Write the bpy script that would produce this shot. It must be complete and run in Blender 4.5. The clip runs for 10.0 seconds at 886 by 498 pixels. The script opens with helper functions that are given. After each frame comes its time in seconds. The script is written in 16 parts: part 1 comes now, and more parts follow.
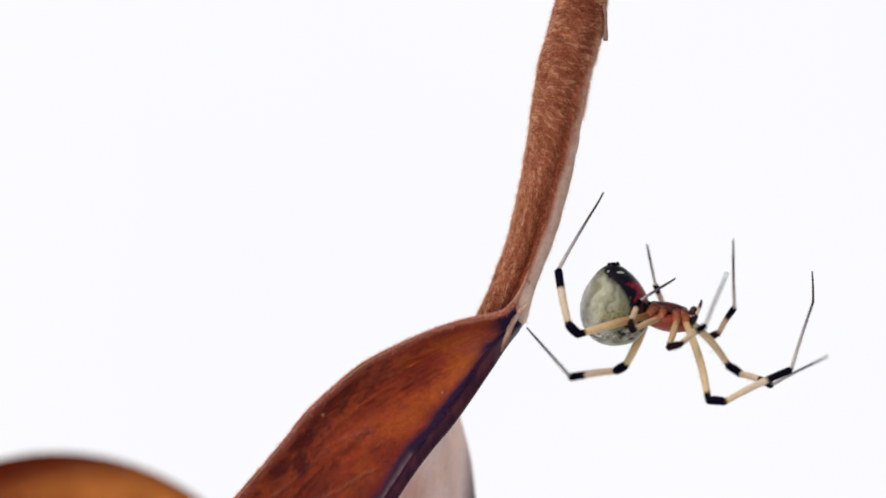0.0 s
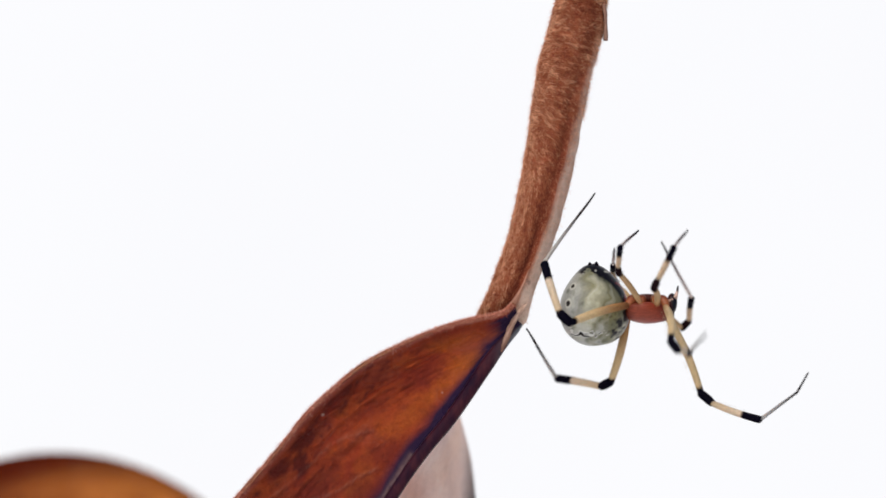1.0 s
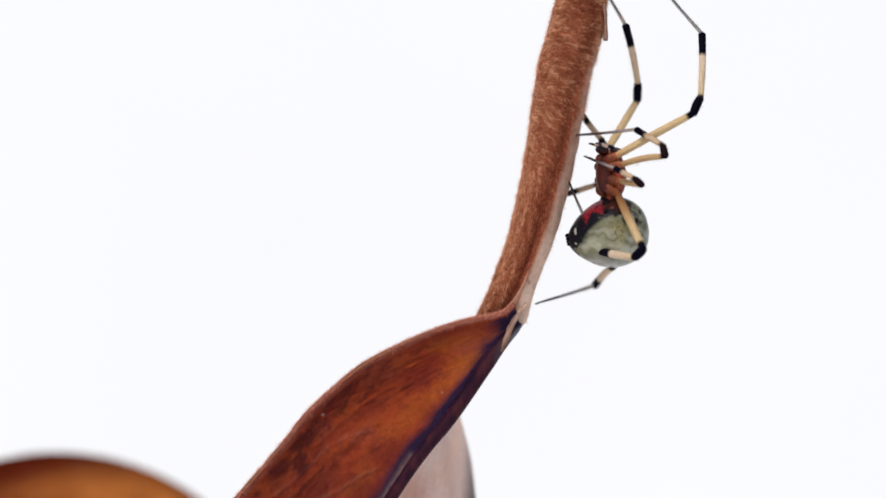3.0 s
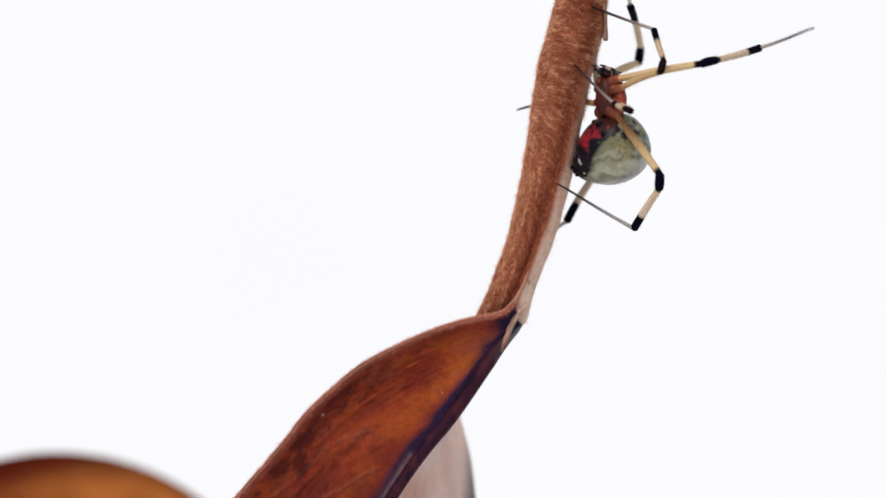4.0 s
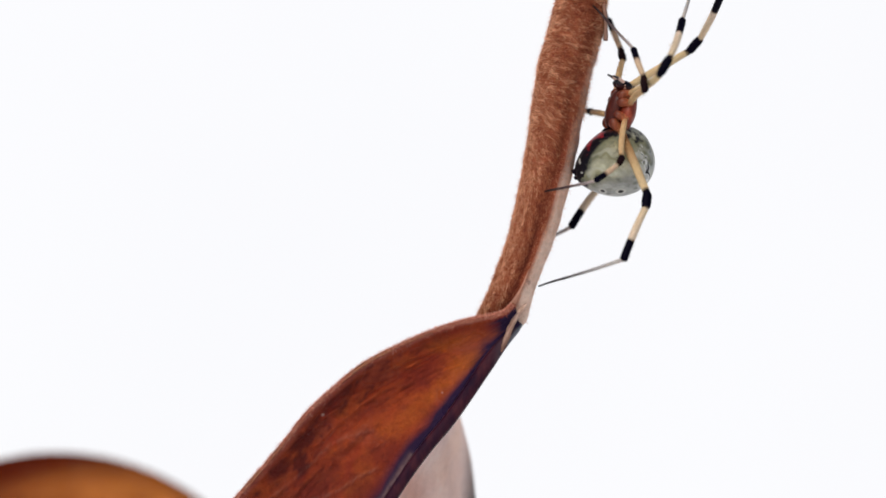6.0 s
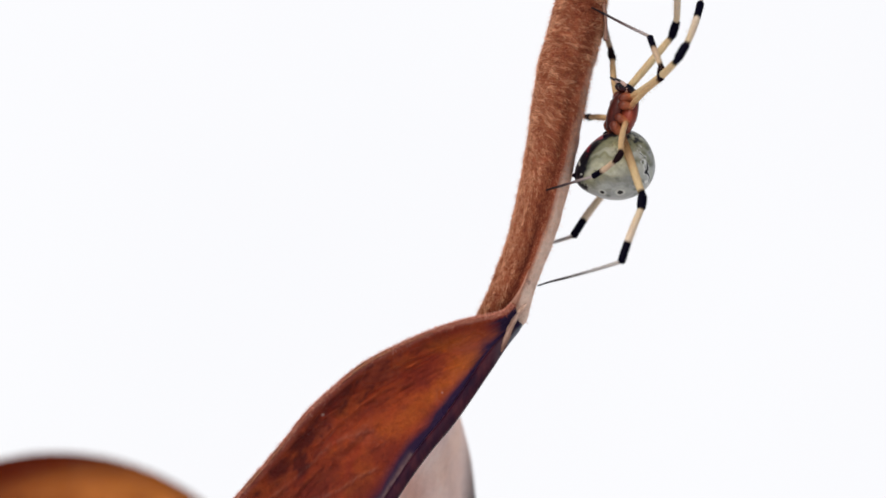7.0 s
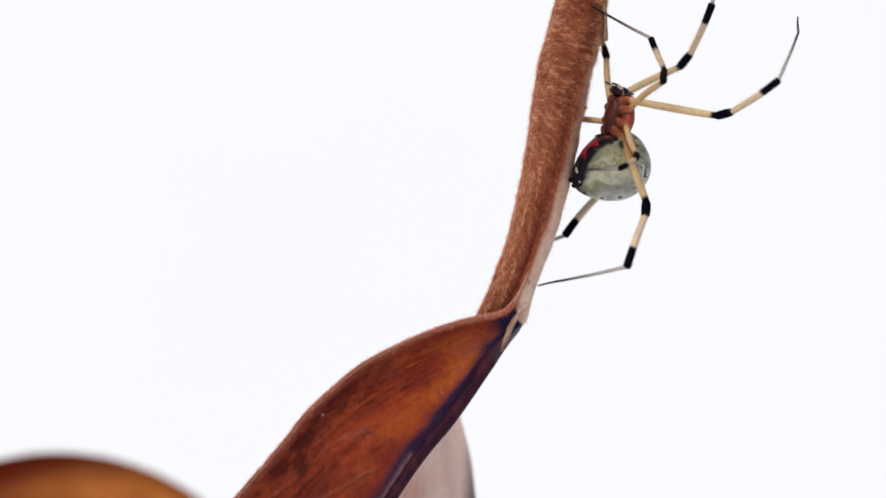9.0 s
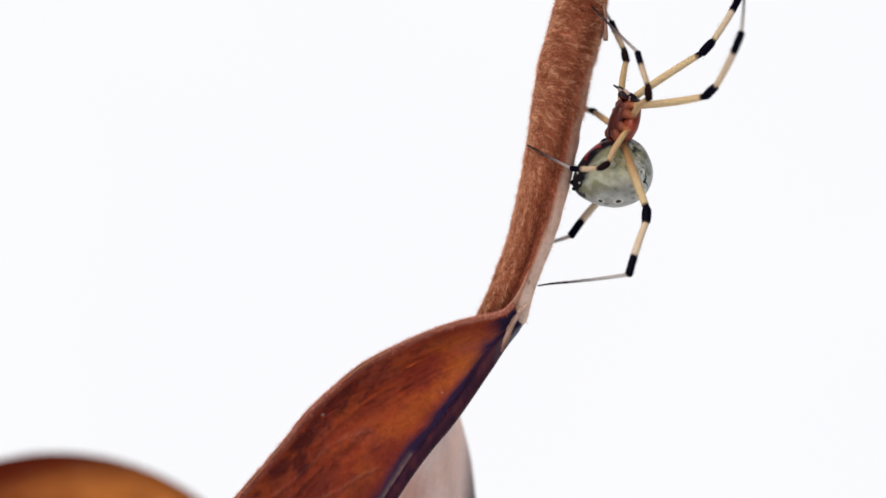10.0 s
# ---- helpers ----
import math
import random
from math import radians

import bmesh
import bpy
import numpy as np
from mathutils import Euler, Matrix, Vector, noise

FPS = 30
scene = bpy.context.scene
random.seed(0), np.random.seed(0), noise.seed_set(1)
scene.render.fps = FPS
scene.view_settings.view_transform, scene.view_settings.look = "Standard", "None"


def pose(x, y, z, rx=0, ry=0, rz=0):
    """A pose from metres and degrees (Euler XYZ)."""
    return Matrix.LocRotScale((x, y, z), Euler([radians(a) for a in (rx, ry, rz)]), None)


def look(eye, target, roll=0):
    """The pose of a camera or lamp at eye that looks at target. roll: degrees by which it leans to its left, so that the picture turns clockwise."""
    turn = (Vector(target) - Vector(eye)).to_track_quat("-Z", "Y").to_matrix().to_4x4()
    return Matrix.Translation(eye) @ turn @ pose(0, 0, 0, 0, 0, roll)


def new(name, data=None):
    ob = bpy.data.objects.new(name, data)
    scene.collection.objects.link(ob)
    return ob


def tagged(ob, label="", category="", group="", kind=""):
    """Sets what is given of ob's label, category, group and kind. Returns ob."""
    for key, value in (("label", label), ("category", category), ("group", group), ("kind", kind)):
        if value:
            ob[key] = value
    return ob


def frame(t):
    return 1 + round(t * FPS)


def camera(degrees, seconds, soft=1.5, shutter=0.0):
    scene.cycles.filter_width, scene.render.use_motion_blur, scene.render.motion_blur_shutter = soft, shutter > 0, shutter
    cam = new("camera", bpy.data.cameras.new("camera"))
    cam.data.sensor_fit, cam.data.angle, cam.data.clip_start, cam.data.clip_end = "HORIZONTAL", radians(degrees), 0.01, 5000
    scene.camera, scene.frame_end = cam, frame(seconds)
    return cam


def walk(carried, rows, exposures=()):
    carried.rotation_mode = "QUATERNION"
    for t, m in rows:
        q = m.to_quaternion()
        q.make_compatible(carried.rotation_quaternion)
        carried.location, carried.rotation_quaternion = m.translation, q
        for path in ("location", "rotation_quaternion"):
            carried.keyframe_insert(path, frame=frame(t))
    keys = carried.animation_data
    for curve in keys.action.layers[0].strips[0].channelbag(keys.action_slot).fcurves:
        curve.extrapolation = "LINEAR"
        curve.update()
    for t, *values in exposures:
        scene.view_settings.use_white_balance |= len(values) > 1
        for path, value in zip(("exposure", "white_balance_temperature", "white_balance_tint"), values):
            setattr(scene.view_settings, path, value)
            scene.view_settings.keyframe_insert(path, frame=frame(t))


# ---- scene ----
# A small spider climbs the stem of a dried leaf before a bright white sheet. Helpers below work in millimetres.
MM = 0.001


def q(x, y, z, rx=0, ry=0, rz=0):
    """A pose from millimetres and degrees."""
    return pose(x * MM, y * MM, z * MM, rx, ry, rz)


# ---- camera: a still macro lens with a shallow depth of field ----
cam = camera(12.0, 10.0, soft=1.6, shutter=0.2)
cam.data.dof.use_dof = True
cam.data.dof.focus_distance = 0.2483
cam.data.dof.aperture_fstop = 22.0
STILL = look((0, -0.25, 0.0456), (0, 0, 0.0456))
walk(cam, [(0.0, STILL), (10.0, STILL)])

# ---- light: a bright overcast sky, a broad soft sun, a glowing white sheet behind ----
world = bpy.data.worlds.new("overcast_sky")
scene.world = world
world.use_nodes = True
sky = world.node_tree.nodes.new("ShaderNodeTexSky")
sky.sky_type = "NISHITA"
sky.sun_disc = False
sky.sun_elevation = radians(48)
sky.sun_rotation = radians(205)
sky.air_density, sky.dust_density = 1.0, 4.0
back = world.node_tree.nodes["Background"]
world.node_tree.links.new(sky.outputs[0], back.inputs[0])
back.inputs[1].default_value = 0.105
sun = new("sun", bpy.data.lights.new("sun", "SUN"))
sun.data.energy, sun.data.angle, sun.data.color = 1.25, radians(25), (1.0, 0.97, 0.93)
sun.matrix_world = look((-0.5, -0.9, 1.2), (0, 0, 0))
scene.view_settings.exposure = 0.0


# ---- materials ----
def material(name):
    m = bpy.data.materials.new(name)
    m.use_nodes = True
    return m, m.node_tree.nodes, m.node_tree.links, m.node_tree.nodes["Principled BSDF"]


def ramp(nodes, stops, smooth=False):
    r = nodes.new("ShaderNodeValToRGB")
    if smooth:
        r.color_ramp.interpolation = "EASE"
    while len(r.color_ramp.elements) < len(stops):
        r.color_ramp.elements.new(1.0)
    for e, (p, c) in zip(r.color_ramp.elements, stops):
        e.position, e.color = p, (*c, 1)
    return r


def noise_node(nodes, links, coord, scale, detail=4, rough=0.6, stretch=(1, 1, 1)):
    """A noise of about 1 / scale metres, stretched along the axes."""
    mp = nodes.new("ShaderNodeMapping")
    mp.inputs["Scale"].default_value = stretch
    links.new(coord, mp.inputs["Vector"])
    n = nodes.new("ShaderNodeTexNoise")
    n.inputs["Scale"].default_value, n.inputs["Detail"].default_value, n.inputs["Roughness"].default_value = scale, detail, rough
    links.new(mp.outputs[0], n.inputs["Vector"])
    return n.outputs["Fac"]


def mix_rgb(nodes, links, mode, fac, a, b):
    m = nodes.new("ShaderNodeMix")
    m.data_type, m.blend_type, m.clamp_factor = "RGBA", mode, True
    for sock, v in ((m.inputs[0], fac), (m.inputs[6], a), (m.inputs[7], b)):
        if isinstance(v, (int, float)):
            sock.default_value = v
        elif isinstance(v, tuple):
            sock.default_value = (*v, 1)
        else:
            links.new(v, sock)
    return m.outputs[2]


def relief(nodes, links, bsdf, height, strength, distance):
    b = nodes.new("ShaderNodeBump")
    b.inputs["Strength"].default_value, b.inputs["Distance"].default_value = strength, distance
    links.new(height, b.inputs["Height"])
    links.new(b.outputs[0], bsdf.inputs["Normal"])


def cuticle(name, stops, rough=0.5, speck=0.25, gloss=0.02, axis=0):
    """Banded spider skin: colours along a limb from its root (0) to its end (1), or from the underside up for axis 2."""
    m, nodes, links, bsdf = material(name)
    tc = nodes.new("ShaderNodeTexCoord")
    sep = nodes.new("ShaderNodeSeparateXYZ")
    links.new(tc.outputs["Generated"], sep.inputs[0])
    wob = nodes.new("ShaderNodeMath")
    wob.operation = "MULTIPLY_ADD"
    grain = noise_node(nodes, links, tc.outputs["Object"], 4500)
    links.new(grain, wob.inputs[0])
    wob.inputs[1].default_value = 0.06
    links.new(sep.outputs[axis], wob.inputs[2])
    r = ramp(nodes, [(p + 0.03, c) for p, c in stops])
    links.new(wob.outputs[0], r.inputs[0])
    fine = noise_node(nodes, links, tc.outputs["Object"], 9000, 3, 0.7, (0.4, 1, 1))
    tint = ramp(nodes, [(0.3, (1 - speck,) * 3), (0.7, (1, 1, 1))])
    links.new(fine, tint.inputs[0])
    links.new(mix_rgb(nodes, links, "MULTIPLY", 1.0, r.outputs[0], tint.outputs[0]), bsdf.inputs["Base Color"])
    bsdf.inputs["Roughness"].default_value = rough
    bsdf.inputs["Specular IOR Level"].default_value = gloss
    bsdf.inputs["Subsurface Weight"].default_value = 0.12
    bsdf.inputs["Subsurface Radius"].default_value = (0.0004, 0.0002, 0.0001)
    relief(nodes, links, bsdf, fine, 0.25, 0.00003)
    return m


CREAM, BLACK, BROWN = (0.66, 0.49, 0.275), (0.003, 0.0024, 0.008), (0.012, 0.005, 0.007)
SKINS = {
    # coxae darken underneath: the shade between them is put into the colour
    "coxa": cuticle("coxa_skin", [(0, (0.12, 0.022, 0.012)), (0.3, (0.3, 0.078, 0.034)), (0.6, (0.44, 0.145, 0.06)), (1, (0.46, 0.17, 0.075))], 0.35, 0.5, 0.2, 2),
    "femur": cuticle("femur_skin", [(0, (0.58, 0.33, 0.15)), (0.2, CREAM), (0.87, CREAM), (0.91, BLACK), (1, BLACK)]),
    "hind_femur": cuticle("hind_femur_skin", [(0, (0.22, 0.085, 0.036)), (0.3, (0.38, 0.21, 0.09)), (0.62, (0.6, 0.43, 0.23)), (0.87, CREAM), (0.91, BLACK), (1, BLACK)]),
    "patella": cuticle("patella_skin", [(0, BLACK), (0.85, BLACK), (1, (0.04, 0.03, 0.03))]),
    "tibia": cuticle("tibia_skin", [(0, BLACK), (0.03, BLACK), (0.07, (0.66, 0.51, 0.33)), (0.62, (0.68, 0.54, 0.4)), (0.67, BLACK), (1, BLACK)]),
    "metatarsus": cuticle("metatarsus_skin", [(0, BLACK), (0.05, (0.5, 0.45, 0.41)), (0.5, (0.34, 0.32, 0.31)), (0.88, (0.1, 0.09, 0.09)), (1, (0.03, 0.026, 0.028))]),
    "tarsus": cuticle("tarsus_skin", [(0, (0.09, 0.07, 0.07)), (0.3, (0.025, 0.02, 0.022)), (1, (0.012, 0.01, 0.012))]),
    "small_femur": cuticle("small_femur_skin", [(0, (0.42, 0.2, 0.09)), (0.25, (0.56, 0.37, 0.19)), (0.85, (0.54, 0.36, 0.19)), (0.92, BROWN), (1, BROWN)]),
    "small_patella": cuticle("small_patella_skin", [(0, BROWN), (1, (0.016, 0.007, 0.008))]),
    "small_tibia": cuticle("small_tibia_skin", [(0, BROWN), (0.07, BROWN), (0.16, (0.6, 0.44, 0.29)), (0.55, (0.56, 0.4, 0.27)), (0.66, BLACK), (1, BLACK)]),
    "small_metatarsus": cuticle("small_metatarsus_skin", [(0, (0.46, 0.39, 0.36)), (0.3, (0.3, 0.25, 0.24)), (0.65, (0.12, 0.085, 0.085)), (1, (0.035, 0.02, 0.022))]),
}
CARAPACE = cuticle("carapace_skin", [(0, (0.09, 0.014, 0.009)), (0.22, (0.32, 0.062, 0.03)), (0.66, (0.31, 0.053, 0.026)), (0.82, (0.2, 0.034, 0.019)), (0.93, (0.1, 0.024, 0.016)), (1, (0.04, 0.014, 0.012))], 0.34, 0.4, 0.25)
STERNUM = cuticle("sternum_skin", [(0, (0.04, 0.008, 0.007)), (0.5, (0.09, 0.017, 0.011)), (1, (0.06, 0.011, 0.008))], 0.35, 0.5, 0.2)
DARK = cuticle("dark_skin", [(0, (0.02, 0.012, 0.014)), (1, BLACK)], 0.35)
FANG = cuticle("fang_skin", [(0, (0.07, 0.01, 0.008)), (0.35, (0.03, 0.005, 0.006)), (0.55, BLACK), (1, BLACK)], 0.3, 0.3, 0.2)


def abdomen_skin():
    m, nodes, links, bsdf = material("abdomen_skin")
    tc = nodes.new("ShaderNodeTexCoord")
    at = nodes.new("ShaderNodeAttribute")
    at.attribute_name = "marking"
    fine = noise_node(nodes, links, tc.outputs["Object"], 7000, 5, 0.7)
    tint = ramp(nodes, [(0.3, (0.78, 0.78, 0.76)), (0.7, (0.98, 0.98, 0.97))])
    links.new(fine, tint.inputs[0])
    links.new(mix_rgb(nodes, links, "MULTIPLY", 1.0, at.outputs["Color"], tint.outputs[0]), bsdf.inputs["Base Color"])
    bsdf.inputs["Roughness"].default_value = 0.3
    bsdf.inputs["Specular IOR Level"].default_value = 0.11
    bsdf.inputs["Subsurface Weight"].default_value = 0.08
    bsdf.inputs["Subsurface Radius"].default_value = (0.0004, 0.0004, 0.0003)
    relief(nodes, links, bsdf, fine, 0.3, 0.00004)
    return m


def fuzz_skin():
    """The felt of the stem: brown, streaked along the hairs, with a bare pale strip where 'bare' is one."""
    m, nodes, links, bsdf = material("stem_felt")
    tc = nodes.new("ShaderNodeTexCoord")
    at = nodes.new("ShaderNodeAttribute")
    at.attribute_name = "bare"
    coarse = noise_node(nodes, links, tc.outputs["Object"], 480, 6, 0.68, (1.6, 1, 0.4))
    fine = noise_node(nodes, links, tc.outputs["Object"], 2600, 5, 0.75, (0.6, 1, 1.3))
    tone = nodes.new("ShaderNodeAttribute")
    tone.attribute_name = "tone"
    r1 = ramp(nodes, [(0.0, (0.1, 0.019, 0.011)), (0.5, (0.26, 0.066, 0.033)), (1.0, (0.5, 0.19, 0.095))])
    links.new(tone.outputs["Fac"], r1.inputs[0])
    tint = ramp(nodes, [(0.32, (0.6, 0.55, 0.53)), (0.68, (1.15, 1.15, 1.15))])
    links.new(fine, tint.inputs[0])
    felt = mix_rgb(nodes, links, "MULTIPLY", 1.0, r1.outputs[0], tint.outputs[0])
    r2 = ramp(nodes, [(0.3, (0.58, 0.36, 0.25)), (0.5, (0.75, 0.55, 0.43)), (0.7, (0.86, 0.71, 0.58))])
    links.new(coarse, r2.inputs[0])
    strip = mix_rgb(nodes, links, "MULTIPLY", 0.45, r2.outputs[0], tint.outputs[0])
    links.new(mix_rgb(nodes, links, "MIX", at.outputs["Fac"], felt, strip), bsdf.inputs["Base Color"])
    bsdf.inputs["Roughness"].default_value = 0.9
    bsdf.inputs["Specular IOR Level"].default_value = 0.1
    relief(nodes, links, bsdf, fine, 0.6, 0.00008)
    return m


def hair_skin(name, dark, light):
    m, nodes, links, bsdf = material(name)
    geo = nodes.new("ShaderNodeAttribute")
    geo.attribute_name = "tone"
    mid = tuple(a * 0.68 + b * 0.32 * f for a, b, f in zip(dark, light, (1.0, 0.68, 0.52)))
    r = ramp(nodes, [(0.0, dark), (0.55, mid), (1.0, light)])
    links.new(geo.outputs["Fac"], r.inputs[0])
    links.new(r.outputs[0], bsdf.inputs["Base Color"])
    bsdf.inputs["Roughness"].default_value = 0.6
    bsdf.inputs["Specular IOR Level"].default_value = 0.08
    return m


def leaf_skin(name, tones, rough, through_light, margin, dirt=(0.5, 0.45, 0.4), gloss=0.25, painted_sheen=None):
    """Dried leaf: mottled at two scales, fine veins; 'edge' is one at the margin. Light comes through a little."""
    m, nodes, links, bsdf = material(name)
    tc = nodes.new("ShaderNodeTexCoord")
    at = nodes.new("ShaderNodeAttribute")
    at.attribute_name = "edge"
    coarse = noise_node(nodes, links, tc.outputs["Object"], 260, 6, 0.62)
    fine = noise_node(nodes, links, tc.outputs["Object"], 2300, 6, 0.78)
    speck = noise_node(nodes, links, tc.outputs["Object"], 900, 4, 0.7)
    r1 = ramp(nodes, tones)
    links.new(coarse, r1.inputs[0])
    tint = ramp(nodes, [(0.34, dirt), (0.62, (1.12, 1.12, 1.12))])
    links.new(fine, tint.inputs[0])
    base = mix_rgb(nodes, links, "MULTIPLY", 1.0, r1.outputs[0], tint.outputs[0])
    dots = ramp(nodes, [(0.3, dirt), (0.42, (1, 1, 1))])
    links.new(speck, dots.inputs[0])
    base = mix_rgb(nodes, links, "MULTIPLY", 1.0, base, dots.outputs[0])
    wax = noise_node(nodes, links, tc.outputs["Object"], 190, 3, 0.5, (1, 1, 1.4))
    # pinkish sheen of the glossy patches, painted into the base colour
    if painted_sheen:
        br = ramp(nodes, [(0.5, (0, 0, 0)), (0.57, (0.55, 0.55, 0.55))])
        links.new(wax, br.inputs[0])
    vein = nodes.new("ShaderNodeAttribute")
    vein.attribute_name = "vein"
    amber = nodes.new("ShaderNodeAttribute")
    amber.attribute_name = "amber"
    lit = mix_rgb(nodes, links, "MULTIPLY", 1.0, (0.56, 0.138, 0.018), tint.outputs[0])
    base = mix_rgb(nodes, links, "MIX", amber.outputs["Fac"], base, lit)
    stain_shade = nodes.new("ShaderNodeAttribute")
    stain_shade.attribute_name = "stain_shade"
    if painted_sheen:
        base = mix_rgb(nodes, links, "MIX", br.outputs[0], base, painted_sheen)
    # this dark tone also paints shade in creases, under cracks and the rim
    base = mix_rgb(nodes, links, "MIX", stain_shade.outputs["Fac"], base, (0.11, 0.014, 0.012))
    base = mix_rgb(nodes, links, "MIX", vein.outputs["Fac"], base, (0.026, 0.011, 0.045))
    pale = nodes.new("ShaderNodeAttribute")
    pale.attribute_name = "pale"
    base = mix_rgb(nodes, links, "MIX", pale.outputs["Fac"], base, (0.6, 0.37, 0.29))
    # scattered pale grains of dust
    cell = nodes.new("ShaderNodeTexVoronoi")
    cell.inputs["Scale"].default_value = 520
    links.new(tc.outputs["Object"], cell.inputs["Vector"])
    grain = ramp(nodes, [(0.03, (0.6, 0.6, 0.6)), (0.07, (0, 0, 0))])
    links.new(cell.outputs["Distance"], grain.inputs[0])
    chance = ramp(nodes, [(0.55, (0, 0, 0)), (0.75, (1, 1, 1))])
    links.new(cell.outputs["Color"], chance.inputs[0])
    base = mix_rgb(nodes, links, "MIX", mix_rgb(nodes, links, "MULTIPLY", 1.0, grain.outputs[0], chance.outputs[0]), base, (0.7, 0.5, 0.4))
    base = mix_rgb(nodes, links, "MIX", at.outputs["Fac"], base, margin)
    links.new(base, bsdf.inputs["Base Color"])
    # smooth waxy patches between duller, rougher ones
    wr = ramp(nodes, [(0.42, (rough * 1.7,) * 3), (0.56, (rough,) * 3)])
    links.new(wax, wr.inputs[0])
    links.new(wr.outputs[0], bsdf.inputs["Roughness"])
    bsdf.inputs["Specular IOR Level"].default_value = gloss
    both = nodes.new("ShaderNodeMath")
    both.operation = "MULTIPLY_ADD"
    links.new(speck, both.inputs[0])
    both.inputs[1].default_value = 1.6
    links.new(fine, both.inputs[2])
    relief(nodes, links, bsdf, both.outputs[0], 0.9, 0.00026)
    tr = nodes.new("ShaderNodeBsdfTranslucent")
    links.new(base, tr.inputs[0])
    ms = nodes.new("ShaderNodeMixShader")
    ms.inputs[0].default_value = through_light
    links.new(bsdf.outputs[0], ms.inputs[1])
    links.new(tr.outputs[0], ms.inputs[2])
    links.new(ms.outputs[0], nodes["Material Output"].inputs[0])
    return m


ABDOMEN = abdomen_skin()
FELT = fuzz_skin()
HAIR = hair_skin("stem_hair", (0.2, 0.04, 0.018), (0.98, 0.56, 0.34))
RIM_HAIR = hair_skin("rim_hair", (0.27, 0.055, 0.036), (0.96, 0.55, 0.43))
INNER = leaf_skin("leaf_inner_face", [(0.3, (0.21, 0.021, 0.014)), (0.45, (0.33, 0.04, 0.016)), (0.58, (0.41, 0.064, 0.02)), (0.72, (0.39, 0.07, 0.042))], 0.25, 0.18, (0.46, 0.125, 0.09), (0.74, 0.68, 0.64), 0.17, (0.36, 0.075, 0.038))
UNDER = leaf_skin("leaf_under_face", [(0.3, (0.93, 0.76, 0.66)), (0.7, (0.97, 0.88, 0.84))], 0.75, 0.74, (0.045, 0.07, 0.1), (0.96, 0.95, 0.94))
AMBER = leaf_skin("amber_leaf_face", [(0.3, (0.42, 0.125, 0.022)), (0.7, (0.66, 0.225, 0.055))], 0.6, 0.06, (0.1, 0.012, 0.003), (0.85, 0.82, 0.8), 0.03)


def rib_skin():
    m, nodes, links, bsdf = material("midrib_skin")
    tc = nodes.new("ShaderNodeTexCoord")
    n = noise_node(nodes, links, tc.outputs["Object"], 1500, 4, 0.6, (1, 1, 0.4))
    r = ramp(nodes, [(0.3, (0.01, 0.004, 0.015)), (0.5, (0.032, 0.008, 0.017)), (0.75, (0.07, 0.018, 0.023))])
    links.new(n, r.inputs[0])
    head = nodes.new("ShaderNodeAttribute")
    head.attribute_name = "head"
    links.new(mix_rgb(nodes, links, "MIX", head.outputs["Fac"], r.outputs[0], (0.17, 0.19, 0.21)), bsdf.inputs["Base Color"])
    bsdf.inputs["Roughness"].default_value = 0.3
    bsdf.inputs["Specular IOR Level"].default_value = 0.07
    relief(nodes, links, bsdf, n, 0.3, 0.0001)
    return m


RIB = rib_skin()


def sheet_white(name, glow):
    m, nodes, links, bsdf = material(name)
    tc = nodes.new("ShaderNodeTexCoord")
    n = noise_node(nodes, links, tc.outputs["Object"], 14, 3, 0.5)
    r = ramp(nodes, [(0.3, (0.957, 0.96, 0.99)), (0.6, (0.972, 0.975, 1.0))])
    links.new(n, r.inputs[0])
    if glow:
        # the backdrop's white is its own emission, not light falling on it
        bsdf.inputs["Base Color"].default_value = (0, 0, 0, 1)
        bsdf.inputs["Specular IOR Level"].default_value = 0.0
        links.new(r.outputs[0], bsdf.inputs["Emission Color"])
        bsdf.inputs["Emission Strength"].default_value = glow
    else:
        bsdf.inputs["Base Color"].default_value = (0.93, 0.935, 0.945, 1)
        fibre = noise_node(nodes, links, tc.outputs["Object"], 900, 4)
        relief(nodes, links, bsdf, fibre, 0.2, 0.0002)
    bsdf.inputs["Roughness"].default_value = 0.8
    return m


# ---- mesh tools (millimetres) ----
def mesh(name, verts, faces, mat, smooth=True):
    me = bpy.data.meshes.new(name)
    me.from_pydata((np.asarray(verts, float) * MM).tolist(), [], faces)
    me.materials.append(mat)
    if smooth:
        me.polygons.foreach_set("use_smooth", [True] * len(me.polygons))
    me.update()
    return me


def part(name, me, parent, label=""):
    ob = new(name, me)
    ob.parent = parent
    return tagged(ob, label)


def attribute(me, name, values):
    a = me.attributes.new(name, "FLOAT", "POINT")
    a.data.foreach_set("value", np.asarray(values, np.float32))


def bias(n, early):
    """n steps from nought to one, closer together at the start if early."""
    t = np.linspace(0, 1, n)
    return 0.3 * t + 0.7 * t**2.4 if early else t


def spline(pts, n, early=False):
    """n points along a smooth curve through pts."""
    p = np.asarray(pts, float)
    s = np.concatenate([[0], np.cumsum(np.linalg.norm(np.diff(p, axis=0), axis=1))])
    g = np.gradient(p, s, axis=0)
    out = []
    for v in s[-1] * bias(n, early):
        i = min(np.searchsorted(s, v, side="right") - 1, len(s) - 2)
        h = s[i + 1] - s[i]
        t = (v - s[i]) / h
        out.append((2 * t**3 - 3 * t**2 + 1) * p[i] + (t**3 - 2 * t**2 + t) * h * g[i] + (3 * t**2 - 2 * t**3) * p[i + 1] + (t**3 - t**2) * h * g[i + 1])
    return np.array(out)


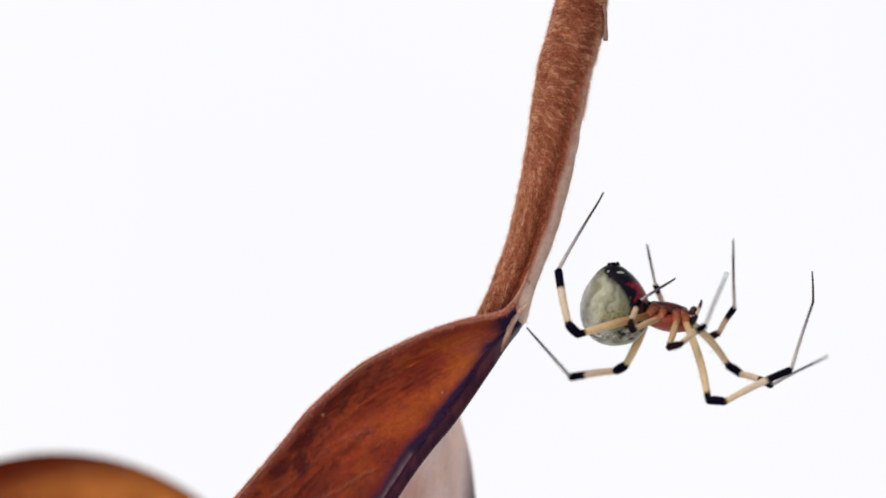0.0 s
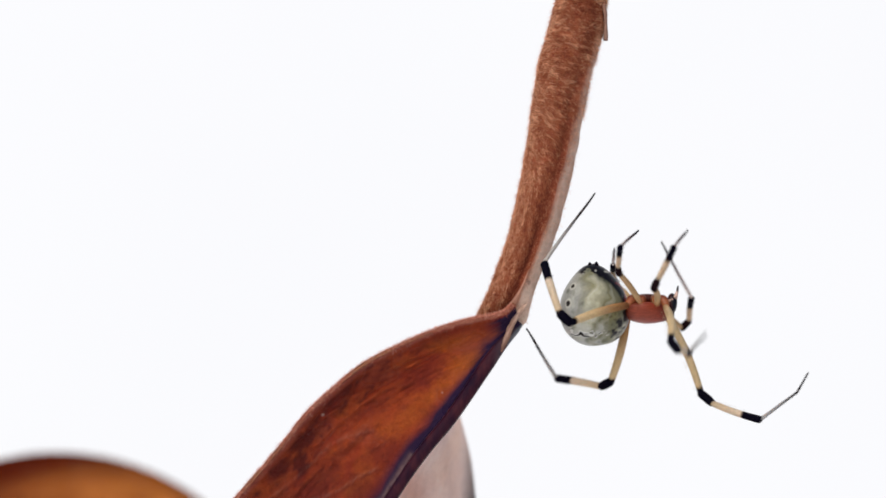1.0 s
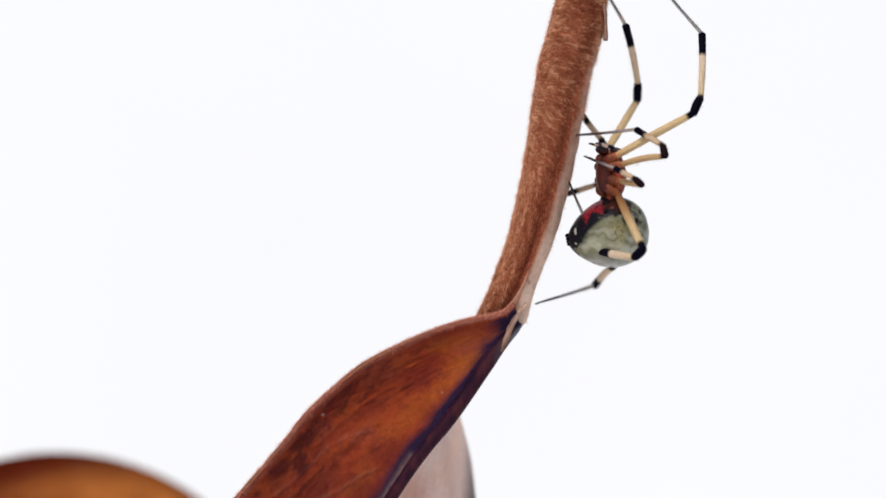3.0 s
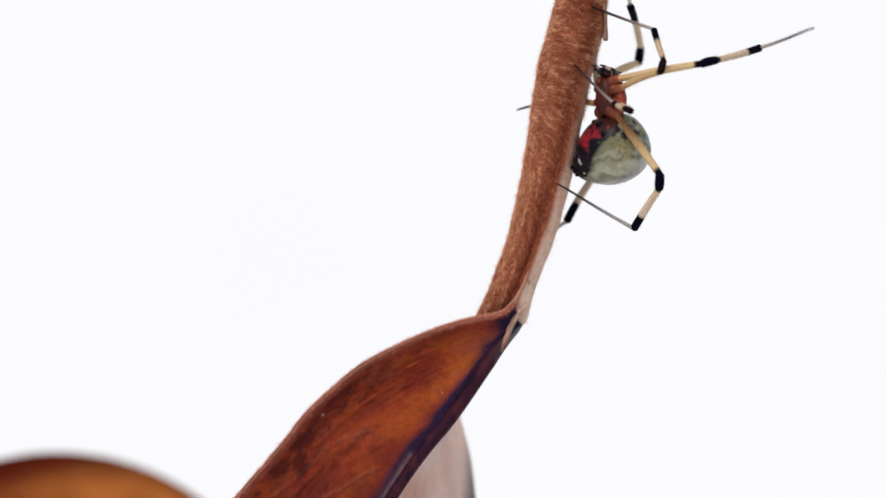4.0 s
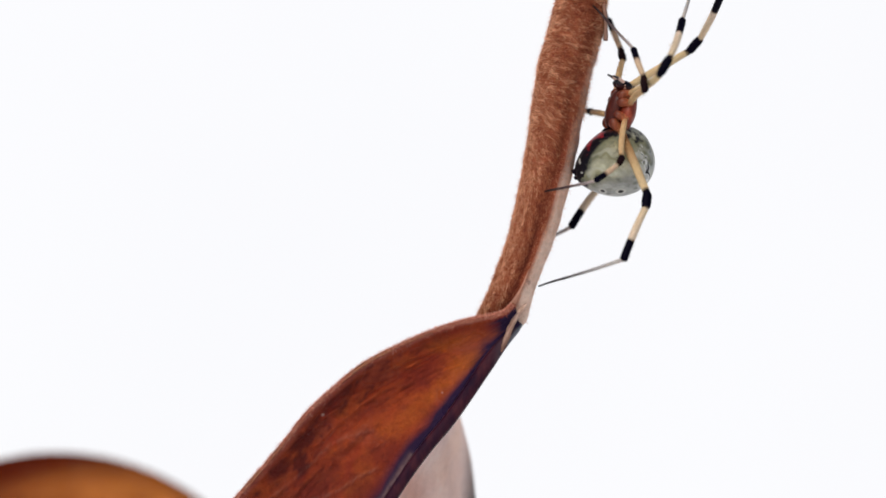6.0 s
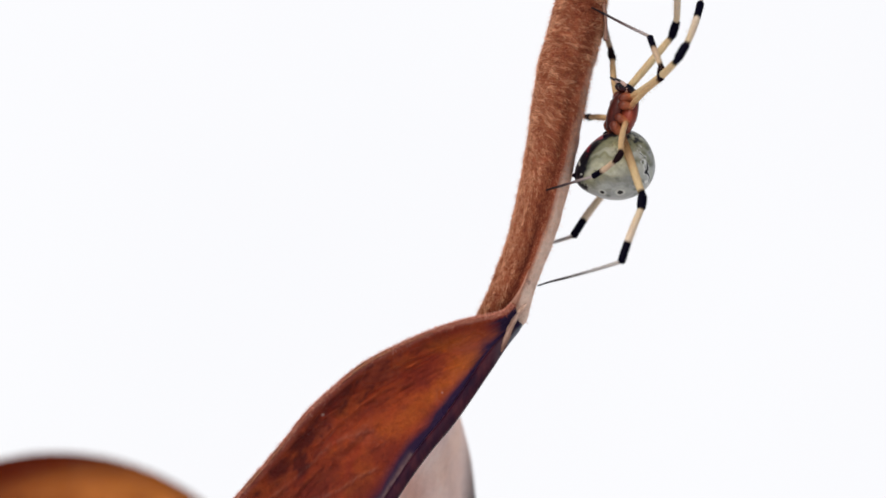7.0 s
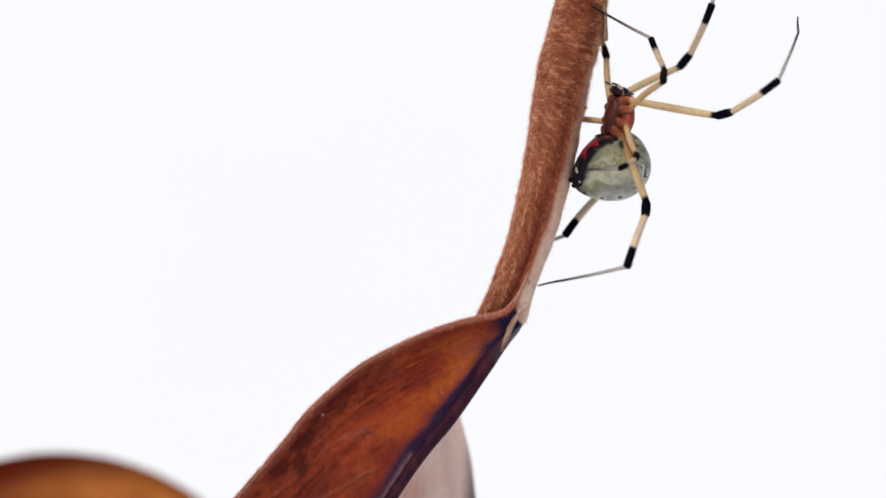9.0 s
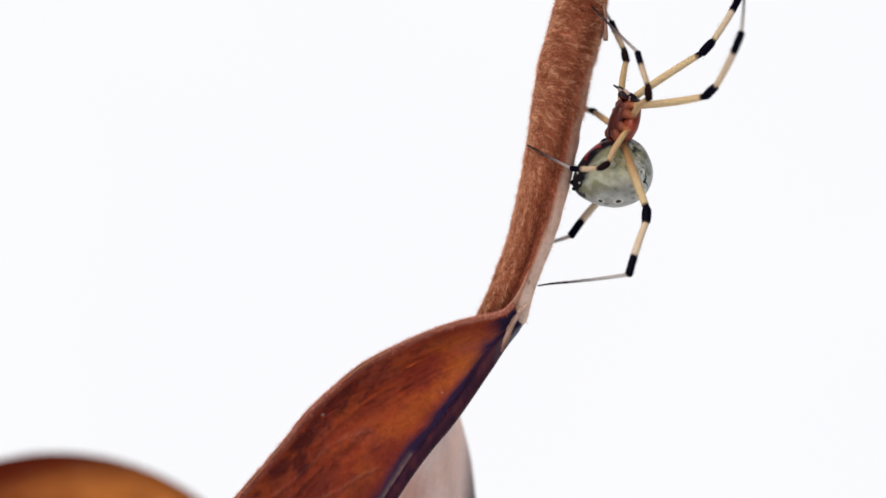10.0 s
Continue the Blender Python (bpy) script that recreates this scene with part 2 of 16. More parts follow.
def rings(rows, closed_ends=True):
    """Verts and faces of a skin over equal rings of points."""
    k = len(rows[0])
    verts = [v for r in rows for v in r]
    faces = [(i * k + j, i * k + (j + 1) % k, (i + 1) * k + (j + 1) % k, (i + 1) * k + j) for i in range(len(rows) - 1) for j in range(k)]
    if closed_ends:
        faces += [tuple(reversed(range(k))), tuple(range((len(rows) - 1) * k, len(rows) * k))]
    return verts, faces


def lathe(profile, k=14, bow=0.0, squash=1.0):
    """Rings along +x from (x, radius) pairs; bow bends the axis towards -z."""
    length = profile[-1][0]
    rows = []
    for x, r in profile:
        z = -bow * math.sin(math.pi * max(0, min(1, x / length)))
        rows.append([(x, r * math.cos(2 * math.pi * j / k), z + squash * r * math.sin(2 * math.pi * j / k)) for j in range(k)])
    return rings(rows)


def blob(cx, cy, cz, rx, ry, rz, k=14, m=9):
    rows = []
    for i in range(m + 1):
        a = math.pi * (0.02 + 0.96 * i / m)
        rows.append([(cx - rx * math.cos(a), cy + ry * math.sin(a) * math.cos(2 * math.pi * j / k), cz + rz * math.sin(a) * math.sin(2 * math.pi * j / k)) for j in range(k)])
    return rings(rows)


def joined(*shapes):
    verts, faces = [], []
    for v, f in shapes:
        n = len(verts)
        verts += list(v)
        faces += [tuple(i + n for i in face) for face in f]
    return verts, faces


def hairs(roots, ways, lengths, width):
    """Many tapered three-sided hairs with a slight bend, as one skin."""
    verts, faces = [], []
    for p, w, l in zip(roots, ways, lengths):
        w = Vector(w).normalized()
        a = w.orthogonal().normalized()
        b = w.cross(a)
        p = Vector(p)
        bend = a * random.uniform(-0.25, 0.25) * l + b * random.uniform(-0.25, 0.25) * l
        n = len(verts)
        for s, r, k in ((0, width, 0.0), (0.55, width * 0.7, 0.25)):
            c = p + w * l * s + bend * k
            verts += [tuple(c + (a * math.cos(t) + b * math.sin(t)) * r) for t in (0, 2.09, 4.19)]
        verts.append(tuple(p + w * l + bend))
        for j in range(3):
            i = (j + 1) % 3
            faces += [(n + j, n + i, n + 3 + i, n + 3 + j), (n + 3 + j, n + 3 + i, n + 6)]
    return verts, faces


# ---- the setting: a white table sheet and the glowing sheet behind ----
def plane(name, corners, mat, label, category):
    me = bpy.data.meshes.new(name)
    me.from_pydata(corners, [], [(0, 1, 2, 3)])
    me.materials.append(mat)
    return tagged(new(name, me), label, category, kind="structure")


plane("ground", [(-1.2, -1.2, 0), (1.2, -1.2, 0), (1.2, 1.2, 0), (-1.2, 1.2, 0)], sheet_white("table_sheet", 0), "matt white paper sheet under the dried leaves", "ground")
plane("backdrop", [(-0.2, 0.2, 0.002), (0.2, 0.2, 0.002), (0.2, 0.2, 0.22), (-0.2, 0.2, 0.22)], sheet_white("glowing_sheet", 1.0), "plain glowing white backdrop sheet behind the leaf", "backdrop")


# ---- the dried leaf with its felted stem ----
def strip_edge(d):
    """Where the bare strip begins, as the cosine of the angle round the stem, at d of the visible stem (0 its foot, 1 its top)."""
    return 0.36 + 0.5 * d + 0.15 * d * d


def comb(z, al):
    """The phase of the felt's combed ridges at height z and angle al: arcs round the stem, broken and wandering."""
    cs, sn = math.cos(al), math.sin(al)
    return z / 0.4 + 0.5 * cs * cs + 1.3 * noise.noise(Vector((cs * 1.4, sn * 1.4, z * 0.55))) + 0.45 * noise.noise(Vector((cs * 4 + 3, sn * 4, z * 1.5)))


def felt_tone(z, al, d):
    """How light the felt is at height z and angle al: combed clumps round the stem above, streaks along it below (d from 1 to 0)."""
    cs, sn = math.cos(al), math.sin(al)
    clump = noise.noise(Vector((cs * 1.3, sn * 1.3, z * 0.8))) + 0.6 * noise.noise(Vector((cs * 3.2 + 4, sn * 3.2, z * 2.2))) + 0.62 * math.sin(2 * math.pi * comb(z, al))
    streak = noise.noise(Vector((cs * 5, sn * 5, z * 0.2))) + 0.8 * noise.noise(Vector((cs * 11 + 2, sn * 11, z * 0.45)))
    w = min(max(d * 2.6 - 0.9, 0), 1)
    # furrow shade painted beside the pale strip, a lighter keel on its other side
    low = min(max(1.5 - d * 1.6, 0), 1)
    furrow_shade = -0.26 * math.exp(-(((cs - strip_edge(d) + 0.42) / 0.27) ** 2)) * (0.35 + 0.65 * low) + 0.2 * low * math.exp(-(((cs + 0.3 - 0.05 * math.sin(z * 2.2)) / 0.05) ** 2))
    # paler tone towards both flanks
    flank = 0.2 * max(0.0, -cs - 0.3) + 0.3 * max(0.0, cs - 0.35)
    return min(max(0.5 + 0.3 * (clump * w + streak * (1 - w)) + furrow_shade + flank, 0.02), 1)


def stem_part(leaf):
    steps = 240
    left = spline([(9.75, 0.00, 90.54), (8.92, 0.00, 77.14), (7.57, 0.00, 67.08), (6.74, 0.00, 60.38), (6.17, 0.00, 58.37), (5.63, 0.00, 56.36), (5.30, 0.00, 54.01), (5.03, 0.00, 52.00), (4.68, 0.00, 49.99), (4.2, 0.00, 47.64), (3.66, 0.00, 45.63), (3.17, 0.00, 44.29), (2.63, 0.00, 42.95), (2.1, 0.00, 41.75), (1.85, 0.00, 41.2), (2.3, 0.00, 40.75)], steps)
    right = spline([(12.77, 0.00, 90.54), (12.00, 0.00, 77.14), (10.59, 0.00, 67.08), (9.69, 0.00, 60.38), (9.52, 0.00, 58.70), (9.08, 0.00, 57.03), (8.71, 0.00, 55.52), (8.35, 0.00, 53.68), (8.01, 0.00, 51.67), (7.57, 0.00, 49.66), (6.97, 0.00, 47.31), (6.30, 0.00, 45.30), (5.63, 0.00, 43.62), (5.19, 0.00, 42.28), (4.96, 0.00, 41.34), (4.29, 0.00, 40.61), (3.55, 0.00, 40.10)], steps)
    k, rows, bare, tone, normals = 64, [], [], [], []
    for i, (a, b) in enumerate(zip(left, right)):
        c, side = (a + b) / 2, (b - a) / 2
        r = np.linalg.norm(side)
        # how far down the visible stem, from nought to one
        d = min(max((c[2] - 41.6) / (60.4 - 41.6), 0), 1)
        edge = strip_edge(d)
        low = min(max((43.2 - c[2]) / 2.6, 0), 1)
        deep, sink = 0.92 - 0.5 * low, 1.1 * low
        ring = []
        for j in range(k):
            al = 2 * math.pi * j / k
            cs, sn = math.cos(al), math.sin(al)
            rough = 1 + 0.035 * noise.noise(Vector((c[0] * 0.6 + cs * 1.5, sn * 1.5, c[2] * 0.9))) + 0.012 * noise.noise(Vector((c[0] * 3 + cs * 5, sn * 5, c[2] * 4)))
            flat = 1.0
            if sn < 0.5 and cs > edge:
                flat = 1 - 0.1 * min(1, (cs - edge) * 3)
            dent = 0.13 * math.exp(-(((cs - edge + 0.28) / 0.16) ** 2)) * (sn < 0) * (1 - d * 0.6)
            ring.append(c + side * cs * rough + np.array((0, r * deep * sn * rough * (flat - dent) + sink, 0)))
            wob = 0.16 * noise.noise(Vector((al * 2, 0.3, c[2] * 0.7)))
            bare.append(min(max((cs - edge + 0.6 * wob) * 6 + 0.5, 0), 1) * (1 - 0.62 * d) if sn < 0.6 else 0.0)
            normals.append(side / r * cs + np.array((0, sn, 0)))
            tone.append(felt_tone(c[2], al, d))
            # an old scar across the pale strip
            if abs(c[2] - 43.85) < 0.09 and 0.45 < cs < 0.7 and sn < 0:
                bare[-1], tone[-1] = 0.4, 0.0
        rows.append(ring)
    v, f = rings(rows)
    me = mesh("stem", v, f, FELT)
    attribute(me, "bare", bare)
    part("stem", me, leaf, "stem covered in short brown felt with a bare pale strip")
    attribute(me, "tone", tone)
    # hairs, leaning down the stem
    pts, ways, lengths, shades = [], [], [], []
    flatv = np.array(v)
    first, last = int(steps * 0.43), steps - 6

    def spot():
        i, j = random.randrange(first, last), random.randrange(k)
        n = i * k + j
        round_way, along = flatv[i * k + (j + 1) % k] - flatv[n], flatv[n + k] - flatv[n]
        return i, j, n, round_way, along

    for _ in range(26000):
        i, j, n, round_way, along = spot()
        if bare[n] > 0.6 and random.random() < 0.9:
            continue
        p = flatv[n] + round_way * random.random() + along * random.random()
        along = along / np.linalg.norm(along)
        ways.append(np.array(normals[n]) + along * random.uniform(-0.3, 1.2) + np.random.normal(0, 0.35, 3))
        pts.append(p - np.array(normals[n]) * 0.02)
        lengths.append(random.uniform(0.1, 0.34))
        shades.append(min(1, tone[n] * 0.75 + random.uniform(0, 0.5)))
    hv, hf = hairs(pts, ways, lengths, 0.0085)
    # tufts of longer hairs that lie on the felt, combed along its ridges above and down the stem below
    pts, ways, lengths = [], [], []
    for _ in range(12500):
        i, j, n, round_way, along = spot()
        if bare[n] > 0.4 or max(bare[i * k + (j + m) % k] for m in (-5, -2, 2, 5)) > 0.5 and random.random() < 0.95:
            continue
        step = np.linalg.norm(round_way)
        round_way, along = round_way / step, along / np.linalg.norm(along)
        z, al = flatv[n][2], 2 * math.pi * j / k
        d = min(max((z - 41.6) / 18.8, 0), 1)
        # along a ridge the phase stays the same
        slope = (comb(z, al + 0.1) - comb(z, al)) / (0.1 * step * k / (2 * math.pi)) * 0.4
        swirl = math.pi / 2 - math.atan(slope) * 0.9
        swirl = swirl * min(1, max(0.12, d * 2.4 - 0.75)) + random.gauss(0, 0.22)
        way = along * math.cos(swirl) + round_way * math.sin(swirl)
        cross = along * -math.sin(swirl) + round_way * math.cos(swirl)
        if random.random() < 0.3:
            way = -way
        size = random.uniform(0.2, 0.46) * (0.7 + 0.3 * min(1, d * 1.8))
        light = tone[n] * 1.05 - 0.08 + 0.38 * random.random() ** 2
        for m in range(random.randrange(3, 7)):
            pts.append(flatv[n] + cross * random.gauss(0, 0.05) + way * random.gauss(0, 0.08) + np.array(normals[n]) * random.uniform(0.0, 0.03))
            ways.append(way + np.array(normals[n]) * random.uniform(-0.05, 0.12) + np.random.normal(0, 0.09, 3))
            lengths.append(size * random.uniform(0.7, 1.1))
            shades.append(min(max(light + random.uniform(-0.08, 0.12), 0), 1))
    lv, lf = hairs(pts, ways, lengths, 0.0095)
    hv, hf = joined((hv, hf), (lv, lf))
    me = mesh("fuzz", hv, hf, HAIR)
    attribute(me, "tone", np.repeat(shades, 7))
    tagged(part("fuzz", me, leaf, "short brown hairs standing off the stem"), kind="stuff")
    # the leaf's rim runs up the stem as a felted lip beside the bare strip
    lip, size = [], []
    for i in range(steps):
        z = (left[i] + right[i])[2] / 2
        if 41.95 < z < 44.6:
            d = max((z - 41.6) / 18.8, 0)
            al = -math.acos(strip_edge(d) - 0.06 - 0.22 * max(0, (43.2 - z) / 1.3))
            lip.append(flatv[i * k + int(round(al / (2 * math.pi) * k)) % k])
            size.append(0.02 + 0.18 * max(0, 1 - (z - 41.95) / 2.6))
    for _ in range(4):
        lip[1:-1] = [(a + b + c) / 3 for a, b, c in zip(lip, lip[1:], lip[2:])]
    rows = []
    for i, (p, r) in enumerate(zip(lip, size)):
        u, w = Vector((0.92, 0, -0.38)), Vector((0, 1, 0))
        r *= 1 + 0.25 * noise.noise(Vector((p[2] * 3, 0, 0)))
        rows.append([tuple(Vector(p) + (u * math.cos(a) + w * math.sin(a)) * r) for a in np.linspace(0, 2 * math.pi, 11)[:-1]])
    fv, ff = rings(rows)
    me = mesh("lip", fv, ff, FELT)
    attribute(me, "bare", np.repeat(np.linspace(0.3, 0.3, len(rows)), 10))
    attribute(me, "tone", np.repeat([0.75 + 0.2 * noise.noise(Vector((p[2] * 2.5, 1, 0))) for p in lip], 10))
    part("lip", me, leaf, "felted lip where the leaf's rim joins the stem")
    # a torn bud scale on the stem's side
    fl = spline([(9.5, -0.50, 60.1), (9.6, -0.50, 59.35), (9.63, -0.46, 58.67), (9.63, -0.42, 57.94)], 10)
    rows = []
    for i, c in enumerate(fl):
        w = 0.18 + 0.03 * math.sin(i)
        rows.append([c + np.array((w * math.cos(a) * 0.7, w * 2.4 * math.sin(a), 0)) for a in np.linspace(0, 2 * math.pi, 9)[:-1]])
    fv, ff = rings(rows)
    me = mesh("bud_scale", fv, ff, FELT)
    attribute(me, "bare", [0.3] * len(fv))
    attribute(me, "tone", [0.12] * len(fv))
    part("bud_scale", me, leaf, "small grey-brown torn bud scale")


def skin_grid(a, b, cols, depth, thick, toward):
    """Two faces of a thin blade between the curves a and b, bellied by depth(i, w), closed at the rims."""
    n = len(a)
    face = [[a[i] * (1 - w) + b[i] * w + depth(i, w) for w in np.linspace(0, 1, cols)] for i in range(n)]
    g = np.array(face)
    du, dw = np.gradient(g, axis=0), np.gradient(g, axis=1)
    nor = np.cross(du, dw)
    nor /= np.maximum(np.linalg.norm(nor, axis=2, keepdims=True), 1e-9)
    if (nor[n // 2, cols // 2] @ np.array(toward)) < 0:
        nor = -nor
    return g, nor


def blade(name, g, nor, thick, mat, back_mat, leaf, label, edge, vein, amber=None, stain_shade=None, pale=None):
    n, c, _ = g.shape
    front = g.reshape(-1, 3)
    rear = (g - nor * thick).reshape(-1, 3)
    verts = np.concatenate([front, rear])
    faces, off = [], n * c
    for i in range(n - 1):
        for j in range(c - 1):
            f = (i * c + j, i * c + j + 1, (i + 1) * c + j + 1, (i + 1) * c + j)
            faces.append(f)
            faces.append(tuple(x + off for x in reversed(f)))
    loop = [i * c for i in range(n)] + [(n - 1) * c + j for j in range(1, c)] + [i * c + c - 1 for i in range(n - 2, -1, -1)] + [j for j in range(c - 2, 0, -1)]
    for x, y in zip(loop, loop[1:] + loop[:1]):
        faces.append((y, x, x + off, y + off))
    me = mesh(name, verts, faces, mat)
    me.materials.append(back_mat)
    for k, p in enumerate(me.polygons):
        p.material_index = 1 if k >= 2 * (n - 1) * (c - 1) or k % 2 else 0
    uv = me.uv_layers.new(name="UVMap")
    ids = np.zeros(len(me.loops), np.int32)
    me.loops.foreach_get("vertex_index", ids)
    ids = ids % off
    uv.data.foreach_set("uv", np.stack([(ids % c) / (c - 1), (ids // c) / (n - 1) * 2.5], 1).astype(np.float32).ravel())
    attribute(me, "edge", np.concatenate([edge, edge]))
    attribute(me, "vein", np.concatenate([vein, vein]))
    for key, val in (("amber", amber), ("stain_shade", stain_shade), ("pale", pale)):
        if val is not None:
            attribute(me, key, np.concatenate([val, val]))
    return part(name, me, leaf, label)


def leaf_part():
    leaf = tagged(new("dried_leaf"), "dry curled russet leaf with glossy inner face on felted stem", "leaf")
    stem_part(leaf)
    n, c = 330, 90
    rim = spline([(4.27, -1.20, 42.30), (3.73, -1.35, 41.83), (3.03, -1.30, 41.57), (2.20, -1.10, 41.43), (0.53, -1.00, 41.03), (-1.13, -1.00, 40.43), (-2.80, -1.00, 39.69), (-4.81, -1.00, 38.59), (-6.14, -1.00, 37.52), (-7.81, -1.00, 35.99), (-9.48, -1.00, 33.92), (-10.82, -1.00, 32.35), (-12.15, -1.00, 30.81), (-15.22, 0.00, 26.86), (-18.57, 0.00, 21.50), (-22.25, 0.00, 14.80), (-27.28, 0.00, 7.43), (-34.65, 0.00, 0.09)], n, True)
    rib = spline([(4.48, -0.60, 41.22), (3.88, -0.60, 40.55), (2.81, -0.60, 38.95), (1.71, -0.60, 37.27), (0.37, -0.60, 35.44), (-1.20, -0.60, 33.60), (-2.42, -0.60, 32.06), (-3.26, -0.60, 30.79), (-5.45, 0.00, 27.70), (-8.95, 0.00, 23.18), (-14.21, 0.00, 17.48), (-20.91, 0.00, 10.11), (-26.95, 0.00, 4.74), (-34.65, 0.00, 0.05)], n, True)
    # the inner face is a trough that falls away behind the rim
    span = np.linalg.norm(rim - rib, axis=1)

    arc = bias(n, True)

    def belly(i, w):
        u = arc[i]
        ripple = 0.10 * noise.noise(Vector((u * 14, w * 3, 0.4))) + 0.05 * noise.noise(Vector((u * 40, w * 9, 2.4)))
        ridge = sum(math.exp(-(((u - vein_at(k, w)) / 0.0035) ** 2)) for k in range(12))
        rough = min(1, max(0, u * 9 - 0.35)) * min(1, max(0, 1.7 - 2.4 * w))
        crumple = 0.5 - abs(noise.noise(Vector((u * 17 + w * 4, w * 13 + u * 9, 7.7))) + 0.3 * noise.noise(Vector((u * 60, w * 14, 1.7)))) * 2.6 + 0.35 * noise.noise(Vector((u * 130, w * 22, 3.1)))
        ripple += 0.11 * rough * crumple
        return np.array((0, 0.16 * span[i] * math.sin(math.pi * w**0.75) ** 0.8 + (1.5 * ripple - 0.05 * ridge) * min(1, span[i] / 3), 0))

    def vein_at(k, w):
        return 0.015 + 0.055 * k + 0.2 * (1 - w) + 0.012 * np.sin(w * 7 + k * 2.3) + 0.004 * np.sin(w * 31 + k)

    g, nor = skin_grid(rim, rib, c, belly, 0.2, (0, -1, 0))
    uu, ww = np.meshgrid(arc, np.linspace(0, 1, c), indexing="ij")
    edge = np.clip(1 - ww / 0.05, 0, 1)
    spots = np.array([noise.noise(Vector((a * 16, b * 3.2, 1.7))) for a, b in zip(uu.ravel(), ww.ravel())]).reshape(uu.shape)
    grit = np.array([noise.noise(Vector((a * 55, b * 11, 4.2))) for a, b in zip(uu.ravel(), ww.ravel())]).reshape(uu.shape)
    dust = np.array([noise.noise(Vector((a * 150, b * 28, 9.1))) for a, b in zip(uu.ravel(), ww.ravel())]).reshape(uu.shape)
    # side veins leave the rib and run towards the rim and the tip
    vein = np.zeros_like(uu)
    for k in range(12):
        # a shadow line painted beside each vein's ridge
        vein = np.maximum(vein, 0.05 * np.exp(-(((uu - vein_at(k, ww) - 0.003) / 0.0016) ** 2)) * np.clip(1.2 - ww * 0.9 + spots, 0.1, 1))
    vein = np.maximum(vein, np.clip((ww - 0.91 + 0.34 * np.exp(-uu * 5) + 0.03 * grit) / 0.12, 0, 1) ** 1.5)
    vein = np.maximum(vein, np.clip((0.08 - uu) / 0.035, 0, 1) * np.clip((ww - 0.42 + 0.08 * grit) * 3.5, 0, 1))
    vein = np.maximum(vein, np.clip((0.042 - uu + 0.006 * grit) / 0.022, 0, 1) * np.clip(ww * 8 - 0.4, 0, 1))
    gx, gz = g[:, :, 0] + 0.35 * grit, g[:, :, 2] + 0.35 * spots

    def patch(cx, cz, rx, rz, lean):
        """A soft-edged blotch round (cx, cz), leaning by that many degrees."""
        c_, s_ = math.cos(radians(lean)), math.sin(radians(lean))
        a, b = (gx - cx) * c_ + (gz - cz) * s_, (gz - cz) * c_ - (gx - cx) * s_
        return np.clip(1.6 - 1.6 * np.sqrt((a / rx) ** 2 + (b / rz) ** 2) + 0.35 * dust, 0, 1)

    # orange by the rib, its backlit glow and fading towards the tip painted in
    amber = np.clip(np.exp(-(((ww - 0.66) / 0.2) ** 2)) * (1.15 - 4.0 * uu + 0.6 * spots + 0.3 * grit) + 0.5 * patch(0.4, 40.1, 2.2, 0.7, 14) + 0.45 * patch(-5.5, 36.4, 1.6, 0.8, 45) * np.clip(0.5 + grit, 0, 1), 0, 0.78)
    # grainy specks, and the rim's shadow painted just inside it
    stain_shade = np.clip(np.exp(-(((ww - 0.1) / 0.11) ** 2)) * 0.75 * np.clip(uu * 8 - 0.3, 0, 1) * (0.35 + 1.2 * spots + 0.8 * grit + 0.8 * dust) + 0.4 * np.clip(dust * 1.6 + grit - 0.6, 0, 1), 0, 0.8) * np.clip(ww / 0.05, 0, 1)
    # reddish-brown blotches, dark scabs near the rim that also stand for its shadow
    scab = np.clip((0.7 * grit + 0.6 * spots + 0.45 * dust - 0.2) * 5, 0, 1) * np.clip((ww - 0.03) / 0.03, 0, 1) * np.clip((0.27 - ww + 0.1 * spots) / 0.05, 0, 1) * np.clip((uu - 0.13) / 0.05, 0, 1)
    stain_shade = np.maximum(stain_shade, 0.85 * scab)
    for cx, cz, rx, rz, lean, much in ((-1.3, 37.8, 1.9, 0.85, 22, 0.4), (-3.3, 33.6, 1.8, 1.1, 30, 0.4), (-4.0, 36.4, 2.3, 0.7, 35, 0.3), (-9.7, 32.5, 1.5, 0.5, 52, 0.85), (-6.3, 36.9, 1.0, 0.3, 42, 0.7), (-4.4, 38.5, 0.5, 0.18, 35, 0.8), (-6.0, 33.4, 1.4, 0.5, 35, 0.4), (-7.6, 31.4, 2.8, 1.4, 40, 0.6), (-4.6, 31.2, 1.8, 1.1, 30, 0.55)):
        stain_shade = np.maximum(stain_shade, much * patch(cx, cz, rx, rz, lean))
    # shade in the crumpled part's creases and its lit tops, put into colour
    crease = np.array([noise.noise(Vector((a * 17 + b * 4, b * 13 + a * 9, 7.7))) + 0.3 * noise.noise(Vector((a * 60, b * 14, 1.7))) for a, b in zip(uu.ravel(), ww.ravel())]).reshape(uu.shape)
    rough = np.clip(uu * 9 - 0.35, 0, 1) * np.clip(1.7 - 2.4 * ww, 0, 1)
    stain_shade = np.maximum(stain_shade, 0.45 * rough * np.exp(-((crease / 0.05) ** 2)) * np.clip(0.6 + 1.4 * spots + grit, 0, 1))
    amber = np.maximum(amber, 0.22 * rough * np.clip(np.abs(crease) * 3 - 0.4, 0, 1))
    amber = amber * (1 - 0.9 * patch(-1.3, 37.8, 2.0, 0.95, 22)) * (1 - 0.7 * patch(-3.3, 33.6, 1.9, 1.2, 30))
    # pale cracks, and a highlight along the midrib painted as a pale line
    pale = np.zeros_like(uu)
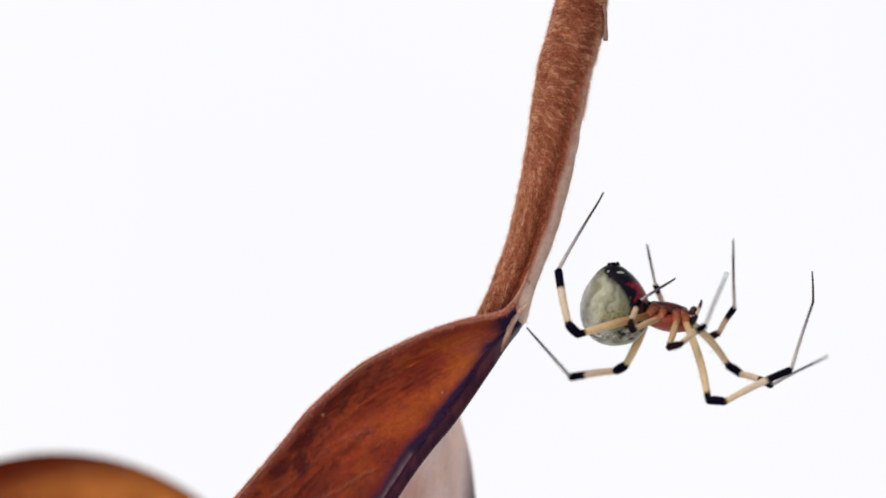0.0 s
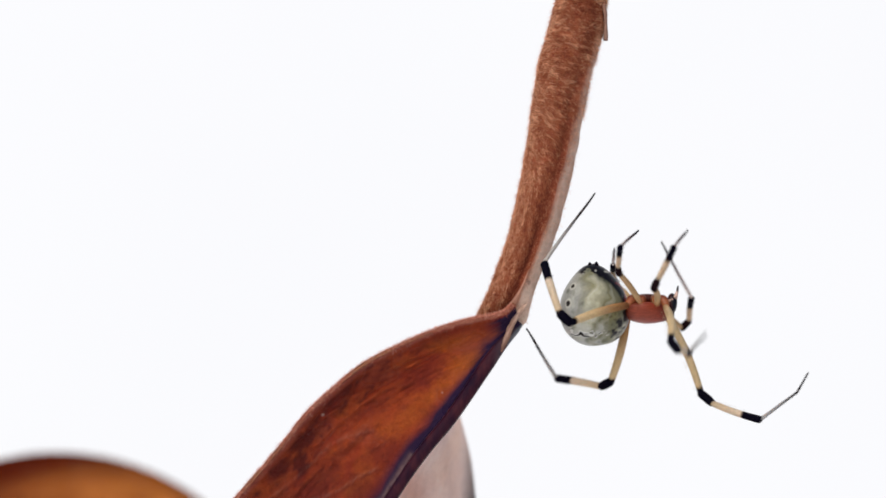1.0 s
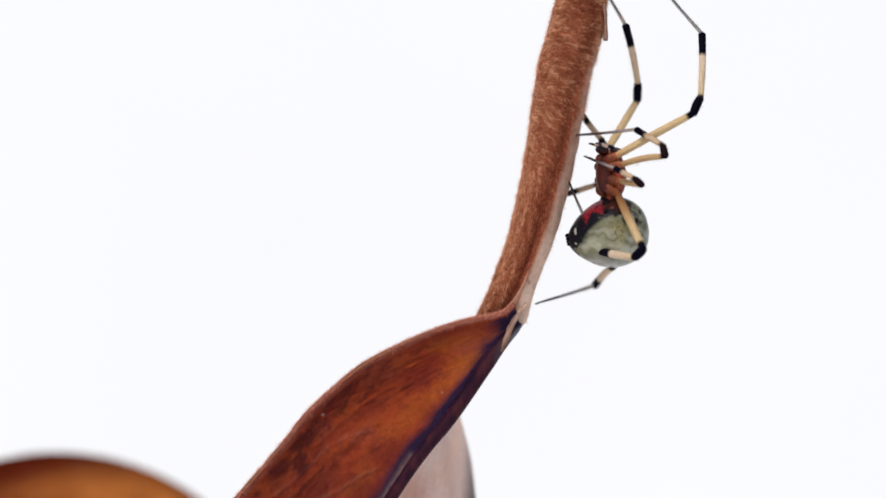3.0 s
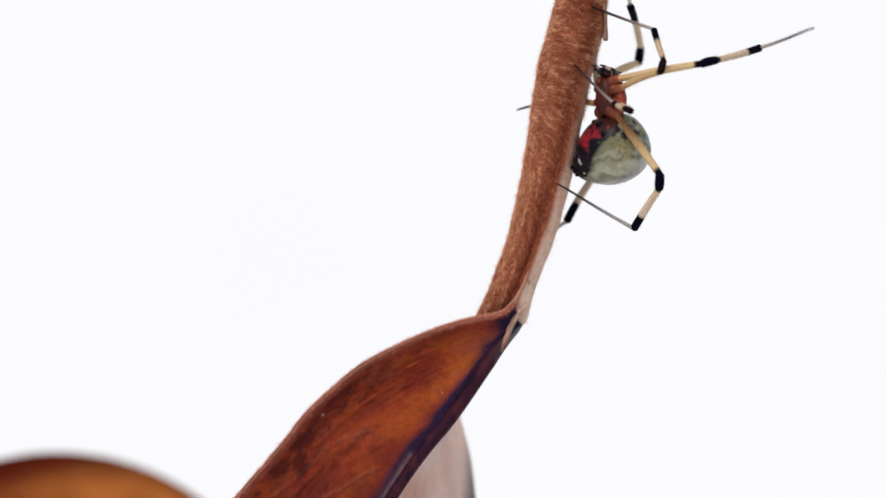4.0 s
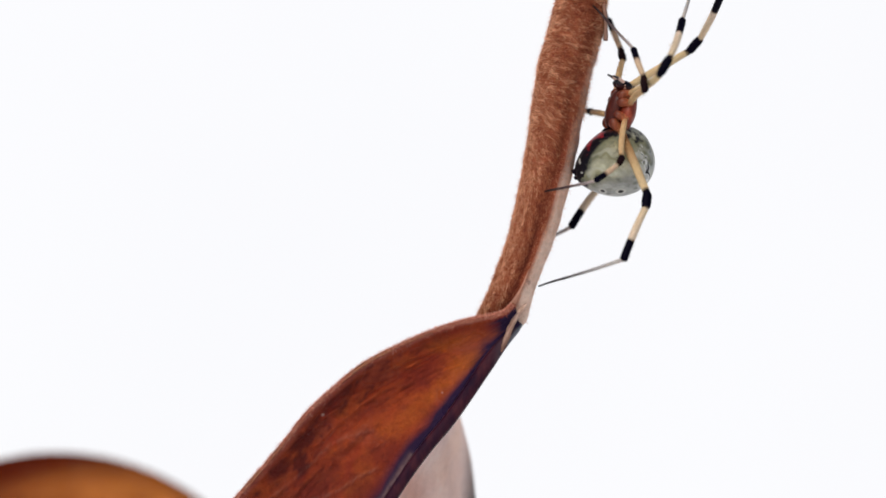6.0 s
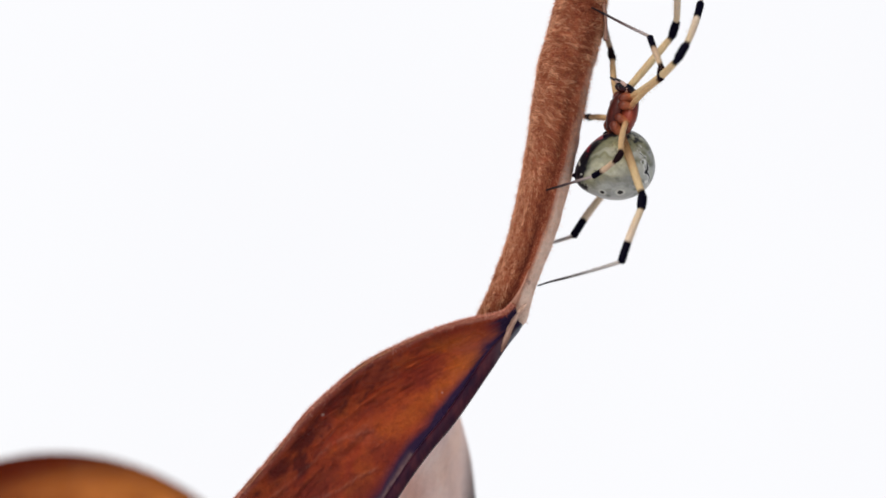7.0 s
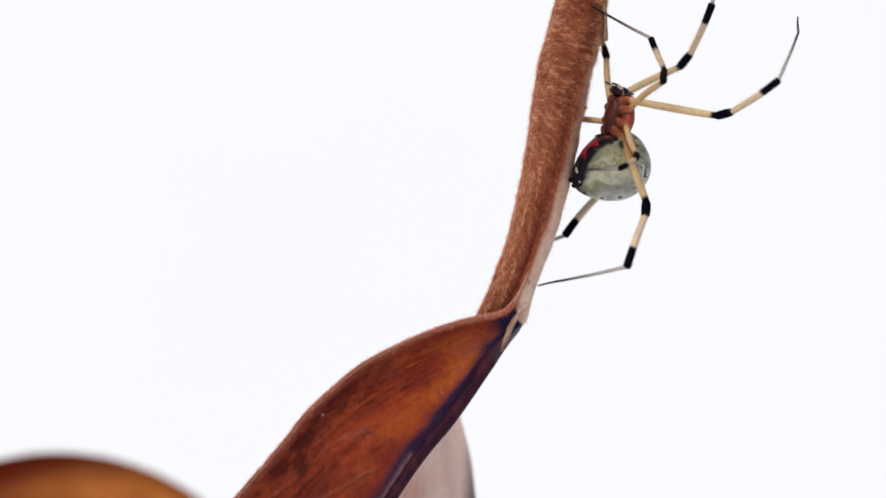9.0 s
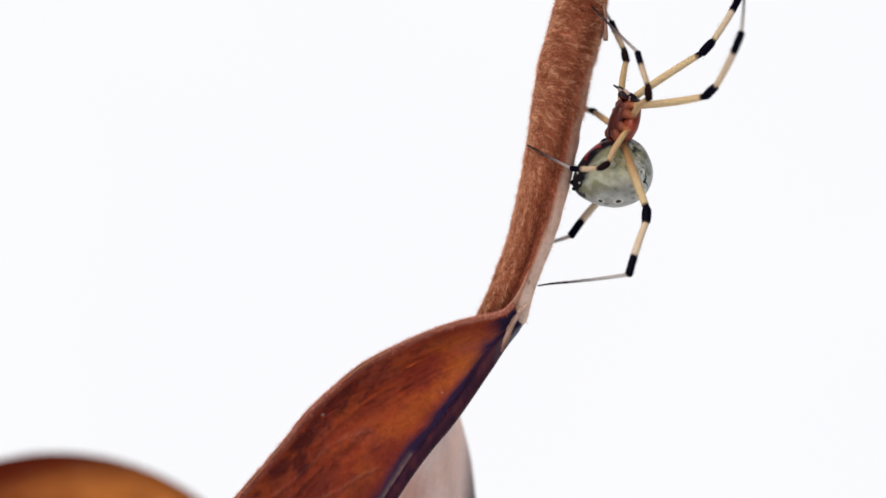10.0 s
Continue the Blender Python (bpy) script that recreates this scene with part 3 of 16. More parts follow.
    for line, much, width in ((((-10.5, 30.6), (-8.0, 32.7), (-6.5, 34.1), (-5.3, 34.6), (-4.1, 34.9)), 0.2, 0.06), (((-7.8, 30.7), (-6.0, 31.4), (-5.4, 31.9), (-3.9, 32.6)), 0.18, 0.06), (((-4.1, 30.2), (-3.2, 31.45), (-2.4, 32.7), (-1.9, 33.4)), 0.3, 0.16)):
        curve = spline([(a, 0, b) for a, b in line], 60)
        far = np.full(uu.shape, 9.0)
        for i in range(60):
            far = np.minimum(far, np.hypot(g[:, :, 0] + 0.12 * grit - curve[i][0], g[:, :, 2] + 0.12 * dust - curve[i][2]))
        pale = np.maximum(pale, much * np.exp(-((far / width) ** 2)) * np.clip(0.75 + 0.8 * dust, 0.2, 1))
        if much < 0.4:
            # a crack's shaded lower side, put into the colour
            under = np.min([np.hypot(g[:, :, 0] + 0.12 * grit - p[0] - 0.1, g[:, :, 2] + 0.12 * dust - p[2] + 0.14) for p in curve], axis=0)
            stain_shade = np.maximum(stain_shade, 0.75 * np.exp(-((under / 0.12) ** 2)) * np.clip(0.7 + 0.8 * grit, 0, 1))
    blade("blade", g, nor, 0.22, INNER, FELT_LEAF, leaf, "glossy russet inner face, dark towards the midrib", edge.ravel(), vein.ravel(), amber.ravel(), stain_shade.ravel(), pale.ravel())
    # the other half, folded away behind the rib
    far = spline([(4.41, 1.00, 40.59), (2.92, 3.00, 38.85), (1.85, 5.00, 37.29), (1.03, 7.00, 35.71), (1.31, 8.00, 34.39), (1.70, 9.00, 32.79), (1.91, 9.00, 31.23), (2.05, 9.00, 29.66), (1.60, 9.00, 26.19), (-1.52, 8.00, 21.08), (-7.69, 6.00, 14.40), (-16.48, 4.00, 7.50), (-26.49, 2.00, 3.07), (-34.79, 1.00, -0.16)], n, True)
    root = rib + np.array((0, 0.5, 0))
    g, nor = skin_grid(far, root, 24, lambda i, w: np.array((0.8 * math.sin(math.pi * w) * math.sin(math.pi * arc[i]), 0, 0)), 0.2, (1, -0.3, 0))
    uu, ww = np.meshgrid(arc, np.linspace(0, 1, 24), indexing="ij")
    edge = 0.95 * np.clip(1 - ww / 0.26, 0, 1) * np.clip((uu - 0.16) * 12, 0, 1)
    gx, gz = g[:, :, 0], g[:, :, 2]
    amber = 0.3 * np.exp(-(((gx + 1.7) / 0.9) ** 2) - ((gz - 30.9) / 1.3) ** 2)
    wave = np.array([noise.noise(Vector((a * 1.6 + b * 0.5, b * 0.25, 2.0))) for a, b in zip(gx.ravel(), gz.ravel())]).reshape(gx.shape)
    stain_shade = np.clip(0.1 * np.exp(-(((gx - 0.1 + 0.12 * (gz - 34)) / 0.3) ** 2)) + 0.06 * wave, 0, 0.2)
    blade("folded_blade", g, nor, 0.2, UNDER, UNDER, leaf, "pale pinkish underside of the folded half", edge.ravel(), np.zeros(uu.size), amber.ravel(), stain_shade.ravel())
    # the midrib, dark purple, that carries the stem's line on
    keel = spline([(4.62, 0.10, 41.2), (4.42, -0.25, 40.95), (3.65, -0.40, 40.11), (2.58, -0.40, 38.61), (1.57, -0.40, 37.10), (0.40, -0.40, 35.43), (-1.02, -0.40, 33.72), (-2.12, -0.40, 32.22), (-2.85, -0.40, 31.11), (-5.15, 0.00, 27.70), (-8.60, 0.00, 22.84), (-13.68, 0.00, 17.15), (-20.58, 0.00, 9.77), (-26.95, 0.00, 4.41), (-34.65, 0.00, 0.05)], 90)
    rows = []
    for i in range(90):
        d = keel[min(i + 1, 89)] - keel[max(i - 1, 0)]
        d /= np.linalg.norm(d)
        s = np.array((-d[2], 0, d[0]))
        r = 0.5 * (1 - 0.72 * i / 89) * min(1, 0.6 + i / 12)
        rows.append([keel[i] + s * r * math.cos(a) * (0.75 if math.cos(a) > 0 else 1.0) + np.array((0, r * 0.8 * math.sin(a), 0)) for a in np.linspace(0, 2 * math.pi, 15)[:-1]])
    v, f = rings(rows)
    me = mesh("midrib", v, f, RIB)
    round_about = [math.cos(2 * math.pi * (i % 14) / 14) for i in range(len(v))]
    attribute(me, "head", [0.8 * min(1, max(0, (p[2] - 39.1 + 1.2 * noise.noise(Vector(p) * 1.5)) / 1.6)) * min(1, max(0.05, 0.45 + 1.1 * w)) for p, w in zip(v, round_about)])
    part("midrib", me, leaf, "dark purple-brown midrib, greyish at its head")
    # the stem's pale strip runs out as a ridge on the midrib
    ridge = spline([(4.85, -0.35, 42.5), (4.6, -0.7, 42.0), (4.27, -0.95, 41.5), (3.85, -0.97, 40.6), (3.63, -0.95, 39.94), (3.46, -0.9, 39.5)], 30)
    rows = []
    for i, p in enumerate(ridge):
        r = (0.3 - 0.13 * i / 29) * min(1, (29.5 - i) / 6) ** 0.5
        p = p + np.array((0.03 * noise.noise(Vector((i * 0.35, 2, 0))), 0, 0))
        rows.append([p + np.array((r * math.cos(a), 0.6 * r * math.sin(a) + 0.2, 0.35 * r * math.cos(a))) * (1 + 0.15 * noise.noise(Vector((a, i * 0.3, 1)))) for a in np.linspace(0, 2 * math.pi, 13)[:-1]])
    v, f = rings(rows)
    me = mesh("ridge", v, f, FELT)
    fade = np.repeat(np.linspace(1, 0, 30), 12)
    spotty = np.array([noise.noise(Vector((7 * (p[0] - 0.47 * p[2]), 0, p[2] * 0.9))) for row in rows for p in row])
    attribute(me, "bare", np.clip(0.05 + 1.0 * fade + 0.6 * spotty, 0.03, 0.95))
    attribute(me, "tone", 0.05 * fade)
    part("ridge", me, leaf, "pale tapering ridge at the stem's foot")
    # felt hairs along the rim
    pts, ways, lengths = [], [], []
    for _ in range(15000):
        i = random.randrange(2, n * 3 // 4)
        t = rim[i + 1] - rim[i]
        t /= np.linalg.norm(t)
        out = np.array((t[2], 0, -t[0]))
        if out[2] < 0:
            out = -out
        s = random.random()
        p = rim[i] * (1 - s) + rim[i + 1] * s + np.array((0, random.uniform(-0.05, 0.3), 0))
        pts.append(p)
        ways.append(out * random.uniform(0.2, 0.9) + np.array((0, -random.uniform(0, 0.7), 0)) + t * random.uniform(-0.2, 0.9) + np.random.normal(0, 0.35, 3))
        lengths.append(random.uniform(0.16, 0.44))
    hv, hf = hairs(pts, ways, lengths, 0.013)
    me = mesh("rim_fuzz", hv, hf, RIM_HAIR)
    attribute(me, "tone", np.repeat([0.4 + 0.5 * random.random() ** 1.5 for _ in pts], 7))
    tagged(part("rim_fuzz", me, leaf, "short hairs along the leaf's rim"), kind="stuff")
    return leaf


FELT_LEAF = leaf_skin("leaf_felt_face", [(0.3, (0.3, 0.11, 0.055)), (0.7, (0.45, 0.2, 0.11))], 0.85, 0.08, (0.36, 0.15, 0.08))
leaf_part()


def amber_leaf():
    """A second dry leaf, standing on the sheet farther back, cupped, with a dark rolled margin."""
    leaf = tagged(new("dried_leaf"), "amber-brown dry leaf with dark rolled margin standing on white sheet", "leaf")
    n, c = 70, 90
    top = spline([(-52.99, 31.52, 5.63), (-45.44, 31.52, 16.95), (-38.27, 31.52, 26.97), (-33.74, 31.52, 30.33), (-29.59, 31.52, 31.54), (-27.32, 31.52, 31.96), (-25.06, 31.52, 32.01), (-22.42, 31.52, 31.67), (-19.78, 31.52, 30.84), (-17.13, 31.52, 29.47), (-13.73, 31.52, 26.39), (-9.97, 31.52, 19.97), (-8.46, 31.52, 11.29), (-9.97, 31.52, 3.37)], n)
    base = spline([(-52.99, 31.52, -0.31), (-46.48, 24.27, 0.87), (-40.71, 20.13, 1.55), (-35.22, 17.03, 2.05), (-30.10, 16.00, 2.22), (-25.81, 16.00, 2.22), (-20.91, 17.03, 2.05), (-16.51, 21.17, 1.38), (-12.74, 26.34, 0.53), (-9.97, 31.52, -0.31)], n)
    g, nor = skin_grid(top, base, c, lambda i, w: np.array((0, -7 * math.sin(math.pi * min(1, w * 1.15)) ** 0.7 * math.sin(math.pi * i / (n - 1)), 0)), 0.3, (0, -1, 0))
    uu, ww = np.meshgrid(np.linspace(0, 1, n), np.linspace(0, 1, c), indexing="ij")
    edge = np.clip((0.03 + 0.05 * np.clip((0.6 - uu) * 8, 0, 1) - ww) / 0.045, 0, 1) * np.clip(1.15 - 3.0 * np.clip(uu - 0.5, 0, 1), 0.4, 1)
    stain_shade = np.clip((0.57 - uu + 0.01 * np.sin(ww * 60)) * 7, 0, 0.7) * np.clip(1.9 - ww * 6, 0, 1)
    blade("blade", g, nor, 0.3, AMBER, AMBER, leaf, "", edge.ravel(), np.zeros(uu.size), None, stain_shade.ravel())
    rows = []
    for i, p in enumerate(top):
        d = top[min(i + 1, n - 1)] - top[max(i - 1, 0)]
        d /= np.linalg.norm(d)
        out = np.array((-d[2], 0, d[0]))
        rows.append([p - np.array((0, 0, 0.42)) + (out * math.cos(a) + np.array((0, 1.0, 0)) * math.sin(a)) * 0.42 for a in np.linspace(0, 2 * math.pi, 11)[:-1]])
    v, f = rings(rows)
    part("margin", mesh("margin", v, f, RIB_RED), leaf, "dark red-brown rolled margin")


RIB_RED = cuticle("dark_margin", [(0, (0.08, 0.008, 0.002)), (0.5, (0.08, 0.009, 0.002)), (0.65, (0.12, 0.025, 0.008)), (1, (0.16, 0.045, 0.015))], 0.8, 0.25, 0.0)
amber_leaf()


# ---- the spider ----
spider = tagged(new("spider"), "small spider with pale globular abdomen and black-banded cream legs", "spider")


def cephalothorax():
    rows = []
    for i in range(17):
        t = i / 16
        x = -1.5 + 3.0 * t
        w = 1.07 * math.sin(math.pi * min(1, 0.06 + 0.9 * t ** 0.85)) ** 0.55 * (1 - 0.42 * max(0, t - 0.45) / 0.55)
        h = 0.7 * math.sin(math.pi * (0.08 + 0.84 * t)) ** 0.5 * (1 + 0.12 * t)
        rows.append([(x, w * math.cos(a), (h * math.sin(a) if math.sin(a) > 0 else 0.55 * h * math.sin(a))) for a in np.linspace(0, 2 * math.pi, 25)[:-1]])
    head = part("cephalothorax", mesh("cephalothorax", *rings(rows), CARAPACE), spider, "reddish-brown shield")
    part("sternum", mesh("sternum", *blob(-0.1, 0, -0.64, 1.15, 0.6, 0.36, 20, 13), STERNUM), head, "reddish plate between the legs")
    for s in (-1, 1):
        part("fang_base", mesh("fang_base", *blob(1.38, 0.23 * s, -0.45, 0.3, 0.25, 0.56), FANG), head)
        for x, y, z, r in ((1.42, 0.12, 0.36, 0.075), (1.38, 0.36, 0.32, 0.06), (1.2, 0.15, 0.56, 0.06), (1.15, 0.42, 0.46, 0.06)):
            part("eye", mesh("eye", *blob(x, y * s, z, r, r, r, 8, 6), DARK), head, "glossy black eye")
        pts = spline([(1.2, 0.3 * s, -0.45), (1.5, 0.37 * s, -0.62), (1.64, 0.37 * s, -0.9), (1.74, 0.33 * s, -1.42)], 10)
        rr = [(p, 0.15 * (1 - 0.073 * i)) for i, p in enumerate(pts)]
        rows = []
        for i, (p, r) in enumerate(rr):
            d = pts[min(i + 1, 9)] - pts[max(i - 1, 0)]
            u = Vector(d).orthogonal().normalized()
            w = Vector(d).normalized().cross(u)
            rows.append([tuple(Vector(p) + (u * math.cos(a) + w * math.sin(a)) * r) for a in np.linspace(0, 2 * math.pi, 11)[:-1]])
        v, f = rings(rows)
        part("palp", mesh("palp", v, f, PALP_Z), spider, "pinkish feeler with a black end")
    part("pedicel", mesh("pedicel", *blob(-1.4, 0, -0.15, 0.32, 0.22, 0.22), CARAPACE), spider)


def palp_skin():
    """Feelers: pinkish at the root, black at the end, along the local height."""
    m, nodes, links, bsdf = material("feeler_skin")
    tc = nodes.new("ShaderNodeTexCoord")
    sep = nodes.new("ShaderNodeSeparateXYZ")
    links.new(tc.outputs["Generated"], sep.inputs[0])
    r = ramp(nodes, [(0.0, BLACK), (0.28, (0.03, 0.02, 0.02)), (0.38, (0.6, 0.42, 0.35)), (1.0, (0.58, 0.34, 0.24))])
    links.new(sep.outputs[2], r.inputs[0])
    links.new(r.outputs[0], bsdf.inputs["Base Color"])
    bsdf.inputs["Roughness"].default_value = 0.45
    return m


PALP_Z = palp_skin()
cephalothorax()


def build_abdomen():
    k, m = 220, 180
    rows = []
    for i in range(m + 1):
        t = math.pi * (0.008 + 0.984 * i / m)
        x = -2.42 * math.cos(t)
        taper = 1.01 - 0.13 * (x / 2.42) - 0.22 * (x / 2.42) ** 2 * (1 if x > 0 else 0)
        row = []
        for j in range(k):
            a = 2 * math.pi * j / k
            r = math.sin(t) ** 0.92 * taper
            y, z = 2.04 * r * math.cos(a), 2.04 * r * math.sin(a)
            if z < 0:
                # flatter beneath
                z *= 1 - 0.03 * math.exp(-((x - 0.6) ** 2))
            d = 1 + 0.012 * noise.noise(Vector((x * 1.2, y * 1.2, z * 1.2)))
            row.append((x * d, y * d, z * d))
        rows.append(row)
    v, f = rings(rows)
    me = mesh("abdomen", v, f, ABDOMEN)
    p = np.array(v)
    x, y, z = p[:, 0], p[:, 1], p[:, 2]
    n1 = np.array([noise.noise(Vector(q_) * 1.1) for q_ in v])
    n2 = np.array([noise.noise(Vector((q_[0] * 2.6, q_[1] * 2.6, q_[2] * 2.6 + 7))) for q_ in v])
    n3 = np.array([noise.noise(Vector((q_[0] * 6, q_[1] * 6, q_[2] * 6 + 3))) for q_ in v])
    col = np.empty((len(v), 3))
    col[:] = (0.21, 0.205, 0.125)

    def over(colour, amount):
        amount = np.clip(amount, 0, 1)[:, None]
        col[:] = col * (1 - amount) + np.array(colour) * amount

    # yellowish-green flanks, a cooler grey back
    over((0.34, 0.345, 0.32), (z - 0.1 + 0.5 * n1) / 0.9)
    over((0.31, 0.285, 0.125), (n1 - 0.12) * 1.5 * np.clip(1 - z, 0, 1))
    over((0.12, 0.13, 0.095), (-n2 - 0.14) * 1.5)
    # pale folds that sweep round the flanks from the dark end
    warp = x * 0.9 + 0.55 * n1 * 2
    band = np.sin(warp * 1.3 + z * 2.3 + 0.8 * np.abs(y)) + 0.45 * n2
    over((0.58, 0.575, 0.44), (band - 0.1) * 0.75 * np.clip((np.abs(y) - 0.3) * 1.5, 0, 1))
    fold = np.sin(warp * 2.2 + z * 5.2 + n2 * 1.5)
    over((0.6, 0.6, 0.52), (fold - 0.45) * 0.6 * np.clip(np.abs(y) - 0.5, 0, 1))
    over((0.19, 0.19, 0.12), (-fold - 0.6) * 0.6 * np.clip(np.abs(y) - 0.6, 0, 1))
    # silvery marbling with dark scalloped outlines on the front of the back
    top = np.clip((-x - 0.75 + 0.35 * n2) / 0.4, 0, 1) * np.clip((z + 0.75) / 0.4, 0, 1)
    over((0.5, 0.5, 0.47), (n2 + 0.3) * 0.9 * top)
    line = np.abs(x + 1.35 + 0.34 * np.abs(np.sin(z * 2.6 + 0.6)) - 0.12 * np.sin(y * 5) + 0.42 * n2)
    broken = np.clip((n1 + n3 * 1.2 + 0.45) * 3, 0, 1) * np.clip((z + 0.9) / 0.3, 0, 1)
    over((0.72, 0.72, 0.68), (3.6 - line / 0.06) * top * broken)
    over((0.014, 0.011, 0.012), (2.3 - line / 0.05) * top * broken)
    # a yellowish patch with dark blotches low on each flank
    d = np.sqrt((x + 0.75) ** 2 + (np.abs(y) - 1.55) ** 2 + (z + 0.75) ** 2)
    over((0.29, 0.25, 0.1), np.clip((0.95 - d + 0.5 * n2) / 0.6, 0, 1) * (0.35 + 0.6 * n1))
    over((0.06, 0.05, 0.03), np.clip((0.95 - d + 0.5 * n1) / 0.4, 0, 1) * (n3 * 1.6 - 0.25))
    # black blotches round the waist
    d = np.sqrt((x + 1.35) ** 2 + (np.abs(y) - 0.85) ** 2 + (z + 1.1) ** 2)
    over((0.02, 0.018, 0.022), np.clip((0.85 - d + 0.5 * n2) / 0.2, 0, 1) * np.clip(0.55 + 1.8 * n2 + 0.6 * n3, 0, 1))
    over((0.035, 0.04, 0.045), (0.58 - np.sqrt((x + 1.75) ** 2 + (np.abs(y) - 0.7) ** 2 + (z + 0.5) ** 2) + 0.5 * n2) / 0.3)
    # paired black spots ringed with cream
    for sx, sr, tilt in ((1.3, 0.17, 41), (0.22, 0.2, 40), (-0.95, 0.16, 36)):
        rad = 1.98 * math.sqrt(1 - (sx / 2.4) ** 2)
        for s in (-1, 1):
            sy, sz = s * rad * math.sin(radians(tilt)), rad * math.cos(radians(tilt))
            near = p[np.argmin((x - sx) ** 2 + (y - sy) ** 2 + (z - sz) ** 2)]
            d = np.sqrt(((p - near) ** 2).sum(1)) + 0.03 * n3
            over((0.6, 0.59, 0.52), (sr * 1.75 - d) / 0.12)
            over((0.02, 0.016, 0.016), (sr - d) / 0.03)
    # the red hourglass underneath, dark beside it, and the dark end
    under = np.clip((-z - 0.05) / 0.35, 0, 1)
    side = np.abs(y) + 0.16 * n2
    over((0.085, 0.09, 0.065), (1.75 - side) / 0.5 * under * np.clip((x + 1.0) / 0.4, 0, 1) * np.clip(0.55 + n2 * 1.2, 0, 2))
    over((0.006, 0.005, 0.009), (1.3 - side) / 0.16 * under * np.clip((x + 1.3) / 0.3, 0, 1) * np.clip(0.95 + n2 * 1.2, 0, 2))
    waist = 0.6 + 0.4 * np.minimum(1, np.abs(x - 0.7) / 0.75)
    over((0.26, 0.016, 0.026), np.clip((waist + 0.45 * n2 - side) / 0.2, 0, 1) * under * np.clip((0.85 - np.abs(x - 0.7) + 0.2 * n2) / 0.12, 0, 1) * np.clip(0.8 + 2.2 * n3, 0, 1))
    over((0.006, 0.005, 0.009), (x - 1.98 + 0.25 * n2 + 0.12 * n3 + 0.5 * np.clip(-z + 0.1, 0, 1.4)) / 0.08)
    over((0.4, 0.39, 0.35), (n2 + 0.8 * n3 - 0.5) * 5 * (x > 1.7) * (x < 2.25))
    # dark knobs before the red mark
    for s in (-1, 1):
        for bx, by, br in ((-0.35, 0.62, 0.2), (-0.05, 1.05, 0.15), (-0.62, 1.12, 0.17)):
            d = np.sqrt((x - bx) ** 2 + (y - by * s) ** 2) + 0.12 * n2 + 9 * (z > 0)
            over((0.01, 0.008, 0.012), (br - d) / 0.06)
    # reddish-brown plates by the waist
    d = np.sqrt((x + 0.75) ** 2 + y ** 2 + (z + 1.75) ** 2)
    over((0.045, 0.015, 0.012), (1.0 - d + 0.35 * n2) / 0.2)
    a = me.attributes.new("marking", "FLOAT_COLOR", "POINT")
    a.data.foreach_set("color", np.concatenate([col, np.ones((len(v), 1))], 1).astype(np.float32).ravel())
    ob = part("abdomen", me, spider, "pale grey-green globe with dark spots and a red mark beneath")
    part("spinneret_mound", mesh("spinneret_mound", *blob(2.16, 0, -0.14, 0.28, 0.46, 0.42), DARK), ob, "black mound round the spinnerets")
    for s in (-1, 1):
        part("spinneret", mesh("spinneret", *blob(2.28, 0.21 * s, -0.32, 0.26, 0.14, 0.14), DARK), ob, "short black spinneret")
        part("spinneret", mesh("spinneret", *blob(2.3, 0.17 * s, 0.06, 0.24, 0.13, 0.13), DARK), ob, "short black spinneret")
        # knobbed dark plates beside the waist, before the red mark
        part("plate", mesh("plate", *blob(-0.55, 0.52 * s, -1.83, 0.36, 0.3, 0.2), STERNUM), ob, "dark reddish plate by the waist")
        part("knob", mesh("knob", *blob(-0.1, 0.8 * s, -1.78, 0.19, 0.19, 0.2), DARK), ob, "small black knob")
    part("plate", mesh("plate", *blob(-0.25, 0, -1.98, 0.26, 0.3, 0.16), DARK), ob, "small black plate before the red mark")
    return ob


abdomen = build_abdomen()

# lengths from hip to knee, knee to ankle, ankle to claw, then the knee joint itself, and girth
UNIT = 0.033516
LEGS = {1: (175, 140, 192, 30, 0.92), 2: (104, 83, 122, 21, 0.78), 3: (95, 68, 98, 17, 0.72), 4: (152, 119, 172, 26, 1.0)}
HIPS = {1: (0.98, 0.6), 2: (0.45, 0.85), 3: (-0.5, 0.85), 4: (-1.2, 0.62)}
joints = {}


def limb(length, r0, r1, swell=0.0, bow=0.0, k=12, steps=14):
    prof = [(-r0 * 0.55, r0 * 0.35), (-r0 * 0.3, r0 * 0.8)]
    for i in range(steps + 1):
        t = i / steps
        prof.append((length * t, r0 + (r1 - r0) * t + swell * math.sin(math.pi * t) ** 0.8))
    prof += [(length + r1 * 0.3, r1 * 0.8), (length + r1 * 0.55, r1 * 0.35)]
    return lathe(prof, k, bow)


def bristles(length, r0, r1, count, size):
    pts, ways, ls = [], [], []
    for _ in range(count):
        t, a = random.random(), random.uniform(0, 2 * math.pi)
        r = r0 + (r1 - r0) * t
        n = np.array((0, math.cos(a), math.sin(a)))
        pts.append(np.array((length * t, 0, 0)) + n * r * 0.95)
        ways.append(n + np.array((random.uniform(0.5, 1.3), 0, 0)))
        ls.append(size * random.uniform(0.6, 1.2))
    return hairs(pts, ways, ls, 0.006)


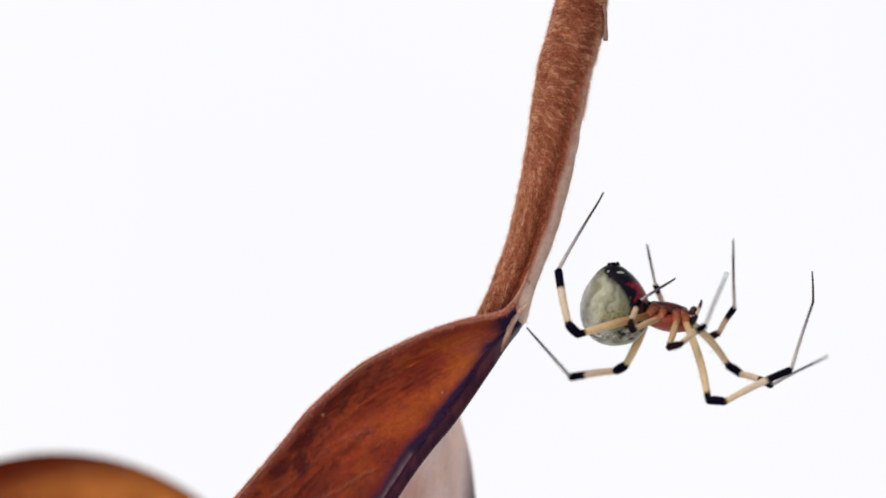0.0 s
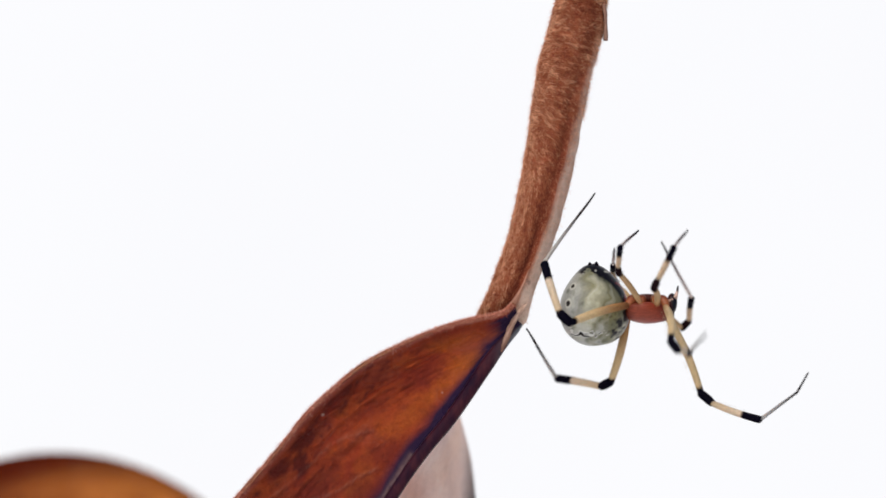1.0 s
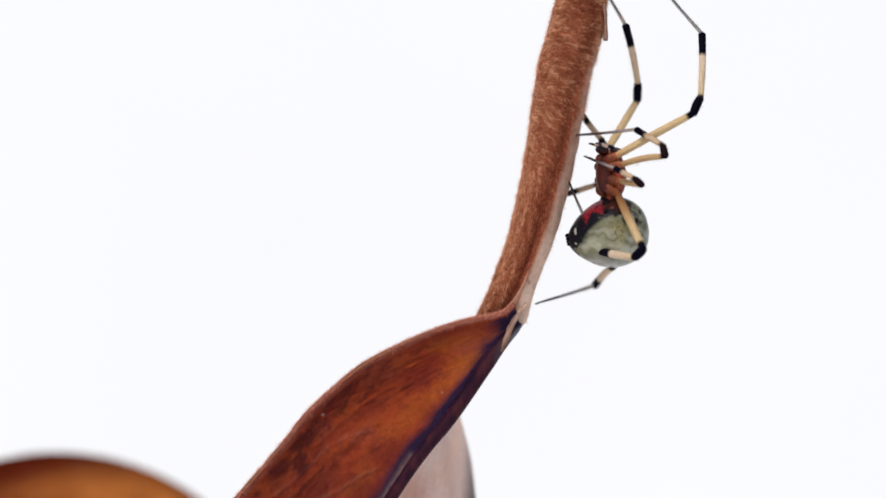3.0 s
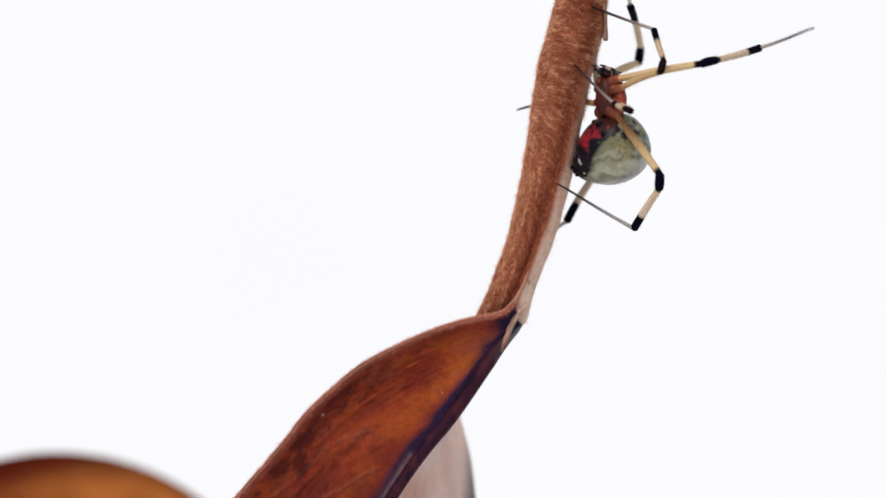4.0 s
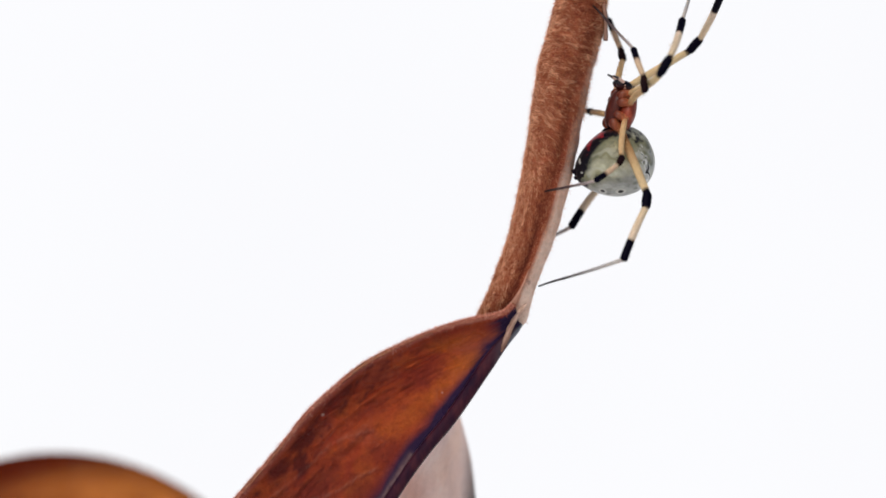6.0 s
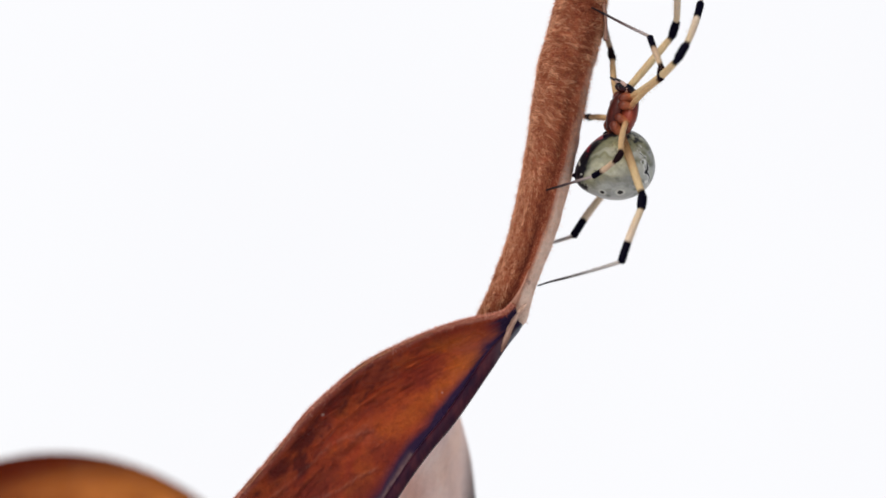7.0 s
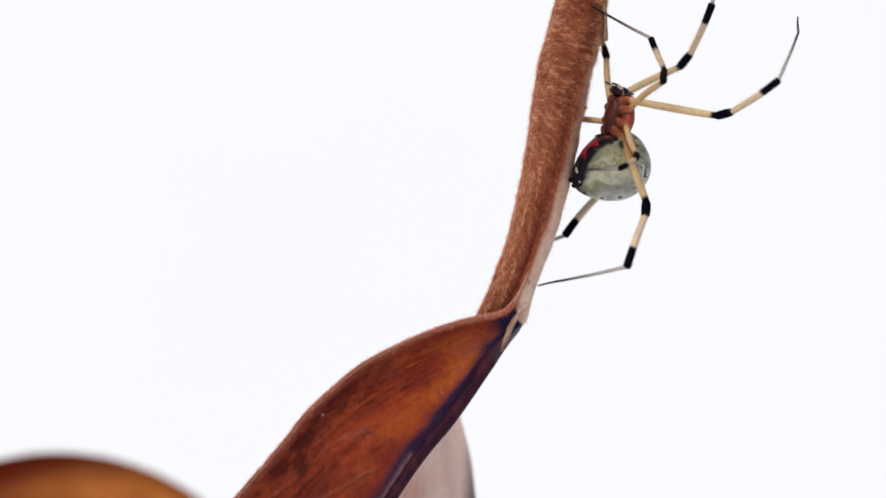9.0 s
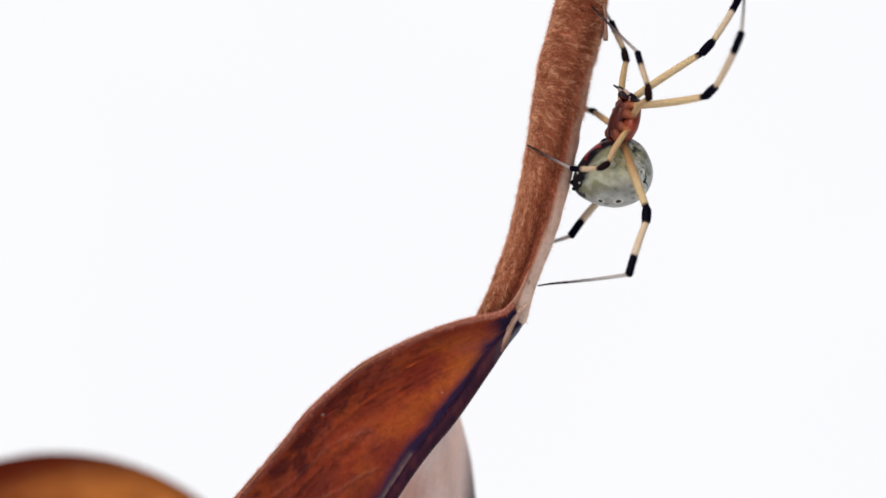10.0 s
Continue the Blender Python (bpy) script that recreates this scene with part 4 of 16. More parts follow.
def build_legs():
    for n, (lf, lt, le, lp, fat) in LEGS.items():
        lf, lt, le, lp = lf * UNIT, lt * UNIT, le * UNIT, lp * UNIT
        pre = "small_" if n in (2, 3) else "hind_" if n == 4 else ""
        sizes = {
            "femur": (lf - lp / 2 + 0.18, 0.215 * fat, 0.2 * fat, 0.045 * fat, 0.035 * lf, 90, 0.16),
            "patella": (lp, 0.262 * fat, 0.25 * fat, 0.035 * fat, 0.03, 20, 0.16),
            "tibia": (lt - lp / 2, 0.2 * fat, 0.25 * fat, 0.005 * fat, 0.02 * lt, 70, 0.15),
            "metatarsus": (le * 0.72, 0.115 * fat + 0.01, 0.07, 0.0, 0.006 * le, 70, 0.1),
            "tarsus": (le * 0.28, 0.074, 0.045, 0.0, -0.004 * le, 30, 0.09),
        }
        meshes = {}
        for key, (length, r0, r1, swell, bow, count, size) in sizes.items():
            skin = SKINS.get(pre + key, SKINS[key])
            meshes[key] = mesh(key, *joined(limb(length, r0, r1, swell, bow), bristles(length, r0 + swell, r1 + swell, count, size)), skin)
        for side, s in (("left", 1), ("right", -1)):
            hx, hy = HIPS[n]
            hip = np.array((hx, hy * s, -0.15))
            path = spline([(hx * 0.55, hy * 0.3 * s, -0.6), (hx * 0.85, hy * 0.75 * s, -0.5), hip, hip * (1.06, 1.22, 0.2)], 12)
            rows = []
            for i, (p, r) in enumerate(zip(path, (0.14, 0.26, 0.31, 0.33, 0.335, 0.325, 0.3, 0.28, 0.275, 0.255, 0.215, 0.12))):
                d = Vector(path[min(i + 1, 11)] - path[max(i - 1, 0)]).normalized()
                u = Vector((0, 0, 1)).cross(d).normalized()
                w = d.cross(u)
                rows.append([tuple(Vector(p) + (u * math.cos(a) + w * math.sin(a)) * r * (0.35 + 0.6 * fat)) for a in np.linspace(0, 2 * math.pi, 15)[:-1]])
            leg = part("leg", mesh("leg", *rings(rows), SKINS["coxa"]), spider, "cream leg with black bands" if n in (1, 4) else "short cream leg with brown-black bands")
            joints["%s%d" % (side, n)] = {key: part(key, meshes[key], leg) for key in meshes}


build_legs()


def motions():
    """The camera is still; the spider climbs, and its legs feel about."""
    walk(spider, [
        (0, pose(0.013308,-0.0012,0.041464,-170,10,0)), (0.1, pose(0.012375,-0.0012,0.041231,180,8,0)), (0.2, pose(0.012808,-0.0012,0.041231,175,6,0)), (0.3, pose(0.013675,-0.0012,0.041364,168,5,0)),
        (0.4, pose(0.012708,-0.0012,0.041231,164,5,0)), (0.5, pose(0.012141,-0.0012,0.041197,160,5,0)), (0.6, pose(0.012575,-0.0012,0.041197,160,3,0)), (0.7, pose(0.012274,-0.0012,0.041225,160,1.82,0)),
        (0.8, pose(0.011974,-0.0012,0.041297,160,1,0)), (0.9, pose(0.012058,-0.0012,0.041574,160,0.53,0)), (1, pose(0.012141,-0.0012,0.041964,160,-0,0)), (1.1, pose(0.012054,-0.0012,0.042285,163.75,-1.7,0)),
        (1.2, pose(0.011908,-0.0012,0.042565,170,-4,0)), (1.3, pose(0.011759,-0.0012,0.04276,176.11,-5.9,0)), (1.4, pose(0.011609,-0.0012,0.042924,-177.78,-7.81,0)), (1.5, pose(0.011541,-0.0012,0.043132,-175,-10,0)),
        (1.6, pose(0.011726,-0.0012,0.043525,-178.75,-12.71,0)), (1.7, pose(0.011941,-0.0012,0.043866,175,-16,0)), (1.8, pose(0.011994,-0.0012,0.043971,168.89,-20.28,0)), (1.9, pose(0.012028,-0.0012,0.044036,162.78,-25.27,0)),
        (2, pose(0.012041,-0.0012,0.044132,160,-30,0)), (2.1, pose(0.012041,-0.0012,0.044335,161.99,-33.84,0)), (2.2, pose(0.012041,-0.0012,0.044633,165,-38,0)), (2.3, pose(0.011887,-0.0012,0.04502,166.48,-43.34,0)),
        (2.4, pose(0.011533,-0.0012,0.045524,167.72,-49.85,0)), (2.5, pose(0.01114,-0.0012,0.046134,170,-58,0)), (2.6, pose(0.010654,-0.0012,0.047018,-173.12,-73.07,0)), (2.7, pose(0.010273,-0.0012,0.047968,-155,-85,0)),
        (2.8, pose(0.010142,-0.0012,0.048729,-150.01,-87.56,0)), (3, pose(0.009972,-0.0012,0.050095,36.5,-89.09,180)), (3.2, pose(0.009873,-0.0012,0.051304,40,-88,180)), (3.4, pose(0.009792,-0.0012,0.05249,42.48,-89.04,180)),
        (3.6, pose(0.009731,-0.0012,0.053577,-135.71,-89.04,0)), (3.8, pose(0.009706,-0.0012,0.054306,-135,-88,0)), (3.9, pose(0.009791,-0.0012,0.05453,-135,-88,0)), (4, pose(0.00994,-0.0012,0.054639,-135,-88,0)),
        (4.1, pose(0.010093,-0.0012,0.054629,-136.04,-86.8,0)), (4.2, pose(0.010277,-0.0012,0.054602,-138.52,-83.89,0)), (4.3, pose(0.010454,-0.0012,0.054563,-141.48,-80.28,0)), (4.4, pose(0.010587,-0.0012,0.054518,-143.96,-76.98,0)),
        (4.5, pose(0.01064,-0.0012,0.054472,-145,-75,0)), (4.6, pose(0.010623,-0.0012,0.054416,-145,-74.06,0)), (4.8, pose(0.010532,-0.0012,0.054267,-145,-72.59,0)), (5, pose(0.010473,-0.0012,0.054139,-145,-72,0)),
        (5.1, pose(0.010478,-0.0012,0.054097,-145.43,-72.31,0)), (5.2, pose(0.010491,-0.0012,0.054061,-146.5,-73.06,0)), (5.3, pose(0.010508,-0.0012,0.054029,-147.85,-73.94,0)), (5.4, pose(0.010525,-0.0012,0.054,-149.13,-74.69,0)),
        (5.5, pose(0.01054,-0.0012,0.053972,-150,-75,0)), (5.6, pose(0.010553,-0.0012,0.053944,-150.54,-74.97,0)), (5.7, pose(0.010567,-0.0012,0.053914,-151.06,-74.9,0)), (5.8, pose(0.010581,-0.0012,0.053884,-151.57,-74.79,0)),
        (6, pose(0.010611,-0.0012,0.053824,-152.51,-74.48,0)), (6.2, pose(0.01064,-0.0012,0.053767,-153.34,-74.1,0)), (6.4, pose(0.010666,-0.0012,0.053716,-154.03,-73.7,0)), (6.6, pose(0.010687,-0.0012,0.053675,-154.55,-73.35,0)),
        (6.8, pose(0.010702,-0.0012,0.053648,-154.88,-73.1,0)), (7, pose(0.010707,-0.0012,0.053638,-155,-73,0)), (7.2, pose(0.010472,-0.0012,0.053638,-149.72,-77.22,0)), (7.4, pose(0.010109,-0.0012,0.053638,-141.56,-83.75,0)),
        (7.5, pose(0.01004,-0.0012,0.053638,-140,-85,0)), (7.6, pose(0.010052,-0.0012,0.053656,-140,-85,0)), (7.8, pose(0.010124,-0.0012,0.053747,-140,-85,0)), (8, pose(0.010206,-0.0012,0.053805,-140,-85,0)),
        (8.2, pose(0.010277,-0.0012,0.053722,-140,-83.51,0)), (8.4, pose(0.010345,-0.0012,0.05358,-140,-80.89,0)), (8.5, pose(0.010373,-0.0012,0.053538,-140,-80,0)), (8.6, pose(0.010397,-0.0012,0.05352,-140.21,-79.5,0)),
        (8.8, pose(0.010439,-0.0012,0.053496,-141.3,-78.78,0)), (9, pose(0.010473,-0.0012,0.053472,-142,-78,0)), (9.2, pose(0.010498,-0.0012,0.053438,-142,-76.96,0)), (9.4, pose(0.010522,-0.0012,0.053397,-142,-75.72,0)),
        (9.5, pose(0.01054,-0.0012,0.053372,-142,-75,0)), (9.6, pose(0.010581,-0.0012,0.053329,-143.35,-74,0)), (9.8, pose(0.010723,-0.0012,0.053207,-150.42,-71.4,0)), (10, pose(0.010807,-0.0012,0.053138,-155,-70,0)),
    ])
    walk(abdomen, [
        (0,q(-3.244,-0.539,-0.177,3.3,72,-147.1)), (0.1,q(-3.145,-0.5,-0.46,-21,76,180)), (0.2,q(-3.126,-0.448,-0.611,-37.3,76.1,159.3)), (0.3,q(-3.41,-0.372,-0.657,-49.4,72.4,138)),
        (0.4,q(-3.285,-0.303,-0.756,-50.8,68.9,132.1)), (0.5,q(-3.38,-0.276,-0.704,-50.6,65.2,128.1)), (0.6,q(-3.336,-0.155,-1.036,-56.3,66.8,121.9)), (0.7,q(-3.316,-0.141,-1.074,-62.1,67.8,116.8)),
        (0.8,q(-3.302,-0.15,-1.051,-68.1,68.5,112.3)), (0.9,q(-3.248,-0.235,-0.817,-73.2,69.1,107.8)), (1,q(-3.184,-0.358,-0.478,-77.5,69.4,104.3)), (1.1,q(-3.073,-0.42,-0.346,-81.9,73.4,102.8)),
        (1.2,q(-2.913,-0.464,-0.248,-86.8,79.8,101.4)), (1.3,q(-2.763,-0.497,-0.066,-87.2,86,104.3)), (1.4,q(-2.618,-0.496,0.113,65.4,87.7,-100)), (1.5,q(-2.563,-0.478,0.275,74,85,-90)),
        (1.6,q(-2.756,-0.49,0.447,42.9,88.5,-122.9)), (1.7,q(-2.972,-0.542,0.462,-79.3,84.6,111.8)), (1.8,q(-2.994,-0.553,0.223,-89.3,78.8,98.3)), (1.9,q(-2.977,-0.496,-0.089,-91.9,72.8,91.8)),
        (2,q(-2.964,-0.414,-0.326,-91,70,90)), (2.1,q(-3.066,-0.381,-0.445,-87.3,72,92.8)), (2.2,q(-3.223,-0.381,-0.511,-81.6,74.9,97.7)), (2.3,q(-3.286,-0.41,-0.433,-76.5,76.3,100.1)),
        (2.4,q(-3.33,-0.471,-0.189,-72.4,77.5,100.6)), (2.5,q(-3.505,-0.515,0.039,-69.8,79.8,101.4)), (2.6,q(-3.529,-0.492,0.097,88,83.1,-87.9)), (2.7,q(-3.524,-0.484,0.145,71,65,-90)),
        (2.8,q(-3.587,-0.491,0.149,60.1,59.7,-98.7)), (3,q(-3.564,-0.556,0.089,48.4,52,-108.9)), (3.2,q(-3.489,-0.578,0.09,40.8,46.8,-116.8)), (3.4,q(-3.452,-0.488,0.208,33.1,41.6,-125.7)),
        (3.6,q(-3.397,-0.365,0.342,27.2,36.6,-133.5)), (3.8,q(-3.324,-0.305,0.402,25,34.4,-136.8)), (3.9,q(-3.28,-0.29,0.417,25.6,35,-135.6)), (4,q(-3.257,-0.306,0.401,26.8,35.9,-133.6)),
        (4.1,q(-3.264,-0.348,0.359,26.7,36.9,-133.7)), (4.2,q(-3.28,-0.356,0.352,25.1,38.1,-136.2)), (4.3,q(-3.302,-0.341,0.375,22.8,39,-139.9)), (4.4,q(-3.318,-0.314,0.418,20.9,39.2,-143.5)),
        (4.5,q(-3.314,-0.284,0.465,20.4,38.9,-145.6)), (4.6,q(-3.278,-0.248,0.517,21.2,38.2,-146.5)), (4.8,q(-3.146,-0.168,0.632,22.7,37.2,-147.9)), (5,q(-3.056,-0.13,0.687,24.8,36.8,-148.4)),
        (5.1,q(-3.057,-0.142,0.675,26,37.6,-147.9)), (5.2,q(-3.073,-0.168,0.651,27.2,39.6,-146.8)), (5.3,q(-3.096,-0.2,0.621,28.4,42,-145.6)), (5.4,q(-3.119,-0.228,0.593,29.5,44.1,-144.6)),
        (5.5,q(-3.134,-0.244,0.577,30.2,45.2,-144.5)), (5.6,q(-3.141,-0.252,0.57,30.7,45.5,-144.9)), (5.7,q(-3.145,-0.26,0.563,31.3,45.7,-145.5)), (5.8,q(-3.148,-0.267,0.557,31.9,45.9,-146)),
        (6,q(-3.149,-0.279,0.548,33.2,46.2,-147.1)), (6.2,q(-3.148,-0.288,0.541,34.5,46.4,-148.2)), (6.4,q(-3.148,-0.295,0.537,35.8,46.4,-149.2)), (6.6,q(-3.153,-0.299,0.536,36.8,46.4,-150)),
        (6.8,q(-3.166,-0.3,0.539,37.5,46.4,-150.5)), (7,q(-3.19,-0.297,0.546,37.8,46.4,-150.7)), (7.2,q(-3.218,-0.303,0.472,40.1,44.9,-144.5)), (7.4,q(-3.233,-0.348,0.366,42.5,41.3,-135.7)),
        (7.5,q(-3.235,-0.361,0.348,42.7,40.5,-134.2)), (7.6,q(-3.239,-0.365,0.343,42.7,40.5,-134.2)), (7.8,q(-3.26,-0.39,0.314,42.7,40.5,-134.2)), (8,q(-3.277,-0.423,0.274,42.7,40.5,-134.2)),
        (8.2,q(-3.258,-0.403,0.297,42.2,40.1,-135.1)), (8.4,q(-3.215,-0.347,0.364,41.1,39.2,-136.7)), (8.5,q(-3.195,-0.335,0.379,40.6,38.9,-137.4)), (8.6,q(-3.177,-0.336,0.378,40.1,38.7,-138.1)),
        (8.8,q(-3.143,-0.348,0.365,38.6,39,-139.5)), (9,q(-3.113,-0.352,0.362,37.4,39,-140.8)), (9.2,q(-3.105,-0.334,0.385,37.1,38.4,-141.8)), (9.4,q(-3.117,-0.305,0.422,37.4,37.6,-143)),
        (9.5,q(-3.122,-0.291,0.439,37.6,37.1,-143.7)), (9.6,q(-3.132,-0.286,0.453,37.1,37.6,-145)), (9.8,q(-3.165,-0.308,0.471,33.7,41.5,-149.9)), (10,q(-3.185,-0.329,0.477,31,44,-153.3)),
    ])
    walk(joints['left1']['femur'], [
        (0,q(1.039,0.72,-0.036,-25.7,-40.4,63.7)), (0.05,q(1.048,0.697,-0.025,-19.9,-46.5,55.3)), (0.1,q(1.056,0.676,-0.013,-12,-51.9,44.9)), (0.15,q(1.035,0.661,0.005,-14.4,-62.2,47.8)),
        (0.2,q(1.013,0.644,0.023,-19.8,-72.4,53.6)), (0.3,q(0.991,0.687,0.084,-47.3,-69.4,82.5)), (0.4,q(1.006,0.602,0.13,29.4,-84.7,4.9)), (0.5,q(1.001,0.56,0.089,95.4,-79.3,-61.6)),
        (0.6,q(0.962,0.59,0.156,5.3,-93.8,28.2)), (0.7,q(0.964,0.585,0.103,-10.9,-95,44.4)), (0.8,q(0.97,0.58,0.039,-29.1,-96.8,62.8)), (0.9,q(0.98,0.616,0.011,-58.1,-84.3,91.6)),
        (1,q(0.978,0.958,0.14,-56.9,-39,90.3)), (1.05,q(0.95,0.918,-0.038,-59.4,-19.3,95.4)), (1.1,q(0.937,0.858,-0.153,-60.1,0.6,99.4)), (1.2,q(1.017,0.669,-0.2,-71.7,33,61.9)),
        (1.2333,q(1.023,0.66,-0.182,-75.3,23.4,54.4)), (1.2667,q(1.017,0.638,-0.158,-77.6,8.1,46)), (1.3,q(1.006,0.622,-0.149,-77.8,-2.5,41.1)), (1.3333,q(1.034,0.671,-0.143,-78.5,-4.2,52.7)),
        (1.3667,q(1.059,0.809,-0.127,-80,-5.8,69.4)), (1.4,q(1.041,0.95,-0.117,-81,-5.3,80.1)), (1.45,q(0.991,1.014,-0.097,-82,-7.3,88.5)), (1.5,q(0.922,1.079,-0.073,-83.2,-9.1,96.9)),
        (1.6,q(0.943,1.075,-0.048,-82.7,-12.1,94.5)), (1.7,q(0.919,0.913,-0.277,-82.1,21.8,101)), (1.75,q(0.983,0.758,-0.254,-87.8,33.4,88.8)), (1.8,q(0.99,0.634,-0.183,-97.7,43.5,73)),
        (1.9,q(1.025,0.627,-0.163,-119.5,13.4,30.4)), (1.9333,q(1.04,0.642,-0.149,-119,-1.1,34.9)), (1.9667,q(1.048,0.661,-0.115,-120.4,-20.7,41.9)), (2,q(1.041,0.668,-0.089,-123.2,-33.6,48)),
        (2.0333,q(1.059,0.702,-0.093,-125.2,-23.7,52.2)), (2.0667,q(1.073,0.74,-0.125,-126.4,-8.5,56.3)), (2.1,q(1.069,0.743,-0.156,-126.5,2.2,58.1)), (2.1333,q(1.032,0.662,-0.168,-127.5,12.3,49.8)),
        (2.1667,q(0.99,0.607,-0.156,-132.3,26.4,35.6)), (2.2,q(0.986,0.603,-0.155,-138.6,34.5,23.1)), (2.3,q(0.99,0.604,-0.154,-139.1,22.5,22.1)), (2.4,q(1.008,0.614,-0.154,-138,7.5,26.4)),
        (2.5,q(1.042,0.639,-0.14,-138,-7.6,32.1)), (2.6,q(1.048,0.646,-0.119,-138.4,-20.7,33.7)), (2.7,q(1.041,0.665,-0.103,-143.9,-27.7,47.1)), (2.8,q(1.035,0.67,-0.106,-146.2,-26.2,52.2)),
        (3,q(1.021,0.676,-0.111,-150.3,-24.5,61.8)), (3.2,q(1.007,0.675,-0.115,-153.8,-23.8,70.1)), (3.4,q(0.997,0.67,-0.119,-156.3,-23.2,76.5)), (3.6,q(0.99,0.662,-0.124,-158,-22.7,80.9)),
        (3.8,q(0.986,0.657,-0.126,-159.1,-22.9,83.8)), (3.85,q(0.978,0.626,-0.134,15.9,-147.7,-85.6)), (3.9,q(0.98,0.601,-0.15,8.2,-139.4,-72.7)), (3.95,q(0.979,0.643,-0.127,17.1,-151.4,-88.2)),
        (4,q(0.997,0.695,-0.123,-158.3,-15.3,79.7)), (4.05,q(1.003,0.73,-0.139,-158.4,-4.9,79.9)), (4.1,q(1.009,0.766,-0.166,-158.4,5.5,80)), (4.15,q(1.011,0.79,-0.201,-158.3,14.9,80.6)),
        (4.2,q(1.013,0.81,-0.245,-158,24.2,81.2)), (4.3,q(0.989,0.763,-0.17,-156.5,7.1,86.9)), (4.4,q(0.978,0.671,-0.135,-156.7,-12.2,91.3)), (4.45,q(0.974,0.632,-0.13,19.4,-148.1,-78.6)),
        (4.5,q(0.977,0.606,-0.142,9,-129.6,-63)), (4.55,q(0.971,0.629,-0.128,16.2,-143.2,-73.3)), (4.6,q(0.97,0.66,-0.125,19.7,-157.5,-80.3)), (4.7,q(0.978,0.769,-0.144,-158.3,-2.2,90.6)),
        (4.8,q(1.02,0.88,-0.243,-159.6,18.1,81.8)), (5,q(1.06,0.735,-0.131,-161.9,-6.8,59.4)), (5.1,q(1.004,0.721,-0.122,-165.1,-12.7,78.6)), (5.2,q(0.971,0.653,-0.131,9.1,-160.8,-80.5)),
        (5.3,q(0.964,0.839,-0.17,-170.2,4.8,93.9)), (5.4,q(0.989,1.117,-0.389,8.5,155.2,-91)), (5.45,q(1.036,1.037,-0.356,5.9,155,-97.3)), (5.5,q(1.067,0.959,-0.322,3.2,155.1,-103.6)),
        (5.6,q(1.054,0.955,-0.293,3.9,158.4,-101.8)), (5.7,q(1.039,0.887,-0.244,3.9,162.3,-101.6)), (5.8,q(1.042,0.883,-0.237,3.7,163.2,-102.3)), (6,q(1.05,0.869,-0.222,-176.8,14.6,75.5)),
        (6.2,q(1.058,0.849,-0.206,-177.5,12,72.6)), (6.4,q(1.066,0.827,-0.19,-178.1,9.4,69.3)), (6.6,q(1.071,0.806,-0.178,-178.6,7,66.2)), (6.8,q(1.074,0.788,-0.169,-178.9,5.2,63.5)),
        (7,q(1.075,0.778,-0.164,-179,4,61.9)), (7.2,q(1.039,0.732,-0.131,-179.1,-7.6,66)), (7.3,q(1.006,0.677,-0.121,-0.3,-160.4,-108.7)), (7.4,q(0.986,0.625,-0.134,-3,-148.5,-102.5)),
        (7.5,q(0.983,0.63,-0.123,-6.6,-137.9,-96.5)), (7.6,q(0.987,0.631,-0.121,-2.6,-137.7,-102.6)), (7.8,q(1.004,0.637,-0.113,-169.2,-40.6,57.3)), (8,q(1.022,0.639,-0.107,-160.4,-37.2,43.3)),
        (8.2,q(0.983,0.627,-0.138,-1.2,-156.8,-96.8)), (8.4,q(0.986,0.63,-0.127,0.6,-142.6,-100.5)), (8.5,q(0.986,0.63,-0.121,1.8,-136.8,-102.2)), (8.6,q(0.985,0.627,-0.129,0.3,-143,-100)),
        (8.8,q(0.982,0.623,-0.14,-2.2,-157.5,-94.9)), (9,q(0.981,0.632,-0.126,-3.9,-143.4,-91.5)), (9.2,q(0.98,0.631,-0.134,-4.5,-152.5,-90.3)), (9.4,q(0.98,0.633,-0.132,-5,-152,-89.4)),
        (9.5,q(0.98,0.634,-0.132,-5.1,-151.8,-89.2)), (9.6,q(0.982,0.633,-0.133,-3.3,-153.3,-92.9)), (9.8,q(0.988,0.631,-0.136,1.3,-156.9,-103.9)), (10,q(0.992,0.631,-0.139,-176.3,-18.8,69.4)),
    ])
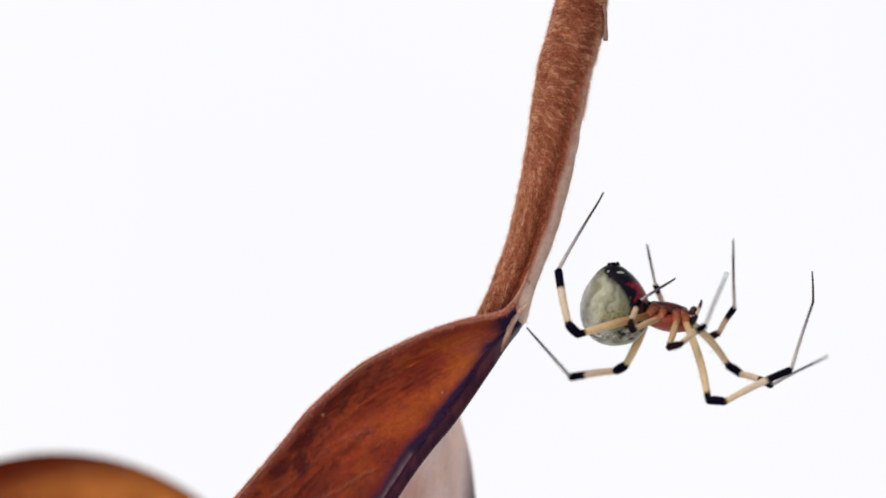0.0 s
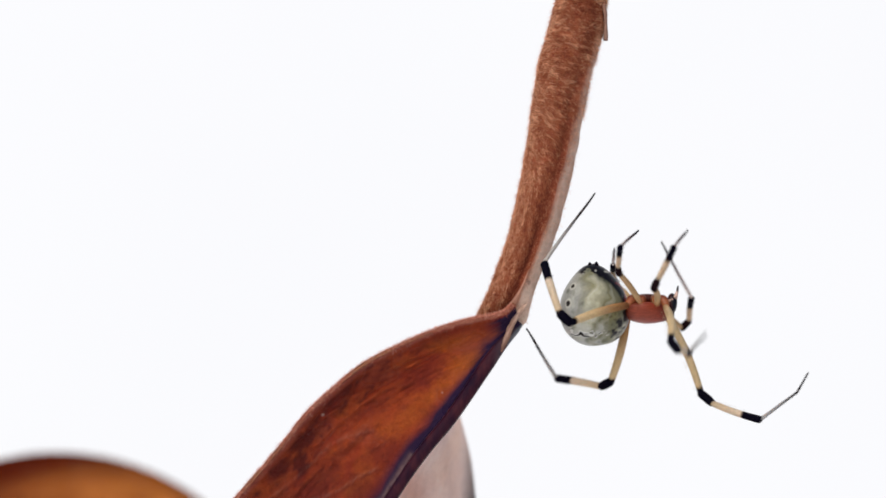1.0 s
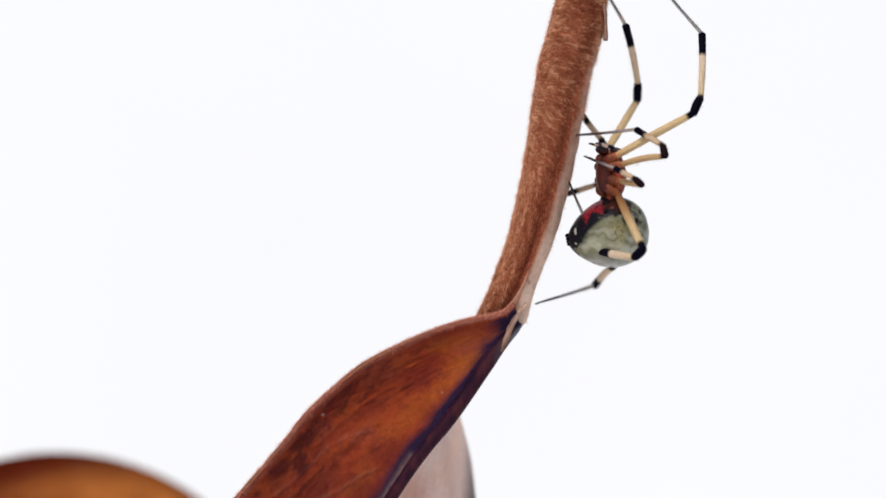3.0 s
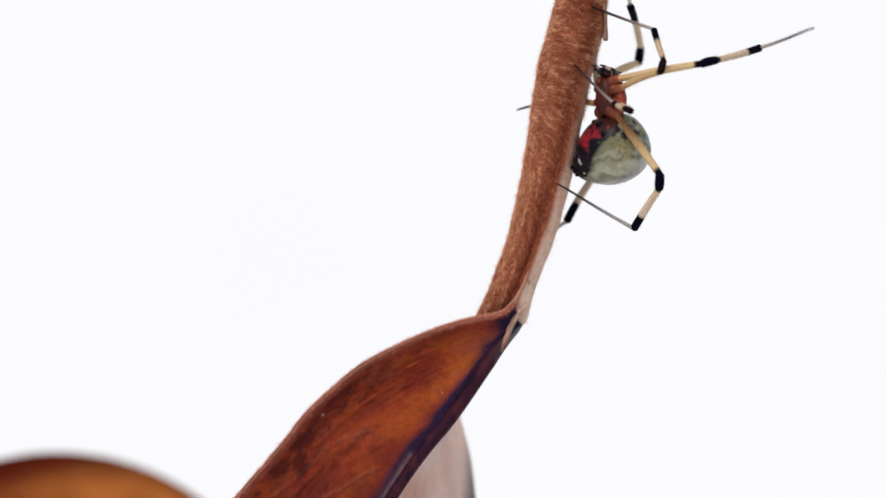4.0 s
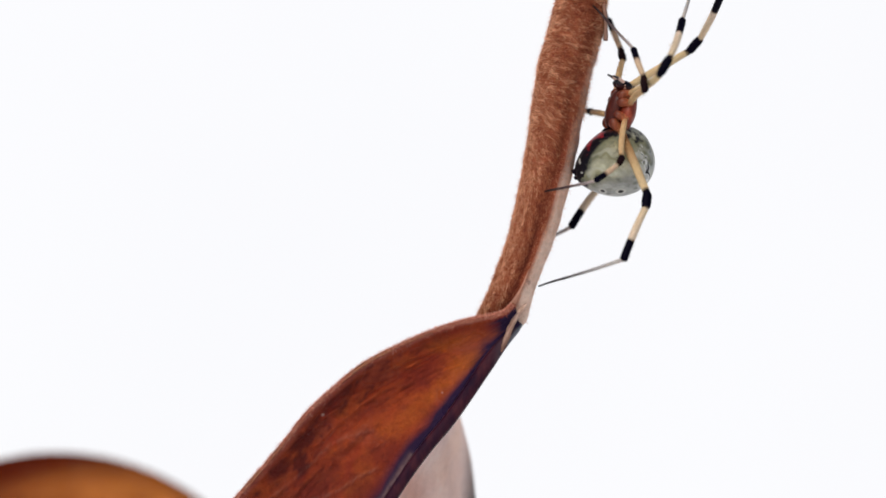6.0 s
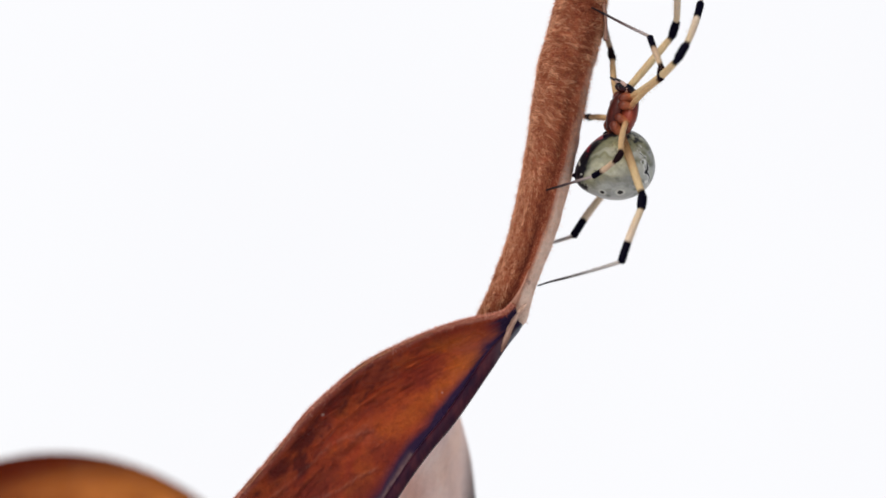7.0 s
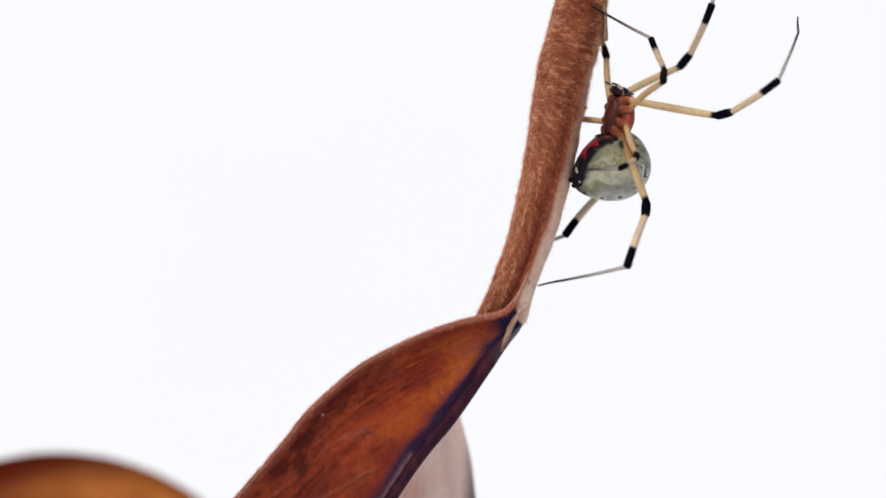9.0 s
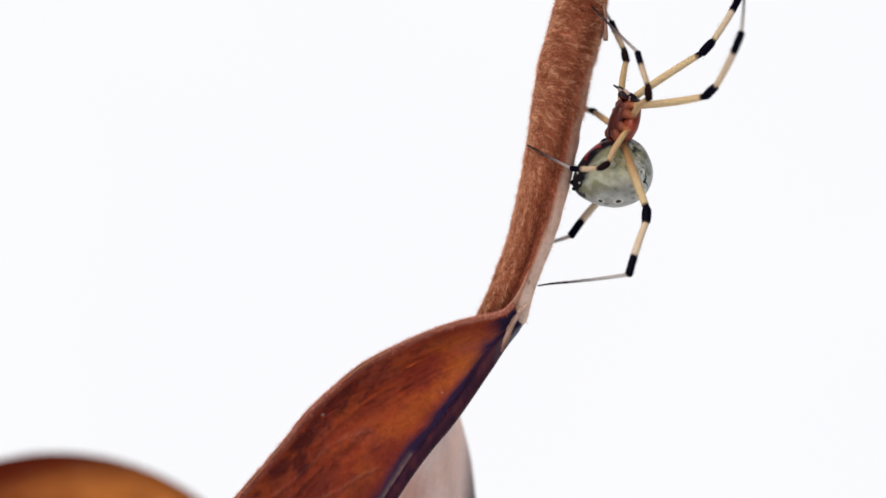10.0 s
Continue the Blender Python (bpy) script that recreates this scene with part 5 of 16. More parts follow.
    walk(joints['left1']['patella'], [
        (0,q(2.88,4.447,3.499,1.2,7.9,16.9)), (0.05,q(3.184,3.782,3.935,0.3,-2.6,-1.3)), (0.1,q(3.44,3.048,4.283,2.8,-12.8,-19.7)), (0.15,q(2.745,2.541,4.834,-1.5,-11.9,0.2)),
        (0.2,q(1.994,1.973,5.228,-5.2,-9.7,19.9)), (0.3,q(1.243,2.608,5.228,-5.6,-0.5,24.4)), (0.4,q(1.51,0.645,5.62,-5.5,-0.4,15.1)), (0.5,q(1.486,-0.335,5.487,-4,-4.8,-17.6)),
        (0.6,q(0.641,0.418,5.672,-4.1,-3.8,-15.9)), (0.7,q(0.624,0.251,5.581,-1,-11,-39.7)), (0.8,q(0.672,0.002,5.465,4.1,-18.8,-59.2)), (0.9,q(0.964,1.159,5.434,8,-33.5,-67.9)),
        (1,q(0.953,5.315,3.674,5.3,-19.1,-61.9)), (1.05,q(0.468,6.113,1.84,2.2,40,-76.9)), (1.1,q(0.042,6.288,-0.213,65.4,107.1,-20.6)), (1.2,q(3.157,4.671,-3.149,102.3,72.2,14.7)),
        (1.2333,q(3.911,4.694,-2.331,102.4,54.7,14.8)), (1.2667,q(4.726,4.477,-0.919,104.3,30.6,17.6)), (1.3,q(5.056,4.157,0.085,105.1,15.4,19.7)), (1.3333,q(4.302,4.965,0.256,102.9,13.7,10.9)),
        (1.3667,q(2.98,5.915,0.427,100.2,7.4,-3.8)), (1.4,q(1.992,6.398,0.396,99.6,-2.2,-17.8)), (1.45,q(1.123,6.554,0.615,106.6,-29.4,-42.4)), (1.5,q(0.25,6.592,0.819,132.6,-49.2,-82)),
        (1.6,q(0.511,6.558,1.128,-14.6,-167.6,40.8)), (1.7,q(-0.068,5.966,-2.341,-3.9,123.1,63.8)), (1.75,q(1.035,5.341,-3.229,12.1,99.4,80.6)), (1.8,q(2.131,4.374,-3.891,-23.8,74.1,45.4)),
        (1.9,q(5.551,3.279,-1.41,-62.7,36.3,1.1)), (1.9333,q(5.47,3.731,-0.045,-62.7,22.9,1.2)), (1.9667,q(4.82,4.044,1.796,-63,2.8,-0.1)), (2,q(4.062,4.024,2.911,-62.8,-12,-1.9)),
        (2.0333,q(4.113,4.637,2.091,-62.9,1.2,-1.3)), (2.0667,q(4.065,5.228,0.683,-62.5,24,0.3)), (2.1,q(3.952,5.368,-0.364,-61.8,39.9,1.6)), (2.1333,q(4.441,4.698,-1.317,-53.7,42.4,14)),
        (2.1667,q(4.897,3.408,-2.547,-43.1,42.7,29.6)), (2.2,q(5.056,2.339,-3.192,-37.2,41.1,38.4)), (2.3,q(5.584,2.469,-2.213,-42.4,37,30.2)), (2.4,q(5.784,2.989,-0.853,-48.6,33.2,19.5)),
        (2.5,q(5.58,3.482,0.576,-54.1,26.5,8.4)), (2.6,q(5.262,3.451,1.789,-57.2,7.2,-2)), (2.7,q(4.305,4.18,2.414,-57.2,-11.1,-1.1)), (2.8,q(4.012,4.512,2.283,-57.9,-15.6,2)),
        (3,q(3.352,5.018,2.13,-60.7,-25.2,10)), (3.2,q(2.688,5.33,2.071,-65.6,-34,19.8)), (3.4,q(2.152,5.501,2.01,-72.1,-40.4,30.5)), (3.6,q(1.775,5.581,1.961,-78.7,-43.8,40.3)),
        (3.8,q(1.526,5.6,1.97,-83.3,-45.5,46.9)), (3.85,q(0.639,5.166,2.731,-103.9,-46.3,75.2)), (3.9,q(-0.23,4.49,3.339,-121.9,-40.5,101.2)), (3.95,q(0.844,5.378,2.443,-109.7,-52.6,84.6)),
        (4,q(1.931,5.835,1.31,-87.3,-60.9,58)), (4.05,q(1.956,6.06,0.317,-78.2,-54.3,47.3)), (4.1,q(1.95,6.113,-0.692,-72.3,-47.1,39.6)), (4.15,q(1.875,6.003,-1.612,-66.1,-37.4,30.4)),
        (4.2,q(1.777,5.757,-2.495,-62.3,-27.1,23.4)), (4.3,q(1.286,6.164,-0.841,-81.2,-47.9,53.6)), (4.4,q(0.862,5.951,1.002,-107.3,-52.7,87)), (4.45,q(0.078,5.123,2.7,-112.6,-47,93.9)),
        (4.5,q(-0.578,3.657,3.993,-116.4,-40.9,99.4)), (4.55,q(-0.267,4.765,3.086,62.2,-129.1,-78.6)), (4.6,q(0.134,5.574,1.945,59.7,-119.1,-75.6)), (4.7,q(0.945,6.22,0.01,-61.7,-56.3,37.8)),
        (4.8,q(1.765,6.078,-1.955,-39.2,-31,6.4)), (5,q(3.809,5.393,0.512,-35.4,-25.7,-1.6)), (5.1,q(2.055,5.913,1.072,-60.4,-55,35.1)), (5.2,q(0.132,5.677,1.64,-113.2,-54.9,97.5)),
        (5.3,q(0.591,6.299,-0.63,-105.1,-72.2,88.5)), (5.4,q(1.076,6.264,-2.765,37.5,-57,-57.1)), (5.45,q(1.668,6.096,-2.731,34.6,-15.1,-52.5)), (5.5,q(2.254,5.88,-2.675,34.9,26.8,-49.7)),
        (5.6,q(2.116,6.027,-2.341,40.5,0,-26.3)), (5.7,q(2.101,6.046,-1.922,36.8,-18.9,-4.3)), (5.8,q(2.168,6.051,-1.833,36.8,-18.8,-4.4)), (6,q(2.384,6.039,-1.611,36.8,-18.6,-4.5)),
        (6.2,q(2.67,5.988,-1.353,36.9,-18.5,-4.6)), (6.4,q(2.98,5.899,-1.09,36.9,-18.3,-4.8)), (6.6,q(3.271,5.785,-0.85,37,-18.3,-5)), (6.8,q(3.505,5.671,-0.661,37.1,-18.2,-5.3)),
        (7,q(3.646,5.592,-0.549,37.1,-18.3,-5.4)), (7.2,q(3.229,5.662,0.585,32.5,-24.8,7.3)), (7.3,q(2.645,5.508,1.676,23.2,-24.7,29.2)), (7.4,q(1.978,5.104,2.674,14.7,-21.4,50.6)),
        (7.5,q(1.438,4.599,3.487,10,-16.4,65.1)), (7.6,q(1.854,4.521,3.502,10.7,-13.9,62.6)), (7.8,q(3.215,4.085,3.396,12,-4.7,54.4)), (8,q(4.152,3.59,3.159,12.1,2.8,47.9)),
        (8.2,q(1.568,5.534,1.985,12.3,-1.6,69.2)), (8.4,q(1.761,4.833,3.147,13.1,-12,63.2)), (8.5,q(1.817,4.468,3.564,13.7,-16.2,60.5)), (8.6,q(1.727,4.858,3.113,13.5,-14.9,61.3)),
        (8.8,q(1.405,5.573,1.914,13.1,-12,63.1)), (9,q(1.09,4.954,3.082,11.9,-12.9,68.5)), (9.2,q(1.005,5.403,2.353,11.7,-6.7,70)), (9.4,q(0.926,5.386,2.395,11.6,-6.2,70.5)),
        (9.5,q(0.912,5.378,2.412,11.6,-6,70.6)), (9.6,q(1.224,5.435,2.287,11.9,-4.9,67.1)), (9.8,q(2.176,5.435,1.979,12.6,-2.6,56.4)), (10,q(2.786,5.398,1.596,12.7,0.8,49.4)),
    ])
    walk(joints['left1']['tibia'], [
        (0,q(3.833,4.737,3.361,-2.8,34.6,-9)), (0.05,q(4.188,3.76,3.98,-11.8,26,-26.6)), (0.1,q(4.364,2.718,4.506,-17.1,15.5,-41.6)), (0.15,q(3.728,2.545,5.042,-8.3,23,-15.4)),
        (0.2,q(2.926,2.31,5.397,3.6,25.9,12.9)), (0.3,q(2.159,3.024,5.237,2.1,37.3,10.1)), (0.4,q(2.481,0.907,5.628,5.8,40.7,15.9)), (0.5,q(2.441,-0.637,5.571,-11.3,34.6,-11.7)),
        (0.6,q(1.606,0.144,5.738,-12.5,37.8,-13.7)), (0.7,q(1.383,-0.379,5.774,-24.9,29,-36)), (0.8,q(1.159,-0.816,5.79,-32.7,17.8,-55.3)), (0.9,q(1.28,0.382,5.988,-35,1.2,-69.2)),
        (1,q(1.4,4.477,4.003,-36.2,16.4,-77.1)), (1.05,q(0.642,5.362,1.194,-40.6,36.3,-86.8)), (1.1,q(-0.234,6.392,-1.174,-52.5,54.9,-103.1)), (1.2,q(3.455,4.75,-4.106,-22.1,66.8,-68.8)),
        (1.2333,q(4.472,4.842,-3.152,10.4,59.8,-32.7)), (1.2667,q(5.551,4.738,-1.431,31.7,40.6,-5.6)), (1.3,q(5.969,4.484,-0.181,37.4,25.4,4.9)), (1.3333,q(5.261,5.15,0.019,29,21.3,-16.1)),
        (1.3667,q(3.975,5.849,0.298,21.4,10.9,-43)), (1.4,q(2.949,6.091,0.435,19.5,2.1,-59.4)), (1.45,q(1.769,5.963,1.109,19.8,-5.4,-70.9)), (1.5,q(0.342,5.941,1.58,21.7,-12.6,-82.7)),
        (1.6,q(-0.232,5.916,1.344,23.7,3,-105.6)), (1.7,q(-0.31,5.474,-3.183,26.1,18.8,-92.7)), (1.75,q(1.008,5.178,-4.221,30.9,49.7,-84.6)), (1.8,q(2.324,4.57,-4.859,66.8,77.7,-46)),
        (1.9,q(6.361,3.294,-2.005,86.7,45.5,-24.3)), (1.9333,q(6.395,3.751,-0.436,87,33.7,-23.8)), (1.9667,q(5.824,4.042,1.747,86.6,16.8,-24.8)), (2,q(5.045,3.992,3.12,86.4,5,-25.9)),
        (2.0333,q(5.118,4.615,2.069,85.5,16.4,-30.8)), (2.0667,q(4.984,5.233,0.274,82.1,33,-38.8)), (2.1,q(4.723,5.39,-1.009,77.7,43.3,-45.9)), (2.1333,q(5.161,4.877,-1.995,95.5,51.6,-21.9)),
        (2.1667,q(5.54,3.773,-3.228,132.4,52.5,23.9)), (2.2,q(5.65,2.81,-3.853,151.6,44,49.4)), (2.3,q(6.279,2.873,-2.817,142.7,45.6,36.8)), (2.4,q(6.577,3.27,-1.404,125,48.8,12.8)),
        (2.5,q(6.47,3.614,0.127,106.5,44.7,-12.4)), (2.6,q(6.259,3.416,1.663,99.8,23.2,-24.1)), (2.7,q(5.291,4.161,2.607,99.3,2.6,-26)), (2.8,q(4.98,4.546,2.554,99.3,-4.1,-24.1)),
        (3,q(4.248,5.177,2.558,98.2,-17.4,-18.5)), (3.2,q(3.472,5.612,2.634,95.3,-29.8,-11.2)), (3.4,q(2.812,5.89,2.661,90.4,-39.8,-2.6)), (3.6,q(2.329,6.051,2.656,84,-46.7,6.6)),
        (3.8,q(2.007,6.115,2.687,78.8,-50.4,13.6)), (3.85,q(0.816,5.837,3.459,41.4,-53.6,60.1)), (3.9,q(-0.378,5.24,3.992,13.5,-40.3,97.4)), (3.95,q(0.902,5.986,3.242,28.4,-66.5,79.4)),
        (4,q(2.19,6.251,2.189,121.1,-76.3,-16.2)), (4.05,q(2.353,6.491,1.133,122.5,-68.5,-17.6)), (4.1,q(2.476,6.55,0.045,123.1,-60.6,-18.2)), (4.15,q(2.564,6.408,-1.002,124.5,-52.3,-19.9)),
        (4.2,q(2.598,6.113,-2.038,125.3,-43.9,-21)), (4.3,q(1.686,6.706,-0.095,111.8,-65.7,-4.8)), (4.4,q(0.894,6.559,1.802,34.4,-76.7,75.4)), (4.45,q(0.031,5.808,3.435,23,-55.4,87.6)),
        (4.5,q(-0.702,4.408,4.65,20.6,-33.8,91)), (4.55,q(-0.392,5.387,3.866,17.3,-59.2,95.4)), (4.6,q(0.013,6.048,2.824,-15.7,-83.4,129.4)), (4.7,q(1.385,6.561,0.847,156.1,-67,-42.6)),
        (4.8,q(2.621,6.175,-1.437,157.1,-37.4,-43.7)), (5,q(4.715,5.368,0.948,154.9,-24.6,-39.6)), (5.1,q(2.527,6.244,1.896,144.3,-60.1,-24.6)), (5.2,q(0.056,6.251,2.462,30.5,-76.5,92.5)),
        (5.3,q(0.598,6.606,0.327,24.8,-112,97.9)), (5.4,q(1.373,5.804,-1.922,26.2,-144.4,96.2)), (5.45,q(2.259,5.326,-2.469,-154.9,-18.8,-81.5)), (5.5,q(2.834,5.196,-3.128,-155.2,-2,-79.7)),
        (5.6,q(3.017,5.581,-2.341,-157.3,-14.5,-65.5)), (5.7,q(3.049,5.974,-1.596,-163.2,-26.6,-48.9)), (5.8,q(3.117,5.979,-1.509,-163.2,-26.1,-48.9)), (6,q(3.334,5.965,-1.29,-163.3,-25,-48.6)),
        (6.2,q(3.62,5.912,-1.035,-163.6,-24,-48)), (6.4,q(3.931,5.82,-0.774,-163.8,-23,-47.3)), (6.6,q(4.223,5.701,-0.535,-164.1,-22.2,-46.5)), (6.8,q(4.456,5.583,-0.347,-164.4,-21.6,-45.8)),
        (7,q(4.596,5.502,-0.234,-164.6,-21.4,-45.4)), (7.2,q(4.134,5.777,1.006,-170.8,-24,-29.3)), (7.3,q(3.443,5.954,2.096,175.7,-21.8,4.6)), (7.4,q(2.572,5.828,3.041,166,-13.2,36.1)),
        (7.5,q(1.845,5.474,3.771,163.6,0.1,56.6)), (7.6,q(2.302,5.388,3.743,163.6,4,55.8)), (7.8,q(3.799,4.899,3.479,163,17,52.9)), (8,q(4.825,4.335,3.11,162.1,26.9,50.5)),
        (8.2,q(1.924,6.473,2.012,165.7,11.9,61)), (8.4,q(2.205,5.711,3.356,164.8,4.1,55)), (8.5,q(2.292,5.308,3.845,164.7,0.9,52.6)), (8.6,q(2.195,5.71,3.37,164.7,-0.5,51.9)),
        (8.8,q(1.849,6.45,2.122,164.8,-4.6,50.5)), (9,q(1.45,5.865,3.307,164.6,2.4,58.5)), (9.2,q(1.347,6.342,2.471,164.7,6.6,59)), (9.4,q(1.26,6.328,2.504,164.7,7.6,59.3)),
        (9.5,q(1.245,6.321,2.517,164.7,8.1,59.3)), (9.6,q(1.615,6.358,2.374,164.2,8.9,55.8)), (9.8,q(2.732,6.272,2.025,162.4,10.4,44.9)), (10,q(3.44,6.162,1.582,160.8,13,37.4)),
    ])
    walk(joints['left1']['metatarsus'], [
        (0,q(7.307,4.189,0.931,-41.3,52.9,-74.3)), (0.05,q(7.556,2.072,2.147,7.2,74.2,-21.7)), (0.1,q(7.446,-0.014,3.366,80.6,60.6,55.8)), (0.15,q(7.446,1.523,3.403,43.4,68,14.9)),
        (0.2,q(6.676,3.17,3.528,3.5,62.2,-28.7)), (0.3,q(5.523,3.625,2.634,-4.2,71.9,-37.1)), (0.4,q(5.618,1.802,2.824,22.3,75.9,-9.5)), (0.5,q(5.904,-1.353,3.134,71.3,60,42.4)),
        (0.6,q(4.91,-0.658,3.097,98.8,47.7,76)), (0.7,q(4.426,-2.586,3.691,101.6,27.6,80.4)), (0.8,q(3.48,-4.166,4.484,102.7,7.6,84.1)), (0.9,q(2.796,-3.609,5.902,103.5,-13.6,68.8)),
        (1,q(2.32,0.466,2.795,100.5,-8.4,84.6)), (1.05,q(0.832,1.992,-1.288,100.3,7.1,96.9)), (1.1,q(-0.794,3.986,-4.692,103.7,22.3,110)), (1.2,q(4.058,3.193,-8.003,92.9,35.8,88.1)),
        (1.2333,q(6.265,3.69,-6.811,88.4,28.3,79.7)), (1.2667,q(8.741,4.427,-4.176,84.8,15.7,70)), (1.3,q(9.758,4.81,-1.985,83.7,7.4,64.4)), (1.3333,q(9.054,4.054,-1.522,82.4,15.1,58)),
        (1.3667,q(7.053,2.974,-0.514,78.8,24.6,47.5)), (1.4,q(5.137,2.386,0.278,74.8,30.4,38.9)), (1.45,q(3.134,2.021,1.5,87.8,27.1,65.4)), (1.5,q(0.87,1.799,2.514,97.5,19.3,89.5)),
        (1.6,q(-1.384,1.8,1.12,99.2,4.4,97.7)), (1.7,q(-0.505,1.403,-4.574,98.2,13.8,91.6)), (1.75,q(1.261,2.478,-7.414,98.3,22.5,91.8)), (1.8,q(2.947,3.925,-8.979,98.4,31.1,92)),
        (1.9,q(9.054,2.077,-5.017,94.2,8,80)), (1.9333,q(9.617,2.331,-2.782,91,10.2,59.8)), (1.9667,q(9.511,2.34,0.521,85.1,12.1,30)), (2,q(8.85,2.14,2.752,80.9,11.3,9.4)),
        (2.0333,q(8.63,2.522,0.864,84.5,9.9,29)), (2.0667,q(7.778,2.99,-2.053,88.9,7.4,57.7)), (2.1,q(6.888,3.156,-3.937,91.2,5.8,77)), (2.1333,q(7.6,3.897,-5.315,91.3,15.4,77.5)),
        (2.1667,q(7.874,4.809,-6.559,91.5,29.1,78.1)), (2.2,q(7.615,5.1,-6.767,91.2,38.4,77.6)), (2.3,q(8.626,4.632,-5.818,97.9,44.1,87.7)), (2.4,q(9.278,3.884,-4.571,92.1,45.8,79.6)),
        (2.5,q(9.409,2.97,-2.848,84.3,46.8,68.7)), (2.6,q(9.813,1.823,-0.005,68.2,55.9,48.3)), (2.7,q(9.101,2.302,2.414,44.5,61.4,20.7)), (2.8,q(8.842,2.816,2.859,41.6,59.4,17.4)),
        (3,q(8.086,3.896,3.828,47.6,54.5,24.5)), (3.2,q(7.08,4.896,4.737,58.7,48.6,38.7)), (3.4,q(6.059,5.741,5.372,67.9,41.9,51.6)), (3.6,q(5.211,6.386,5.731,73.4,35.3,60.4)),
        (3.8,q(4.622,6.747,5.944,76,30.4,65.1)), (3.85,q(2.056,7.993,6.83,80.6,12,77.6)), (3.9,q(-0.79,8.411,6.7,81.1,-6.9,88.4)), (3.95,q(1.209,7.625,7.085,81.1,6.7,84.8)),
        (4,q(3.152,5.971,6.312,80.2,20.3,80.9)), (4.05,q(3.82,6.027,5.03,76.5,-0.9,59.8)), (4.1,q(4.47,5.893,3.767,80.8,-21.9,38.4)), (4.15,q(4.976,5.536,2.311,96.2,-37.9,8.5)),
        (4.2,q(5.487,5.004,0.937,122.6,-43.4,-31.1)), (4.3,q(3.44,6.557,3.796,114,-51,-19.5)), (4.4,q(1.139,7.498,5.919,100.3,-57,-2.6)), (4.45,q(0.129,8.183,6.884,92.8,-69.4,5.7)),
        (4.5,q(-0.763,7.892,6.987,65.2,-80.4,34.1)), (4.55,q(-0.594,7.522,7.465,-20.9,-104.6,119)), (4.6,q(-0.296,6.423,7.022,-3.6,-121.4,100.4)), (4.7,q(2.592,5.453,4.703,155.6,-46.3,-53.7)),
        (4.8,q(5.092,3.81,1.176,146,-30.5,-38.3)), (5,q(7.703,2.893,2.727,146.1,-13.4,-38.6)), (5.1,q(4.453,5.362,5.586,146.8,-45.2,-40)), (5.2,q(0.014,7.239,6.566,-23.2,-103.4,129)),
        (5.3,q(0.82,5.011,4.308,3.1,-123.5,100.8)), (5.4,q(1.746,2.377,0.55,8,-145.5,94)), (5.45,q(2.843,1.403,-1.118,8.2,-157.5,93.7)), (5.5,q(3.6,0.967,-2.975,-171.7,-10.5,-86.6)),
        (5.6,q(4.744,1.789,-1.268,-176.4,-18.9,-68.3)), (5.7,q(5.58,3.073,0.33,176.1,-25.3,-48.4)), (5.8,q(5.659,3.067,0.384,175.8,-24.6,-47.9)), (6,q(5.913,3.042,0.532,175,-22.6,-45.8)),
        (6.2,q(6.249,2.994,0.714,174,-20.3,-43)), (6.4,q(6.615,2.916,0.906,172.9,-17.9,-39.9)), (6.6,q(6.958,2.82,1.086,172.1,-15.6,-36.9)), (6.8,q(7.233,2.725,1.233,171.4,-13.8,-34.4)),
        (7,q(7.4,2.663,1.326,171.1,-12.8,-32.8)), (7.2,q(7.531,3.87,2.739,171.1,-16.1,-33)), (7.3,q(7.321,6.264,3.651,171.8,-26.2,-34.8)), (7.4,q(5.88,8.243,4.001,172.9,-36.3,-37)),
        (7.5,q(4.164,8.991,3.762,175,-42.5,-40.3)), (7.6,q(4.667,8.865,3.452,173.9,-40.8,-38.6)), (7.8,q(6.234,8.119,2.243,170.7,-34.8,-33.3)), (8,q(7.226,7.245,1.198,168.8,-30.1,-29.8)),
        (8.2,q(3.918,10.074,1.144,174.4,-45.7,-38.8)), (8.4,q(4.613,9.152,3.054,170.6,-42.2,-33.5)), (8.5,q(4.851,8.655,3.776,169.3,-40.7,-31.5)), (8.6,q(4.791,9.023,3.404,170.8,-40.1,-33.7)),
        (8.8,q(4.515,9.683,2.458,174.3,-38.4,-39.3)), (9,q(3.651,9.452,3.134,170.7,-34.9,-33.2)), (9.2,q(3.498,9.927,1.987,-179.8,-34,-50)), (9.4,q(3.389,9.917,1.944,-178.6,-36.5,-52.1)),
        (9.5,q(3.372,9.907,1.92,-178.1,-37.5,-52.9)), (9.6,q(3.953,9.799,1.722,-178.4,-34,-52.4)), (9.8,q(5.665,9.195,1.269,-179,-20.8,-51.1)), (10,q(6.699,8.651,0.636,-179.5,-11.6,-49.4)),
    ])
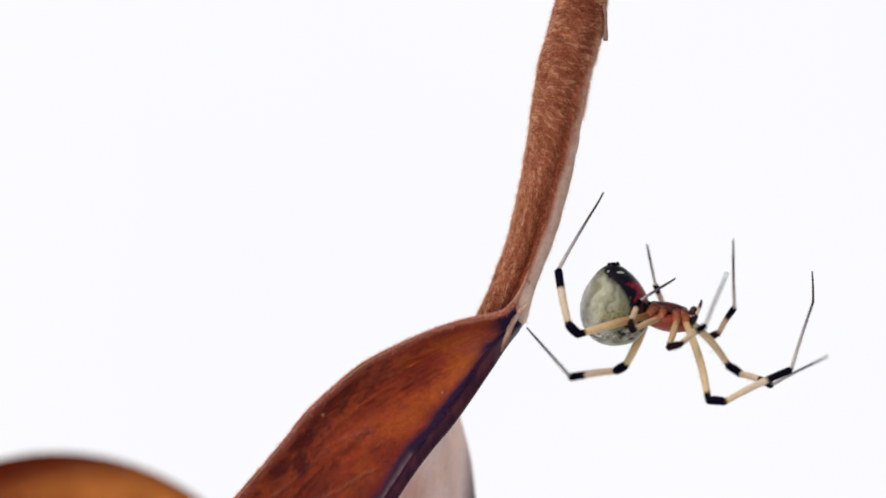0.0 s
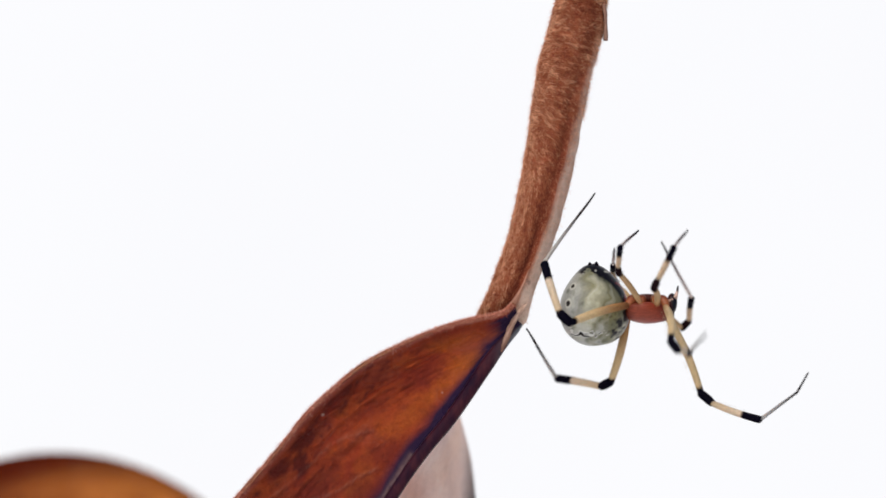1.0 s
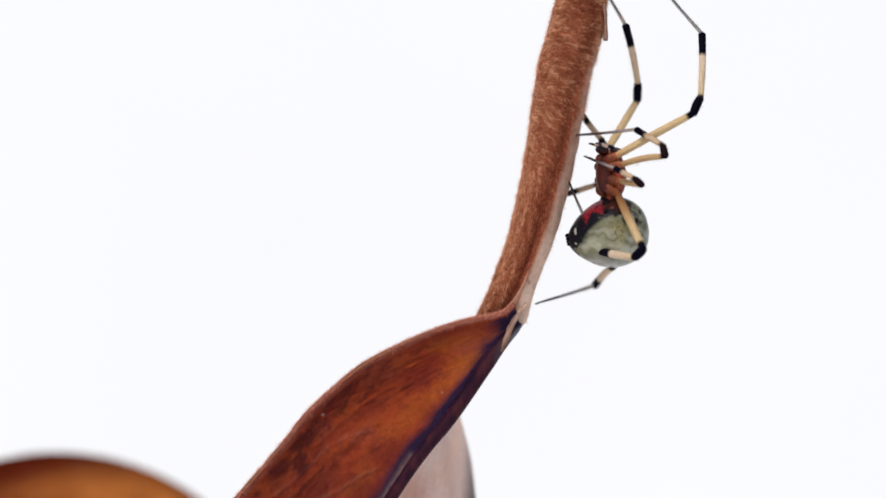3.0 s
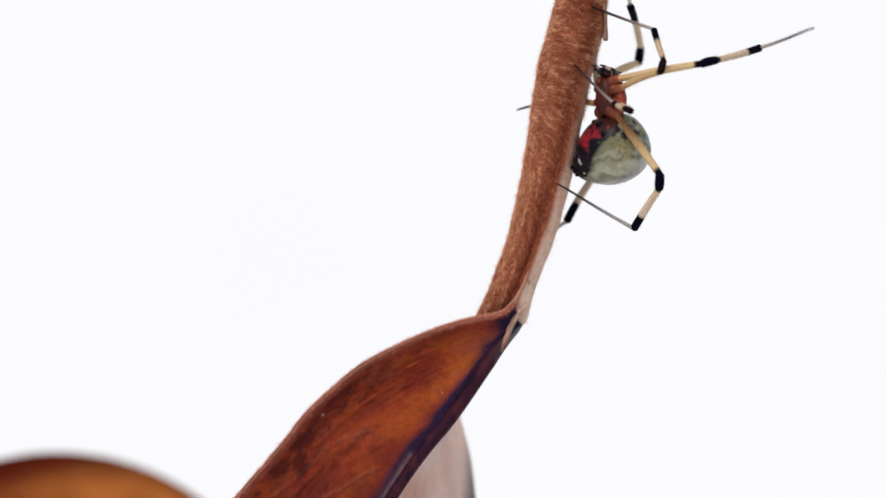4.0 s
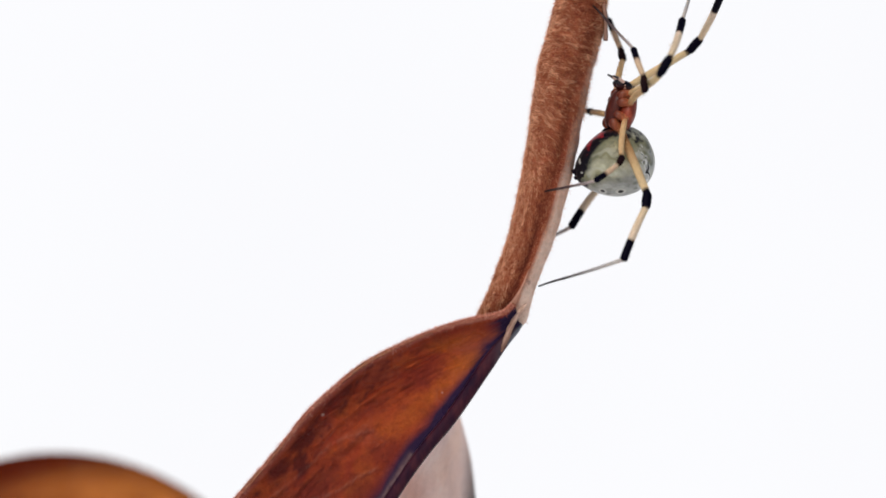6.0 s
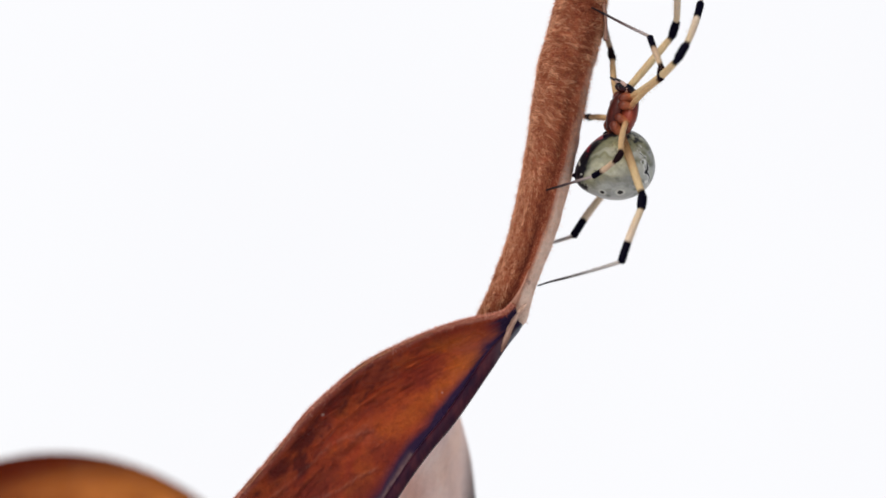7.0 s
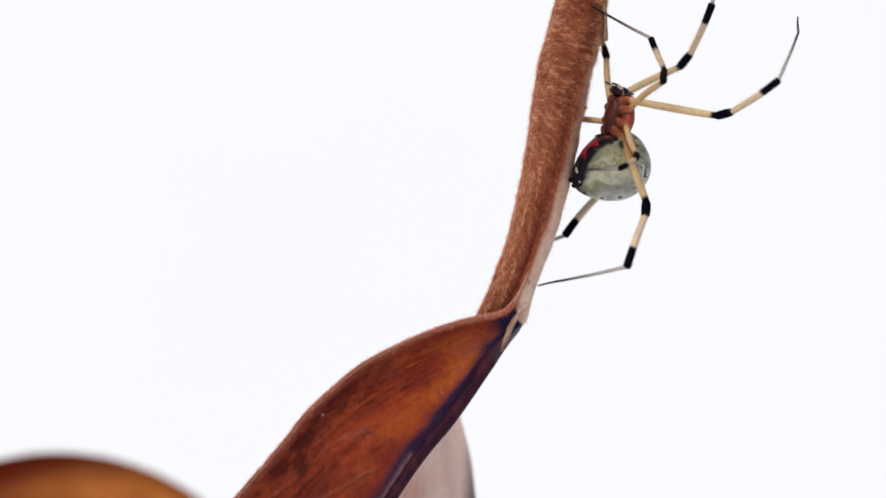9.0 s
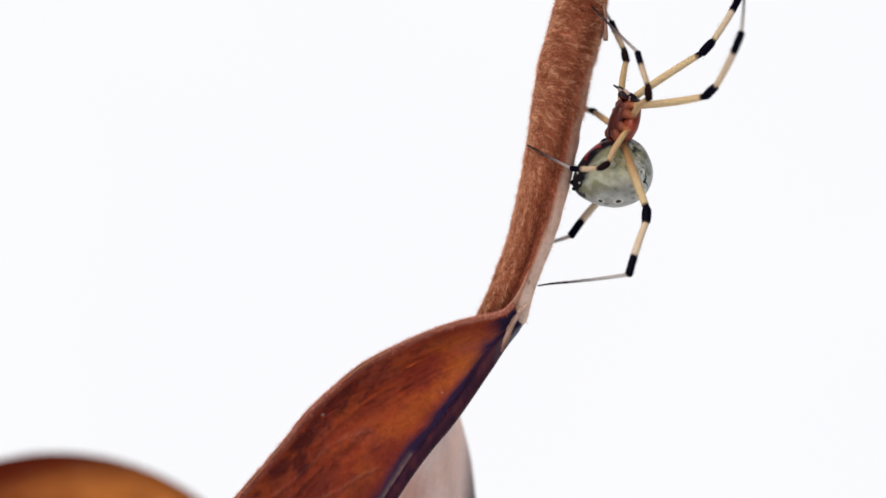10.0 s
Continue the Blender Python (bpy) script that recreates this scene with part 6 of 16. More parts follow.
    walk(joints['left1']['tarsus'], [
        (0,q(8.062,1.499,-2.765,52.4,105.7,40.9)), (0.05,q(8.729,1.606,-2.311,84.7,82.6,72.7)), (0.1,q(8.724,1.864,-0.672,68.4,60.6,55.8)), (0.15,q(9.123,1.969,-0.893,31.2,68,14.9)),
        (0.2,q(8.573,2.134,-0.569,-8.7,62.2,-28.7)), (0.3,q(6.671,2.759,-1.77,-16.5,71.9,-37.1)), (0.4,q(6.732,1.616,-1.67,10,75.9,-9.5)), (0.5,q(7.613,0.211,-0.879,115.4,51,100.7)),
        (0.6,q(5.664,2.37,-0.327,96.6,47.7,76)), (0.7,q(5.109,1.462,1.544,99.3,27.6,80.4)), (0.8,q(3.951,0.402,3.871,100.5,7.6,84.1)), (0.9,q(4.422,0.591,6.99,101.3,-13.6,68.8)),
        (1,q(2.754,5.029,3.471,98.2,-8.4,84.6)), (1.05,q(0.282,6.556,-1.862,98.1,7.1,96.9)), (1.1,q(-2.262,8.014,-6.446,101.5,22.3,110)), (1.2,q(4.183,6.949,-10.712,90.7,35.8,88.1)),
        (1.2333,q(6.996,7.705,-9.005,86.2,28.3,79.7)), (1.2667,q(10.266,8.618,-5.432,82.5,15.7,70)), (1.3,q(11.744,8.953,-2.58,81.4,7.4,64.4)), (1.3333,q(11.425,7.849,-2.727,80.2,15.1,58)),
        (1.3667,q(9.899,6.078,-2.446,76.6,24.6,47.5)), (1.4,q(8.248,4.892,-2.068,72.6,30.4,38.9)), (1.45,q(4.849,5.771,-0.613,85.6,27.1,65.4)), (1.5,q(0.906,6.171,0.98,95.2,19.3,89.5)),
        (1.6,q(-2.005,6.378,0.766,96.9,4.4,97.7)), (1.7,q(-0.629,5.901,-5.679,95.9,13.8,91.6)), (1.75,q(1.128,6.758,-9.183,96,22.5,91.8)), (1.8,q(2.808,7.889,-11.374,96.1,31.1,92)),
        (1.9,q(9.853,6.595,-5.658,92,8,80)), (1.9333,q(11.908,6.272,-3.605,90.7,8,70.4)), (1.9667,q(13.434,4.607,-0.45,88.6,8.7,56.6)), (2,q(13.332,2.882,1.845,87.2,8.7,46.9)),
        (2.0333,q(12.623,4.733,0.072,88.4,7.2,55.5)), (2.0667,q(10.234,6.873,-2.652,89.9,6.1,68.3)), (2.1,q(7.927,7.646,-4.408,90.7,5.8,77)), (2.1333,q(8.565,8.258,-6.548,90.8,15.4,77.5)),
        (2.1667,q(8.709,8.771,-8.811,91.1,29.1,78.1)), (2.2,q(8.395,8.646,-9.645,90.8,38.4,77.6)), (2.3,q(8.757,7.955,-9.044,97.5,44.1,87.7)), (2.4,q(9.862,7.063,-7.891,94.6,57.6,84)),
        (2.5,q(10.561,5.925,-6.224,79.2,71.1,67.1)), (2.6,q(11.542,3.763,-3.841,32,71.8,17.6)), (2.7,q(11.173,3.083,-1.656,1.1,65.4,-15.4)), (2.8,q(11.093,3.52,-1.13,2.1,61.9,-14.3)),
        (3,q(10.535,5.01,0.055,16.3,57.5,2.1)), (3.2,q(9.472,6.81,1.261,35.7,52.6,25.6)), (3.4,q(8.204,8.442,2.278,50.9,45.1,45.7)), (3.6,q(7.08,9.673,3.054,59.4,36.8,58.6)),
        (3.8,q(6.305,10.373,3.602,63,30.4,65.1)), (3.85,q(3.031,12.419,5.868,67.6,12,77.6)), (3.9,q(-0.659,13.009,7.256,68.1,-6.9,88.4)), (3.95,q(1.629,12.207,6.543,68.1,6.7,84.8)),
        (4,q(3.841,10.26,4.702,67.2,20.3,80.9)), (4.05,q(6.153,10.029,5.099,63.5,-0.9,59.8)), (4.1,q(7.838,8.564,5.496,67.8,-21.9,38.4)), (4.15,q(8.594,6.076,5.155,83.2,-37.9,8.5)),
        (4.2,q(8.368,3.266,4.123,109.6,-43.4,-31.1)), (4.3,q(6.185,5.585,7.399,101,-51,-19.5)), (4.4,q(3.66,7.383,9.805,87.3,-57,-2.6)), (4.45,q(1.751,8.347,11.222,111.7,-62.6,-30.7)),
        (4.5,q(-0.125,8.325,11.556,140.1,-61.1,-62.8)), (4.55,q(-0.028,6.501,11.949,-32.3,-119.9,108.5)), (4.6,q(0.141,4.047,10.976,-25.3,-121.4,100.4)), (4.7,q(4.489,2.875,8.054,133.9,-46.3,-53.7)),
        (4.8,q(8.224,1.333,3.526,124.3,-30.5,-38.3)), (5,q(11.227,0.082,3.798,124.4,-13.4,-38.6)), (5.1,q(6.955,3.262,8.873,125.1,-45.2,-40)), (5.2,q(0.691,6.404,11.073,135,-76.6,-51)),
        (5.3,q(1.302,2.497,8.17,-18.6,-123.5,100.8)), (5.4,q(2.015,-1.432,3.174,-13.7,-145.5,94)), (5.45,q(3.117,-2.868,0.655,-13.5,-157.5,93.7)), (5.5,q(3.869,-3.58,-2.127,166.6,-10.5,-86.6)),
        (5.6,q(6.362,-2.286,0.23,161.9,-18.9,-68.3)), (5.7,q(8.358,-0.06,2.312,154.3,-25.3,-48.4)), (5.8,q(8.486,-0.059,2.309,154.1,-24.6,-47.9)), (6,q(8.893,-0.026,2.312,153.3,-22.6,-45.8)),
        (6.2,q(9.427,0.029,2.32,152.2,-20.3,-43)), (6.4,q(9.998,0.089,2.328,151.2,-17.9,-39.9)), (6.6,q(10.527,0.142,2.333,150.4,-15.6,-36.9)), (6.8,q(10.946,0.184,2.339,149.7,-13.8,-34.4)),
        (7,q(11.197,0.215,2.351,149.4,-12.8,-32.8)), (7.2,q(11.266,1.447,4.021,149.4,-16.1,-33)), (7.3,q(10.733,3.89,5.697,150.1,-26.2,-34.8)), (7.4,q(8.861,5.997,6.746,151.2,-36.3,-37)),
        (7.5,q(6.768,6.783,6.894,153.3,-42.5,-40.3)), (7.6,q(7.408,6.679,6.481,152.2,-40.8,-38.6)), (7.8,q(9.411,6.029,4.89,148.9,-34.8,-33.3)), (8,q(10.702,5.252,3.524,147.1,-30.1,-29.8)),
        (8.2,q(6.438,8.046,4.462,152.7,-45.7,-38.8)), (8.4,q(7.478,7.259,6.165,148.9,-42.2,-33.5)), (8.5,q(7.846,6.821,6.798,147.6,-40.7,-31.5)), (8.6,q(7.739,7.054,6.388,149.1,-40.1,-33.7)),
        (8.8,q(7.324,7.38,5.334,152.6,-38.4,-39.3)), (9,q(6.828,7.37,5.786,159.1,-27.2,-51.2)), (9.2,q(5.967,6.985,4.579,158.5,-34,-50)), (9.4,q(5.677,6.98,4.702,159.1,-20.5,-51.4)),
        (9.5,q(5.587,6.972,4.739,159.3,-14.9,-52.1)), (9.6,q(6.296,6.757,4.316,159.3,-14.6,-51.8)), (9.8,q(8.383,5.822,2.911,159,-12.4,-50.7)), (10,q(9.653,5.206,1.571,158.7,-11.6,-49.4)),
    ])
    walk(joints['right1']['femur'], [
        (0,q(1.112,-0.74,-0.027,14.4,-32.6,-46.7)), (0.05,q(1.095,-0.73,-0.111,15.1,-12.7,-48.5)), (0.1,q(1.076,-0.714,-0.169,15.1,7.2,-50)), (0.1333,q(1.031,-0.632,-0.143,15.3,-6.5,-32.2)),
        (0.1667,q(0.996,-0.601,-0.142,6.2,-28.3,-3.1)), (0.2,q(1.023,-0.583,-0.111,-8,-40,21.8)), (0.25,q(1.006,-0.604,-0.126,12.7,-42.5,-9.1)), (0.3,q(0.992,-0.609,-0.139,31.8,-36.8,-38.6)),
        (0.4,q(1.001,-0.634,-0.127,42.8,-29.8,-58.5)), (0.45,q(1.036,-0.687,-0.113,42.2,-19.9,-57.1)), (0.5,q(1.078,-0.745,-0.119,41.9,-10,-55.9)), (0.5333,q(1.05,-0.66,-0.149,40.5,-0.5,-40.9)),
        (0.5667,q(0.99,-0.603,-0.153,43.5,14.6,-17.1)), (0.6,q(0.994,-0.6,-0.156,49.5,23.6,1.2)), (0.65,q(1.011,-0.598,-0.162,50.4,21.3,3.4)), (0.7,q(1.028,-0.595,-0.167,51.1,19,5.6)),
        (0.7333,q(1.018,-0.601,-0.155,49.4,7.7,-1.7)), (0.7667,q(0.997,-0.604,-0.147,49.6,-9.1,-12)), (0.8,q(0.986,-0.602,-0.148,51.5,-20.6,-19.6)), (0.9,q(0.998,-0.624,-0.141,63.1,-17.7,-53.8)),
        (0.9333,q(1.007,-0.637,-0.127,63.1,-26.6,-53.8)), (0.9667,q(1.018,-0.651,-0.098,63,-39.5,-53.6)), (1,q(1.021,-0.655,-0.074,62.8,-48.2,-53.3)), (1.1,q(1.012,-0.656,-0.08,68.1,-47.6,-60.5)),
        (1.2,q(1.018,-0.63,-0.097,52.1,-47.8,-38.9)), (1.3,q(1.004,-0.6,-0.135,26.1,-30.9,0.7)), (1.4,q(1.029,-0.598,-0.145,25.5,-6.4,2.3)), (1.4333,q(1.022,-0.598,-0.147,25.5,-4,2.9)),
        (1.4667,q(1.02,-0.597,-0.15,25.5,0.1,3.8)), (1.5,q(1.027,-0.596,-0.152,25.5,2.8,4.3)), (1.5333,q(1.036,-0.595,-0.142,25.4,-7.9,5.3)), (1.5667,q(1.046,-0.593,-0.121,25.2,-23.4,6.3)),
        (1.6,q(1.049,-0.593,-0.103,25.3,-34.4,6)), (1.7,q(1.06,-0.633,-0.032,45.4,-53.7,-22.2)), (1.8,q(1.05,-0.674,-0.01,65.2,-54.1,-46.6)), (1.9,q(1.051,-0.714,-0.016,73.9,-44.9,-58)),
        (2,q(1.056,-0.752,-0.02,77.5,-37.4,-63.5)), (2.1,q(1.034,-0.765,-0.007,82.7,-39.4,-71.8)), (2.2,q(1.009,-0.774,0.007,88.4,-41.6,-80.6)), (2.3,q(1.012,-0.923,0.049,90.7,-31.6,-84.4)),
        (2.4,q(1.035,-1.027,0.056,89.9,-25.5,-82.7)), (2.5,q(1.128,-0.847,-0.205,86.7,10.9,-59)), (2.6,q(1.1,-0.729,-0.109,86.4,-13,-47.1)), (2.7,q(1.052,-0.636,-0.097,78,-33.5,-26.3)),
        (2.8,q(1.054,-0.634,-0.085,77.1,-38.5,-24.8)), (3,q(1.062,-0.642,-0.052,78.5,-46.7,-26.9)), (3.2,q(1.069,-0.664,-0.006,85.2,-52.7,-35.7)), (3.4,q(1.068,-0.698,0.048,95.2,-56.3,-47.9)),
        (3.6,q(1.058,-0.734,0.1,105.1,-58.2,-59.7)), (3.8,q(1.046,-0.76,0.135,111.9,-58.7,-67.7)), (3.9,q(1.01,-0.664,0.111,109.5,-74.8,-65)), (4,q(1.05,-0.716,0.149,103.5,-65.6,-58.7)),
        (4.1,q(1.089,-0.717,0.059,93.3,-52.6,-46.9)), (4.2,q(1.102,-0.712,-0.027,90.2,-36.7,-42.5)), (4.3,q(1.091,-0.685,-0.023,86.9,-42.2,-37.4)), (4.4,q(1.057,-0.634,-0.043,77,-51.9,-23.9)),
        (4.5,q(1.031,-0.608,-0.069,64.9,-57.7,-9.1)), (4.6,q(1.054,-0.638,-0.004,80.1,-60.2,-26.8)), (4.7,q(1.042,-0.616,-0.088,70.5,-43.6,-14.8)), (4.8,q(0.997,-0.602,-0.141,66.7,-26.3,-8.2)),
        (4.9,q(1.003,-0.601,-0.147,65.3,-8.3,-3.5)), (5,q(1.009,-0.6,-0.155,65.3,9.7,0.7)), (5.05,q(1,-0.6,-0.148,65.3,-5.7,-0.6)), (5.1,q(0.991,-0.6,-0.146,65.6,-21.1,-1.9)),
        (5.15,q(1.031,-0.604,-0.113,66.7,-36.1,-4.2)), (5.2,q(1.054,-0.61,-0.057,69.1,-51,-7.7)), (5.3,q(1.046,-0.605,-0.068,66.2,-51,-3.9)), (5.4,q(1.035,-0.598,-0.083,61.4,-50.5,2.3)),
        (5.5,q(1.028,-0.595,-0.092,58.3,-49.9,6.3)), (5.6,q(1.039,-0.599,-0.076,62.3,-51.2,1.1)), (5.7,q(1.051,-0.605,-0.059,66.7,-52.2,-4.4)), (5.8,q(1.053,-0.608,-0.058,67.9,-51.4,-6)),
        (6,q(1.061,-0.614,-0.056,70.9,-48.8,-9.9)), (6.2,q(1.072,-0.623,-0.055,73.9,-45.2,-14)), (6.4,q(1.083,-0.633,-0.056,76.4,-41.1,-17.6)), (6.6,q(1.093,-0.642,-0.059,78.2,-37.1,-20.5)),
        (6.8,q(1.1,-0.65,-0.063,79.4,-33.9,-22.6)), (7,q(1.104,-0.655,-0.065,80,-31.9,-23.7)), (7.2,q(1.104,-0.677,-0.021,85,-41.5,-32)), (7.4,q(1.083,-0.703,0.051,94.7,-54.2,-44.9)),
        (7.5,q(1.073,-0.713,0.071,99.4,-56.5,-50.7)), (7.6,q(1.072,-0.715,0.081,99.8,-57.5,-51.2)), (7.8,q(1.068,-0.718,0.116,101.5,-61.1,-53.2)), (8,q(1.063,-0.718,0.141,103,-63.6,-54.9)),
        (8.2,q(1.065,-0.69,0.103,95.6,-63.9,-46.6)), (8.4,q(1.065,-0.661,0.055,85.6,-62.9,-35.4)), (8.5,q(1.065,-0.654,0.042,82.8,-62.4,-32.3)), (8.6,q(1.064,-0.646,0.031,79.9,-62.1,-29)),
        (8.8,q(1.056,-0.625,-0.003,70.7,-61.3,-18.5)), (9,q(1.049,-0.613,-0.028,63.9,-59.9,-10.8)), (9.2,q(1.047,-0.609,-0.043,60.9,-57.6,-7.3)), (9.4,q(1.043,-0.604,-0.062,57.6,-54.4,-3.3)),
        (9.5,q(1.042,-0.603,-0.067,57,-53.2,-2.5)), (9.6,q(1.024,-0.598,-0.098,53.1,-49.7,2.4)), (9.7,q(1.008,-0.595,-0.123,48.2,-43.9,9.2)), (9.8,q(0.989,-0.598,-0.143,44.6,-37.8,14.7)),
        (10,q(1.012,-0.586,-0.13,39.3,-29.2,24.1)),
    ])
    walk(joints['right1']['patella'], [
        (0,q(4.282,-4.106,2.926,-4.9,-15.4,35)), (0.05,q(4.623,-4.713,1.109,-4.7,14.1,21.8)), (0.1,q(4.547,-4.851,-0.849,-13.3,42.6,4.4)), (0.1333,q(5.568,-3.487,0.467,-17.5,17.7,-3.7)),
        (0.1667,q(5.719,-0.858,2.405,-18.1,-11.1,-13.8)), (0.2,q(4.862,0.952,3.355,-14.7,-31.5,-22.9)), (0.25,q(4.925,-1.223,3.511,-17.2,-33.1,-18.3)), (0.3,q(4.354,-3.296,3.077,-19.8,-34.5,-13.6)),
        (0.4,q(3.44,-4.621,2.552,-15.6,-30.3,-21.3)), (0.45,q(3.807,-4.972,1.72,-23.8,-27.7,-4.5)), (0.5,q(4.092,-5.195,0.832,-30.6,-23.2,11.2)), (0.5333,q(5.142,-4.202,-0.104,-29.4,0.5,5)),
        (0.5667,q(5.957,-2.13,-1.503,-31.4,24.4,-4.3)), (0.6,q(5.916,-0.5,-2.303,-35.6,37.8,-12.3)), (0.65,q(6.016,-0.3,-2.114,-40,38.2,-19.4)), (0.7,q(6.101,-0.1,-1.92,-44.4,38.2,-26.6)),
        (0.7333,q(6.351,-0.758,-0.874,-45.1,22.6,-28)), (0.7667,q(6.186,-1.703,0.705,-45.4,0.9,-29.2)), (0.8,q(5.718,-2.285,1.743,-45.3,-13.2,-29.8)), (0.9,q(4.024,-4.761,1.491,-46.4,-19.2,-26.1)),
        (0.9333,q(3.853,-4.524,2.289,-50.4,-27.3,-15.8)), (0.9667,q(3.494,-4.009,3.341,-60.8,-38.6,3)), (1,q(3.178,-3.554,3.962,-72,-45.1,19.8)), (1.1,q(2.809,-3.83,3.921,-65.3,-46.2,10.3)),
        (1.2,q(3.842,-2.913,3.902,-69,-38,15.9)), (1.3,q(5.619,-0.544,2.626,-72.9,-17.5,24.1)), (1.4,q(6.38,-0.384,0.456,-73.2,12,30)), (1.4333,q(6.387,-0.322,0.225,-75.6,20.5,21.5)),
        (1.4667,q(6.393,-0.244,-0.162,-82,30.1,6.7)), (1.5,q(6.393,-0.191,-0.414,-88.2,34.1,-5)), (1.5333,q(6.354,-0.101,0.603,-86.6,27,-2)), (1.5667,q(5.973,-0.053,2.025,-85.2,16.8,1.9)),
        (1.6,q(5.485,-0.129,2.955,-84.6,9.3,4.3)), (1.7,q(4.041,-1.847,4.355,-84.1,-3.3,14.2)), (1.8,q(3.247,-2.999,4.41,-84.2,-11.4,14.9)), (1.9,q(3.106,-3.996,3.839,-85.2,-18.9,18.5)),
        (2,q(2.999,-4.648,3.303,-86.8,-25.7,23)), (2.1,q(2.358,-4.791,3.473,-87.5,-32.4,24.2)), (2.2,q(1.682,-4.822,3.654,-89.4,-38.9,27.5)), (2.3,q(1.475,-5.64,2.97,-97.4,-27.5,42)),
        (2.4,q(1.683,-6.057,2.477,-101.1,-15.7,52)), (2.5,q(3.921,-5.493,-1.25,-104.4,35.5,34.6)), (2.6,q(4.719,-4.627,1.121,-116.2,20.9,10.1)), (2.7,q(5.098,-2.635,2.896,-117.6,4.1,3.7)),
        (2.8,q(4.901,-2.414,3.292,-117.5,2.4,4.7)), (3,q(4.383,-2.329,3.906,-117.5,1,6.8)), (3.2,q(3.757,-2.593,4.337,-117.5,1.9,8)), (3.4,q(3.109,-2.956,4.617,-117.4,5.3,8)),
        (3.6,q(2.529,-3.249,4.79,-117.5,9.7,7.6)), (3.8,q(2.14,-3.427,4.869,-117.5,13,7.7)), (3.9,q(1.618,-1.97,5.428,-116.8,-6.1,19)), (4,q(2.24,-2.67,5.194,-116.9,9.5,16.6)),
        (4.1,q(3.374,-3.157,4.431,-117.6,10.9,12.6)), (4.2,q(4.341,-3.677,3.241,-118.3,14.5,9.5)), (4.3,q(4.307,-3.141,3.649,-117,3.1,17.8)), (4.4,q(4.125,-1.994,4.234,-117.8,-12.8,27.2)),
        (4.5,q(3.888,-1.065,4.507,-119.3,-21.6,32.3)), (4.6,q(3.474,-1.86,4.727,-118.7,-12.5,30.2)), (4.7,q(4.805,-1.624,3.667,-115.7,-10.2,15.2)), (4.8,q(5.764,-1.29,2.241,-113.5,-7.3,0.4)),
        (4.9,q(6.312,-0.931,0.631,-112.3,-5.5,-10.6)), (5,q(6.311,-0.538,-1.059,-111.4,-3.5,-21.6)), (5.05,q(6.346,-0.654,0.384,-112.4,-5.2,-8.7)), (5.1,q(5.996,-0.766,1.788,-113.7,-6.6,4.3)),
        (5.15,q(5.369,-0.927,3.082,-115.9,-9.4,19.6)), (5.2,q(4.442,-1.066,4.158,-118.7,-11.5,35.2)), (5.3,q(4.452,-0.834,4.142,-118.7,-13.2,35.5)), (5.4,q(4.474,-0.461,4.091,-118.8,-14.9,35.6)),
        (5.5,q(4.486,-0.21,4.042,-118.8,-15.9,35.6)), (5.6,q(4.429,-0.534,4.144,-118.8,-13.9,35.8)), (5.7,q(4.365,-0.861,4.228,-118.9,-11.9,35.9)), (5.8,q(4.42,-0.962,4.183,-118.7,-11.2,35.3)),
        (6,q(4.587,-1.229,4.028,-118.4,-8.8,33.4)), (6.2,q(4.791,-1.547,3.799,-118.1,-5,30.9)), (6.4,q(4.991,-1.872,3.52,-118,-0.5,28.3)), (6.6,q(5.157,-2.163,3.229,-118.1,4.2,25.9)),
        (6.8,q(5.275,-2.386,2.975,-118.3,8.2,23.9)), (7,q(5.338,-2.515,2.816,-118.5,10.7,22.6)), (7.2,q(4.579,-2.846,3.601,-118.7,6.8,21.4)), (7.4,q(3.358,-2.973,4.51,-118.6,1.8,22.5)),
        (7.5,q(3,-3.067,4.659,-118.6,0.7,22.8)), (7.6,q(2.926,-3.021,4.73,-118.6,0.7,24.8)), (7.8,q(2.671,-2.858,4.952,-118.5,0.8,32.3)), (8,q(2.477,-2.729,5.103,-118.4,0.7,38.6)),
        (8.2,q(2.729,-2.451,5.056,-118.3,-2.2,35.3)), (8.4,q(3.099,-2.107,4.941,-118.1,-4.7,31)), (8.5,q(3.214,-2.012,4.896,-118,-5.2,29.7)), (8.6,q(3.303,-1.885,4.869,-117.9,-6,29.5)),
        (8.8,q(3.543,-1.458,4.777,-117.9,-8.9,29.4)), (9,q(3.725,-1.123,4.679,-117.9,-10.6,29)), (9.2,q(3.935,-0.976,4.542,-117.9,-11,29.3)), (9.4,q(4.193,-0.785,4.347,-118,-11.5,29.7)),
        (9.5,q(4.287,-0.742,4.271,-118,-11.4,29.6)), (9.6,q(4.516,-0.449,4.017,-116.7,-14.6,24.1)), (9.7,q(4.836,0.022,3.612,-114,-19.4,14.9)), (9.8,q(5.093,0.483,3.146,-110.4,-23.8,5.2)),
        (10,q(5.3,1.336,2.498,-103.6,-28.3,-10.3)),
    ])
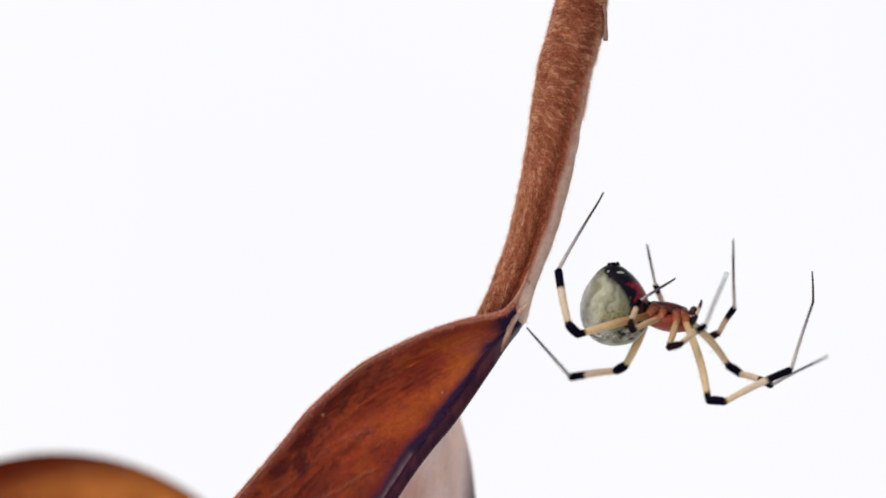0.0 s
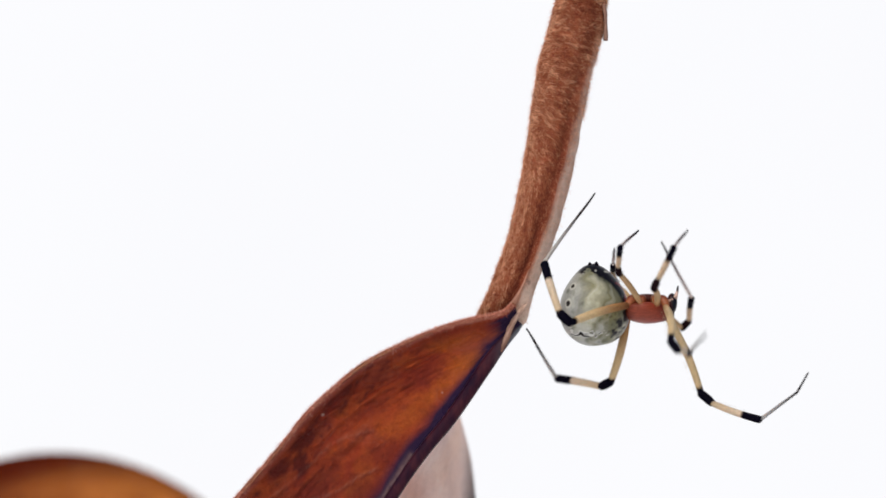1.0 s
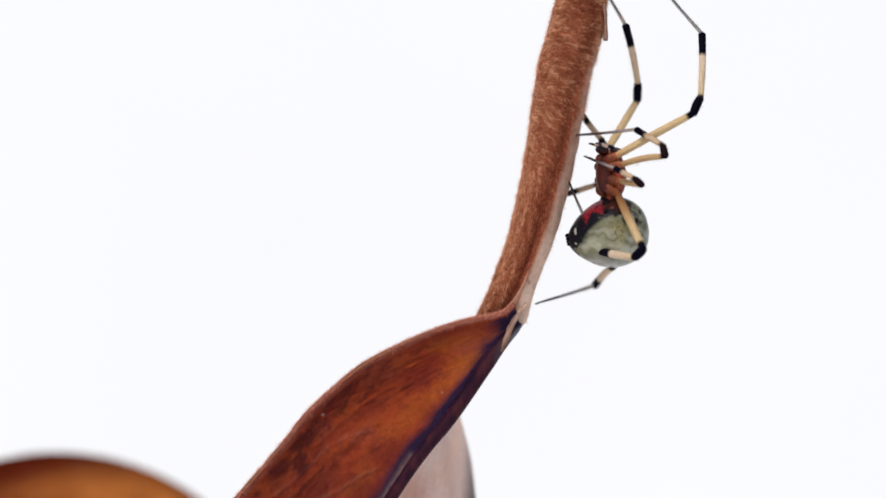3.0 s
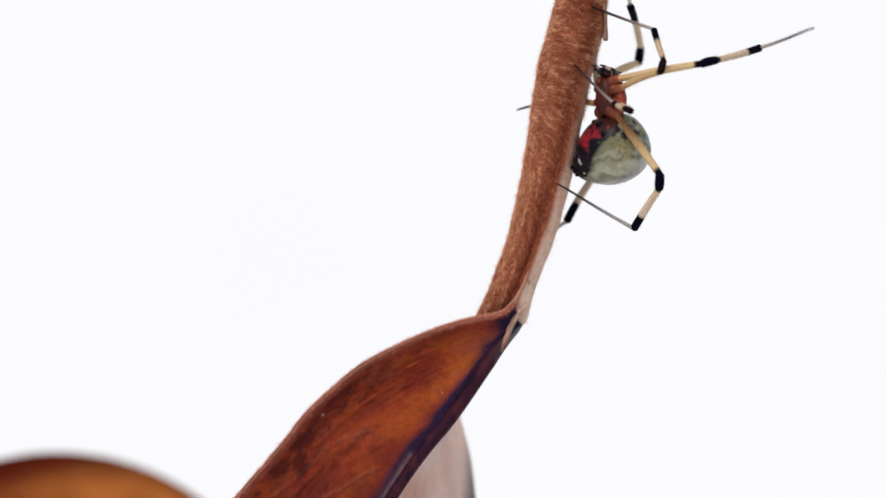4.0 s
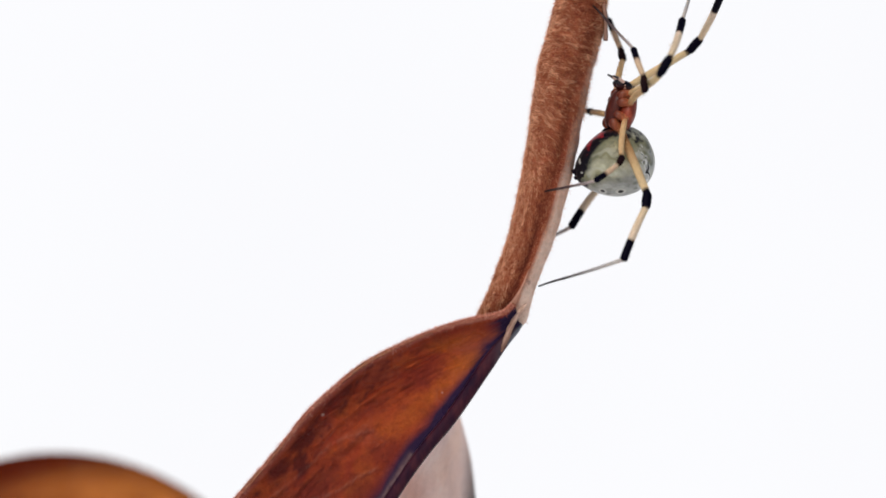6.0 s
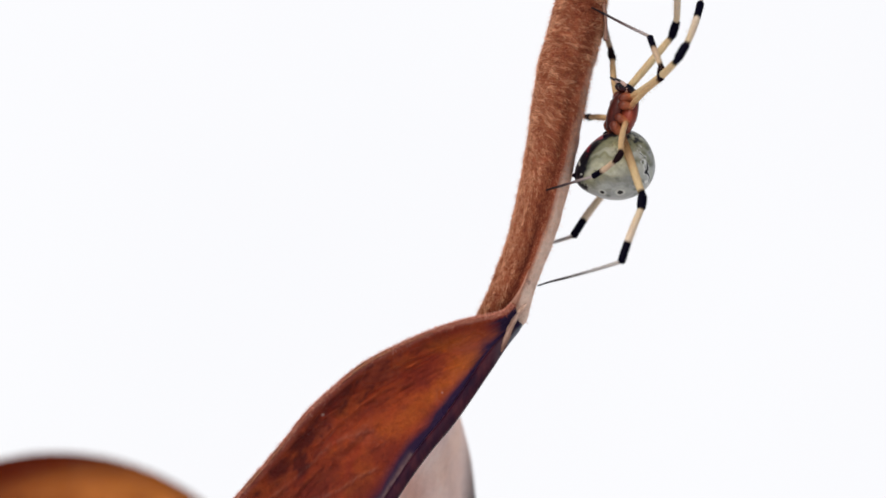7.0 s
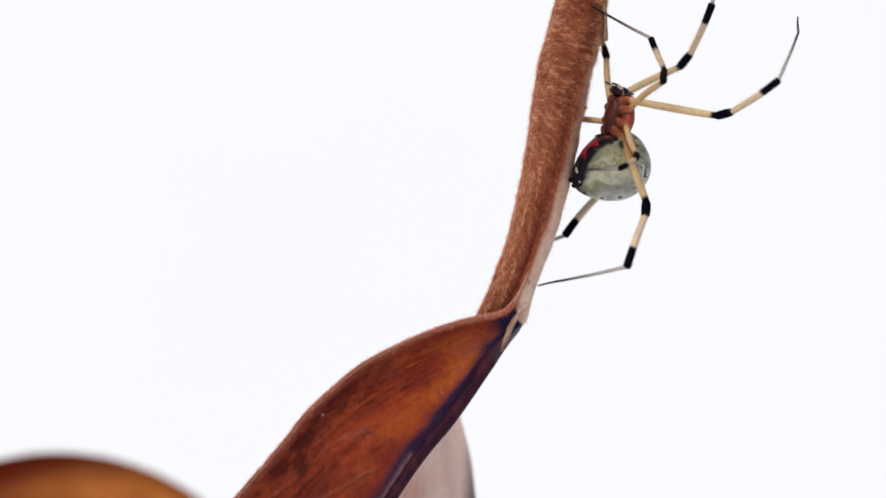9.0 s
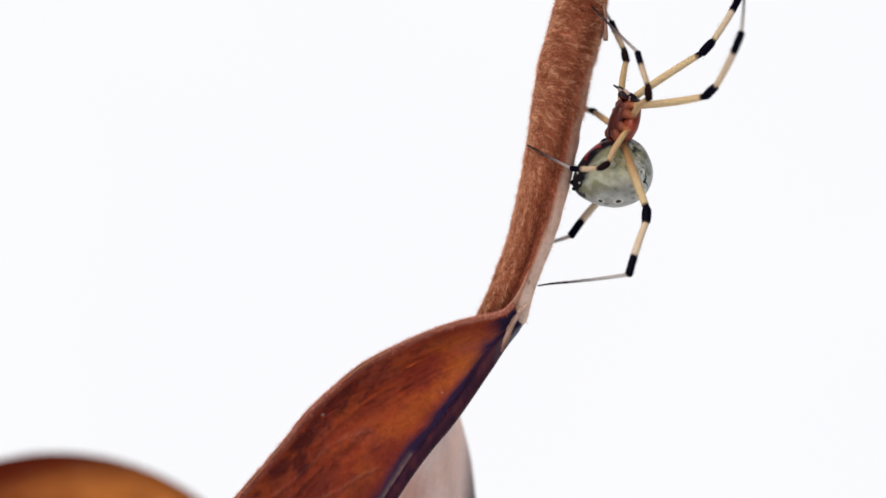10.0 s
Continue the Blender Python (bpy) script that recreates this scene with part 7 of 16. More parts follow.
    walk(joints['right1']['tibia'], [
        (0,q(5.076,-3.549,3.193,3.9,5.8,68.2)), (0.05,q(5.529,-4.351,0.865,2,25.5,61.2)), (0.1,q(5.285,-4.794,-1.529,-3.7,44.8,51.4)), (0.1333,q(6.524,-3.549,0.161,-25.5,30.4,16.7)),
        (0.1667,q(6.677,-1.093,2.599,-35.6,-0.2,-19.6)), (0.2,q(5.651,0.618,3.88,-31.2,-19.9,-44.2)), (0.25,q(5.725,-1.488,4.06,-39.8,-27,-22.7)), (0.3,q(5.16,-3.491,3.646,-51.3,-30.6,0.8)),
        (0.4,q(4.249,-4.935,3.06,-51.1,-25.5,0.3)), (0.45,q(4.695,-5.042,2.187,-61.8,-23.8,25.5)), (0.5,q(4.998,-5.016,1.229,-70.5,-18.3,49.4)), (0.5333,q(6.143,-4.114,-0.113,-67.8,1,32.2)),
        (0.5667,q(6.87,-2.198,-1.918,-75.5,29.9,4.7)), (0.6,q(6.693,-0.669,-2.918,-93.1,45.6,-23.3)), (0.65,q(6.761,-0.562,-2.736,-103.9,45.9,-38.3)), (0.7,q(6.807,-0.454,-2.542,-114.3,44.3,-53)),
        (0.7333,q(7.171,-1.193,-1.26,-110.3,29.5,-46.5)), (0.7667,q(7.064,-2.193,0.688,-108.2,7.2,-39.8)), (0.8,q(6.567,-2.772,1.972,-108.2,-8.3,-35.9)), (0.9,q(4.877,-5.178,1.821,-114.5,-18.1,-8.9)),
        (0.9333,q(4.713,-4.767,2.749,-119.9,-22.7,6.4)), (0.9667,q(4.279,-3.968,3.968,-130,-26.5,30.2)), (1,q(3.845,-3.314,4.674,-137.4,-26.6,46.8)), (1.1,q(3.494,-3.705,4.646,-133.3,-29,37.9)),
        (1.2,q(4.604,-2.696,4.522,-133.4,-22.9,38.2)), (1.3,q(6.494,-0.152,2.928,-133,-7.9,36.7)), (1.4,q(7.231,0.107,0.246,-131.5,22.1,48.3)), (1.4333,q(7.262,0.023,-0.128,-137.6,34.5,35.6)),
        (1.4667,q(7.257,-0.142,-0.666,-155.2,48.4,9.5)), (1.5,q(7.223,-0.264,-0.978,-174,52.7,-14.8)), (1.5333,q(7.249,-0.132,0.146,-169.4,48,-8.8)), (1.5667,q(6.935,-0.02,1.735,-164.2,40.9,-1.4)),
        (1.6,q(6.475,-0.054,2.792,-161.3,35.4,3.2)), (1.7,q(5.014,-1.6,4.413,-147.9,26.8,28.9)), (1.8,q(4.199,-2.746,4.609,-145.4,17.8,35.4)), (1.9,q(4.008,-3.693,4.164,-143.3,6.7,45.2)),
        (2,q(3.833,-4.295,3.739,-142.9,-1.9,54.1)), (2.1,q(3.132,-4.443,4.012,-143,-5.6,54.5)), (2.2,q(2.376,-4.461,4.285,-143.1,-8.5,55.5)), (2.3,q(2.138,-5.043,3.433,-143.6,4.3,69.8)),
        (2.4,q(2.279,-5.295,2.749,-142.4,10.3,79.1)), (2.5,q(4.595,-5.028,-1.833,-142.7,19.4,78.1)), (2.6,q(5.643,-4.462,0.762,-155.7,32,48.7)), (2.7,q(6.099,-2.57,2.824,-169.5,26.5,21)),
        (2.8,q(5.903,-2.331,3.25,-169.6,26.8,20.7)), (3,q(5.382,-2.211,3.889,-168.6,29.1,23)), (3.2,q(4.753,-2.453,4.302,-166.5,33.4,26.9)), (3.4,q(4.101,-2.816,4.525,-164.2,39,30.8)),
        (3.6,q(3.511,-3.117,4.62,-161.9,44.1,34.3)), (3.8,q(3.111,-3.296,4.643,-159.9,46.8,37.2)), (3.9,q(2.563,-1.645,5.534,-164,33.2,30.8)), (4,q(3.19,-2.386,5.027,-158.4,46.6,39.5)),
        (4.1,q(4.338,-2.942,4.242,-157.5,43.2,40.7)), (4.2,q(5.301,-3.516,2.99,-156.8,39.7,41.8)), (4.3,q(5.263,-2.834,3.594,-155.1,29.5,44.7)), (4.4,q(4.997,-1.546,4.456,-154.7,13.9,45.7)),
        (4.5,q(4.678,-0.565,4.876,-154.8,3,45.4)), (4.6,q(4.322,-1.366,4.945,-154.5,18.7,46.7)), (4.7,q(5.76,-1.365,3.846,-160.3,12.5,25.5)), (4.8,q(6.761,-1.282,2.368,-163.3,4.7,5.3)),
        (4.9,q(7.295,-1.115,0.728,-163.5,-3.6,-14.9)), (5,q(7.245,-0.906,-0.997,-160.8,-11.5,-35.5)), (5.05,q(7.336,-0.805,0.475,-164,-4.9,-13.5)), (5.1,q(6.991,-0.69,1.904,-164.4,2.4,8)),
        (5.15,q(6.303,-0.594,3.246,-162.2,9,29.4)), (5.2,q(5.247,-0.497,4.359,-157.7,14.3,51.6)), (5.3,q(5.249,-0.266,4.372,-157.9,11.5,50.6)), (5.4,q(5.264,0.106,4.35,-158.3,8.3,48.6)),
        (5.5,q(5.272,0.353,4.317,-158.4,6.2,47.2)), (5.6,q(5.221,0.036,4.387,-158.2,10.2,49.1)), (5.7,q(5.162,-0.284,4.435,-157.8,14.2,51.1)), (5.8,q(5.225,-0.392,4.379,-157.8,14.8,51.1)),
        (6,q(5.417,-0.683,4.181,-157.8,17.1,51)), (6.2,q(5.65,-1.032,3.887,-157.8,20.5,50.8)), (6.4,q(5.876,-1.394,3.529,-157.8,24.4,50.8)), (6.6,q(6.06,-1.725,3.156,-157.8,28.2,50.8)),
        (6.8,q(6.185,-1.984,2.833,-157.8,31.4,50.8)), (7,q(6.25,-2.136,2.629,-157.8,33.5,50.9)), (7.2,q(5.508,-2.481,3.483,-158.7,33.5,49.3)), (7.4,q(4.286,-2.589,4.479,-159.5,34,47.7)),
        (7.5,q(3.927,-2.677,4.647,-159.6,34,47.7)), (7.6,q(3.838,-2.598,4.717,-158.6,34.5,49.5)), (7.8,q(3.521,-2.322,4.939,-155,36.3,55.7)), (8,q(3.263,-2.102,5.091,-152.1,37.4,60.5)),
        (8.2,q(3.548,-1.87,5.095,-154.9,34.2,55.7)), (8.4,q(3.958,-1.591,5.024,-158.3,30.3,49.4)), (8.5,q(4.084,-1.515,4.987,-159.2,29.2,47.5)), (8.6,q(4.173,-1.393,4.973,-159.6,28,46.6)),
        (8.8,q(4.409,-0.971,4.933,-160.8,23.2,43.9)), (9,q(4.589,-0.643,4.864,-161.6,19.7,41.7)), (9.2,q(4.795,-0.493,4.734,-161.6,17.8,41.7)), (9.4,q(5.048,-0.296,4.549,-161.6,15.2,41.8)),
        (9.5,q(5.144,-0.256,4.47,-161.6,14.7,41.7)), (9.6,q(5.404,-0.051,4.271,-163.3,7.3,32.9)), (9.7,q(5.753,0.266,3.947,-163.8,-4,16.8)), (9.8,q(6.009,0.565,3.552,-161,-14.9,0.2)),
        (10,q(6.171,1.179,2.975,-150.8,-23.7,-30.1)),
    ])
    walk(joints['right1']['metatarsus'], [
        (0,q(6.662,0.414,2.76,-6.6,12.1,-56.7)), (0.05,q(7.349,-1.038,-0.941,-6.5,40.2,-56.5)), (0.1,q(7.171,-2.428,-4.536,-5.9,68.2,-55.8)), (0.1333,q(10.014,-2.504,-1.975,4.6,51,-43.8)),
        (0.1667,q(10.633,-2.503,2.617,7.8,24.3,-38.8)), (0.2,q(8.497,-2.152,5.317,8.2,6.3,-37.3)), (0.25,q(9.166,-2.931,5.964,8.3,-0.1,-34.8)), (0.3,q(8.774,-3.444,5.785,8.2,-6.6,-32.2)),
        (0.4,q(8.053,-4.914,4.877,7.6,-13.1,-29)), (0.45,q(8.153,-3.392,3.881,7.7,7.6,-31.1)), (0.5,q(7.642,-1.935,2.572,7,28.2,-33.5)), (0.5333,q(9.729,-1.854,-0.183,15,39.8,-19.2)),
        (0.5667,q(10.495,-1.899,-4.009,37.2,51.6,11.3)), (0.6,q(9.39,-1.831,-5.918,58.7,53.3,38.2)), (0.65,q(9.047,-2.37,-5.746,80.5,38.4,68)), (0.7,q(8.623,-2.868,-5.487,89.5,18.7,86.3)),
        (0.7333,q(9.696,-3.853,-3.331,85.8,8.5,70.7)), (0.7667,q(10.263,-4.862,0.163,85.6,-7.5,49.1)), (0.8,q(9.927,-5.207,2.575,89,-18.1,33.8)), (0.9,q(8.829,-5.799,3.125,89.2,-11.1,33.2)),
        (0.9333,q(8.579,-4.333,4.38,90.5,4.3,12)), (0.9667,q(7.553,-2.058,5.856,81.5,25.2,-21.6)), (1,q(6.44,-0.547,6.577,67.1,34.5,-49.9)), (1.1,q(6.42,-1.423,6.7,74,43,-39)),
        (1.2,q(7.666,-0.289,6.169,65.6,25.3,-53.8)), (1.3,q(9.835,2.337,3.505,67.5,9.2,-47.2)), (1.4,q(9.829,3.027,-1.339,59.6,21,-76.9)), (1.4333,q(10.083,2.045,-2.517,58.8,30.8,-78.8)),
        (1.4667,q(10.015,0.319,-3.816,56.7,46.4,-82.1)), (1.5,q(9.693,-0.917,-4.332,54.4,57.3,-85.1)), (1.5333,q(10.041,-0.563,-2.991,56.9,47.3,-81.8)), (1.5667,q(10.129,-0.099,-1.037,58.5,33.3,-79.4)),
        (1.6,q(9.921,0.141,0.338,59.1,24.5,-78.3)), (1.7,q(8.347,0.236,2.489,53.8,51.4,-86.6)), (1.8,q(7.516,-0.389,3.301,87.8,75,-49.5)), (1.9,q(7,-0.676,3.665,107.6,72.6,-28.9)),
        (2,q(6.347,-0.825,3.881,112.3,67.7,-23.9)), (2.1,q(5.614,-0.968,4.431,99.8,59.8,-37.8)), (2.2,q(4.779,-0.96,4.919,92.2,50.3,-47.1)), (2.3,q(3.622,-1.016,3.112,84.7,53.9,-56.5)),
        (2.4,q(3.078,-1.158,1.981,78.3,65.2,-64)), (2.5,q(5.432,-1.057,-3.266,66.6,43.4,-78)), (2.6,q(8.036,-1.736,-1.503,70.7,20.1,-70.4)), (2.7,q(9.643,-1.212,0.929,71.4,-4.1,-65.5)),
        (2.8,q(9.446,-0.991,1.335,71.1,-10,-63.3)), (3,q(8.807,-0.759,1.815,69.9,-18.2,-58.1)), (3.2,q(7.937,-0.84,1.947,67.9,-23,-52.5)), (3.4,q(6.968,-1.108,1.824,65.7,-25.6,-47.3)),
        (3.6,q(6.064,-1.375,1.625,63.9,-26.6,-43.1)), (3.8,q(5.46,-1.514,1.505,62.8,-26.9,-40.6)), (3.9,q(5.655,0.2,3.182,60.5,-26.3,-35.6)), (4,q(5.473,-0.504,1.898,60.9,-25.4,-36.3)),
        (4.1,q(6.712,-0.897,1.298,60.1,-23.9,-34.4)), (4.2,q(7.758,-1.318,0.251,59.8,-20.5,-33.9)), (4.3,q(7.909,-0.213,1.487,60.4,-27,-35.1)), (4.4,q(7.884,1.416,3.435,60.4,-38.9,-35.1)),
        (4.5,q(7.654,2.449,4.651,59.7,-47.5,-34.1)), (4.6,q(7.096,1.58,3.576,62.7,-36.7,-38.6)), (4.7,q(9.454,0.393,2.941,61.7,-30,-36.8)), (4.8,q(10.93,-0.893,2.025,61,-23.2,-35.3)),
        (4.9,q(11.335,-2.192,0.992,60.5,-16.7,-33.9)), (5,q(10.602,-3.297,-0.155,60.2,-10.2,-32.6)), (5.05,q(11.395,-1.781,0.832,60.5,-16.2,-33.7)), (5.1,q(11.143,-0.109,1.725,60.9,-22.2,-34.9)),
        (5.15,q(9.906,1.441,2.592,61.5,-28.1,-36.4)), (5.2,q(7.803,2.734,3.307,62.4,-34,-38.1)), (5.3,q(7.892,2.947,3.523,62.7,-34.8,-38.6)), (5.4,q(8.034,3.253,3.74,63.1,-35.9,-39.3)),
        (5.5,q(8.129,3.441,3.862,63.4,-36.6,-39.8)), (5.6,q(7.952,3.192,3.635,64.3,-33.4,-41.4)), (5.7,q(7.749,2.923,3.391,65.1,-30.2,-42.9)), (5.8,q(7.808,2.806,3.295,65.1,-28.8,-43)),
        (6,q(7.979,2.476,2.932,65.2,-25,-43)), (6.2,q(8.169,2.062,2.398,65.1,-20.2,-42.8)), (6.4,q(8.331,1.614,1.77,65,-15.1,-42.6)), (6.6,q(8.436,1.189,1.14,64.9,-10.2,-42.2)),
        (6.8,q(8.485,0.841,0.608,64.9,-6.2,-41.9)), (7,q(8.498,0.627,0.276,64.9,-3.9,-41.7)), (7.2,q(7.838,0.225,1.12,64.8,-11.1,-41.1)), (7.4,q(6.681,0.046,2.075,64.1,-21.8,-38.8)),
        (7.5,q(6.326,-0.039,2.246,64,-23.9,-38.4)), (7.6,q(6.139,0.096,2.28,65.1,-25.2,-41.1)), (7.8,q(5.478,0.545,2.393,69.5,-29.5,-50.7)), (8,q(4.951,0.875,2.479,73.5,-32.2,-58.5)),
        (8.2,q(5.555,1.07,2.679,70.4,-30.6,-52.4)), (8.4,q(6.371,1.223,2.862,66.8,-27.5,-45.2)), (8.5,q(6.613,1.245,2.897,65.9,-26.4,-43.3)), (8.6,q(6.773,1.355,2.962,65.6,-26.7,-42.5)),
        (8.8,q(7.24,1.75,3.251,64.2,-28.3,-39.5)), (9,q(7.587,2.023,3.426,63.1,-29.4,-37.2)), (9.2,q(7.818,2.204,3.431,63.4,-31.3,-37.8)), (9.4,q(8.103,2.436,3.432,63.8,-33.8,-38.5)),
        (9.5,q(8.212,2.474,3.394,63.9,-34.4,-38.8)), (9.6,q(8.923,2.228,3.73,64.1,-32.7,-39)), (9.7,q(9.754,1.472,4.237,64.4,-29.3,-39.7)), (9.8,q(10.064,0.582,4.631,64.7,-25.9,-40.3)),
        (10,q(9.508,-0.758,4.666,64.7,-21.5,-40.3)),
    ])
    walk(joints['right1']['tarsus'], [
        (0,q(9.147,-3.373,1.788,-6.6,12.1,-56.7)), (0.05,q(9.306,-3.99,-3.928,-6.5,40.2,-56.5)), (0.1,q(8.138,-3.851,-8.838,-5.9,68.2,-55.8)), (0.1333,q(12.119,-4.519,-5.577,4.6,51,-43.8)),
        (0.1667,q(13.925,-5.147,0.71,7.8,24.3,-38.8)), (0.2,q(12.16,-4.942,4.808,8.2,6.3,-37.3)), (0.25,q(12.973,-5.572,5.976,8.3,-0.1,-34.8)), (0.3,q(12.667,-5.899,6.321,8.2,-6.6,-32.2)),
        (0.4,q(12.001,-7.1,5.924,7.6,-13.1,-29)), (0.45,q(12.084,-5.767,3.271,7.7,7.6,-31.1)), (0.5,q(11.048,-4.188,0.383,7,28.2,-33.5)), (0.5333,q(13.088,-3.026,-3.151,15,39.8,-19.2)),
        (0.5667,q(13.316,-1.336,-7.641,37.2,51.6,11.3)), (0.6,q(11.566,-0.122,-9.634,58.7,53.3,38.2)), (0.65,q(10.406,0.999,-8.622,80.5,38.4,68)), (0.7,q(8.903,1.512,-6.972,89.5,18.7,86.3)),
        (0.7333,q(11.212,0.472,-4.012,85.8,8.5,70.7)), (0.7667,q(13.269,-1.389,0.77,85.6,-7.5,49.1)), (0.8,q(13.588,-2.758,4.013,89,-18.1,33.8)), (0.9,q(12.633,-3.311,4.021,89.2,-11.1,33.2)),
        (0.9333,q(13.099,-3.375,4.031,89.2,10.7,18.6)), (0.9667,q(11.45,-3.6,3.881,76.8,40.7,-8.6)), (1,q(8.899,-3.469,3.953,51.5,54.7,-42.1)), (1.1,q(9.052,-3.557,3.541,53.8,43,-39)),
        (1.2,q(10.14,-3.668,4.188,45.4,25.3,-53.8)), (1.3,q(12.943,-1.019,2.768,47.4,9.2,-47.2)), (1.4,q(10.808,-1.186,-3,39.5,21,-76.9)), (1.4333,q(10.858,-1.856,-4.892,34.1,38.5,-87.5)),
        (1.4667,q(10.453,-2.844,-7.173,9.9,61.9,-118.1)), (1.5,q(9.909,-3.412,-8.23,-34.2,68.4,-166.1)), (1.5333,q(10.487,-3.671,-6.398,9.7,63.1,-118.5)), (1.5667,q(10.84,-3.907,-3.577,34.3,41.1,-88.2)),
        (1.6,q(10.779,-3.987,-1.584,39.7,24.5,-78.3)), (1.7,q(8.518,-2.652,-1.129,34.5,51.4,-86.6)), (1.8,q(8.296,-1.301,-1.175,68.5,75,-49.5)), (1.9,q(8.217,-1.346,-0.755,52.8,72.8,-65.8)),
        (2,q(7.951,-1.538,-0.406,37.1,67.2,-82.4)), (2.1,q(7.455,-2.394,0.426,57.7,60.7,-59.7)), (2.2,q(6.796,-3.128,1.355,68.1,50.3,-47.1)), (2.3,q(5.128,-3.29,-0.633,60.7,53.9,-56.5)),
        (2.4,q(3.931,-2.901,-2.226,54.2,65.2,-64)), (2.5,q(6.135,-4.351,-6.448,42.6,43.4,-78)), (2.6,q(9.497,-5.836,-3.091,46.7,20.1,-70.4)), (2.7,q(11.562,-5.416,1.263,47.4,-4.1,-65.5)),
        (2.8,q(11.494,-5.068,2.139,47.1,-10,-63.3)), (3,q(11.133,-4.494,3.265,45.8,-18.2,-58.1)), (3.2,q(10.535,-4.221,3.758,43.8,-23,-52.5)), (3.4,q(9.803,-4.177,3.826,41.7,-25.6,-47.3)),
        (3.6,q(9.087,-4.206,3.702,39.9,-26.6,-43.1)), (3.8,q(8.599,-4.203,3.599,38.7,-26.9,-40.6)), (3.9,q(9.034,-2.217,5.234,36.5,-26.3,-35.6)), (4,q(8.844,-2.984,3.887,36.8,-25.4,-36.3)),
        (4.1,q(10.207,-3.291,3.175,36,-23.9,-34.4)), (4.2,q(11.362,-3.736,1.871,35.8,-20.5,-33.9)), (4.3,q(11.284,-2.587,3.594,36.3,-27,-35.1)), (4.4,q(10.835,-0.66,6.343,36.3,-38.9,-35.1)),
        (4.5,q(10.248,0.693,8.065,35.6,-47.5,-34.1)), (4.6,q(10.002,-0.736,6.344,38.6,-36.7,-38.6)), (4.7,q(12.666,-2.014,5.254,37.7,-30,-36.8)), (4.8,q(14.406,-3.353,3.851,37,-23.2,-35.3)),
        (4.9,q(15.019,-4.667,2.324,36.5,-16.7,-33.9)), (5,q(14.442,-5.755,0.667,36.2,-10.2,-32.6)), (5.05,q(15.096,-4.251,2.125,36.4,-16.2,-33.7)), (5.1,q(14.662,-2.562,3.476,36.8,-22.2,-34.9)),
        (5.15,q(13.195,-0.985,4.775,37.4,-28.1,-36.4)), (5.2,q(10.827,0.364,5.898,38.3,-34,-38.1)), (5.3,q(10.865,0.571,6.165,38.6,-34.8,-38.6)), (5.4,q(10.939,0.878,6.459,39,-35.9,-39.3)),
        (5.5,q(10.987,1.061,6.625,39.3,-36.6,-39.8)), (5.6,q(10.853,0.633,6.186,40.3,-33.4,-41.4)), (5.7,q(10.685,0.197,5.718,41,-30.2,-42.9)), (5.8,q(10.777,0.038,5.529,41.1,-28.8,-43)),
        (6,q(11.048,-0.388,4.892,41.1,-25,-43)), (6.2,q(11.357,-0.895,3.999,41,-20.2,-42.8)), (6.4,q(11.627,-1.411,2.974,40.9,-15.1,-42.6)), (6.6,q(11.813,-1.875,1.96,40.9,-10.2,-42.2)),
        (6.8,q(11.913,-2.235,1.113,40.8,-6.2,-41.9)), (7,q(11.951,-2.446,0.589,40.8,-3.9,-41.7)), (7.2,q(11.262,-2.767,2.012,40.7,-11.1,-41.1)), (7.4,q(10.035,-2.65,3.792,40.1,-21.8,-38.8)),
        (7.5,q(9.646,-2.67,4.121,39.9,-23.9,-38.4)), (7.6,q(9.299,-2.658,4.254,41,-25.2,-41.1)), (7.8,q(8.035,-2.575,4.672,45.4,-29.5,-50.7)), (8,q(7,-2.467,4.947,49.5,-32.2,-58.5)),
        (8.2,q(7.985,-2.09,5.041,46.3,-30.6,-52.4)), (8.4,q(9.266,-1.693,5.002,42.8,-27.5,-45.2)), (8.5,q(9.636,-1.599,4.955,41.9,-26.4,-43.3)), (8.6,q(9.825,-1.439,5.047,41.5,-26.7,-42.5)),
        (8.8,q(10.387,-0.847,5.446,40.2,-28.3,-39.5)), (9,q(10.802,-0.421,5.697,39.1,-29.4,-37.2)), (9.2,q(10.947,-0.226,5.835,39.4,-31.3,-37.8)), (9.4,q(11.115,0.04,6.011,39.7,-33.8,-38.5)),
        (9.5,q(11.194,0.078,6.009,39.9,-34.4,-38.8)), (9.6,q(11.953,-0.227,6.232,40,-32.7,-39)), (9.7,q(12.864,-1.107,6.504,40.4,-29.3,-39.7)), (9.8,q(13.244,-2.114,6.651,40.7,-25.9,-40.3)),
        (10,q(12.793,-3.547,6.367,40.7,-21.5,-40.3)),
    ])
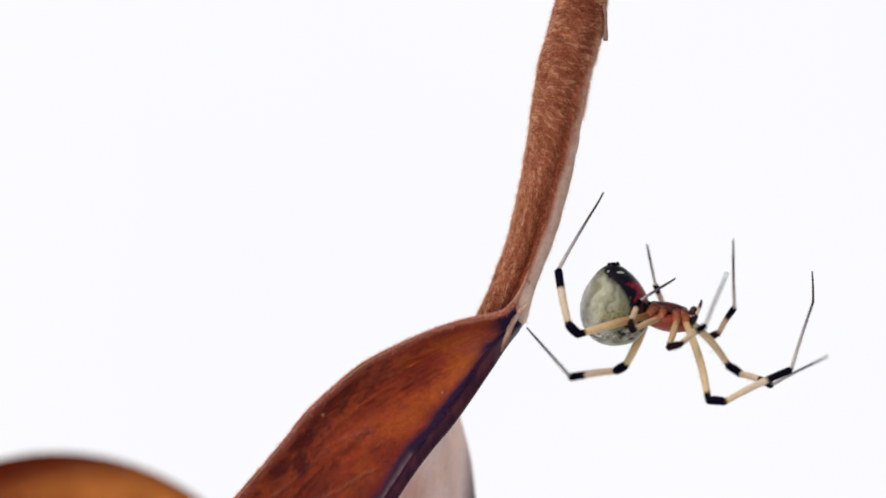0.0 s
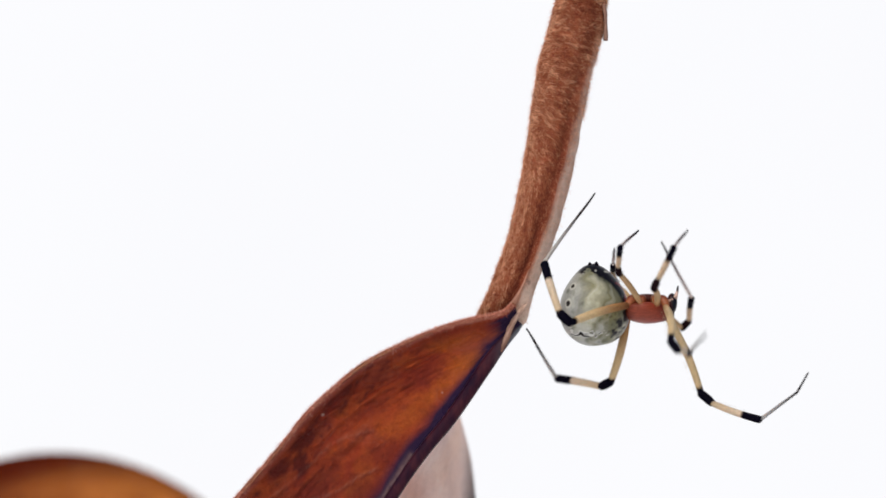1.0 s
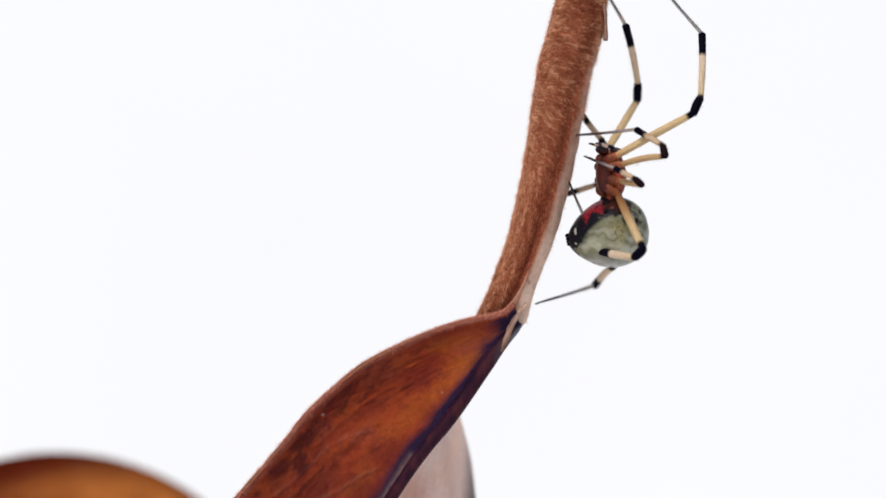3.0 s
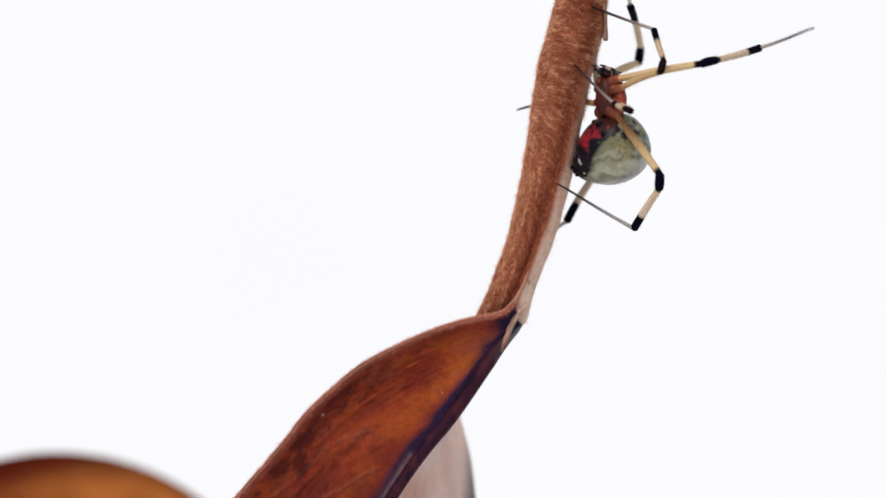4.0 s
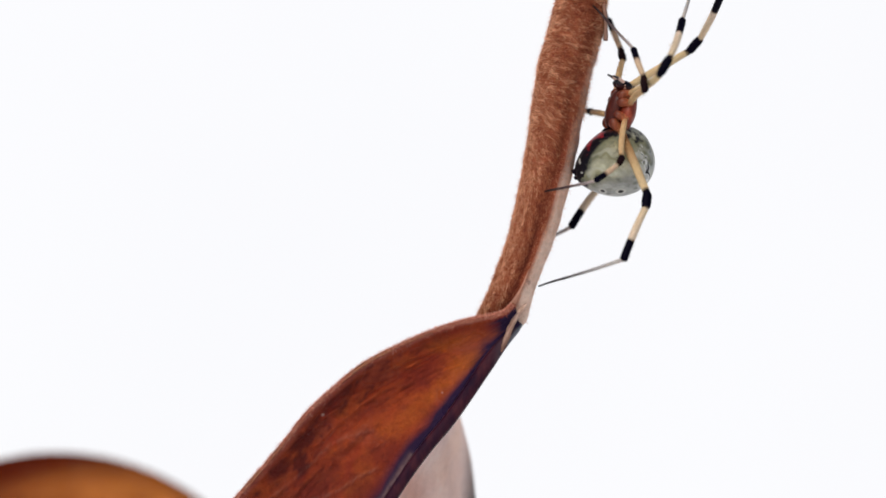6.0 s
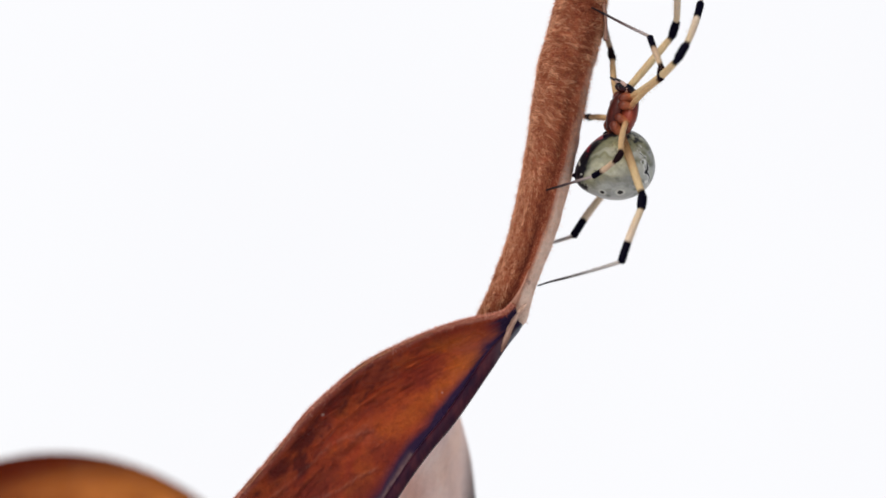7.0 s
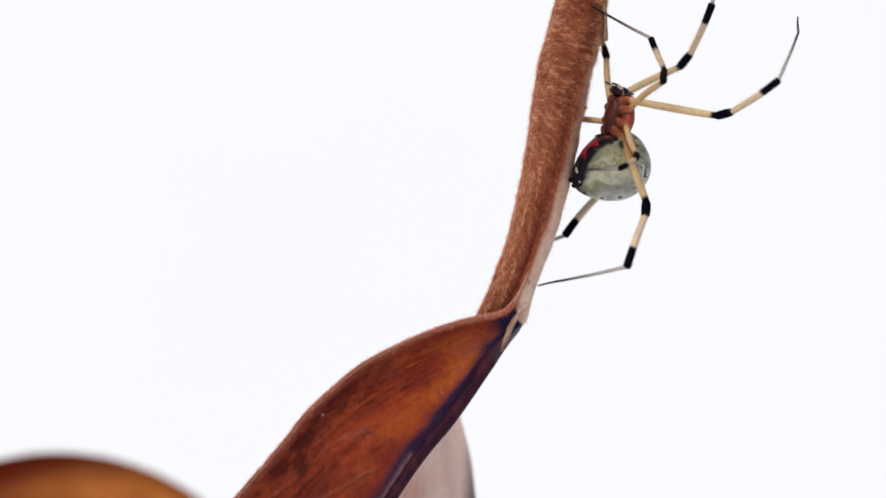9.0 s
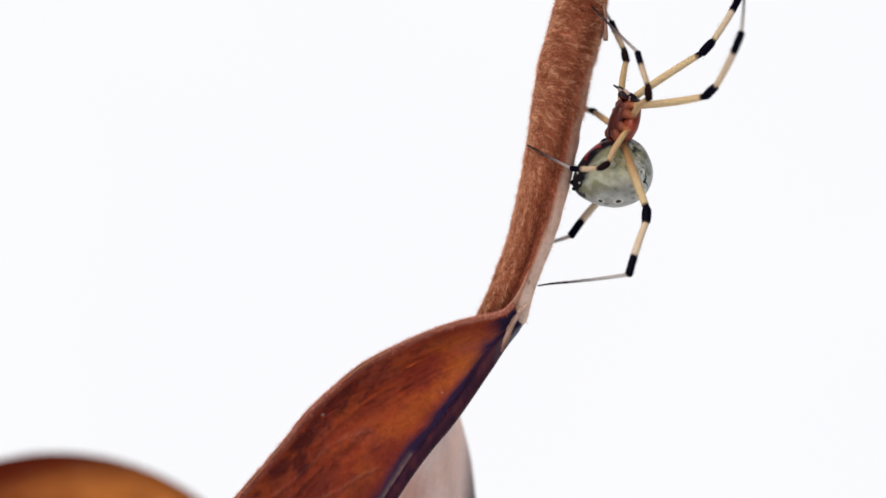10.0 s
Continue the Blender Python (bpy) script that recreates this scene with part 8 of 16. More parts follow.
    walk(joints['left2']['femur'], [
        (0,q(0.417,1.133,-0.065,-18.8,-16.7,96.6)), (0.1,q(0.491,1.135,-0.046,-14.1,-19.9,81.8)), (0.2,q(0.451,0.924,-0.161,-14.8,8.3,89.1)), (0.25,q(0.469,0.886,-0.166,-22.1,21.7,61.8)),
        (0.3,q(0.469,0.861,-0.163,-36.3,30,30.1)), (0.4,q(0.47,0.882,-0.138,-33,-18.1,58.1)), (0.5,q(0.501,0.997,-0.082,-37.6,-23.5,71)), (0.6,q(0.481,0.949,-0.183,-37.7,17.4,72.8)),
        (0.6333,q(0.462,0.885,-0.173,-38.4,31.9,71.1)), (0.6667,q(0.451,0.852,-0.153,-41.1,54.1,67.2)), (0.7,q(0.453,0.855,-0.164,-47.1,69.1,60.5)), (0.8,q(0.475,0.866,-0.168,-70.1,31.3,32.4)),
        (0.9,q(0.451,0.853,-0.15,-58.9,4.5,66.6)), (1,q(0.447,0.883,-0.148,-58.8,-4.1,95.9)), (1.1,q(0.445,0.86,-0.155,-54.8,27,115.4)), (1.2,q(0.442,0.854,-0.162,-28.7,54.4,153.4)),
        (1.2333,q(0.447,0.853,-0.154,-42.2,47.4,136.1)), (1.2667,q(0.429,0.89,-0.18,-54,33.8,118.2)), (1.3,q(0.411,0.96,-0.204,-58.3,24.9,109.5)), (1.4,q(0.403,0.926,-0.194,-52.9,26.2,121.9)),
        (1.5,q(0.398,0.905,-0.183,-48,23.4,133.5)), (1.6,q(0.381,0.927,-0.189,-48.7,20.7,131.8)), (1.7,q(0.364,0.954,-0.191,-49.4,16.7,129.6)), (1.8,q(0.386,0.985,-0.175,-52.7,9.6,115.2)),
        (1.9,q(0.428,1.014,-0.139,-53.6,-3.9,97.7)), (2,q(0.46,1.02,-0.108,-51.8,-13.8,86.5)), (2.1,q(0.473,1.02,-0.102,-50.8,-15.5,82.4)), (2.2,q(0.483,1.019,-0.098,-49.8,-16.8,78.8)),
        (2.3,q(0.53,1,-0.065,-43.5,-26.5,61.8)), (2.4,q(0.542,1.004,-0.029,-42.1,-34,59.1)), (2.5,q(0.543,1.008,0.015,-42.3,-42,59.4)), (2.6,q(0.519,1.085,0.013,-51,-33.7,73.6)),
        (2.7,q(0.487,1.174,-0.035,-55.4,-19.4,83.4)), (2.8,q(0.482,1.168,-0.063,-55.7,-15.2,84.3)), (3,q(0.483,1.127,-0.095,-55.5,-11.1,83.3)), (3.2,q(0.492,1.069,-0.107,-54.7,-11,79.1)),
        (3.4,q(0.501,1.014,-0.113,-53.4,-12.2,72.6)), (3.6,q(0.504,0.971,-0.119,-51.9,-13.2,65.9)), (3.8,q(0.503,0.948,-0.122,-50.9,-14.3,61.8)), (3.9,q(0.499,0.972,-0.136,-52,-6.3,68.1)),
        (4,q(0.491,0.994,-0.154,-52.3,1.7,74.3)), (4.1,q(0.492,0.997,-0.159,-52.3,3.2,73.9)), (4.2,q(0.496,1,-0.163,-52.4,4.9,73)), (4.3,q(0.499,1.003,-0.169,-52.5,6.8,72.2)),
        (4.4,q(0.501,1.005,-0.175,-52.5,8.6,71.9)), (4.5,q(0.501,1.006,-0.18,-52.5,10.2,72)), (4.6,q(0.502,1.006,-0.184,-52.5,11.6,71.7)), (4.8,q(0.502,1.008,-0.197,-52.5,15.9,71.8)),
        (5,q(0.501,1.009,-0.208,-52.4,19,72.2)), (5.1,q(0.497,1.014,-0.213,-51.8,20.2,73.9)), (5.2,q(0.49,1.021,-0.22,-50.8,21.6,76.8)), (5.3,q(0.481,1.028,-0.227,-49.6,23.1,80)),
        (5.4,q(0.473,1.035,-0.234,-48.4,24.2,82.9)), (5.5,q(0.467,1.038,-0.238,-47.7,24.9,84.7)), (5.6,q(0.471,1.037,-0.232,-48.1,23.7,83.6)), (5.7,q(0.475,1.035,-0.227,-48.7,22.4,82.2)),
        (5.8,q(0.481,1.031,-0.22,-49.3,20.8,80.3)), (6,q(0.493,1.021,-0.205,-50.8,17.2,75.9)), (6.2,q(0.504,1.008,-0.189,-52.1,13.2,71)), (6.4,q(0.513,0.992,-0.175,-53,9.1,66)),
        (6.6,q(0.519,0.977,-0.164,-53.6,5.5,61.4)), (6.8,q(0.523,0.965,-0.156,-53.9,2.5,57.7)), (7,q(0.524,0.957,-0.152,-53.9,0.7,55.4)), (7.2,q(0.522,0.949,-0.144,-53.9,-2.8,54.1)),
        (7.4,q(0.514,0.942,-0.135,-54,-7.4,55.3)), (7.5,q(0.512,0.94,-0.132,-54.1,-9.1,55.6)), (7.6,q(0.512,0.942,-0.133,-54.1,-8.5,55.9)), (7.8,q(0.514,0.948,-0.137,-54.3,-6.5,57)),
        (8,q(0.515,0.953,-0.14,-54.3,-4.9,57.9)), (8.2,q(0.517,0.952,-0.142,-54.3,-3.7,56.7)), (8.4,q(0.52,0.948,-0.146,-54.2,-1.7,54.7)), (8.5,q(0.521,0.947,-0.148,-54.1,-1.1,54.1)),
        (8.6,q(0.521,0.948,-0.149,-54.1,-0.3,54.1)), (8.8,q(0.52,0.95,-0.153,-54.1,1.6,55.1)), (9,q(0.519,0.952,-0.157,-54.1,3.3,55.7)), (9.2,q(0.52,0.954,-0.163,-54.1,5.9,55.8)),
        (9.4,q(0.522,0.957,-0.171,-54.1,9.2,56.1)), (9.5,q(0.523,0.958,-0.174,-54.1,10.3,56.1)), (9.6,q(0.52,0.961,-0.178,-53.8,12,57.6)), (9.8,q(0.507,0.97,-0.184,-52.2,14.3,64.7)),
        (10,q(0.494,0.977,-0.188,-50.5,15.7,71)),
    ])
    walk(joints['left2']['patella'], [
        (0,q(0.053,4.266,0.884,-1.8,23.3,-8.5)), (0.1,q(0.932,4.205,1.077,20.3,97.8,11.7)), (0.2,q(0.499,4.064,-0.621,88,57.5,77.3)), (0.25,q(1.842,3.479,-1.331,81.3,43.4,68.6)),
        (0.3,q(2.827,2.228,-1.737,78.1,28.9,63.3)), (0.4,q(2.057,3.428,0.841,71.6,16.3,46.6)), (0.5,q(1.464,3.794,1.202,60,40.4,23)), (0.6,q(1.383,3.859,-1.138,100.9,78.4,67.5)),
        (0.6333,q(1.331,3.42,-1.844,112.9,69.5,80)), (0.6667,q(1.162,2.548,-2.692,117.1,58.1,84.6)), (0.7,q(1.005,1.831,-3.099,118,50.5,85.7)), (0.8,q(2.748,2.309,-1.806,106.7,18.8,66.7)),
        (0.9,q(1.692,3.722,-0.399,106.5,15.3,66.3)), (1,q(0.121,4.01,0.076,109.9,22.8,76.5)), (1.1,q(-0.755,3.387,-1.581,119.3,36.6,95.2)), (1.2,q(-1.193,1.673,-2.717,-44.9,129.8,-62.2)),
        (1.2333,q(-1.084,2.323,-2.464,-37.8,119.8,-53.5)), (1.2667,q(-0.815,3.205,-1.941,-10.4,108.8,-23.7)), (1.3,q(-0.558,3.7,-1.552,31.9,108.1,20.7)), (1.4,q(-1.108,3.356,-1.6,21.6,108.6,9.8)),
        (1.5,q(-1.61,3.02,-1.445,4.8,108.9,-7.9)), (1.6,q(-1.611,3.152,-1.318,26.2,110.2,14.8)), (1.7,q(-1.597,3.322,-1.114,38.9,113.4,28.4)), (1.8,q(-0.965,3.853,-0.711,3.4,103.5,-8.7)),
        (1.9,q(0,4.201,0.083,-67.9,107,-81.9)), (2,q(0.649,4.149,0.665,88.5,65,72.9)), (2.1,q(0.883,4.105,0.763,73.3,61.9,56)), (2.2,q(1.082,4.054,0.834,60.6,57.6,41.3)),
        (2.3,q(1.897,3.554,1.377,56.2,53.5,36)), (2.4,q(1.924,3.316,1.789,49.4,51.3,27.4)), (2.5,q(1.778,3.099,2.199,41.6,47.9,17.1)), (2.6,q(1.292,3.713,1.84,18.6,37,-16.3)),
        (2.7,q(0.85,4.284,1.067,9.3,15.3,-36.9)), (2.8,q(0.797,4.349,0.804,9.8,7.4,-33.9)), (3,q(0.858,4.331,0.535,9.9,-6.6,-25.3)), (3.2,q(1.097,4.208,0.515,8.2,-15.9,-16.7)),
        (3.4,q(1.443,4.026,0.567,6.2,-20.6,-10.4)), (3.6,q(1.776,3.822,0.616,4.8,-22.3,-6.4)), (3.8,q(1.968,3.676,0.669,4,-23,-4.3)), (3.9,q(1.688,3.927,0.215,2.6,-19.2,-0.5)),
        (4,q(1.362,4.087,-0.251,1.7,-14.8,2.6)), (4.1,q(1.382,4.083,-0.337,1.9,-12.2,1.5)), (4.2,q(1.435,4.066,-0.441,2.3,-7,-1)), (4.3,q(1.478,4.048,-0.552,2.5,-0.5,-3.5)),
        (4.4,q(1.49,4.034,-0.659,2.4,5.5,-5.4)), (4.5,q(1.483,4.023,-0.75,2.3,9.2,-6.5)), (4.6,q(1.492,4.005,-0.832,2.1,10.1,-7.4)), (4.8,q(1.472,3.956,-1.08,1.7,11.7,-9.6)),
        (5,q(1.437,3.915,-1.259,1.4,12.5,-11.1)), (5.1,q(1.34,3.927,-1.328,1.3,13.8,-11.4)), (5.2,q(1.179,3.949,-1.413,1.3,15.7,-11.7)), (5.3,q(0.998,3.964,-1.497,1.1,18,-12.2)),
        (5.4,q(0.838,3.97,-1.565,1,20.2,-12.7)), (5.5,q(0.74,3.97,-1.603,0.8,21.7,-13.2)), (5.6,q(0.8,3.988,-1.539,1,21.2,-12.7)), (5.7,q(0.885,4.005,-1.461,1.2,20.5,-12.1)),
        (5.8,q(0.99,4.017,-1.37,1.4,19.6,-11.6)), (6,q(1.243,4.018,-1.159,1.6,17.5,-10.7)), (6.2,q(1.526,3.978,-0.923,1.8,15.2,-10.2)), (6.4,q(1.804,3.896,-0.686,1.8,13,-10.3)),
        (6.6,q(2.048,3.786,-0.469,1.7,11.1,-10.7)), (6.8,q(2.234,3.674,-0.298,1.6,9.6,-11.2)), (7,q(2.345,3.593,-0.191,1.5,8.6,-11.7)), (7.2,q(2.396,3.538,0.015,1.6,0.8,-10.9)),
        (7.4,q(2.319,3.546,0.275,1.3,-9.8,-7.7)), (7.5,q(2.295,3.541,0.372,1.2,-12.1,-7)), (7.6,q(2.283,3.558,0.338,1.2,-12.3,-7.1)), (7.8,q(2.242,3.613,0.223,1.2,-12.9,-7.3)),
        (8,q(2.209,3.653,0.134,1.3,-13.4,-7.5)), (8.2,q(2.27,3.62,0.063,1.4,-9.9,-8.3)), (8.4,q(2.367,3.558,-0.049,1.6,-4.7,-9.8)), (8.5,q(2.397,3.537,-0.085,1.7,-3.2,-10.3)),
        (8.6,q(2.394,3.54,-0.131,1.7,-2.3,-10.3)), (8.8,q(2.35,3.572,-0.244,1.7,0.1,-9.7)), (9,q(2.318,3.592,-0.339,1.7,2.1,-9.4)), (9.2,q(2.309,3.589,-0.49,1.6,3.3,-10.4)),
        (9.4,q(2.285,3.584,-0.681,1.5,4.8,-11.7)), (9.5,q(2.283,3.575,-0.746,1.5,5.5,-12.4)), (9.6,q(2.199,3.61,-0.842,1.5,8.6,-11.8)), (9.8,q(1.835,3.78,-0.977,2.5,18.6,-7.8)),
        (10,q(1.498,3.899,-1.053,4.1,25,-3.6)),
    ])
    walk(joints['left2']['tibia'], [
        (0,q(0.693,4.17,0.605,-12.2,23.9,-53.6)), (0.1,q(0.838,4.185,0.38,-42.7,46.6,-103.4)), (0.2,q(0.582,4.433,-1.214,72.2,81.5,14.5)), (0.25,q(2.028,3.956,-1.814,129.8,55.2,74.4)),
        (0.3,q(3.104,2.778,-2.078,135.2,24.4,82.5)), (0.4,q(2.521,3.919,0.643,111.4,37,37.9)), (0.5,q(1.958,4.004,0.746,53.2,57.9,-35.3)), (0.6,q(1.437,3.99,-1.827,-9.5,66.8,-104.2)),
        (0.6333,q(1.373,3.663,-2.503,108.6,95.2,13)), (0.6667,q(1.197,2.919,-3.289,14.2,120.9,-82.9)), (0.7,q(1.038,2.278,-3.642,10.8,142.4,-87.4)), (0.8,q(3.012,2.921,-2.033,-172.4,8.2,84.7)),
        (0.9,q(1.965,4.344,-0.584,-177.4,22,66.1)), (1,q(0.272,4.641,-0.196,0.1,142,-119)), (1.1,q(-0.806,3.95,-2.001,12.4,139.4,-99.7)), (1.2,q(-1.404,2.071,-3.257,26.1,137,-79.2)),
        (1.2333,q(-1.292,2.605,-3.075,38.7,112.5,-64.3)), (1.2667,q(-1.023,3.296,-2.607,-18,70.8,-117.8)), (1.3,q(-0.762,3.623,-2.221,-1.6,46.8,-99.1)), (1.4,q(-1.329,3.317,-2.267,0.6,55.9,-96.3)),
        (1.5,q(-1.836,3.052,-2.11,6.9,68.1,-89.3)), (1.6,q(-1.846,3.09,-1.979,8.8,56.4,-87.1)), (1.7,q(-1.843,3.189,-1.76,9.7,47.4,-85.9)), (1.8,q(-1.128,3.878,-1.396,10.8,56.2,-84.5)),
        (1.9,q(-0.029,4.405,-0.59,12.5,66.8,-82.6)), (2,q(0.737,4.434,0.027,18.4,72.7,-76.3)), (2.1,q(1.069,4.38,0.142,30.1,70.7,-64)), (2.2,q(1.365,4.303,0.24,38.4,67,-55.1)),
        (2.3,q(2.236,3.799,0.811,30.1,74.6,-63.9)), (2.4,q(2.315,3.519,1.239,28.8,72.9,-65.2)), (2.5,q(2.229,3.238,1.677,30.7,69.7,-63.3)), (2.6,q(1.831,3.556,1.416,24.1,44.5,-70.9)),
        (2.7,q(1.393,3.877,0.881,21.6,20.2,-75.5)), (2.8,q(1.376,3.96,0.713,22.4,14,-72.6)), (3,q(1.49,4.032,0.616,23.5,4.1,-65.8)), (3.2,q(1.745,4.013,0.708,23.5,-3.7,-58.3)),
        (3.4,q(2.091,3.907,0.814,22.7,-9.8,-51.3)), (3.6,q(2.423,3.749,0.883,21.5,-13.9,-45.2)), (3.8,q(2.614,3.627,0.944,20.4,-15.9,-41.2)), (3.9,q(2.353,3.921,0.446,20,-15.7,-39.5)),
        (4,q(2.042,4.118,-0.071,19.5,-15.6,-37.8)), (4.1,q(2.07,4.1,-0.189,19.8,-13.8,-38.8)), (4.2,q(2.134,4.055,-0.355,20.2,-9.9,-40.9)), (4.3,q(2.18,4.005,-0.546,20.5,-5,-43.2)),
        (4.4,q(2.188,3.967,-0.726,20.6,-0.7,-45.1)), (4.5,q(2.173,3.944,-0.863,20.6,1.6,-46.2)), (4.6,q(2.179,3.916,-0.955,20.5,1.5,-47)), (4.8,q(2.151,3.841,-1.223,20.5,0,-48.8)),
        (5,q(2.111,3.783,-1.411,20.5,-1.5,-49.7)), (5.1,q(2.01,3.792,-1.495,20.5,-1.5,-49.9)), (5.2,q(1.842,3.811,-1.603,20.5,-1.2,-50.1)), (5.3,q(1.652,3.823,-1.714,20.5,-0.8,-50.2)),
        (5.4,q(1.482,3.824,-1.807,20.6,-0.4,-50.3)), (5.5,q(1.377,3.821,-1.863,20.6,-0,-50.4)), (5.6,q(1.44,3.844,-1.793,20.6,0.6,-50.4)), (5.7,q(1.529,3.866,-1.707,20.6,1.2,-50.4)),
        (5.8,q(1.639,3.884,-1.607,20.6,1.9,-50.3)), (6,q(1.903,3.893,-1.371,20.6,3.3,-50.2)), (6.2,q(2.194,3.857,-1.108,20.6,4.8,-50.1)), (6.4,q(2.479,3.774,-0.844,20.6,6.2,-49.9)),
        (6.6,q(2.727,3.657,-0.605,20.6,7.4,-49.6)), (6.8,q(2.914,3.538,-0.415,20.7,8.2,-49.4)), (7,q(3.026,3.452,-0.297,20.7,8.6,-49.2)), (7.2,q(3.088,3.405,0.005,20.9,2.7,-47.1)),
        (7.4,q(3.006,3.453,0.395,20.8,-6.2,-43.1)), (7.5,q(2.977,3.457,0.52,20.6,-7.8,-42.1)), (7.6,q(2.966,3.473,0.488,20.7,-8.3,-42.5)), (7.8,q(2.923,3.526,0.38,20.9,-10,-43.6)),
        (8,q(2.888,3.564,0.297,21,-11.3,-44.5)), (8.2,q(2.956,3.52,0.184,21.1,-8.3,-44.9)), (8.4,q(3.058,3.439,0.009,21.2,-4,-45.9)), (8.5,q(3.089,3.411,-0.047,21.2,-2.7,-46.3)),
        (8.6,q(3.086,3.414,-0.103,21.2,-2.3,-46.4)), (8.8,q(3.044,3.453,-0.245,21.2,-0.9,-45.9)), (9,q(3.012,3.476,-0.365,21.2,0.1,-45.7)), (9.2,q(3,3.462,-0.53,21.2,-0.3,-46.9)),
        (9.4,q(2.972,3.441,-0.74,21.2,-1,-48.5)), (9.5,q(2.968,3.425,-0.813,21.3,-1,-49.2)), (9.6,q(2.88,3.468,-0.946,21.3,1.1,-48.6)), (9.8,q(2.496,3.689,-1.201,21.5,9.4,-45.7)),
        (10,q(2.135,3.859,-1.351,22.2,14.6,-42.6)),
    ])
    walk(joints['left2']['metatarsus'], [
        (0,q(2.053,2.324,-0.409,-33.8,45.1,-72.4)), (0.1,q(0.438,2.51,-1.44,-42.9,58.9,-83.9)), (0.2,q(0.935,4.525,-3.657,-56,32.9,-101.6)), (0.25,q(2.401,5.293,-3.809,-60.1,29.5,-109.6)),
        (0.3,q(3.394,4.986,-3.086,-63.6,25.7,-117)), (0.4,q(4.066,5.122,-0.833,-53.4,37.8,-97.8)), (0.5,q(3.044,3.235,-1.376,-26.4,80.6,-68.6)), (0.6,q(1.197,3.04,-4.111,64.6,132.2,18.7)),
        (0.6333,q(1.155,3.612,-4.947,67,139.9,22.2)), (0.6667,q(1.043,4.156,-5.377,69.2,151.4,26)), (0.7,q(0.949,4.209,-5.129,70,159.3,28.1)), (0.8,q(3.236,5.334,-2.384,-95.4,16.4,-108.1)),
        (0.9,q(2.88,6.404,-1.497,-90.5,25.4,-94.4)), (1,q(1.207,6.328,-1.705,-79.9,32.9,-73)), (1.1,q(-0.494,5.773,-3.587,-87.6,33.2,-86.9)), (1.2,q(-1.737,3.822,-4.921,-94.5,30.2,-100.1)),
        (1.2333,q(-1.695,3.443,-5.324,-94.9,30.8,-100.9)), (1.2667,q(-1.4,2.581,-4.931,-95.6,32.1,-102.2)), (1.3,q(-1.033,1.939,-4.039,-95.9,32.3,-102.8)), (1.4,q(-1.482,1.933,-4.321,-91.5,25.9,-93.8)),
        (1.5,q(-1.824,2.128,-4.405,-88.2,21.8,-85.6)), (1.6,q(-1.776,1.716,-4.05,-87.8,26.3,-84.7)), (1.7,q(-1.722,1.503,-3.597,-87,33.2,-83.1)), (1.8,q(-0.994,2.494,-3.473,-90.9,38,-89.8)),
        (1.9,q(0.097,3.427,-2.892,-99,42.7,-102.2)), (2,q(0.914,3.709,-2.365,-104.9,44.9,-110.8)), (2.1,q(1.43,3.637,-2.224,71.1,134.2,63.6)), (2.2,q(1.926,3.499,-2.068,67.7,133.6,58.9)),
        (2.3,q(2.528,3.203,-1.608,58,131.6,45.8)), (2.4,q(2.625,2.846,-1.161,60,131.4,48.5)), (2.5,q(2.621,2.46,-0.68,63.4,131.1,52.9)), (2.6,q(2.415,1.865,-0.341,-108.1,40.7,-115)),
        (2.7,q(1.978,1.612,0.02,-103.8,28.8,-107.6)), (2.8,q(2.1,1.647,0.108,-101.9,27.2,-103.4)), (3,q(2.518,1.75,0.438,-97.8,29.5,-94.8)), (3.2,q(3.062,1.879,0.868,-92.8,36.4,-85.6)),
        (3.4,q(3.636,1.981,1.239,-87.1,44.2,-76.9)), (3.6,q(4.129,2.029,1.481,-81.3,51,-69)), (3.8,q(4.414,2.052,1.627,-76,55.2,-62.4)), (3.9,q(4.204,2.393,1.122,-79.7,39.3,-67.5)),
        (4,q(3.943,2.642,0.602,-81.4,23.2,-70.7)), (4.1,q(3.963,2.58,0.409,-81.5,23.7,-71)), (4.2,q(3.998,2.442,0.073,-82.1,25.6,-72.3)), (4.3,q(3.998,2.299,-0.328,-82.9,28,-74.2)),
        (4.4,q(3.954,2.194,-0.697,-83.8,30,-76)), (4.5,q(3.905,2.137,-0.934,-84.3,30.7,-77.1)), (4.6,q(3.885,2.084,-1.02,-84.2,29.8,-76.7)), (4.8,q(3.802,1.956,-1.221,-82.8,26.4,-73.8)),
        (5,q(3.73,1.871,-1.344,-81.7,23.7,-71.1)), (5.1,q(3.623,1.874,-1.431,-80.7,22.2,-68.6)), (5.2,q(3.452,1.888,-1.551,-79.2,19.9,-64.5)), (5.3,q(3.259,1.896,-1.678,-77.8,17.1,-60)),
        (5.4,q(3.087,1.893,-1.79,-76.8,14.6,-56.3)), (5.5,q(2.977,1.886,-1.864,-76.3,13.1,-54.2)), (5.6,q(3.042,1.91,-1.819,-76.4,14.4,-54.8)), (5.7,q(3.131,1.934,-1.76,-76.6,16,-55.6)),
        (5.8,q(3.24,1.953,-1.689,-76.9,18,-56.6)), (6,q(3.504,1.969,-1.517,-77.9,22.6,-59.4)), (6.2,q(3.796,1.943,-1.319,-79.3,27.6,-62.7)), (6.4,q(4.082,1.872,-1.114,-81.2,32.5,-66.6)),
        (6.6,q(4.331,1.77,-0.924,-83.5,36.9,-70.5)), (6.8,q(4.522,1.664,-0.77,-85.6,40.2,-74)), (7,q(4.637,1.587,-0.67,-87.2,42.1,-76.3)), (7.2,q(4.78,1.582,-0.113,-85.3,36.9,-73.4)),
